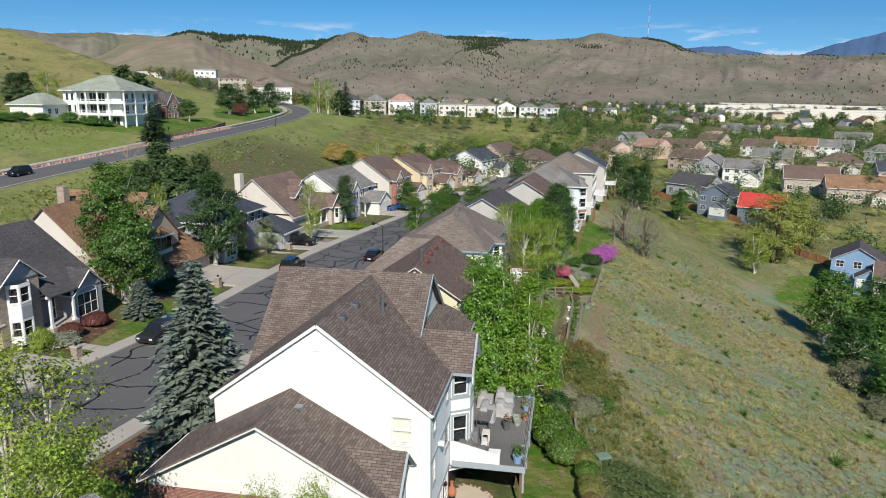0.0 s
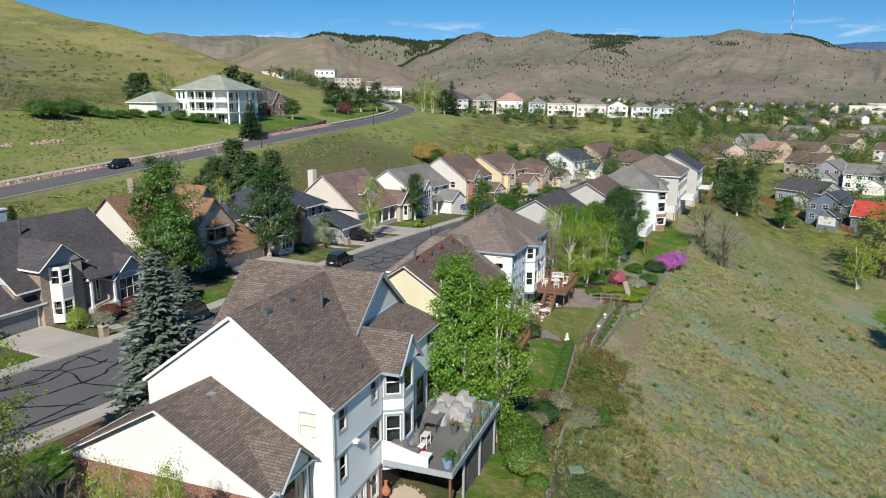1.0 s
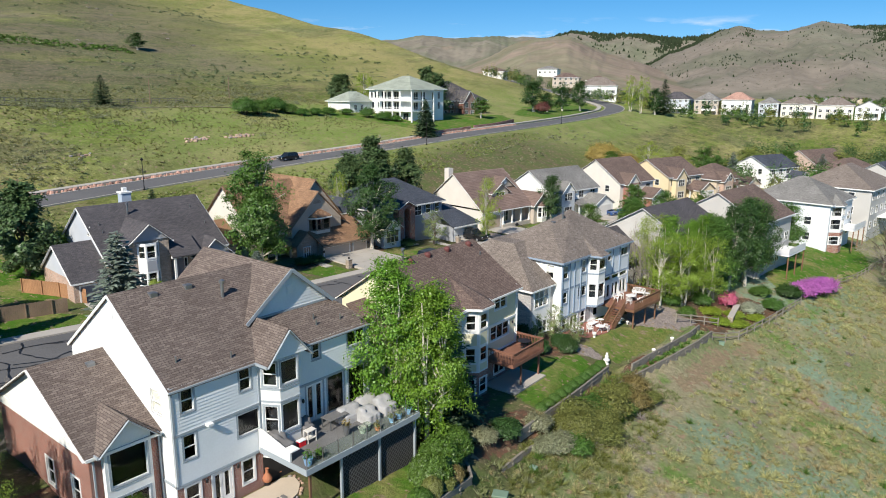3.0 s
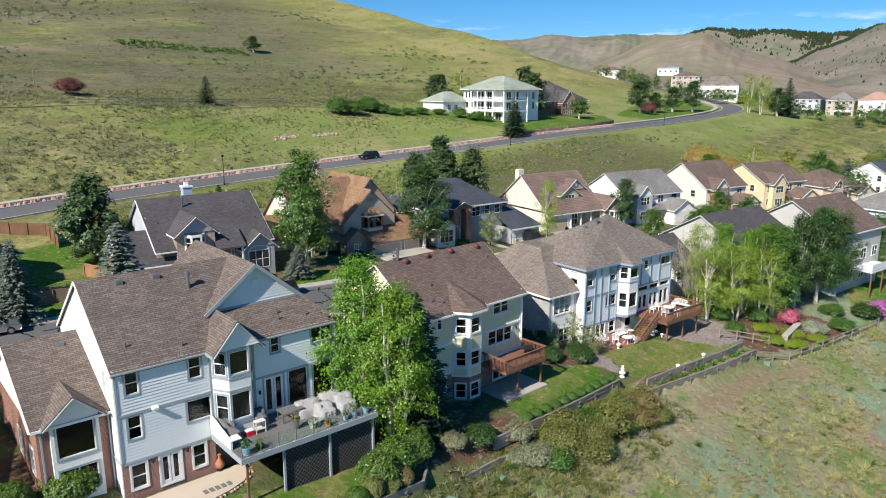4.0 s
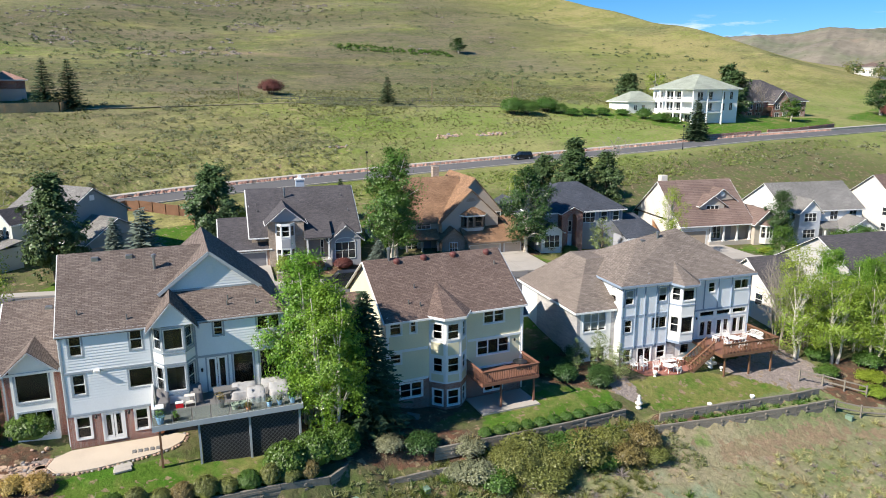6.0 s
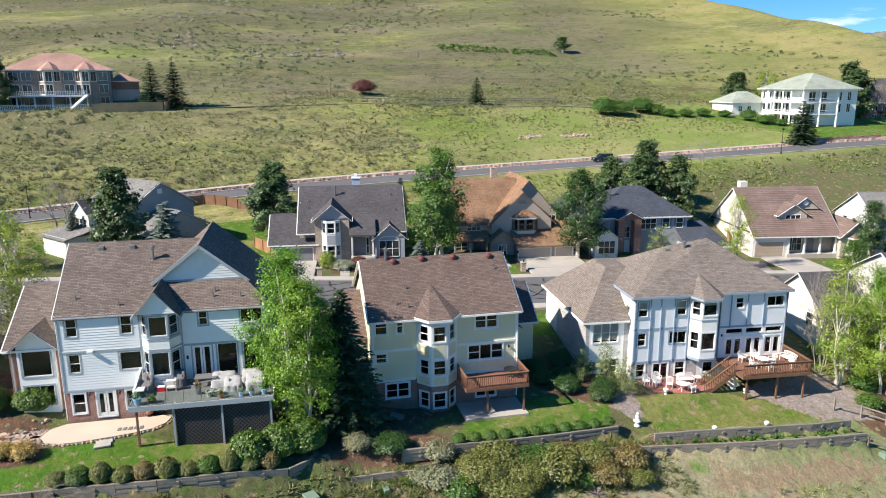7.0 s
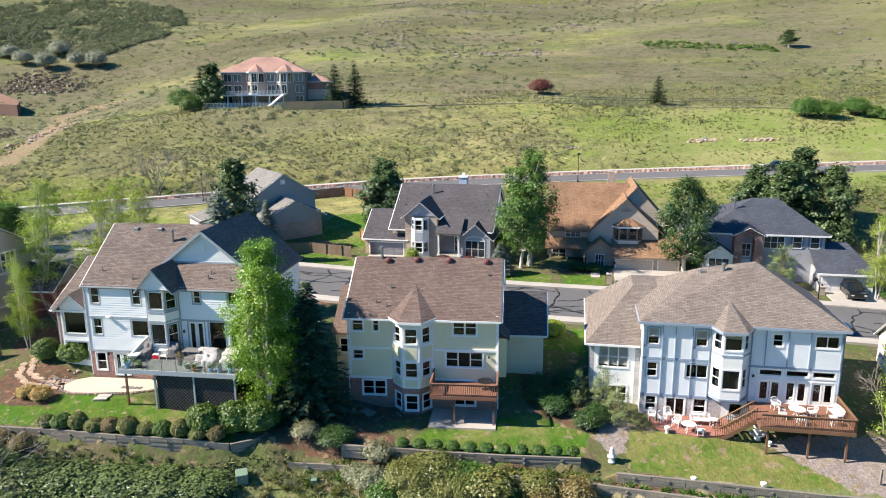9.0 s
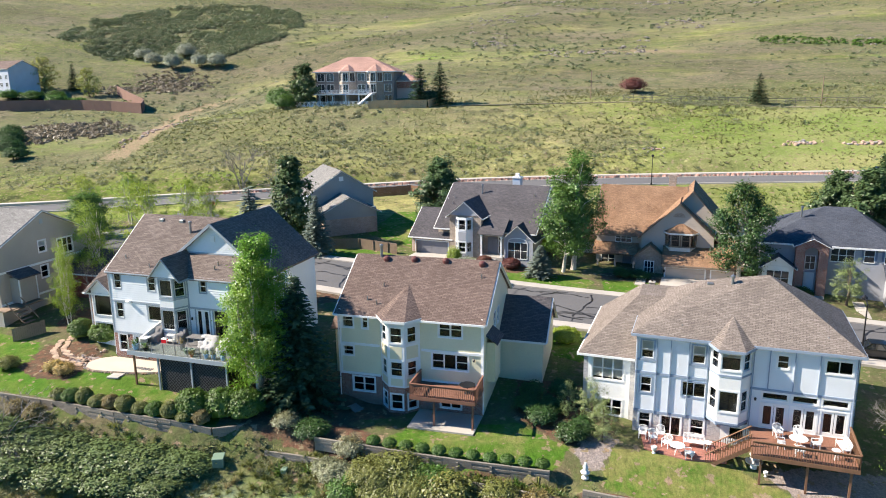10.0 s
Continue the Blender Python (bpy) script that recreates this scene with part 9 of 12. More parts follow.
plant("bush_pink1", 18.4, 106.3, 1.9, 2.0, "small pink-flowering tree on the terrace", "bush")
plant("bush_silver1", 21.2, 107.0, 1.4, 2.6, "silver-blue juniper on the terrace", "shrub")
for x, y, w in ((20.5, 101.0, 2.6), (18.5, 99.5, 2.4), (22.0, 105.0, 2.2), (17.0, 101.5, 2.6), (19.6, 103.5, 2.4)):
    plant("bush_lime1", x, y, 0.8, w, "low yellow-green shrub on the terrace", "shrub")
for x, y, w, h in ((23.5, 111.0, 2.6, 1.5), (15.5, 103.5, 2.4, 1.6), (12.5, 99.5, 2.2, 1.4), (21.5, 114.5, 2.6, 1.4), (14.8, 97.6, 2.0, 1.2)):
    plant("bush_green%d" % (1 + int(x) % 2), x, y, h, w, "green garden shrub on the terrace", "shrub")
for x, y, h, w in ((39.0, 136.0, 9.4, 8.6), (37.5, 147.0, 9.6, 8.4)):
    plant("wisp1", x, y, h, w, "large grey half-bare bush on the slope", "bush")
    plant("bare%d" % (1 + int(y) % 2), x + 0.8, y + 0.6, h * 0.95, w, "large grey leafless bush on the slope", "bush")
# across the street
plant("green3", -35.4, 76.3, 15.2, 8.6, "tall green tree with pale trunks between two houses")
plant("green4", -33.9, 75.2, 11.5, 6.4, "tall green tree with pale trunks between two houses")
plant("dark3", -31.2, 96.2, 13.2, 7.4, "tall dark green tree with a white trunk")
plant("lime5", -40.5, 100.5, 10.0, 3.6, "slim light green tree behind the house")
plant("pine1", -52.7, 56.2, 11.2, 7.6, "dark green pine in the back garden")
plant("pine2", -43.3, 35.1, 12.6, 7.2, "dark green pine beside the green-grey house")
plant("spruce2", -36.8, 41.0, 8.6, 4.4, "blue-grey spruce beside the green-grey house")
plant("spruced2", -56.6, 77.6, 6.8, 3.4, "small dark spruce behind the houses")
plant("spruce3", -31.6, 72.0, 4.2, 3.6, "small blue-grey spruce in the front garden")
for x, y, h, w in ((-43.0, 115.5, 11.5, 7.5), (-47.5, 119.5, 12.0, 7.5), (-41.0, 121.5, 11.5, 7.0), (-48.0, 113.0, 10.0, 6.5)):
    plant("pine%d" % (1 + int(-x) % 2), x, y, h, w, "dark green pine behind the slate-roofed house", group="pines behind the houses")
plant("blossom1", -26.8, 107.2, 5.6, 4.4, "small white-blossoming tree in the front garden")
plant("lime1", -21.8, 116.4, 10.6, 4.8, "light green young tree beside the driveway")
plant("dark2", -19.4, 140.0, 9.2, 5.0, "dark green tree in the front garden")
plant("maple1", -8.2, 158.5, 6.5, 6.0, "light green tree in the front garden")
plant("bush_lime1", -41.6, 72.8, 3.4, 3.0, "light green bush between the houses", "bush")
plant("bush_lime1", -52.5, 61.0, 5.0, 4.0, "light green bush behind the house", "bush")
plant("bush_lime1", -47.0, 81.0, 4.6, 3.6, "light green bush behind the house", "bush")
for x, y, k, w, h, lab in ((-35.7, 60.5, "bush_lime1", 1.8, 2.2, "light green bush beside the bay window"), (-35.0, 62.3, "bush_silver1", 2.8, 1.1, "pale grey-leaved shrub in the front bed"), (-35.2, 64.6, "ball_red1", 2.0, 1.4, "dark red rounded bush beside the door"), (-34.6, 68.2, "ball_red1", 2.2, 1.4, "dark red rounded bush beside the door"), (-33.2, 82.5, "bush_dark1", 2.2, 1.1, "dark green shrub below the window"), (-32.8, 84.6, "bush_dark1", 2.4, 1.1, "dark green shrub below the window"), (-31.4, 100.6, "bush_dark1", 2.2, 1.0, "dark green shrub below the window"), (-29.2, 103.0, "bush_dark1", 2.2, 1.2, "dark green shrub beside the porch"), (-13.0, 63.2, "ball_olive1", 2.4, 1.3, "yellow-green clipped bush beside the wing"), (-9.0, 74.6, "ball_lime1", 2.6, 1.5, "yellow-green clipped bush beside the street"), (-23.5, 119.0, "bush_green1", 1.8, 0.8, "low green shrub among the stones"), (-16.5, 133.0, "bush_lime1", 2.4, 1.0, "low green shrub in the front garden")):
    plant(k, x, y, h, w, lab, "bush")
# south end
plant("green1", -34.0, 8.5, 8.5, 7.0, "leafy green tree near the stop sign")
plant("maple1", -44.0, 2.0, 7.0, 7.5, "leafy green tree near the stop sign")
plant("green2", -24.0, 8.0, 7.5, 6.0, "leafy green tree beside the taupe house")
plant("lime2", -49.5, 15.5, 8.4, 6.5, "yellow-green young tree near the side street")
plant("lime3", -46.0, 20.5, 8.2, 6.0, "yellow-green young tree near the side street")
plant("lime4", -51.0, -3.4, 9.0, 6.5, "yellow-green young tree near the stop sign")
plant("lime5", -55.0, 2.2, 9.0, 6.5, "yellow-green young tree near the stop sign")
plant("bare1", -62.0, 27.0, 9.5, 7.5, "bare tree beside the side street")
plant("spruce3", -53.5, 29.0, 6.0, 3.4, "small blue-grey spruce near the stop sign")
# along the upper road and on the hill
plant("spruced1", -73.2, 183.0, 10.4, 6.6, "dark spruce below the big white house")
plant("spruced2", -75.0, 186.2, 9.2, 6.0, "dark spruce below the big white house")
plant("bare2", -63.8, 146.0, 5.6, 5.5, "bare grey bush beside the hill road", "bush")
for x, y, w, h in ((-113, 154.5, 6.4, 4.8), (-111.8, 159.0, 6.6, 4.2), (-113.5, 167, 6.4, 4.4), (-111, 170, 4.6, 3.0), (-108, 172, 4, 2.2), (-107, 177, 4, 2.2), (-106, 182, 4, 2.4), (-104, 188, 4, 2.0), (-93, 192, 5, 2.6), (-90, 194, 3.6, 1.8), (-98, 190.5, 4.4, 3.2)):
    plant("bush_green%d" % (1 + int(-x) % 2), x, y, h, w, "large green bush on the hillside", "bush")
for k, x, y, h, w in (("pine1", -121, 206, 9, 7), ("pine2", -117, 204, 10, 7), ("lime3", -116, 214, 11, 9), ("dark1", -87.5, 296, 12, 12), ("dark2", -82.5, 318, 10, 9), ("dark1", -78.5, 330, 13, 10), ("dark2", -84.0, 304, 8, 7), ("red", -81.5, 292, 5, 6), ("lime1", -60.0, 348, 16, 9), ("lime2", -56.0, 352, 17, 8), ("spruced1", -50.0, 372, 17, 9), ("dark2", -52.0, 362, 12, 9), ("bare1", -93.5, 230.5, 13, 9), ("bare2", -91.5, 234.0, 12, 8), ("green2", -83.5, 239, 7, 7), ("pine2", -93, 224, 14, 9), ("pine1", -100, 229, 15, 9)):
    if k == "red":
        plant("bush_red1", x, y, h, w, "dark red bush beside the hill road", "bush")
    else:
        plant(k, x, y, h, w, "tree among the houses on the hill")
plant("spruced2", -129.8, 124.0, 7.4, 4.8, "lone dark conifer on the open hillside")
plant("bush_red1", -143.5, 95.6, 4.2, 6.5, "dark red bush on the open hillside", "bush")
for k, x, y, h, w in (("spruced1", -136.5, 4.5, 11, 6.5), ("pine1", -132.5, 8.5, 11, 7.5), ("maple1", -133.5, 6.5, 7, 5.5), ("spruced2", -128.5, 40.5, 10.5, 6.0), ("spruced1", -129.5, 45.5, 10.5, 6.0), ("bush_green1", -129.5, 3.5, 4.5, 5)):
    plant(k, x, y, h, w, "dark conifer beside the pink-roofed house" if k[0] in "sp" else "leafy green bush beside the pink-roofed house")
for k, x, y, h, w, lab in (("willow1", -208, -123, 13, 12, "yellow-green tree above the retaining wall"), ("willow1", -204, -102, 11, 10, "yellow-green tree above the retaining wall"), ("spruced1", -213, -114, 10, 5, "dark conifer above the retaining wall")):
    plant(k, x, y, h, w, lab)
for x, y, w, h in ((-192, -126, 8, 4), (-194, -118, 8, 4), (-197, -111, 7, 4), (-191, -98, 7, 3), (-187, -86, 6, 3), (-191, -106, 8, 4)):
    plant("bush_green1", x, y, h, w, "dark green hedge above the retaining wall", "bush")
for x, y, w, h in ((-253, -101, 8, 6), (-249, -90, 8, 7), (-264, -91, 8, 7), (-252, -79, 7, 6.5), (-252, -71, 8, 7), (-261, -110, 8, 6)):
    plant("bush_silver1", x, y, h, w, "tall grey-leaved bush on the hillside", "bush", group="grey bushes on the hillside")
for x, y, w, h in ((-110, -62, 6, 3.4), (-116, -68, 7, 4), (-122, -73, 6, 3.6), (-128, -77, 7, 4.2), (-134, -82, 7, 4), (-141, -87, 6, 3.6), (-119, -80, 7, 3.8), (-128, -87, 7, 4)):
    plant("bush_dark1", x, y, h, w, "dense dark green thicket on the hillside", "bush")
plant("bush_green2", -142, -2.5, 6, 7, "round green bush below the pink-roofed house", "bush")
plant("dark1", -206, 196, 6.0, 7.0, "lone dark tree high on the hillside")
plant("bare1", -88.1, 8.3, 11, 9, "bare budding tree beside the hill road")
# below the slope
for k, x, y, h, w in (("willow1", 79.5, 168, 17, 17), ("willow1", 88, 176, 13, 13), ("lime1", 72, 160, 10, 9), ("green1", 66, 117, 13, 10), ("maple1", 71, 109, 12, 11), ("bush_sage1", 61, 97, 4.6, 8), ("green2", 76, 118, 13, 10), ("dark1", 63, 104, 9, 9), ("bush_sage1", 58, 86, 3.6, 6), ("maple1", 62, 90, 9, 9)):
    plant(k, x, y, h, w, "leafy tree at the foot of the slope")

# ---- grasses, sage and woods ----
def vnoise(x, y, scale, seed):
    """Smooth noise from 0 to 1 on arrays of places."""
    rs = np.random.default_rng(seed)
    tab = rs.random((64, 64))
    u, v = np.asarray(x) / scale, np.asarray(y) / scale
    i, j = np.floor(u).astype(int), np.floor(v).astype(int)
    fu, fv = u - i, v - j
    fu, fv = fu * fu * (3 - 2 * fu), fv * fv * (3 - 2 * fv)
    t = lambda a, b: tab[a % 64, b % 64]
    return (t(i, j) * (1 - fu) + t(i + 1, j) * fu) * (1 - fv) + (t(i, j + 1) * (1 - fu) + t(i + 1, j + 1) * fu) * fv


def in_polys(x, y, polys, grow=0.0):
    hit = np.zeros(x.shape, bool)
    for p in polys:
        hit |= inside(x, y, p)
    return hit


def off_road(x, y):
    ok = np.ones(x.shape, bool)
    for line, half, fade in ROADS:
        d2 = np.full(x.shape, 1e9)
        for px, py in line[::2, :2]:
            d2 = np.minimum(d2, (x - px) ** 2 + (y - py) ** 2)
        ok &= d2 > (half + 1.2) ** 2
    return ok


def tufts(name, seed, n, box, keep, radius, tall, blades, leaf, long, material, label, category, out=0.7):
    """Clumps of blades or small leaves scattered over the ground, as one mesh."""
    rs = np.random.default_rng(seed)
    x, y = rs.uniform(box[0], box[1], n), rs.uniform(box[2], box[3], n)
    k = rs.random(n) < keep(x, y)
    x, y = x[k], y[k]
    k = off_road(x, y)
    x, y = x[k], y[k]
    z = ground(x, y)
    m = len(x)
    r = rs.uniform(radius[0], radius[1], m) * np.where(rs.random(m) < 0.12, 1.6, 1)
    c = np.repeat(np.stack([x, y, z], 1), blades, axis=0)
    rr = np.repeat(r, blades)[:, None]
    d = rs.normal(0, 1, (m * blades, 3))
    d[:, 2] = np.abs(d[:, 2])
    d /= np.linalg.norm(d, axis=1)[:, None]
    p = c + d * rr * rs.uniform(0.55, 1.0, (m * blades, 1)) * np.array([1, 1, tall])
    if long > 1.5:
        # blades that fan out from the foot
        q = d * np.array([1, 1, 1.2])
        s = np.cross(q, rs.normal(0, 1, q.shape))
        s /= np.linalg.norm(s, axis=1)[:, None] + 1e-6
        tip = c + q * rr * rs.uniform(0.7, 1.3, (m * blades, 1)) * np.array([1, 1, tall])
        v = np.stack([c - s * rr * leaf, c + s * rr * leaf, tip], 1).reshape(-1, 3)
        f = np.arange(3 * m * blades).reshape(-1, 3)
    else:
        v, f = quads(p, leaf * 0.5 * (radius[0] + radius[1]), rs, out=d * 1.0)
    tagged(part(name, array_mesh(name, v, f), material), label, category, kind="stuff")


slope_keep = lambda x, y: np.where((x > np.interp(y, (20, 60, 75, 92, 100, 130, 160), (12.5, 14, 18.5, 20, 22, 29, 38))) & ~in_polys(x, y, BARE[:3]), 1, 0)
weedy = lambda x, y: np.clip(vnoise(x, y, 9, 4) * 2.4 - 0.95, 0, 1) * (0.25 + 0.75 * (vnoise(x, y, 2.6, 5) > 0.45))
tufts("grass_tuft", 5, 34000, (11, 62, 18, 160), lambda x, y: slope_keep(x, y) * np.clip(vnoise(x, y, 6, 2) * 1.8 - 0.55, 0.08, 1), (0.16, 0.32), 0.9, 8, 0.10, 2, LEAF["slopegrass"], "green grass tufts on the slope", "grass")
tufts("grass_tuft", 6, 26000, (11, 62, 18, 160), lambda x, y: slope_keep(x, y) * np.clip(vnoise(x, y, 7, 9) * 1.8 - 0.5, 0.06, 1), (0.18, 0.36), 0.9, 9, 0.09, 2, LEAF["dry"], "dry straw-coloured grass tufts on the slope", "grass")
tufts("weed_clump", 7, 7600, (11, 60, 18, 140), lambda x, y: slope_keep(x, y) * np.clip(weedy(x, y) + 0.015, 0, 1), (0.34, 0.70), 0.85, 80, 0.032, 2, LEAF["lime2"], "yellow-green clumps of tall weeds on the slope", "weeds")
tufts("weed_clump", 29, 4200, (11, 60, 18, 140), lambda x, y: slope_keep(x, y) * np.clip(weedy(x, y) + 0.01, 0, 1), (0.30, 0.62), 0.75, 60, 0.035, 2, LEAF["dry"], "straw-coloured clumps of tall weeds on the slope", "weeds")
tufts("weed_clump", 8, 2400, (11, 60, 18, 140), lambda x, y: slope_keep(x, y) * np.clip(vnoise(x, y, 8, 14) * 2.0 - 0.95, 0.01, 1), (0.30, 0.60), 0.7, 56, 0.04, 2, LEAF["greyweed"], "grey-mauve dry weed clumps on the slope", "weeds")
tufts("weed_clump", 9, 160, (12, 60, 18, 150), lambda x, y: slope_keep(x, y) * 1.0, (0.4, 0.8), 0.9, 50, 0.06, 2, LEAF["green"], "small dark green weeds on the slope", "weeds")
hill_keep = lambda x, y: np.where(in_polys(x, y, LAWNS[15:17] + BARE[3:]), 0.0, 1.0)
sage_patch = lambda x, y, sc, sd: np.clip(vnoise(x, y, sc, sd) * 2.6 - 1.15, 0, 1) * (0.4 + 0.6 * vnoise(x, y, sc * 0.3, sd + 1))
tufts("sagebrush", 15, 15000, (-150, -86, -60, 215), lambda x, y: hill_keep(x, y) * np.where((y > 95) & (x > -122), 0.10, 1) * (0.03 + 0.7 * sage_patch(x, y, 15, 6)), (0.35, 0.80), 0.7, 44, 0.14, 1, LEAF["sage2"], "grey-green sagebrush on the hillside", "shrubs")
tufts("sagebrush", 27, 2600, (-140, -88, -40, 200), lambda x, y: hill_keep(x, y) * np.where((y > 95) & (x > -122), 0.16, 1) * (0.05 + sage_patch(x, y, 22, 9)), (0.75, 1.35), 0.7, 90, 0.10, 1, LEAF["sage2"], "large grey-green sagebrush on the hillside", "shrubs")
tufts("sagebrush", 16, 24000, (-420, -150, -190, 330), lambda x, y: (0.03 + 0.75 * sage_patch(x, y, 30, 8)) * np.where(y > 190, 0.35, 1), (0.6, 1.3), 0.55, 30, 0.16, 1, LEAF["sage2"], "grey-green sagebrush on the hillside", "shrubs")
tufts("sagebrush", 17, 6000, (-420, -100, -190, 300), lambda x, y: hill_keep(x, y) * (0.015 + np.clip(vnoise(x, y, 40, 18) * 2.2 - 1.0, 0, 1) * (x < -150)), (0.6, 1.5), 0.7, 24, 0.22, 1, LEAF["hillgreen"], "dark green scrub on the hillside", "shrubs")
tufts("brush", 28, 2600, (-420, -200, -20, 230), lambda x, y: np.clip(vnoise(x, y, 26, 51) * 3.0 - 1.8, 0, 1), (0.8, 1.7), 0.55, 26, 0.2, 1, LEAF["greyweed"], "grey leafless brush on the upper hillside", "shrubs")
tufts("grass_tuft", 18, 20000, (-150, -86, -40, 200), lambda x, y: hill_keep(x, y) * np.clip(vnoise(x, y, 11, 26) * 1.6 - 0.3, 0.1, 1), (0.30, 0.6), 0.8, 6, 0.16, 2, LEAF["hillgrass"], "rough grass on the hillside", "grass")
tufts("grass_tuft", 19, 9000, (-72, -50, 62, 210), lambda x, y: np.clip(vnoise(x, y, 9, 36) * 1.6 - 0.4, 0.05, 1), (0.30, 0.6), 0.8, 7, 0.16, 2, LEAF["fresh"], "rough grass below the hill road", "grass")
tufts("sagebrush", 20, 900, (-72, -40, 100, 320), lambda x, y: np.clip(vnoise(x, y, 12, 46) * 2 - 0.9, 0, 1), (0.4, 0.9), 0.7, 20, 0.28, 1, LEAF["sage2"], "grey-green sagebrush below the hill road", "shrubs")
# rough weeds below the garden walls, low green plants between the timber walls
edge_keep = lambda x, y: (x > np.interp(y, (26, 34, 44, 47, 50, 56, 60, 70), (9.0, 9.6, 10.9, 11.0, 9.8, 11.2, 12.0, 13.2))) * 1.0
tufts("grass_tuft", 30, 5200, (9, 18.5, 22, 76), lambda x, y: edge_keep(x, y) * np.clip(vnoise(x, y, 3, 61) * 1.8 - 0.3, 0.1, 1), (0.2, 0.45), 0.9, 12, 0.09, 2, LEAF["slopegrass"], "rough green grass below the timber walls", "grass")
tufts("weed_clump", 31, 900, (9, 18.5, 24, 74), lambda x, y: edge_keep(x, y) * np.clip(vnoise(x, y, 2.6, 63) * 2.2 - 0.7, 0, 1), (0.3, 0.62), 0.9, 60, 0.04, 2, LEAF["olive"], "olive-green weeds below the timber walls", "weeds")
tufts("weed_clump", 32, 520, (9, 18.5, 24, 74), lambda x, y: edge_keep(x, y) * np.clip(vnoise(x, y, 3.6, 65) * 2.2 - 0.9, 0, 1), (0.3, 0.55), 0.9, 60, 0.04, 2, LEAF["dry"], "pale dry weeds below the timber walls", "weeds")
tufts("weed_clump", 33, 300, (9, 18.5, 24, 74), lambda x, y: edge_keep(x, y) * np.clip(vnoise(x, y, 3.0, 67) * 2.2 - 0.9, 0, 1), (0.3, 0.5), 0.9, 60, 0.05, 2, LEAF["green"], "fresh green weeds below the timber walls", "weeds")
tufts("garden_plants", 23, 900, (12, 18.5, 66, 93), lambda x, y: ((x > np.interp(y, (66.5, 73, 75.2, 82, 88.5, 92.4), (11.2, 12.2, 13.9, 15.4, 16.8, 17.2))) & (x < np.interp(y, (66.5, 71, 74.5, 81.5, 88, 92.6), (12.4, 13.2, 14.1, 16.0, 17.5, 18.2)))) * 1.0, (0.2, 0.45), 0.9, 26, 0.11, 2, LEAF["green"], "green garden plants between the timber walls", "plants")
tufts("garden_plants", 24, 500, (9.5, 14.5, 55, 74), lambda x, y: ((x > np.interp(y, (55.5, 61, 67.5, 73), (10.6, 11.2, 11.8, 12.3))) & (x < np.interp(y, (55.5, 61, 67.5, 73), (11.8, 12.6, 13.0, 13.6)))) * 1.0, (0.25, 0.5), 0.9, 26, 0.11, 2, LEAF["olive"], "brown-green garden plants below the timber wall", "plants")
def thicket(cx, cy, rx, ry, turn, seed):
    """How dense a patch with a ragged rim is at a place."""
    c, n = math.cos(turn), math.sin(turn)
    return lambda x, y: np.clip(1.6 - 1.5 * np.hypot(((x - cx) * c + (y - cy) * n) / rx, (-(x - cx) * n + (y - cy) * c) / ry) + 1.0 * (vnoise(x, y, 12, seed) - 0.5), 0, 1)


OAK = [(-254, -126), (-270, -158), (-304, -162), (-332, -138), (-352, -104), (-352, -66), (-318, -54), (-286, -56), (-264, -68), (-264, -96)]
oak_keep = lambda x, y: in_polys(x + 9 * (vnoise(x, y, 11, 71) - 0.5), y + 9 * (vnoise(x, y, 11, 72) - 0.5), [OAK]) * np.clip(vnoise(x, y, 7, 73) * 2.4 - 0.45, 0.05, 1)
tufts("scrub_oak", 21, 9500, (-356, -250, -166, -50), oak_keep, (0.9, 1.9), 0.9, 44, 0.16, 1, LEAF["hillgreen"], "dense green scrub oak thicket on the hillside", "shrubs")
tufts("scrub_oak", 25, 2600, (-356, -254, -146, -50), oak_keep, (0.9, 1.8), 0.8, 30, 0.22, 1, LEAF["sage2"], "grey-green shrubs among the scrub oak", "shrubs")
tufts("scrub_oak", 34, 420, (-226, -200, 146, 190), lambda x, y: np.clip(1.2 - np.abs(x + 214 - 0.35 * (y - 158)) / 5 + vnoise(x, y, 6, 75) - 0.7, 0, 1), (0.8, 1.6), 0.8, 34, 0.22, 1, LEAF["hedge"], "fresh green thicket along a fold of the hill", "shrubs")
tufts("scrub_oak", 35, 700, (-190, -150, 230, 330), lambda x, y: np.clip(vnoise(x, y, 16, 77) * 3 - 1.9, 0, 1), (0.8, 1.6), 0.8, 34, 0.22, 1, LEAF["hillgreen"], "dark green shrubs on the nose of the hill", "shrubs")
tufts("brush", 22, 1700, (-250, -195, -115, -50), thicket(-226, -84, 17, 22, 0.6, 11), (0.8, 1.5), 0.7, 30, 0.24, 1, LEAF["brownbrush"], "brown leafless brush on the hillside", "shrubs")
tufts("brush", 26, 1300, (-170, -120, -105, -45), thicket(-146, -72, 20, 20, 0.6, 13), (0.8, 1.6), 0.7, 30, 0.24, 1, LEAF["brownbrush"], "brown leafless brush below the retaining wall", "shrubs")


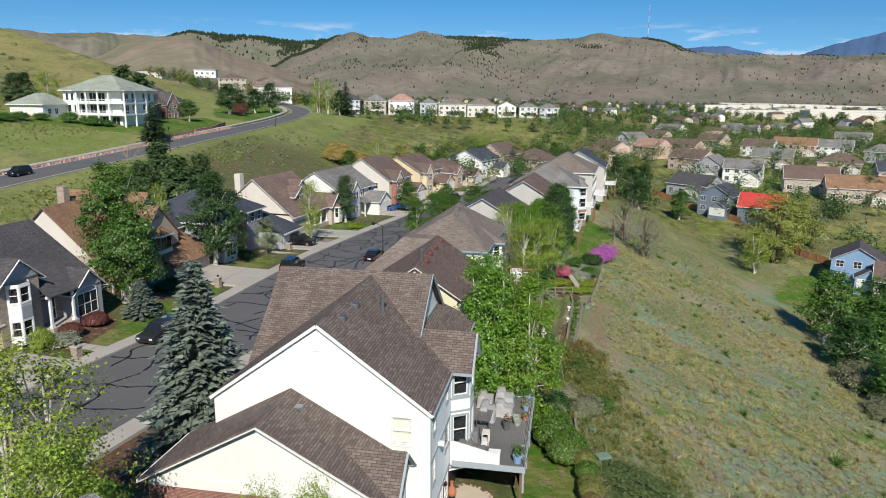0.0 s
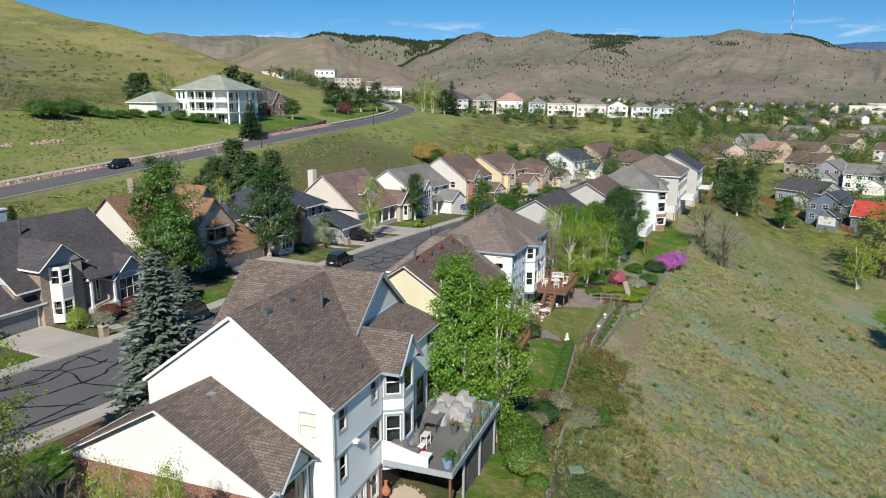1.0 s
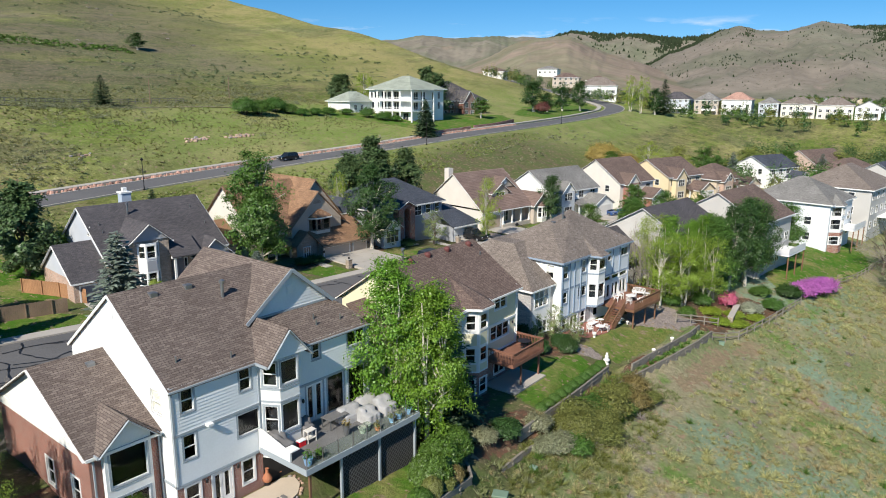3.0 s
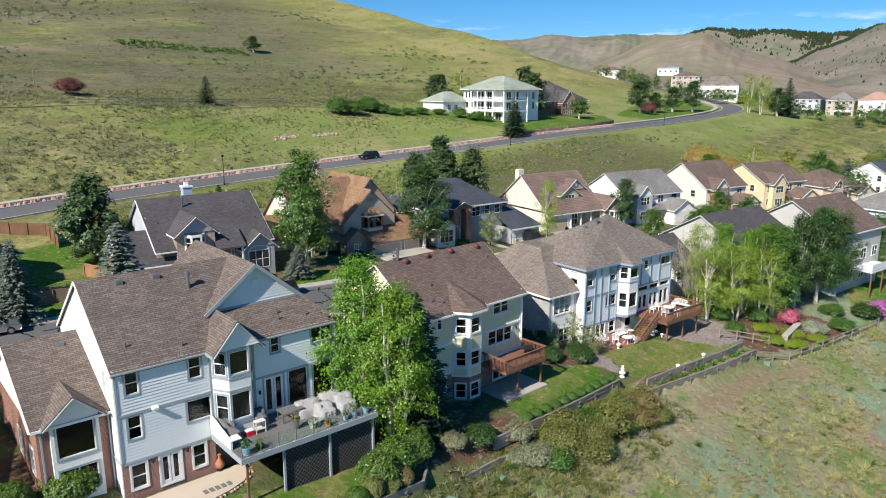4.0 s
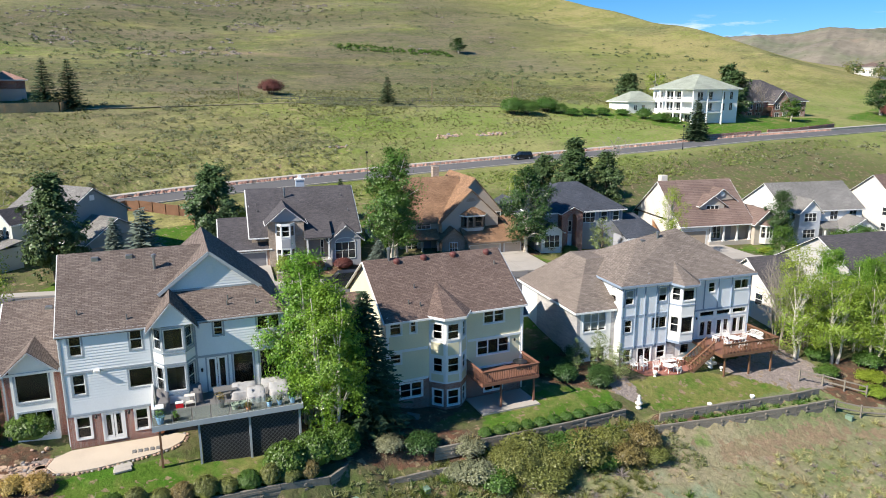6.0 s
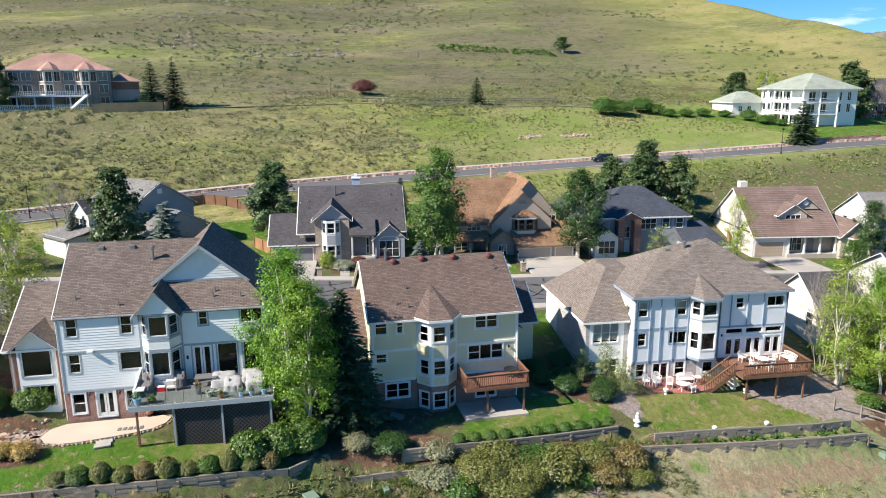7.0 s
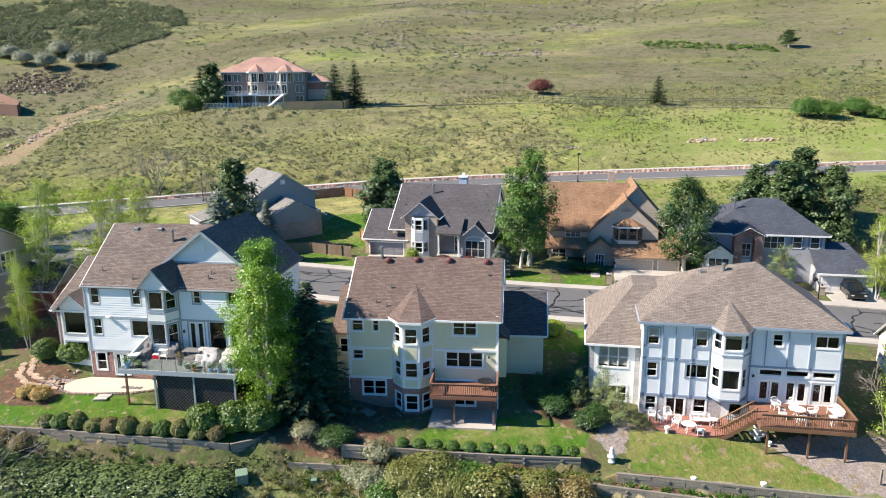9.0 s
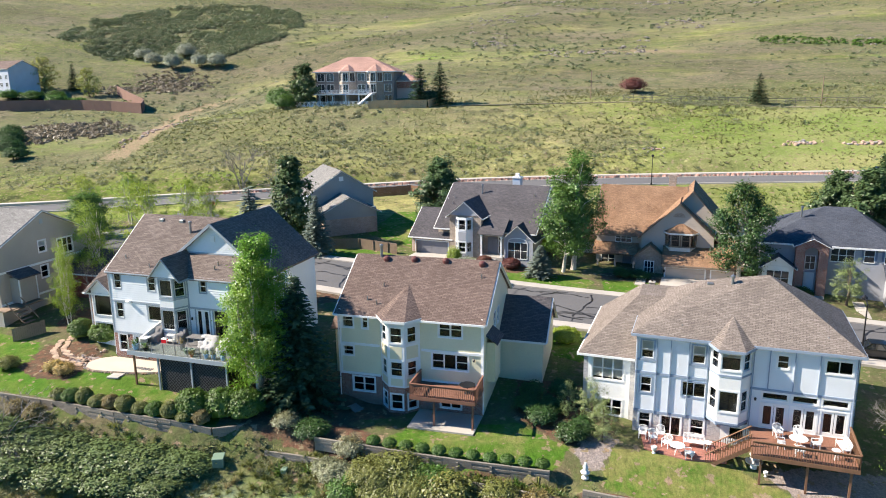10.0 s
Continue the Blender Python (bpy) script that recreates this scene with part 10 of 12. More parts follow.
def woods(name, seed, places, h, w, leaf, material, label):
    """Many trees far off, each with a trunkless crown of clumps, as one mesh."""
    rs = np.random.default_rng(seed)
    x, y = places
    n = len(x)
    z = ground(x, y)
    hh, ww = rs.uniform(h[0], h[1], n), rs.uniform(w[0], w[1], n)
    per, sub = 16, 16
    a = rs.normal(0, 1, (n, per, 3))
    a /= np.linalg.norm(a, axis=2)[:, :, None]
    cl = a * (rs.random((n, per, 1)) ** 0.4) * np.stack([ww / 2, ww / 2, hh * 0.42], 1)[:, None] + np.stack([x, y, z + hh * 0.55], 1)[:, None]
    o = rs.normal(0, 1, (n, per, sub, 3)) * (ww / 2 * 0.26)[:, None, None, None]
    p = (cl[:, :, None] + o).reshape(-1, 3)
    out = (o + (cl - np.stack([x, y, z + hh * 0.45], 1)[:, None])[:, :, None] * 0.5).reshape(-1, 3)
    v, f = quads(p, leaf * 0.62, rs, out=out)
    tagged(part(name, array_mesh(name, v, f), material), label, "trees", kind="stuff")


def spread(seed, n, x0, x1, y0, y1, keep):
    rs = np.random.default_rng(seed)
    x, y = rs.uniform(x0, x1, n), rs.uniform(y0, y1, n)
    k = rs.random(n) < keep(x, y)
    return x[k], y[k]


HOUSE_SPOTS = [(o.matrix_world.translation.x, o.matrix_world.translation.y) for o in scene.objects if o.name.split(".")[0] == "house"]


def clear(x, y, r=9.0):
    ok = np.ones(x.shape, bool)
    for hx, hy in HOUSE_SPOTS:
        ok &= (x - hx) ** 2 + (y - hy) ** 2 > r * r
    return ok


low_town = lambda x, y: clear(x, y, 10) * ((x > np.interp(y, (150, 250, 330, 420), (98, 66, 40, 60))))
ridge_front = lambda x, y: clear(x, y, 8) * 1.0
for k, (mt, lab) in enumerate((("green", "leafy green trees among the valley houses"), ("dark", "dark green trees among the valley houses"), ("olive", "light green spring trees among the valley houses"), ("pine", "dark conifers among the valley houses"))):
    woods("valley_trees", 60 + k, spread(70 + k, 430, 40, 330, 150, 560, lambda x, y: low_town(x, y) * 0.8), (5, 11), (4.5, 8.5), 0.40, LEAF[mt], lab)
    woods("valley_trees", 64 + k, spread(80 + k, 700, -60, 1500, 520, 1900, lambda x, y: 0.7 * (x < y * 0.75) * (x > -60 + (y - 520) * -0.02)), (6, 11), (6, 12), 0.95, LEAF[mt], lab)
    woods("street_trees", 68 + k, spread(90 + k, 46, -2, 60, 205, 330, lambda x, y: clear(x, y, 7) * 1.0), (5, 9), (4, 7), 0.36, LEAF[mt], "leafy trees round the houses down the street")
    woods("ridge_trees", 72 + k, spread(95 + k, 50, -160, 90, 385, 480, lambda x, y: clear(x, y, 7) * 0.9), (5, 10), (4, 7), 0.5, LEAF[mt], "trees round the houses on the far ridge")


def town(name, seed, n, wall_m, roof_m, label):
    """Small houses of the far town: walls and roofs, as two meshes."""
    rs = np.random.default_rng(seed)
    x, y = spread(seed, n, -60, 1500, 480, 1800, lambda x, y: 1.0 * (x < y * 0.75))
    w, r = Geo(), Geo()
    for px, py in zip(x, y):
        a = rs.choice([0.3, 1.87]) + rs.normal(0, 0.15)
        L, D, H, T = rs.uniform(11, 19), rs.uniform(8, 12), rs.uniform(4, 6.5), rs.uniform(1.8, 3.2)
        m = Matrix.Translation((px, py, float(ground(px, py)))) @ Matrix.Rotation(a, 4, "Z")
        w.add(Geo().box(-L / 2, L / 2, -D / 2, D / 2, -1, H), m)
        w.add(Geo().poly((-L / 2, -D / 2, H), (-L / 2, 0, H + T), (-L / 2, D / 2, H)).poly((L / 2, -D / 2, H), (L / 2, D / 2, H), (L / 2, 0, H + T)), m)
        r.add(Geo().poly((-L / 2 - 0.4, -D / 2 - 0.4, H - 0.1), (L / 2 + 0.4, -D / 2 - 0.4, H - 0.1), (L / 2 + 0.4, 0, H + T + 0.1), (-L / 2 - 0.4, 0, H + T + 0.1)).poly((L / 2 + 0.4, D / 2 + 0.4, H - 0.1), (-L / 2 - 0.4, D / 2 + 0.4, H - 0.1), (-L / 2 - 0.4, 0, H + T + 0.1), (L / 2 + 0.4, 0, H + T + 0.1)), m)
    tagged(part(name, w, wall_m), label, "houses", kind="stuff")
    tagged(part("town_roofs", r, roof_m), label.replace("walls", "roofs"), "roofs", kind="stuff")


town("town_walls", 101, 130, M["white"], M["roofgrey"], "white house walls of the far town")
town("town_walls", 102, 120, M["beige"], M["roof2"], "beige house walls of the far town")
town("town_walls", 103, 60, M["greysid"], M["roofdk"], "grey house walls of the far town")
ind = Geo()
irs = np.random.default_rng(31)
for k in range(16):
    r0, az = irs.uniform(1000, 1500), radians(irs.uniform(22, 34))
    px, py = r0 * math.sin(az), r0 * math.cos(az)
    ind.add(Geo().box(-irs.uniform(30, 70), irs.uniform(30, 60), -10, 12, -2, irs.uniform(6, 11)), pose(px, py, gz(px, py), 0, 0, irs.uniform(-40, 10)))
tagged(part("factory_buildings", ind, M["cream2"]), "long pale industrial buildings beyond the town", "buildings", kind="stuff")

# ---- gardens: walls, patios, furniture ----
def timber_wall(line, h, label, post=2.4, thick=0.18, back=True):
    """A retaining wall of stacked timbers along (x, y, top) points, with tie ends showing."""
    t = thing("timber_wall", Matrix.Translation((line[0][0], line[0][1], 0)), label, "retaining wall", "timber walls")
    o = Vector((line[0][0], line[0][1], 0))
    n = max(3, round(h / 0.17))
    rs = random.Random(int(line[0][0] * 10 + line[0][1]))
    for a, b in zip(line, line[1:]):
        a, b = Vector(a) - o, Vector(b) - o
        ln = (b - a).length
        k = max(1, round(ln / 2.6))
        d = (b - a).normalized()
        s = Vector((d.y, -d.x, 0))
        for c in range(n + 2):
            for i in range(k):
                p, q = a.lerp(b, i / k), a.lerp(b, (i + 1) / k)
                dz = Vector((0, 0, -0.085 - 0.172 * c + rs.uniform(-0.008, 0.008)))
                off = s * (0.10 + rs.uniform(-0.02, 0.02))
                part("timber", Geo().beam(p + d * 0.01 + dz + off, q - d * 0.01 + dz + off, thick, 0.16), M["timber"], t)
        m = max(1, round(ln / post))
        for i in range(m):
            p = a.lerp(b, (i + 0.5) / m)
            for c in (1, 3):
                if c < n:
                    part("tie_end", Geo().beam(p + Vector((0, 0, -0.085 - 0.172 * c)) + s * 0.16, p + Vector((0, 0, -0.085 - 0.172 * c)) + s * 0.27, 0.17, 0.15), M["timber"], t)
    return t


WL = ["greyed timber retaining wall with small bushes behind it", "greyed timber retaining wall below the cream house's lawn", "low weathered timber wall at the slope's edge", "upper greyed timber retaining wall below the blue house's lawn", "lower greyed timber retaining wall with tie ends"]
for (pts, h), lab in zip(STEPS, WL):
    timber_wall(pts, h, lab)
timber_wall([(10.3, 47.3, -1.5), (9.3, 48.8, -1.7), (8.0, 50.2, -1.8)], 0.9, "corner of greyed timber retaining wall beside the bushes")
timber_wall([(8.0, 50.4, -1.85), (8.6, 53.0, -1.9), (9.3, 55.2, -1.9)], 0.45, "low greyed timber edging in the shaded garden")

# the white house's patio
pat = thing("patio", Matrix.Translation((0, 0, -0.46)), "rounded sandy concrete patio edged with stones", "patio")
outl = [(-0.2, 32.9), (0.35, 31.8), (1.4, 31.3), (2.4, 31.7), (3.0, 32.7), (3.2, 34.2), (3.2, 36.0), (3.15, 37.6), (2.9, 38.8), (2.3, 39.7), (1.5, 40.1), (0.9, 39.6)]
part("slab", Geo().slab([(x, y, 0.06) for x, y in outl], 0.5), M["patio"], pat)
ers = random.Random(8)
stone_mats = [mat("pinkish_stone", (0.40, 0.27, 0.21), 0.9, var=(1.5, 0.2), grain=(9, 0.15)), mat("grey_stone", (0.33, 0.30, 0.28), 0.9, var=(1.5, 0.2), grain=(9, 0.15)), mat("tan_flagstone", (0.46, 0.33, 0.24), 0.9, var=(1.5, 0.2), grain=(9, 0.15))]


def rock_mesh(seed, flat=0.6):
    bm = bmesh.new()
    bmesh.ops.create_icosphere(bm, subdivisions=1, radius=0.5)
    r = random.Random(seed)
    for v in bm.verts:
        v.co *= r.uniform(0.75, 1.15)
        v.co.z *= flat
    me = bpy.data.meshes.new("rock")
    bm.to_mesh(me)
    bm.free()
    return me


ROCKS = []
for i in range(9):
    me = rock_mesh(i, (0.55, 0.7, 0.85)[i % 3])
    me.materials.append(stone_mats[i % 3])
    ROCKS.append(me)


def rock(x, y, size, z=None, parent=None, name="rock", label="", which=None):
    ob = new(name, ROCKS[ers.randrange(9) if which is None else which])
    m = Matrix.Translation((x, y, (gz(x, y) if z is None else z) + size * 0.12)) @ Euler((ers.uniform(-0.2, 0.2), ers.uniform(-0.2, 0.2), ers.uniform(0, 6))).to_matrix().to_4x4() @ Matrix.Diagonal((size, size * ers.uniform(0.7, 1), size, 1))
    if parent is not None:
        ob.parent = parent
        ob.matrix_parent_inverse = parent.matrix_world.inverted()
    ob.matrix_world = m
    return ob


for (x0, y0), (x1, y1) in zip(outl[1:], outl[2:]):
    ln = math.hypot(x1 - x0, y1 - y0)
    for i in range(int(ln / 0.28)):
        f = i * 0.28 / ln
        nx_, ny_ = (y1 - y0) / ln, -(x1 - x0) / ln
        rock(x0 + (x1 - x0) * f + nx_ * 0.16, y0 + (y1 - y0) * f + ny_ * 0.16, ers.uniform(0.22, 0.34), -0.5, pat, "edge_stone")
# flagstone path curving round the bed
fl = thing("flagstone_path", Matrix.Translation((0, 0, 0)), "curved path of tan flagstones through the garden bed", "path")
for i in range(34):
    f = i / 33
    px, py = np.interp(f, (0, 0.3, 0.6, 1), (-2.7, -0.6, 0.9, 1.6)), np.interp(f, (0, 0.3, 0.6, 1), (26.4, 26.9, 28.4, 31.2))
    for s in (-1, 1):
        qx, qy = px + s * ers.uniform(0.25, 0.45), py - s * ers.uniform(0.2, 0.4)
        a0, r = ers.uniform(0, 6), ers.uniform(0.22, 0.34)
        pts = [(qx + r * ers.uniform(0.8, 1.15) * math.cos(a0 + k * 1.047), qy + r * ers.uniform(0.8, 1.15) * math.sin(a0 + k * 1.047), gz(qx, qy) + 0.07) for k in range(6)]
        part("flagstone", Geo().slab(pts, 0.12), stone_mats[2], fl)
for x, y, n in ((2.6, 29.0, 16), (1.2, 30.0, 16), (0.2, 30.8, 10)):
    for _ in range(n):
        tagged(rock(x + ers.uniform(-1.1, 1.1), y + ers.uniform(-0.8, 0.8), ers.uniform(0.18, 0.42)), "rounded pinkish garden stone in the bed", "stone", "garden stones")
# stepping blocks, tan pole, mat on the patio
for k in range(2):
    sb = thing("stepping_stone", Matrix.Translation((3.75 + 0.45 * k, 35.6 - 0.1 * k, gz(3.8, 35.6) - 0.02 * k)), "flat grey stepping stone beside the patio", "stone")
    part("slab", Geo().box(-0.25, 0.25, -0.55, 0.55, 0, 0.12, 0.02), M["concrete"], sb)
ph = thing("low_step_rack", place(2.2, 36.4, 10.2, -0.40), "small grey and white step mat lying on the patio", "mat")
for k in range(5):
    part("slat", Geo().box(k * 0.38, k * 0.38 + 0.24, -0.22, 0.22, 0, 0.04), M["greywood"], ph)
pot_m = mat("terracotta", (0.42, 0.17, 0.09), 0.8, var=(2, 0.15))
ch = thing("chiminea", Matrix.Translation((0.65, 38.6, -0.40)), "terracotta chiminea on the patio beside the glazed door", "chiminea")
part("bowl", Geo().lathe([(0.10, 0.12), (0.26, 0.25), (0.30, 0.45), (0.20, 0.66), (0.10, 0.80), (0.09, 1.05), (0.13, 1.08)], 14), pot_m, ch)
part("stand", Geo().lathe([(0.22, 0), (0.22, 0.04), (0.18, 0.06), (0.16, 0.14)], 12), M["blackmetal"], ch)


def pot(x, y, z, r, h, label, flower=None, material=None):
    t = thing("flower_pot", Matrix.Translation((x, y, z)), label, "pot")
    part("pot", Geo().lathe([(r * 0.7, 0), (r, h * 0.85), (r * 1.1, h * 0.86), (r * 1.1, h), (r * 0.9, h), (r * 0.85, h * 0.8)], 12), material or pot_m, t)
    if flower:
        rs = np.random.default_rng(int(x * 10 + y * 100) % 9999)
        c = rs.normal(0, r * 0.55, (90, 3)) + np.array([0, 0, h + r * 0.6])
        v, f = quads(c, 0.06, rs, out=c - np.array([0, 0, h]))
        tagged(part("flower", array_mesh("flower", v, f), LEAF[flower], t), kind="stuff")
    return t


pot(0.5, 39.8, -0.4, 0.2, 0.3, "small terracotta pot beside the glazed door")
# things on the white house's deck
DK = place(-0.55, 32.9, 10.2, 2.26)
cover = mat("pale_grey_cover", (0.38, 0.375, 0.37), 0.85, var=(1.2, 0.12), grain=(6, 0.08))
cover2 = mat("dark_grey_cover", (0.17, 0.165, 0.165), 0.85, var=(1.2, 0.12))
seat_m = mat("dark_cushion", (0.06, 0.06, 0.065), 0.9)


def covered(u, v, w, d, h, m, label, seed, name="covered_furniture", category="furniture cover"):
    """Furniture under a draped cloth cover."""
    t = thing(name, DK @ Matrix.Translation((u, v, 0)), label, category)
    h *= 0.86
    rs = random.Random(seed)
    g, n = Geo(), 28
    rings = ((1.10, 0.0), (1.03, 0.25), (1.0, 0.6), (0.98, 0.90), (0.90, 1.0), (0.45, 0.97))
    for q, zz in rings:
        for k in range(n):
            a = 6.283 * (k + 0.5) / n
            cx, cy = math.cos(a), math.sin(a)
            m4 = max(abs(cx), abs(cy)) * 0.92 + 0.08
            fold = 1 + (0.07 * math.sin(k * 2.4 + seed) if zz < 0.9 else 0)
            g.v.append((cx / m4 * w / 2 * q * fold, cy / m4 * d / 2 * q * fold, zz * h * (1.0 if cy > 0.05 else 0.62 if zz > 0.8 else 0.9) * (1 + (rs.uniform(-0.05, 0.05) if zz > 0.8 else 0))))
    for i in range(len(rings) - 1):
        for k in range(n):
            j = (k + 1) % n
            g.f.append((i * n + k, i * n + j, (i + 1) * n + j, (i + 1) * n + k))
    g.f.append(tuple((len(rings) - 1) * n + k for k in range(n)))
    part("cover", g, m, t, smooth_shade=True)
    part("base", Geo().box(-w * 0.35, w * 0.35, -d * 0.35, d * 0.35, 0, h * 0.5), M["metal"], t)
    return t


covered(11.6, -1.6, 1.7, 1.0, 1.05, cover, "garden seat under a pale grey cloth cover on the deck", 1)
covered(12.3, -2.6, 1.2, 1.1, 1.0, cover, "garden chair under a pale grey cloth cover on the deck", 2)
covered(13.9, -2.5, 1.3, 1.2, 1.15, cover, "garden chair under a crumpled grey cover on the deck", 3)
covered(13.6, -1.2, 1.5, 1.0, 0.9, cover, "stacked garden seats under a pale cover on the deck", 4)
covered(6.15, -1.3, 0.8, 1.7, 1.15, cover2, "barbecue grill under a dark cover on the deck", 5, "covered_grill", "grill")
covered(8.35, -1.0, 0.8, 0.8, 1.25, cover2, "round grill under a dark cover on the deck", 6, "covered_grill", "grill")
tb = thing("garden_table", DK @ Matrix.Translation((10.3, -1.5, 0)), "grey slatted garden table on the deck", "table")
for k in range(7):
    part("slat", Geo().box(-0.8, 0.8, -0.49 + k * 0.14, -0.37 + k * 0.14, 0.70, 0.74, 0.008), M["greywood"], tb)
for sx in (-0.7, 0.7):
    for sy in (-0.4, 0.4):
        part("leg", Geo().box(sx - 0.03, sx + 0.03, sy - 0.03, sy + 0.03, 0, 0.70), M["metal"], tb)
st = thing("shelf_cart", DK @ Matrix.Translation((7.9, -1.9, 0)), "pale wooden serving cart on the deck", "cart")
for z in (0.25, 0.75):
    part("shelf", Geo().box(-0.35, 0.35, -0.22, 0.22, z, z + 0.04), M["cream2"], st)
for sx in (-0.32, 0.32):
    for sy in (-0.19, 0.19):
        part("leg", Geo().box(sx - 0.025, sx + 0.025, sy - 0.025, sy + 0.025, 0, 0.8), M["cream2"], st)
rb = thing("red_cooler", DK @ Matrix.Translation((7.2, -1.9, 0)), "bright red cooler box on the deck", "cooler")
part("body", Geo().box(-0.25, 0.25, -0.17, 0.17, 0, 0.32, 0.02), mat("red_plastic", (0.65, 0.02, 0.03), 0.4), rb)
part("lid", Geo().box(-0.26, 0.26, -0.18, 0.18, 0.325, 0.39, 0.02), M["trim"], rb)
for (u, v, r, h, lab, fl_, mt_) in ((5.95, -4.0, 0.28, 0.5, "dark planter with green leaves in the deck's corner", "green", M["bluew"]), (6.9, -3.9, 0.25, 0.3, "low planter with green leaves on the deck", "green", M["blackmetal"]), (9.9, -3.0, 0.24, 0.7, "tall urn of dry reddish flowers on the deck", "rust", M["metal"]), (10.75, -3.6, 0.26, 0.42, "pale green drum stool on the deck", None, M["roofgrn"]), (11.25, -3.5, 0.26, 0.42, "pale green drum stool on the deck", None, M["roofgrn"]), (11.6, -4.05, 0.18, 0.28, "terracotta pot beside the glass rail", "rust", pot_m), (13.0, -4.0, 0.2, 0.36, "turquoise glazed pot beside the glass rail", "sage", M["bluew"]), (13.7, -4.0, 0.2, 0.4, "turquoise glazed pot beside the glass rail", "sage", M["bluew"]), (14.6, -4.0, 0.22, 0.45, "turquoise glazed pot beside the glass rail", "green", M["bluew"])):
    p = DK @ Vector((u, v, 0))
    pot(p.x, p.y, p.z, r, h, lab, fl_, mt_)

# the cream house's terrace and deck
ct = thing("patio", place(2.89, 55.6, 8.0, 0), "grey concrete patio under the red deck", "patio")
part("slab", Geo().box(6.9, 12.2, -3.4, -0.1, -3.6, -2.12), M["concrete"], ct)
rt = thing("round_table", place(2.89, 55.6, 8.0, 0.35) @ Matrix.Translation((11.3, -1.5, 0)), "round dark metal garden table on the red deck", "table")
part("tabletop", Geo().lathe([(0.62, 0.70), (0.64, 0.72), (0.62, 0.735)], 20), M["blackmetal"], rt)
part("pedestal", Geo().lathe([(0.28, 0), (0.26, 0.03), (0.04, 0.08), (0.035, 0.70)], 12), M["blackmetal"], rt)
dp_ = thing("downpipe_splash", place(2.89, 55.6, 8.0, -2.2) @ Matrix.Translation((1.2, -1.0, 0)), "grey wooden boards leaning beside the brick wall", "board")
part("board", Geo().beam((0, 0, 0.15), (0.9, -0.5, -0.05), 0.9, 0.05), M["greywood"], dp_)
# the blue house's patio, white furniture, statues
PV = place(4.75, 79.45, 12.6, 0)
bp_ = thing("brick_patio", PV, "red brick paved patio behind the blue house", "patio")
part("paving", Geo().slab([(0.6, -0.1, -2.5), (6.9, -0.1, -2.5), (6.9, -2.9, -2.5), (4.2, -3.6, -2.5), (1.2, -2.9, -2.5)][::-1], 0.3), brick_mat("red_pavers", (0.40, 0.17, 0.13), (0.32, 0.13, 0.10), (0.25, 0.16, 0.13), 0.4, 0.2, 0.01), bp_)
wp = mat("white_garden_furniture", (0.80, 0.79, 0.76), 0.5, var=(2, 0.05))


def garden_chair(m, label, wide=0.55, group="white garden chairs"):
    t = thing("garden_chair", m, label, "chair", group)
    part("seat", Geo().box(-wide / 2, wide / 2, -0.25, 0.25, 0.40, 0.45, 0.015), wp, t)
    back = part("backrest", Geo().tube([(-wide / 2 + wide * k / 8, 0.345, 0.83 + 0.10 * math.sin(math.pi * k / 8)) for k in range(9)], [0.025] * 9, 6), wp, t)
    n = max(5, int(wide / 0.09))
    for k in range(n + 1):
        x = -wide / 2 + wide * k / n
        part("slat", Geo().beam((x, 0.24, 0.44), (x, 0.34, 0.82 + 0.10 * math.sin(math.pi * k / n)), 0.035, 0.02), wp, back)
    for sx in (-1, 1):
        part("armrest", Geo().box(sx * wide / 2 - 0.03, sx * wide / 2 + 0.03, -0.22, 0.28, 0.62, 0.66), wp, t)
        for sy in (-0.2, 0.22):
            part("leg", Geo().box(sx * (wide / 2 - 0.02) - 0.025, sx * (wide / 2 - 0.02) + 0.025, sy - 0.025, sy + 0.025, 0, 0.62 if sy < 0 else 0.42), wp, t)
    return t


def round_table(m, r, label):
    t = thing("round_table", m, label, "table")
    part("tabletop", Geo().lathe([(r - 0.02, 0.69), (r, 0.705), (r - 0.02, 0.72)], 22), wp, t)
    for k in range(3):
        a = k * 2.094
        part("leg", Geo().tube([(0.06 * math.cos(a), 0.06 * math.sin(a), 0.69), (0.1 * math.cos(a), 0.1 * math.sin(a), 0.35), (r * 0.6 * math.cos(a), r * 0.6 * math.sin(a), 0)], [0.025, 0.025, 0.025], 6), wp, t)
    return t


WC = "white metal garden chair with a curved back"
zp = -2.5
round_table(PV @ Matrix.Translation((3.5, -3.0, zp)), 0.55, "white round garden table on the brick patio")
for u, v, a in ((4.3, -3.3, 100), (2.7, -2.2, -30), (1.7, -1.7, 20), (0.9, -1.3, 0), (2.2, -0.9, 10)):
    garden_chair(PV @ Matrix.Translation((u, v, zp)) @ Matrix.Rotation(radians(a), 4, "Z"), WC + " on the brick patio")
garden_chair(PV @ Matrix.Translation((4.6, -1.5, zp)), "white metal garden bench with a curved back", 1.5)
round_table(PV @ Matrix.Translation((5.6, -1.9, zp)), 0.35, "small white side table on the brick patio")
zd = -0.9
round_table(PV @ Matrix.Translation((11.4, -2.4, zd)), 0.62, "white round garden table on the wooden deck")
for u, v, a in ((10.2, -1.2, 20), (11.5, -1.1, 0), (12.5, -2.2, -80), (10.3, -2.8, 90), (11.4, -3.6, 180)):
    garden_chair(PV @ Matrix.Translation((u, v, zd)) @ Matrix.Rotation(radians(a), 4, "Z"), WC + " on the wooden deck")
garden_chair(PV @ Matrix.Translation((14.2, -2.0, zd)) @ Matrix.Rotation(radians(-80), 4, "Z"), "white metal garden bench on the wooden deck", 1.5)
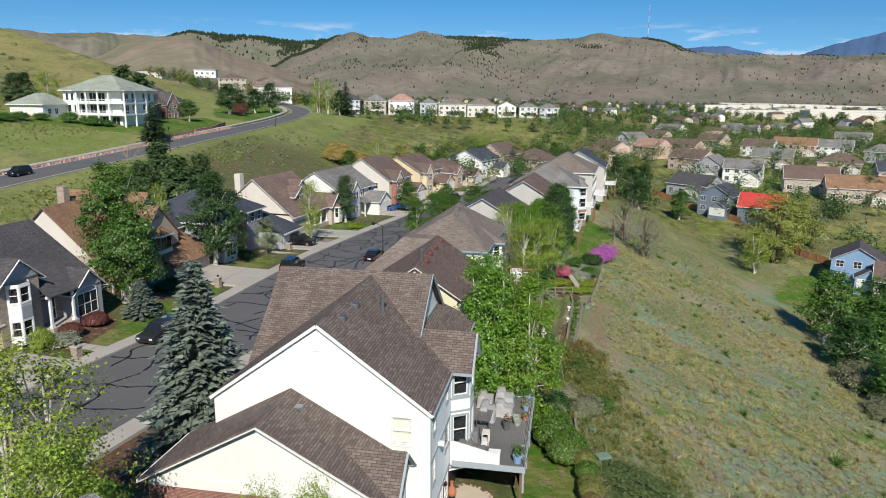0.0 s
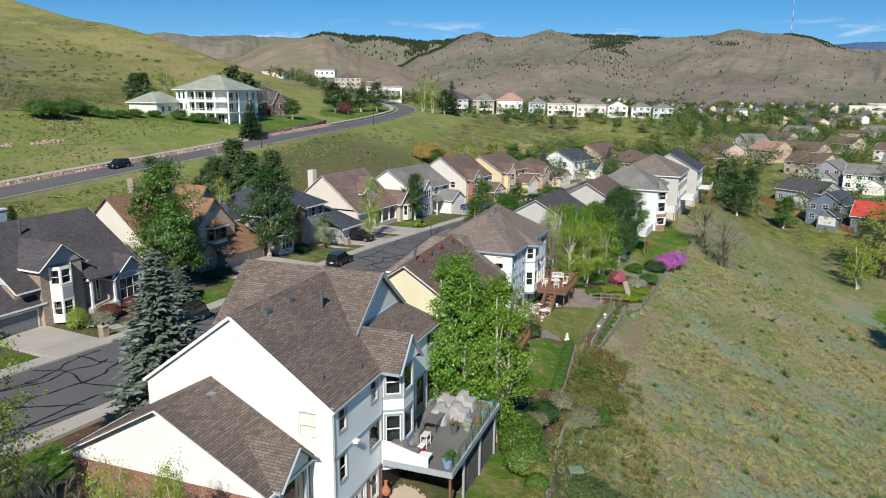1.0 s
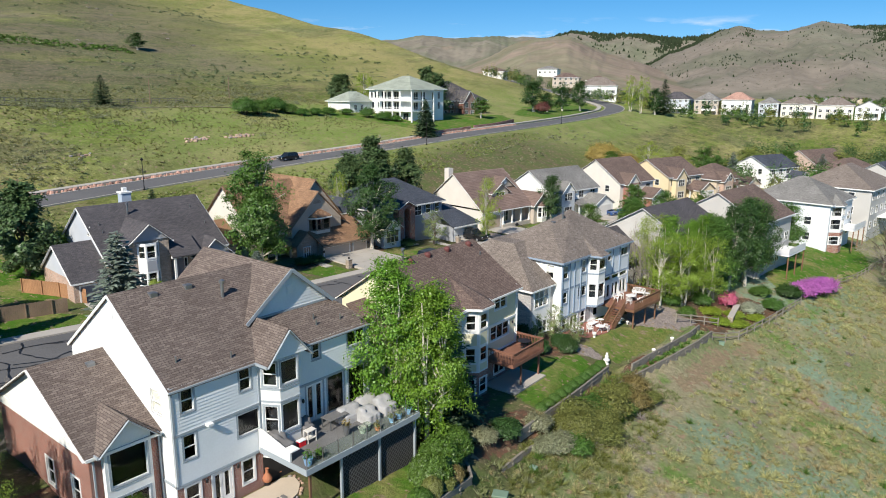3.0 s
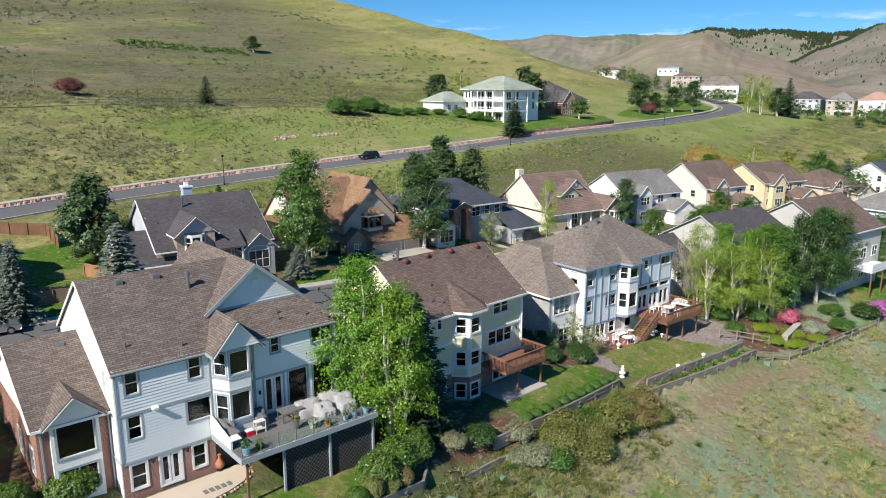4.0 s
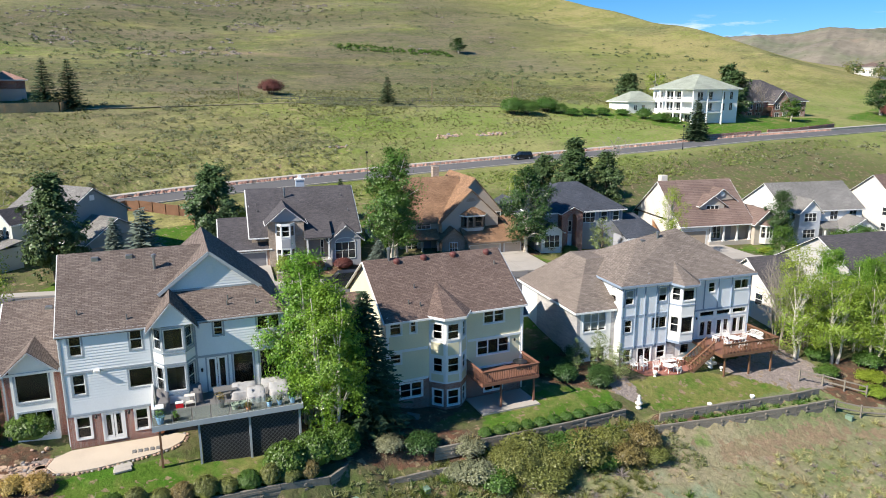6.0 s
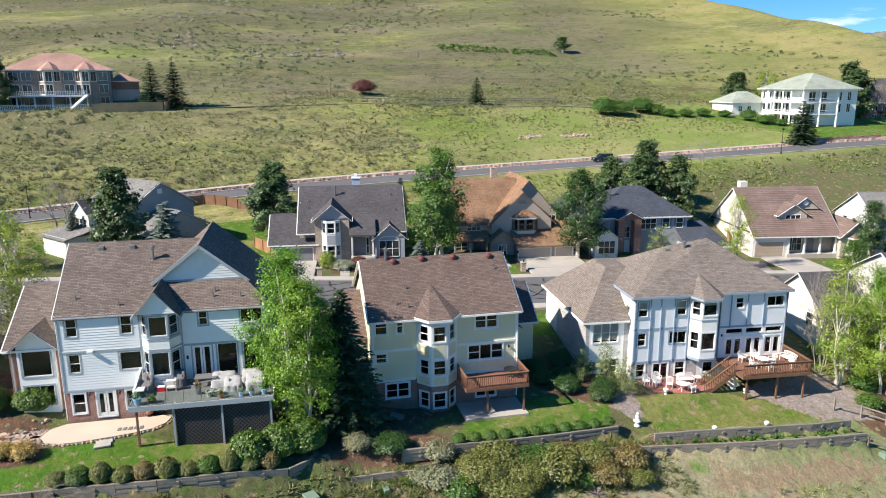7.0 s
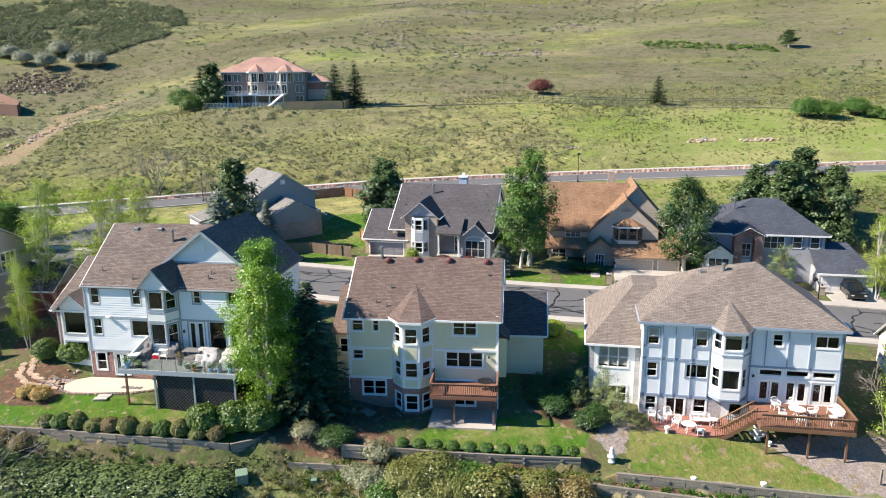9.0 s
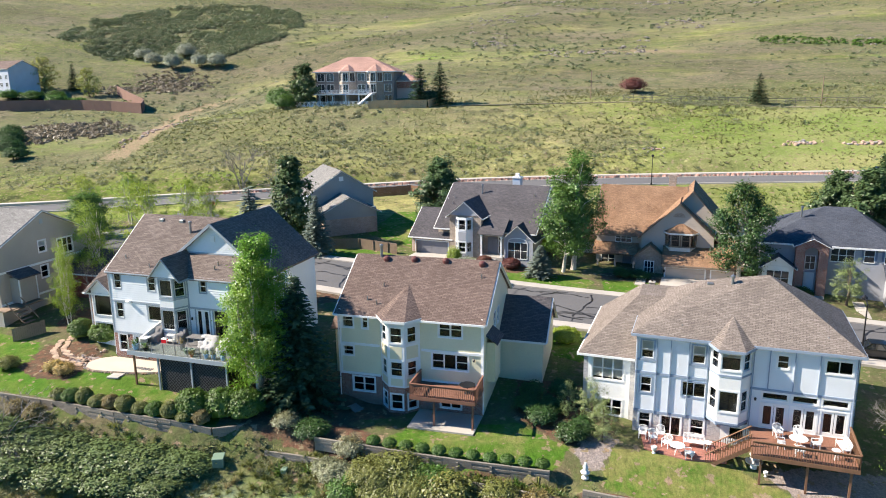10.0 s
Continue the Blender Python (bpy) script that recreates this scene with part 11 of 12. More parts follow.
round_table(PV @ Matrix.Translation((13.6, -3.4, zd)), 0.3, "small white side table on the wooden deck")
stone_w = mat("white_cast_stone", (0.74, 0.72, 0.67), 0.8, var=(2, 0.1), grain=(20, 0.06))


def plain_statue(x, y, h, label):
    m = Matrix.Translation((x, y, gz(x, y) - 0.02))
    ob = new("statue", Geo().lathe([(0.26, 0), (0.26, 0.12), (0.17, 0.16), (0.15, 0.30), (0.30, 0.42), (0.34, 0.52), (0.20, 0.62), (0.16, 0.78), (0.20, 0.90), (0.10, 1.0), (0.13, 1.08), (0.11, 1.18), (0.03, 1.24)], 14).mesh("statue"))
    ob.data.materials.append(stone_w)
    ob.data.shade_smooth()
    ob.matrix_world = m @ Matrix.Scale(h / 1.24, 4)
    return tagged(ob, label, "statue")


plain_statue(11.2, 75.5, 1.25, "white cast-stone garden statue on the lawn")
fo = thing("fountain", Matrix.Translation((9.1, 87.4, gz(9.1, 87.4))), "white tiered garden fountain beside the deck stairs", "fountain")
part("basin", Geo().lathe([(0.25, 0), (0.2, 0.3), (0.55, 0.45), (0.60, 0.55), (0.52, 0.55), (0.3, 0.46)], 18), stone_w, fo)
part("upper_basin", Geo().lathe([(0.09, 0.45), (0.08, 0.9), (0.32, 1.0), (0.34, 1.06), (0.28, 1.06), (0.1, 1.0)], 16), stone_w, fo)
part("finial", Geo().lathe([(0.06, 1.0), (0.09, 1.15), (0.05, 1.3), (0.07, 1.4), (0.01, 1.48)], 10), stone_w, fo)
for x, y, h in ((8.3, 80.6, 0.55), (8.75, 83.2, 0.5), (14.7, 80.3, 0.5), (15.6, 84.8, 0.5), (9.9, 88.0, 0.4)):
    t = thing("urn", Matrix.Translation((x, y, gz(x, y))), "small white garden urn on the lawn's edge", "urn", "white urns")
    part("bowl", Geo().lathe([(0.12, 0), (0.12, 0.05), (0.06, 0.12), (0.16, 0.25), (0.2, 0.42), (0.17, 0.46), (0.1, 0.40)], 12), stone_w, t)
    t.scale = (h / 0.46,) * 3
# green utility boxes and marker posts on the slope
green_m = mat("green_cabinet_paint", (0.17, 0.25, 0.18), 0.6, var=(1.5, 0.1))
for x, y, a, sc in ((12.0, 48.5, 15, 1.0), (12.3, 53.7, 0, 0.5), (19.6, 93.4, 10, 0.6), (14.2, 47.0, 0, 0.35)):
    ub = thing("utility_box", pose(x, y, gz(x, y), 0, 0, a), "grey-green metal utility box in the grass", "utility box")
    part("cabinet", Geo().box(-0.5 * sc, 0.5 * sc, -0.4 * sc, 0.4 * sc, 0, 0.62 * sc, 0.02), green_m, ub)
    part("lid", Geo().box(-0.53 * sc, 0.53 * sc, -0.43 * sc, 0.43 * sc, 0.625 * sc, 0.72 * sc, 0.03), green_m, ub)
# yucca and dry grass clumps
for x, y, w, k in ((10.7, 58.5, 1.3, "dry"), (12.9, 46.2, 0.8, "sage"), (12.6, 52.0, 0.9, "sage"), (13.4, 50.4, 0.8, "dry")):
    rs = np.random.default_rng(int(x * 7 + y))
    d = rs.normal(0, 1, (140, 3))
    d[:, 2] = np.abs(d[:, 2]) + 0.3
    d /= np.linalg.norm(d, axis=1)[:, None]
    s = np.cross(d, rs.normal(0, 1, d.shape))
    s /= np.linalg.norm(s, axis=1)[:, None]
    v = np.stack([-s * 0.03, s * 0.03, d * w * 0.75 * rs.uniform(0.7, 1.1, (140, 1))], 1).reshape(-1, 3)
    t = thing("grass_clump", Matrix.Translation((x, y, gz(x, y))), "clump of stiff pale grass at the slope's edge", "grass clump")
    part("blade_fan", array_mesh("blade_fan", v, np.arange(len(v)).reshape(-1, 3)), LEAF[k], t)


# ---- fences ----
def board_fence(line, h, material, label, gap=0.012, w=0.19):
    """Upright boards nailed to rails between posts, following the ground."""
    t = thing("fence", Matrix.Translation((line[0][0], line[0][1], 0)), label, "fence", "board fences")
    o = Vector((line[0][0], line[0][1], 0))
    for a, b in zip(line, line[1:]):
        ln = math.hypot(b[0] - a[0], b[1] - a[1])
        n = int(ln / w)
        d = Vector((b[0] - a[0], b[1] - a[1], 0)) / ln
        s = Vector((d.y, -d.x, 0))
        for i in range(n):
            p = Vector((*a, 0)) + d * (i * w)
            z = gz(p.x, p.y)
            hh = h + 0.02 * math.sin(i * 2.7)
            part("board", Geo().beam(p - o + d * w / 2 + Vector((0, 0, z - 0.1)), p - o + d * w / 2 + Vector((0, 0, z + hh)), w - gap, 0.02, up=s), material, t)
        for i in range(int(ln / 2.4) + 1):
            p = Vector((*a, 0)) + d * min(i * 2.4, ln)
            z = gz(p.x, p.y)
            part("post", Geo().beam(p - o + s * 0.07 + Vector((0, 0, z - 0.3)), p - o + s * 0.07 + Vector((0, 0, z + h + 0.04)), 0.09, 0.09, up=d), material, t)
    return t


def rail_fence(line, label, h=1.1, rails=2):
    t = thing("rail_fence", Matrix.Translation((line[0][0], line[0][1], 0)), label, "fence", "rail fences")
    o = Vector((line[0][0], line[0][1], 0))
    pts = []
    for a, b in zip(line, line[1:]):
        n = max(1, round(math.hypot(b[0] - a[0], b[1] - a[1]) / 2.4))
        pts += [(a[0] + (b[0] - a[0]) * i / n, a[1] + (b[1] - a[1]) * i / n) for i in range(n)]
    pts.append(line[-1])
    vs = [Vector((x, y, gz(x, y))) - o for x, y in pts]
    for v in vs:
        part("post", Geo().beam(v - Vector((0, 0, 0.3)), v + Vector((0, 0, h + 0.1)), 0.13, 0.13, up=(0, 1, 0)), M["timber"], t)
    for a, b in zip(vs, vs[1:]):
        for k in range(rails):
            z = Vector((0, 0, h * (0.95 - 0.48 * k)))
            part("rail", Geo().beam(a + z, b + z, 0.07, 0.12), M["timber"], t)
    return t


RF = "weathered split-rail fence along the slope's edge"
rail_fence([(18.6, 92.8), (21.0, 97.0), (23.6, 105.5), (26.6, 116.0)], RF)
rail_fence([(14.2, 94.0), (15.6, 95.6), (18.4, 98.2)], "weathered rail fence beside the gravel path")
rail_fence([(29.5, 126), (33, 136), (37, 152), (40, 166)], RF)
board_fence([(-32.0, 124.6), (-35.5, 127.4), (-39.5, 128.8)], 1.7, M["fencewood"], "orange-brown board fence beside the tiled-roof house")
board_fence([(-40.0, 39.0), (-40.8, 46.0), (-38.8, 52.0)], 1.5, M["wood"], "dark weathered board fence in shade between two houses")
board_fence([(-47.7, 52.6), (-43.5, 54.2), (-39.5, 54.6)], 1.6, M["fencewood"], "orange-brown board fence beside the grey house")
board_fence([(-72.5, 37.5), (-74.5, 47.5), (-66.0, 56.0), (-60.0, 55.0)], 1.7, M["brownwood"], "dark brown board fence along the hill road")
board_fence([(-3.8, 23.3), (-1.9, 21.0)], 1.3, M["wood"], "weathered board fence between two gardens")
for line in ([(74, 228), (80, 222), (86, 204)], [(72, 246), (76, 236)], [(84, 190), (88, 172), (92, 162)], [(98, 188), (104, 200)]):
    board_fence(line, 1.8, M["fencewood"], "orange-brown board fence below the slope", w=0.3)
board_fence([(-123.4, 28.0), (-123.8, 36.0), (-125.0, 43.0), (-133.0, 46.5)], 2.0, M["tanfence"], "tan board fence beside the pink-roofed house", w=0.4)
# terrace wall and bench by the flowering tree
tw = thing("terrace_wall", Matrix.Translation((19.5, 103.5, 0)), "low pale stone terrace wall with yellow shrubs above", "wall")
part("wall_block", Geo().box(-0.3, 0.3, -3.0, 3.0, gz(19.5, 103.5) - 1.0, gz(19.5, 103.5) + 0.75), M["tanstone"], tw)
part("coping", Geo().box(-0.36, 0.36, -3.05, 3.05, gz(19.5, 103.5) + 0.752, gz(19.5, 103.5) + 0.82), M["concrete"], tw)
# rocks on the hillside
for x, y, n, sx, sy, s0, s1, lab in ((-98.6, 125, 34, 0.5, 1.9, 0.5, 1.2, "pale flat rock outcrop on the hillside"), (-97.2, 137.4, 32, 0.5, 2.2, 0.5, 1.2, "pale flat rock outcrop on the hillside"), (-97.4, 95, 14, 0.6, 1.3, 0.4, 0.9, "pale flat rock outcrop on the hillside"), (-136, -36.5, 60, 9, 2.0, 0.5, 1.4, "pinkish boulder in the dry gully")):
    for _ in range(n):
        tagged(rock(x + ers.gauss(0, sx), y + ers.gauss(0, sy), ers.uniform(s0, s1), None, None, "rock"), lab, "rock", "rocks on the hillside")

# ---- street: drives, lamps, signs, cars ----
def on_street(y, off):
    """A place beside the street line, off metres to its right, and the street's heading there."""
    k = int(np.argmin(np.abs(street_line[:, 1] - y)))
    a, b = street_line[max(k - 1, 0)], street_line[min(k + 1, len(street_line) - 1)]
    d = Vector((b[0] - a[0], b[1] - a[1], 0)).normalized()
    p = Vector(street_line[k]) + Vector((d.y, -d.x, 0)) * off
    return p, math.degrees(math.atan2(d.y, d.x))


def drive(corners, label, material=None, thick=0.5, cuts=3):
    """A sloping concrete drive of slabs; corners: two at the street, two at the garage, with heights."""
    t = thing("driveway", Matrix.Identity(4), label, "driveway", kind="structure")
    a, b, c, d = [Vector(q) for q in corners]
    for i in range(cuts):
        for j in range(2):
            f0, f1, g0, g1 = i / cuts, (i + 1) / cuts - 0.004, j / 2, (j + 1) / 2 - 0.004
            at = lambda f, g: a.lerp(d, f).lerp(b.lerp(c, f), g)
            part("slab", Geo().slab([at(f0, g0), at(f0, g1), at(f1, g1), at(f1, g0)], thick), material or M["concrete"], t)
    return t


def house_drive(hx, hy, deg, u0, u1, v0, zg, label, side=-1, ext=0.0):
    m = place(hx, hy, deg)
    g0, g1 = m @ Vector((u0, v0, 0)), m @ Vector((u1, v0, 0))
    s0, _ = on_street(g0.y + (-4 if side < 0 else 0), side * 5.75)
    f = m.to_3x3() @ Vector((0, -1, 0))

    def reach(g):
        best = min((abs(((Vector((q[0], q[1], 0)) - Vector((g.x, g.y, 0))).cross(f)).z), i) for i, q in enumerate(street_line))
        q = street_line[best[1]]
        dist = (Vector((q[0], q[1], 0)) - Vector((g.x, g.y, 0))).dot(f)
        e = g + f * (dist - 5.9)
        return (e.x, e.y, q[2] + 0.142)

    return drive([reach(g0), reach(g1), (g1.x, g1.y, zg), (g0.x, g0.y, zg)], label)


CD = "pale concrete driveway to a garage"
house_drive(-40.3, 54.3, 14.7, 0.2, 5.6, -0.1, gz(-38.5, 57) + 0.15, CD)
house_drive(-36.5, 89.1, 12, -1.0, 8.0, -0.1, gz(-34, 93) + 0.15, CD)
house_drive(-30.6, 104.6, 14, 8.2, 14.2, -0.1, gz(-27, 115) + 0.15, CD)
house_drive(-26.1, 125.9, 18, -0.5, 6.0, -0.1, gz(-24, 128) + 0.15, CD)
for hx, hy, deg, L in ((-20.5, 143.0, 20, 15), (-12.5, 164.0, 22, 12), (-6.0, 182.0, 24, 13), (2.0, 201.0, 26, 13)):
    house_drive(hx, hy, deg, L - 5.5, L - 0.3, -4.1, gz(hx + 3, hy + 8) + 0.15, CD)
# walks to the doors
for hx, hy, deg, u, v, zz in ((-40.3, 54.3, 14.7, 9.4, -1.5, 0.5), (-36.5, 89.1, 12, -3.4, -1.0, -0.5), (-30.6, 104.6, 14, 4.8, -1.0, -1.2)):
    m = place(hx, hy, deg)
    p = m @ Vector((u, v, 0))
    fw = thing("front_walk", Matrix.Identity(4), "pale concrete walk to a front door", "walk", kind="structure")
    f = m.to_3x3() @ Vector((0, -1, 0))
    s = m.to_3x3() @ Vector((1, 0, 0))
    for k in range(5):
        c = p + f * (k * 1.25)
        z = gz(c.x, c.y) + 0.05
        part("slab", Geo().slab([tuple(c + s * sx * 0.6 + f * fy + Vector((0, 0, z))) for sx, fy in ((-1, 0), (1, 0), (1, 1.2), (-1, 1.2))], 0.2), M["concrete"], fw)

# black sealed cracks wandering over the asphalt
crs = random.Random(12)


def tar_seal(y, off, heading, length, wide, kind_):
    g = Geo()
    p, hd = on_street(y, off)
    pts = [Vector((p.x, p.y, p.z))]
    a = radians(hd + heading)
    n = int(length / 0.5)
    for i in range(n):
        a += crs.gauss(0, 0.30)
        a += (radians(hd + heading) - a) * 0.2
        q = pts[-1] + Vector((math.cos(a), math.sin(a), 0)) * 0.5
        k = int(np.argmin((street_line[:, 0] - q.x) ** 2 + (street_line[:, 1] - q.y) ** 2))
        c = street_line[k]
        c2 = street_line[min(k + 1, len(street_line) - 1)] if k + 1 < len(street_line) else street_line[k - 1]
        d = Vector((c2[0] - c[0], c2[1] - c[1], 0)).normalized()
        lat = (Vector((q.x - c[0], q.y - c[1], 0))).dot(Vector((d.y, -d.x, 0)))
        if abs(lat) > 5.4:
            break
        q.z = c[2] + (c2[2] - c[2]) * max(0, min(1, (Vector((q.x - c[0], q.y - c[1], 0))).dot(d) / 2.0))
        pts.append(q)
    if len(pts) < 3:
        return
    for i in range(len(pts)):
        d = (pts[min(i + 1, len(pts) - 1)] - pts[max(i - 1, 0)]).normalized()
        s = Vector((-d.y, d.x, 0)) * wide * (0.5 + 0.18 * math.sin(i * 1.9 + y))
        g.v += [tuple(pts[i] + s + Vector((0, 0, 0.03))), tuple(pts[i] - s + Vector((0, 0, 0.03)))]
    g.f = [(2 * i + 1, 2 * i + 3, 2 * i + 2, 2 * i) for i in range(len(pts) - 1)]
    part("tar_seal", g, M["tar"], tar)


tar = thing("crack_seals", Matrix.Identity(4), "black tar seals wandering over the street's cracks", "road repair", kind="structure")
y = 22.0
while y < 150:
    for off in (-3.6, 0.1, 3.4):
        if crs.random() < 0.75:
            tar_seal(y + crs.uniform(-2, 2), off + crs.uniform(-0.5, 0.5), crs.choice([0, 0, 8, -8]), crs.uniform(5, 12), 0.17, 0)
    if crs.random() < 0.95:
        tar_seal(y + crs.uniform(-2, 2), -5.2, -90 + crs.uniform(-25, 25), 11, 0.16, 1)
    y += 4.2


# stone gate pillars
def pillar(x, y, h, label):
    t = thing("stone_pillar", pose(x, y, gz(x, y), 0, 0, 75), label, "pillar")
    part("shaft", Geo().box(-0.32, 0.32, -0.32, 0.32, -0.2, h), M["tanstone"], t)
    part("cap", Geo().box(-0.38, 0.38, -0.38, 0.38, h + 0.002, h + 0.12, 0.03), M["concrete"], t)
    part("lantern", Geo().box(-0.09, 0.09, -0.09, 0.09, h + 0.12, h + 0.36, 0.02), M["blackmetal"], t)


pillar(-31.6, 58.5, 1.2, "tan stone pillar beside a driveway")
pillar(-27.7, 85.4, 1.2, "tan stone pillar beside a driveway")
pillar(-24.4, 111.0, 1.0, "tan stone pillar beside a driveway")
mb = thing("mailbox", pose(-8.0, 101.0, gz(-8, 101), 0, 0, 100), "grey mailbox on a post by the kerb", "mailbox")
part("post", Geo().box(-0.05, 0.05, -0.05, 0.05, -0.2, 1.0), M["wood"], mb)
part("box", Geo().box(-0.25, 0.25, -0.1, 0.1, 1.0, 1.25, 0.04), M["metal"], mb)


def street_lamp(x, y, z, h, face, label, arm=0.0):
    t = thing("street_lamp", pose(x, y, z, 0, 0, face), label, "street lamp", "street lamps")
    part("base", Geo().lathe([(0.16, -0.2), (0.16, 0.35), (0.09, 0.45)], 10), M["blackmetal"], t)
    part("pole", Geo().tube([(0, 0, 0.3), (0, 0, h)] + ([(arm * 0.5, 0, h + 0.25), (arm, 0, h + 0.3)] if arm else []), [0.08, 0.055] + ([0.05, 0.05] if arm else []), 8), M["blackmetal"], t)
    part("lamp_head", Geo().lathe([(0.10, 0), (0.24, 0.10), (0.26, 0.30), (0.12, 0.42), (0.03, 0.5)], 12, (arm, 0, h + (0.05 if arm else -0.05))), M["blackmetal"], t)


p_, h_ = on_street(102.0, 6.3)
street_lamp(p_.x, p_.y, p_.z, 5.4, h_ + 90, "dark metal street lamp by the kerb", 1.4)
for x, y, z in ((-76.2, 91.8, 5.7), (-63.4, 167.0, 8.7), (-58.2, 251.0, 10.1), (-79.0, 20.0, 2.6)):
    street_lamp(x, y, gz(x, y), 5.2, 180, "slim dark street lamp beside the hill road")
ss = thing("stop_sign", pose(-60.6, 14.6, gz(-60.6, 14.6), 0, 0, -10), "red octagonal stop sign on a metal post", "stop sign")
part("post", Geo().box(-0.03, 0.03, -0.02, 0.02, -0.2, 2.3), M["metal"], ss)
oct_ = [(0.40 * math.cos(radians(22.5 + 45 * k)), 0.40 * math.sin(radians(22.5 + 45 * k))) for k in range(8)]
part("sign_plate", Geo().extrude([(x, -0.05, 2.5 + z) for x, z in oct_], (0, 0.02, 0)), M["roofred"], ss)
for x, y, h in ((-134, 84, 7.0), (-131, 139, 6.5), (-134, 170, 6.5)):
    up = thing("utility_pole", pose(x, y, gz(x, y)), "thin wooden pole on the open hillside", "pole")
    part("pole", Geo().tube([(0, 0, -0.5), (0, 0, h)], [0.13, 0.10], 7), M["wood"], up)
rail_fence([(-131.4, 92), (-131.0, 106), (-132.0, 122), (-132.6, 138), (-131, 150)], "thin dark rail fence across the open hillside", 1.2)

trail = dense([(-128, 46), (-128.5, 62), (-127.5, 82), (-125.6, 99), (-126.5, 124), (-124.5, 142), (-117, 168), (-112, 176)], [0] * 8)
trail[:, 2] = ground(trail[:, 0], trail[:, 1])
ribbon("dirt_trail", trail, (-0.9, 0.9), 0.12, mat("dry_dirt", (0.36, 0.30, 0.20), 1.0, var=(0.3, 0.2), grain=(3, 0.2)), "pale dirt trail across the hillside", "path")

# red stones along the hill road and the path above it
border = Geo()
brs = random.Random(5)
hd = np.gradient(hill_line[:, :2], axis=0)
hd /= np.linalg.norm(hd, axis=1)[:, None]
for (x, y, z), (dx, dy) in zip(hill_line, hd):
    if not 0 < y < 236:
        continue
    for k in range(7):
        o = -5.4 - brs.uniform(0, 0.9)
        px, py = x + dy * o + dx * brs.uniform(0, 2), y - dx * o + dy * brs.uniform(0, 2)
        s = brs.uniform(0.22, 0.5)
        pz = z + 0.12
        n = len(border.v)
        ring = [(px + s * brs.uniform(0.7, 1.1) * math.cos(a), py + s * brs.uniform(0.7, 1.1) * math.sin(a)) for a in (0.3, 1.55, 2.8, 4.1, 5.3)]
        border.v += [(a, b, pz - 0.3) for a, b in ring] + [((a + px) / 2 + 0.04, (b + py) / 2, pz + s * brs.uniform(0.5, 0.9)) for a, b in ring]
        border.f += [(n + i, n + (i + 1) % 5, n + 5 + (i + 1) % 5, n + 5 + i) for i in range(5)] + [tuple(n + 5 + i for i in range(5))]
tagged(part("rock_border", border, mat("red_pink_rocks", (0.42, 0.25, 0.20), 0.95, var=(0.8, 0.2), island=0.3)), "border of reddish rocks along the hill road", "rocks", kind="stuff")
# brick wall by the bend
bw = thing("garden_wall", pose(0, 0, 0), "dark red brick garden wall at the road's bend", "wall")
for a, b in (((-73.2, 186), (-71.8, 208)), ((-72.6, 212), (-72.0, 226)), ((-72.0, 226), (-74.0, 246))):
    za, zb = gz(*a), gz(*b)
    part("wall_segment", Geo().extrude([(*a, za - 0.5), (*b, zb - 0.5), (*b, zb + 1.3), (*a, za + 1.3)], (-0.35, 0.05, 0)), M["brick"], bw)


# ---- parked cars ----
CARGLASS = mat("car_glass", (0.015, 0.018, 0.02), 0.06, spec=0.8)
RUBBER = mat("tyre_rubber", (0.02, 0.02, 0.02), 0.85)
RIM = mat("alloy_rim", (0.45, 0.45, 0.46), 0.35, 0.8)
LIGHT = mat("lamp_glass", (0.7, 0.7, 0.68), 0.15, spec=0.6)
TAIL = mat("tail_lamp", (0.35, 0.02, 0.02), 0.25, spec=0.6)


def paint(name, c, metal=0.3):
    m = mat(name, c, 0.28, metal, spec=0.6)
    m.node_tree.nodes["Principled BSDF"].inputs["Coat Weight"].default_value = 0.6
    return m


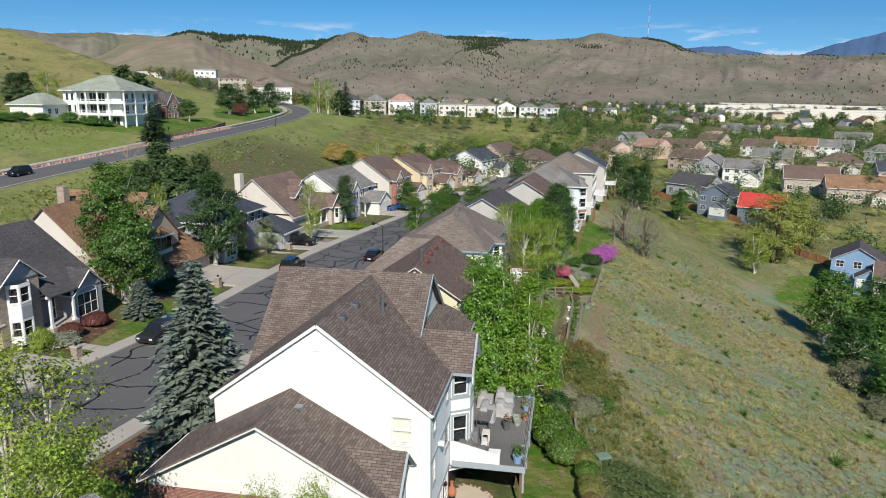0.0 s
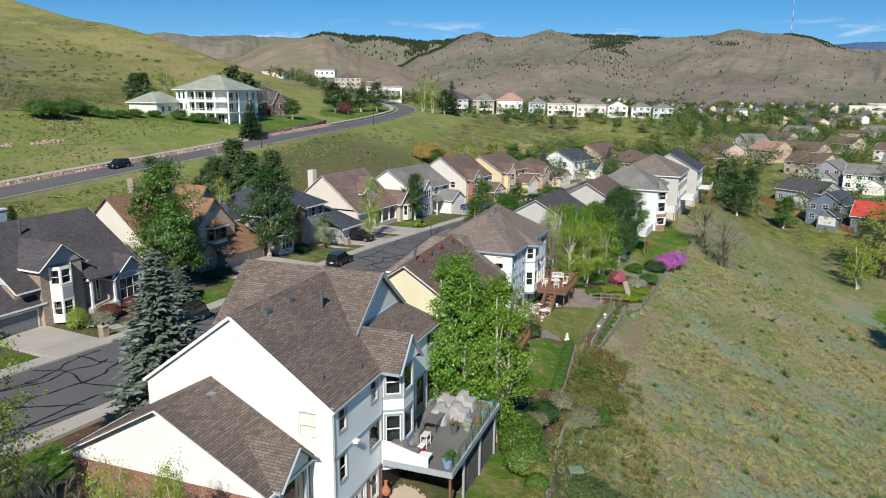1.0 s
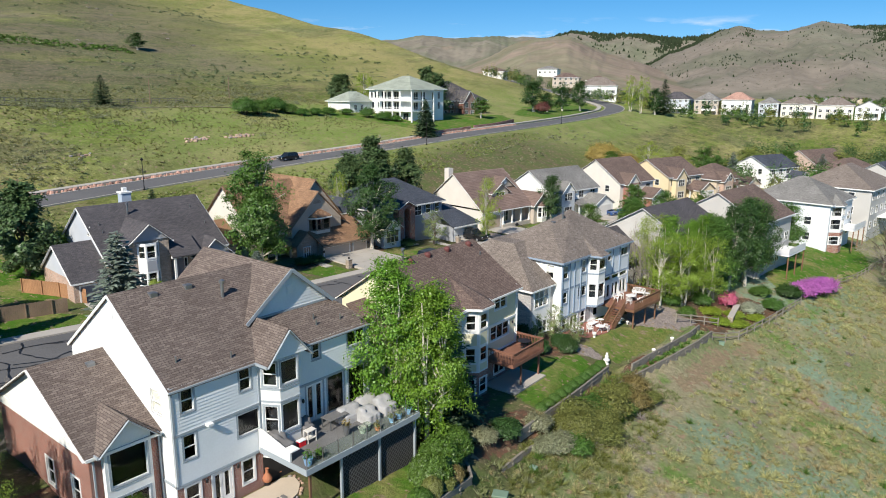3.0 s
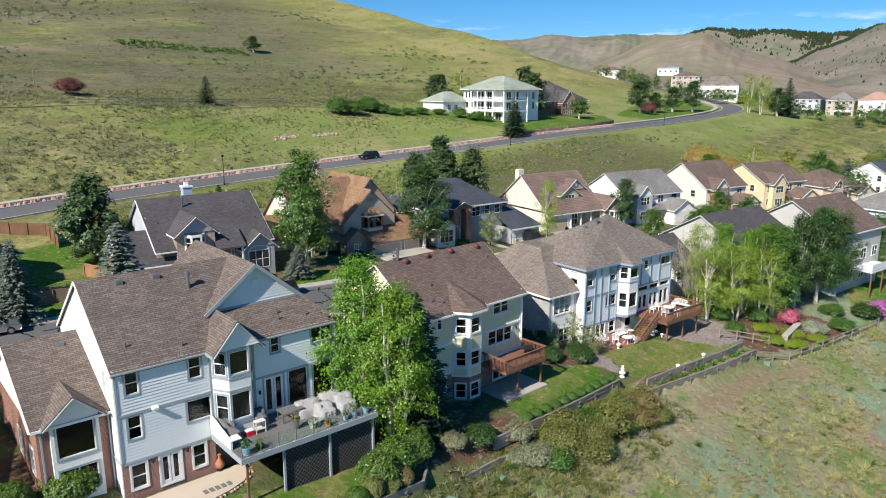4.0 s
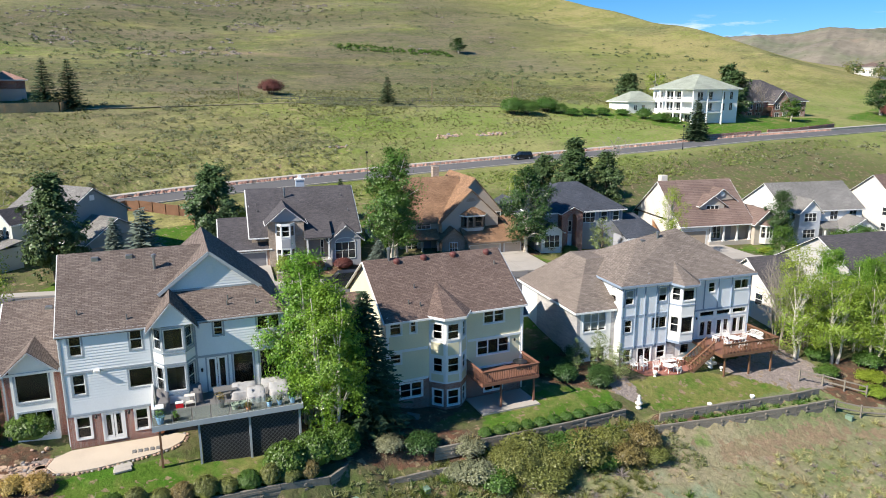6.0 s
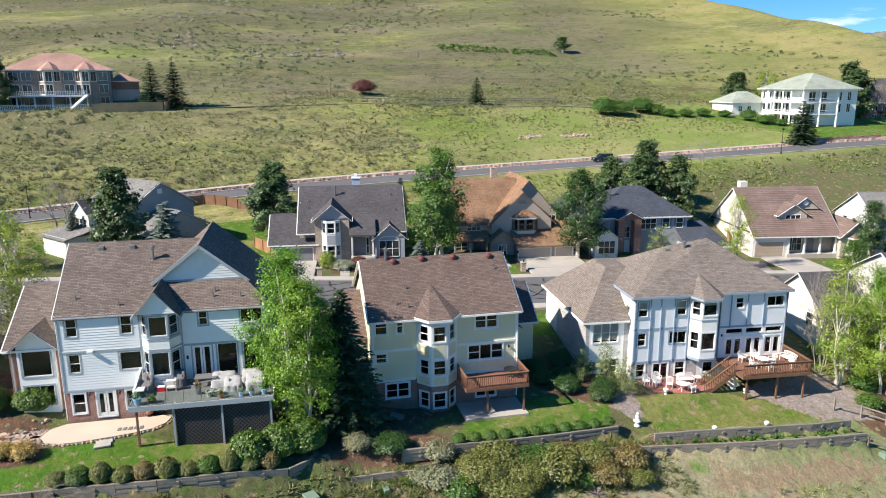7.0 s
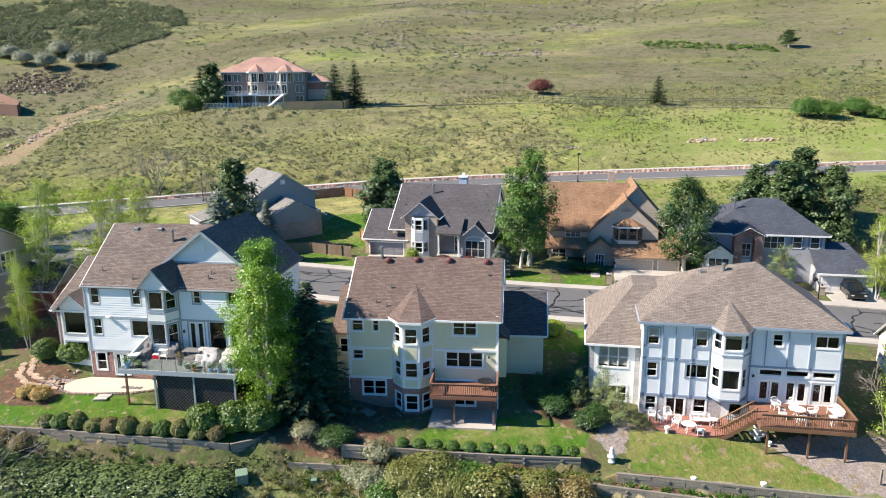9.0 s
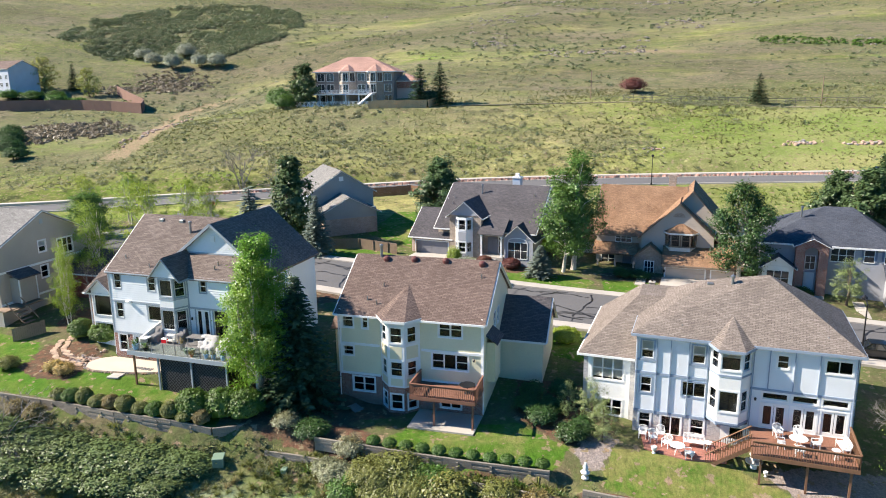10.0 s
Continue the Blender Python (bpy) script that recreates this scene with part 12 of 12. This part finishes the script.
def car(x, y, z, heading, pm, label, kind="suv", category="car"):
    """A car on its wheels; x forwards."""
    t = thing("car", pose(x, y, z, 0, 0, heading), label, category, "parked cars")
    L, W = {"suv": (4.7, 1.88), "sedan": (4.6, 1.80), "pickup": (5.6, 1.95)}[kind]
    zb, zs, zt = {"suv": (0.30, 1.02, 1.74), "sedan": (0.24, 0.90, 1.44), "pickup": (0.36, 1.08, 1.84)}[kind]
    h = L / 2
    if kind == "suv":
        cab = [(-h + 0.15, 0), (-h + 0.42, 1), (0.45, 1), (1.15, 0)]
    elif kind == "sedan":
        cab = [(-h + 0.75, 0), (-h + 1.35, 1), (0.30, 1), (1.15, 0)]
    else:
        cab = [(-0.95, 0), (-0.80, 1), (0.65, 1), (1.35, 0)]
    nose = zs - 0.10
    prof = [(-h, zb + 0.08), (-h + 0.10, zb), (h - 0.12, zb), (h, zb + 0.15), (h - 0.02, nose - 0.14), (h - 0.22, nose), (1.15, zs), (-h + 0.12, zs), (-h, zs - 0.14)]
    g = Geo()
    for s, ins in ((-W / 2 + 0.0, 0.07), (W / 2, 0.07)):
        pass
    n = len(prof)
    for yy, shrink in ((-W / 2 + 0.05, 0.04), (-W / 2, 0.0), (W / 2, 0.0), (W / 2 - 0.05, 0.04)):
        pass
    rings = [(-W / 2 + 0.06, 0.07), (-W / 2, 0.02), (-W / 2, -0.0), (W / 2, -0.0), (W / 2, 0.02), (W / 2 - 0.06, 0.07)]
    mz = (zb + zs) / 2
    for yy, ins in rings:
        for px, pz in prof:
            g.v.append((px * (1 - ins / h), yy, mz + (pz - mz) * (1 - ins / 0.4)))
    for i in range(len(rings) - 1):
        for k in range(n):
            j = (k + 1) % n
            g.f.append((i * n + k, i * n + j, (i + 1) * n + j, (i + 1) * n + k))
    g.f += [tuple(range(n))[::-1], tuple((len(rings) - 1) * n + k for k in range(n))]
    if kind == "pickup":
        g.box(-h + 0.08, -1.0, -W / 2 + 0.02, -W / 2 + 0.12, zs - 0.1, zs + 0.10).box(-h + 0.08, -1.0, W / 2 - 0.12, W / 2 - 0.02, zs - 0.1, zs + 0.10).box(-h + 0.02, -h + 0.12, -W / 2 + 0.02, W / 2 - 0.02, zs - 0.1, zs + 0.10)
    body = part("body", g, pm, t)
    # glasshouse
    c = Geo()
    wb, wt = W / 2 - 0.08, W / 2 - 0.24
    lo = [(cab[0][0], zs - 0.02), (cab[3][0], zs - 0.02)]
    hi = [(cab[1][0], zt - 0.05), (cab[2][0], zt - 0.05)]
    v = [(lo[0][0], -wb, lo[0][1]), (lo[1][0], -wb, lo[1][1]), (lo[1][0], wb, lo[1][1]), (lo[0][0], wb, lo[0][1]), (hi[0][0], -wt, hi[0][1]), (hi[1][0], -wt, hi[1][1]), (hi[1][0], wt, hi[1][1]), (hi[0][0], wt, hi[0][1])]
    c.v, c.f = v, [(0, 1, 5, 4), (1, 2, 6, 5), (2, 3, 7, 6), (3, 0, 4, 7), (4, 5, 6, 7)]
    part("glass_cabin", c, CARGLASS, t)
    part("roof", Geo().box(hi[0][0] - 0.05, hi[1][0] + 0.05, -wt - 0.03, wt + 0.03, zt - 0.05, zt + 0.02, 0.025), pm, t)
    for sy in (-1, 1):
        for f in (0.0, 0.36, 0.70, 1.0):
            a = Vector((lo[0][0] + (lo[1][0] - lo[0][0]) * f, sy * (wb + 0.005), zs - 0.02))
            b = Vector((hi[0][0] + (hi[1][0] - hi[0][0]) * f, sy * (wt + 0.005), zt - 0.03))
            part("pillar", Geo().beam(a, b, 0.07, 0.05, up=(0, 1, 0)), pm, t)
        part("headlight", Geo().box(h - 0.16, h - 0.01, sy * (W / 2 - 0.28) - 0.18, sy * (W / 2 - 0.28) + 0.18, nose - 0.30, nose - 0.14, 0.02), LIGHT, t)
        part("tail_light", Geo().box(-h - 0.015, -h + 0.1, sy * (W / 2 - 0.16) - 0.10, sy * (W / 2 - 0.16) + 0.10, zs - 0.42, zs - 0.12, 0.015), TAIL, t)
        part("mirror", Geo().box(0.85, 1.02, sy * (W / 2 + 0.08) - 0.08, sy * (W / 2 + 0.08) + 0.08, zs - 0.02, zs + 0.14, 0.02), pm, t)
        for wx in (-h + 0.95, h - 0.92):
            r = 0.35 if kind != "sedan" else 0.32
            w = Geo()
            m = Matrix.Translation((wx, sy * (W / 2 - 0.10), r)) @ Matrix.Rotation(radians(90), 4, "X")
            w.add(Geo().lathe([(r * 0.62, -0.11), (r * 0.94, -0.115), (r, -0.07), (r, 0.07), (r * 0.94, 0.115), (r * 0.62, 0.11)], 18), m)
            wh = part("wheel", w, RUBBER, t)
            part("rim", Geo().lathe([(0.03, 0), (r * 0.60, -0.01), (r * 0.60, 0.012), (0.03, 0.02)], 14).mesh("rim"), RIM, t).matrix_local = Matrix.Translation((wx, sy * (W / 2 + 0.012), r)) @ Matrix.Rotation(radians(90), 4, "X")
    part("number_plate", Geo().box(-h - 0.02, -h, -0.26, 0.26, zs - 0.44, zs - 0.30), M["trim"], t)
    part("grille", Geo().box(h - 0.03, h + 0.005, -0.5, 0.5, zb + 0.2, nose - 0.2), M["blackmetal"], t)
    return t


BLACK, DKGREEN, SILVER, BLUE, WHITE_P, GREYP = paint("black_car_paint", (0.012, 0.013, 0.015)), paint("dark_green_car_paint", (0.02, 0.035, 0.03)), paint("silver_car_paint", (0.42, 0.43, 0.44), 0.7), paint("blue_car_paint", (0.03, 0.10, 0.30)), paint("white_car_paint", (0.75, 0.75, 0.74), 0.0), paint("dark_grey_car_paint", (0.06, 0.062, 0.066), 0.6)


def parked(y, off, pm, label, kind="suv", turn=0):
    p, hd = on_street(y, off)
    return car(p.x, p.y, p.z + 0.01, hd + turn, pm, label, kind)


parked(95.6, -4.4, BLACK, "black SUV parked at the kerb")
parked(64.0, -4.5, GREYP, "dark grey SUV parked at the kerb", "suv", 180)
parked(105.2, 4.3, BLACK, "dark car parked at the kerb", "sedan")
parked(36.0, -4.6, SILVER, "silver car parked at the kerb", "suv")
m4 = place(-30.6, 104.6, 14) @ Vector((11.0, -4.6, 0))
car(m4.x, m4.y, gz(m4.x, m4.y) + 0.28, -14, BLACK, "black pickup truck parked on a driveway", "pickup", "truck")
car(-12.6, 155.0, gz(-12.6, 155) + 0.3, -25, BLUE, "blue car parked on a driveway", "sedan")
car(-9.0, 158.2, gz(-9.0, 158.2) + 0.3, -25, BLUE, "blue car parked on a driveway", "sedan")
parked(173.0, -4.4, BLACK, "dark SUV parked at the kerb")
parked(190.0, -4.2, GREYP, "dark car parked at the kerb", "sedan")
parked(150.0, 4.2, GREYP, "dark grey car parked at the kerb", "sedan")
k = int(np.argmin(np.abs(hill_line[:, 1] - 131.0)))
hp, hq = hill_line[k], hill_line[k + 1]
car(hp[0] - 1.8, hp[1], hp[2] + 0.01, math.degrees(math.atan2(hp[1] - hq[1], hp[0] - hq[0])), BLACK, "black SUV on the hill road")

# ---- mountains ----
def ridge_range(name, crest, near, far, foot_z, seed, material, label, steep=1.0, rough=1.0, rows=64, step=0.11):
    """A mountain range round the viewpoint. crest: (degrees left of north, degrees above level) of its skyline."""
    crest = sorted(crest)
    az = np.arange(crest[0][0], crest[-1][0], step)
    el = np.interp(az, [c[0] for c in crest], [c[1] for c in crest])
    el = el + (vnoise(az, az * 0, 0.55, seed) - 0.5) * 0.07 + (vnoise(az, az * 0, 0.2, seed + 1) - 0.5) * 0.05
    s = np.concatenate([np.linspace(0, 1, rows), [1.05, 1.3]])
    A, S = np.meshgrid(az, s)
    R = near + (far - near) * S
    top = 23.5 + np.tan(np.radians(np.interp(A, az, el))) * far
    c = np.clip(S, 0, 1)
    prof = 0.62 * c ** (1.25 * steep) + 0.38 * (c * c * (3 - 2 * c))
    # spurs and gullies that run down from the crest
    U, V = np.radians(A) * far, R
    U = U + 190 * (vnoise(U, V, 520, seed + 2) - 0.5)
    rid = lambda su, sv, k: 1 - np.abs(2 * vnoise(U / su, V / sv, 1.0, seed + k) - 1)
    spur = 0.55 * rid(330, 1100, 3) + 0.28 * rid(150, 560, 4) + 0.14 * rid(66, 240, 5) + 0.07 * rid(30, 90, 6) - 0.62
    Z = foot_z + (top - foot_z) * (prof + rough * 0.42 * spur * (1 - (1 - c) ** 3) * (1 - c ** 5))
    Z = np.where(S > 1.001, Z - (S - 1) * 500, Z)
    X, Y = -np.sin(np.radians(A)) * R, np.cos(np.radians(A)) * R
    nxx, nyy = len(az), len(s)
    i2, j2 = np.meshgrid(np.arange(nxx - 1), np.arange(nyy - 1))
    q = (j2 * nxx + i2).ravel()
    me = array_mesh(name, np.stack([X, Y, Z], -1).reshape(-1, 3), np.stack([q + 1, q, q + nxx, q + nxx + 1], 1))
    me.shade_smooth()
    tagged(part(name, me, material), label, "mountain range", kind="structure")
    return X, Y, Z


def mountain_mat(name, dry, green, bare, shrub=0.60):
    """Dry grass, greener hollows, bare earth and a speckle of small shrubs."""
    m = mat(name, dry, 1.0, var=(0.004, 0.16), grain=(0.03, 0.16), mix=(green, 0.0045, 0.44, 0.60), spec=0.05)
    nt = m.node_tree
    b = nt.nodes["Principled BSDF"]
    tc = nt.nodes.new("ShaderNodeTexCoord")
    out = b.inputs["Base Color"].links[0].from_socket
    for colour, scale, lo, hi in ((bare, 0.009, 0.60, 0.70), ((0.058, 0.066, 0.036), 0.10, shrub, shrub + 0.06)):
        n = nt.nodes.new("ShaderNodeTexNoise")
        n.inputs["Scale"].default_value, n.inputs["Detail"].default_value, n.inputs["Roughness"].default_value = scale, 6, 0.7
        nt.links.new(tc.outputs["Object"], n.inputs["Vector"])
        r = nt.nodes.new("ShaderNodeMapRange")
        r.inputs[1].default_value, r.inputs[2].default_value = lo, hi
        nt.links.new(n.outputs[0], r.inputs[0])
        mx = nt.nodes.new("ShaderNodeMix")
        mx.data_type = "RGBA"
        nt.links.new(r.outputs[0], mx.inputs[0])
        nt.links.new(out, mx.inputs[6])
        mx.inputs[7].default_value = (*colour, 1)
        out = mx.outputs[2]
    nt.links.new(out, b.inputs["Base Color"])
    return m


M["mtn"] = mountain_mat("dry_mountain", (0.215, 0.185, 0.150), (0.165, 0.160, 0.118), (0.245, 0.200, 0.165))
M["mtn_red"] = mountain_mat("reddish_hill", (0.260, 0.205, 0.158), (0.205, 0.190, 0.125), (0.330, 0.190, 0.135), 0.64)
M["mtn_green"] = mountain_mat("grey_green_hill", (0.215, 0.190, 0.150), (0.160, 0.168, 0.112), (0.255, 0.200, 0.155))
# farthest range: the blue of distance haze is put into its base colour
M["mtn_haze"] = mat("far_blue_mountain", (0.075, 0.13, 0.24), 1.0, var=(0.002, 0.2), spec=0.0)
front_crest = [(-36, 1.9), (-33, 2.2), (-30.7, 2.5), (-27.8, 2.36), (-24.3, 2.5), (-20.2, 2.62), (-18.6, 2.75), (-17, 3.33), (-15.3, 3.74), (-13.3, 3.88), (-11.6, 4.17), (-10, 3.77), (-7, 3.65), (-2.7, 3.82), (-0.1, 3.9), (1.8, 4.29), (3.8, 3.7), (5.2, 3.76), (5.9, 3.82), (7.0, 4.15), (8.4, 3.8), (10.2, 2.85), (12.3, 2.04), (13.2, 1.66), (14.9, 0.97), (17, 0.2), (19, -0.6)]
MX, MY, MZ = ridge_range("mountain_front", front_crest, 1500, 2900, -6, 11, M["mtn"], "dry grey-brown mountain range with dark pines", 1.0, 1.0)
wood_crest = [(0, 2.0), (3, 2.6), (6, 3.1), (8.9, 3.46), (10.2, 3.36), (11.5, 3.29), (12.6, 3.43), (14.3, 3.6), (16.3, 3.65), (18.9, 3.87), (20.5, 3.4), (23, 2.6)]
LX, LY, LZ = ridge_range("mountain_wooded", wood_crest, 2350, 3200, 10, 5, M["mtn_green"], "dark wooded ridge behind the foothills", 1.0, 0.8)
red_crest = [(6, -1.2), (8, -0.4), (11, 0.7), (13.2, 1.5), (15.6, 2.2), (17.2, 2.78), (18.8, 3.58), (19.9, 3.52), (21.4, 3.43), (22.9, 3.08), (24.8, 2.1), (26.5, 1.4), (30, 0.6), (36, 0.0)]
ridge_range("hill_red", red_crest, 1150, 2300, 4, 21, M["mtn_red"], "bare reddish foothill", 0.9, 0.9)
back_crest = [(14, 2.3), (18, 3.1), (20.2, 3.42), (22, 3.48), (25, 3.57), (27.7, 3.42), (29, 3.5), (30.3, 3.66), (32.5, 3.28), (35, 3.2), (40, 3.1), (46, 3.2), (54, 2.6)]
ridge_range("mountain_back", back_crest, 2200, 3500, 10, 33, M["mtn_green"], "grey-green rounded ridge far behind", 0.9, 0.8)
# backdrop range in the painted haze blue
ridge_range("mountain_far", [(-40, 4.6), (-36, 4.3), (-31, 4.0), (-27.5, 3.1), (-25, 2.3), (-23, 2.6), (-20.8, 3.1), (-19, 3.1), (-16, 2.8), (-12, 2.4)], 3900, 4600, -6, 8, M["mtn_haze"], "blue mountains far away", 1.0, 0.6)


def scatter_pines(name, X, Y, Z, n, seed, size, where):
    """Dark conifers on a range: small pointed clumps in drifts."""
    rs = np.random.default_rng(seed)
    g = Geo()
    rows, cols = X.shape
    tries = 0
    while n > 0 and tries < 140000:
        tries += 1
        i, j = rs.integers(2, rows - 3), rs.integers(1, cols - 2)
        u, w = rs.random(2)
        p = [float(q[i, j] * (1 - u) * (1 - w) + q[i + 1, j] * u * (1 - w) + q[i, j + 1] * (1 - u) * w + q[i + 1, j + 1] * u * w) for q in (X, Y, Z)]
        az = math.degrees(math.atan2(-p[0], p[1]))
        if rs.random() > where(az, i / rows, noise.noise(Vector((p[0] * 0.0035, p[1] * 0.0016, seed))) + 0.5 * noise.noise(Vector((p[0] * 0.012, p[1] * 0.006, seed)))):
            continue
        h = size * rs.uniform(0.5, 1.3)
        r = h * rs.uniform(0.35, 0.6)
        k = len(g.v)
        a0 = rs.random() * 6
        g.v += [(p[0] + r * math.cos(a0 + a), p[1] + r * math.sin(a0 + a), p[2] - 1) for a in (0, 1.26, 2.51, 3.77, 5.03)] + [(p[0], p[1], p[2] + h)]
        g.f += [(k + a, k + (a + 1) % 5, k + 5) for a in range(5)]
        n -= 1
    tagged(part(name, g, M["farpine"]), "dark pine forest on the mountain ridge", "forest", kind="stuff")


M["farpine"] = mat("far_pine", (0.030, 0.042, 0.022), 1.0, spec=0.05, island=0.3)
scatter_pines("far_forest", MX, MY, MZ, 9000, 4, 5.0, lambda az, s, n: max(0.010, min(1.0, (s - 0.84) * 5.0 + n * 4.0 - 0.35)) if s > 0.55 else 0.004 + max(0, n - 0.3) * 0.25)
scatter_pines("far_forest", LX, LY, LZ, 4200, 6, 10, lambda az, s, n: max(0.02, min(1.0, (s - 0.55) * 2.6 + n * 2.2)) if s > 0.4 else 0.03)
# mast on the ridge
mast_x, mast_y = -math.sin(radians(-15.2)) * 2890, math.cos(radians(-15.2)) * 2890
mast = thing("radio_mast", pose(mast_x, mast_y, 207, 0, 0, 0), "tall thin red and white radio mast", "mast")
for k in range(6):
    part("mast_section", Geo().tube([(0, 0, k * 21), (0, 0, k * 21 + 21)], [1.0 - k * 0.1, 0.9 - k * 0.1], 6), M["trim"] if k % 2 else M["roofred"], mast)
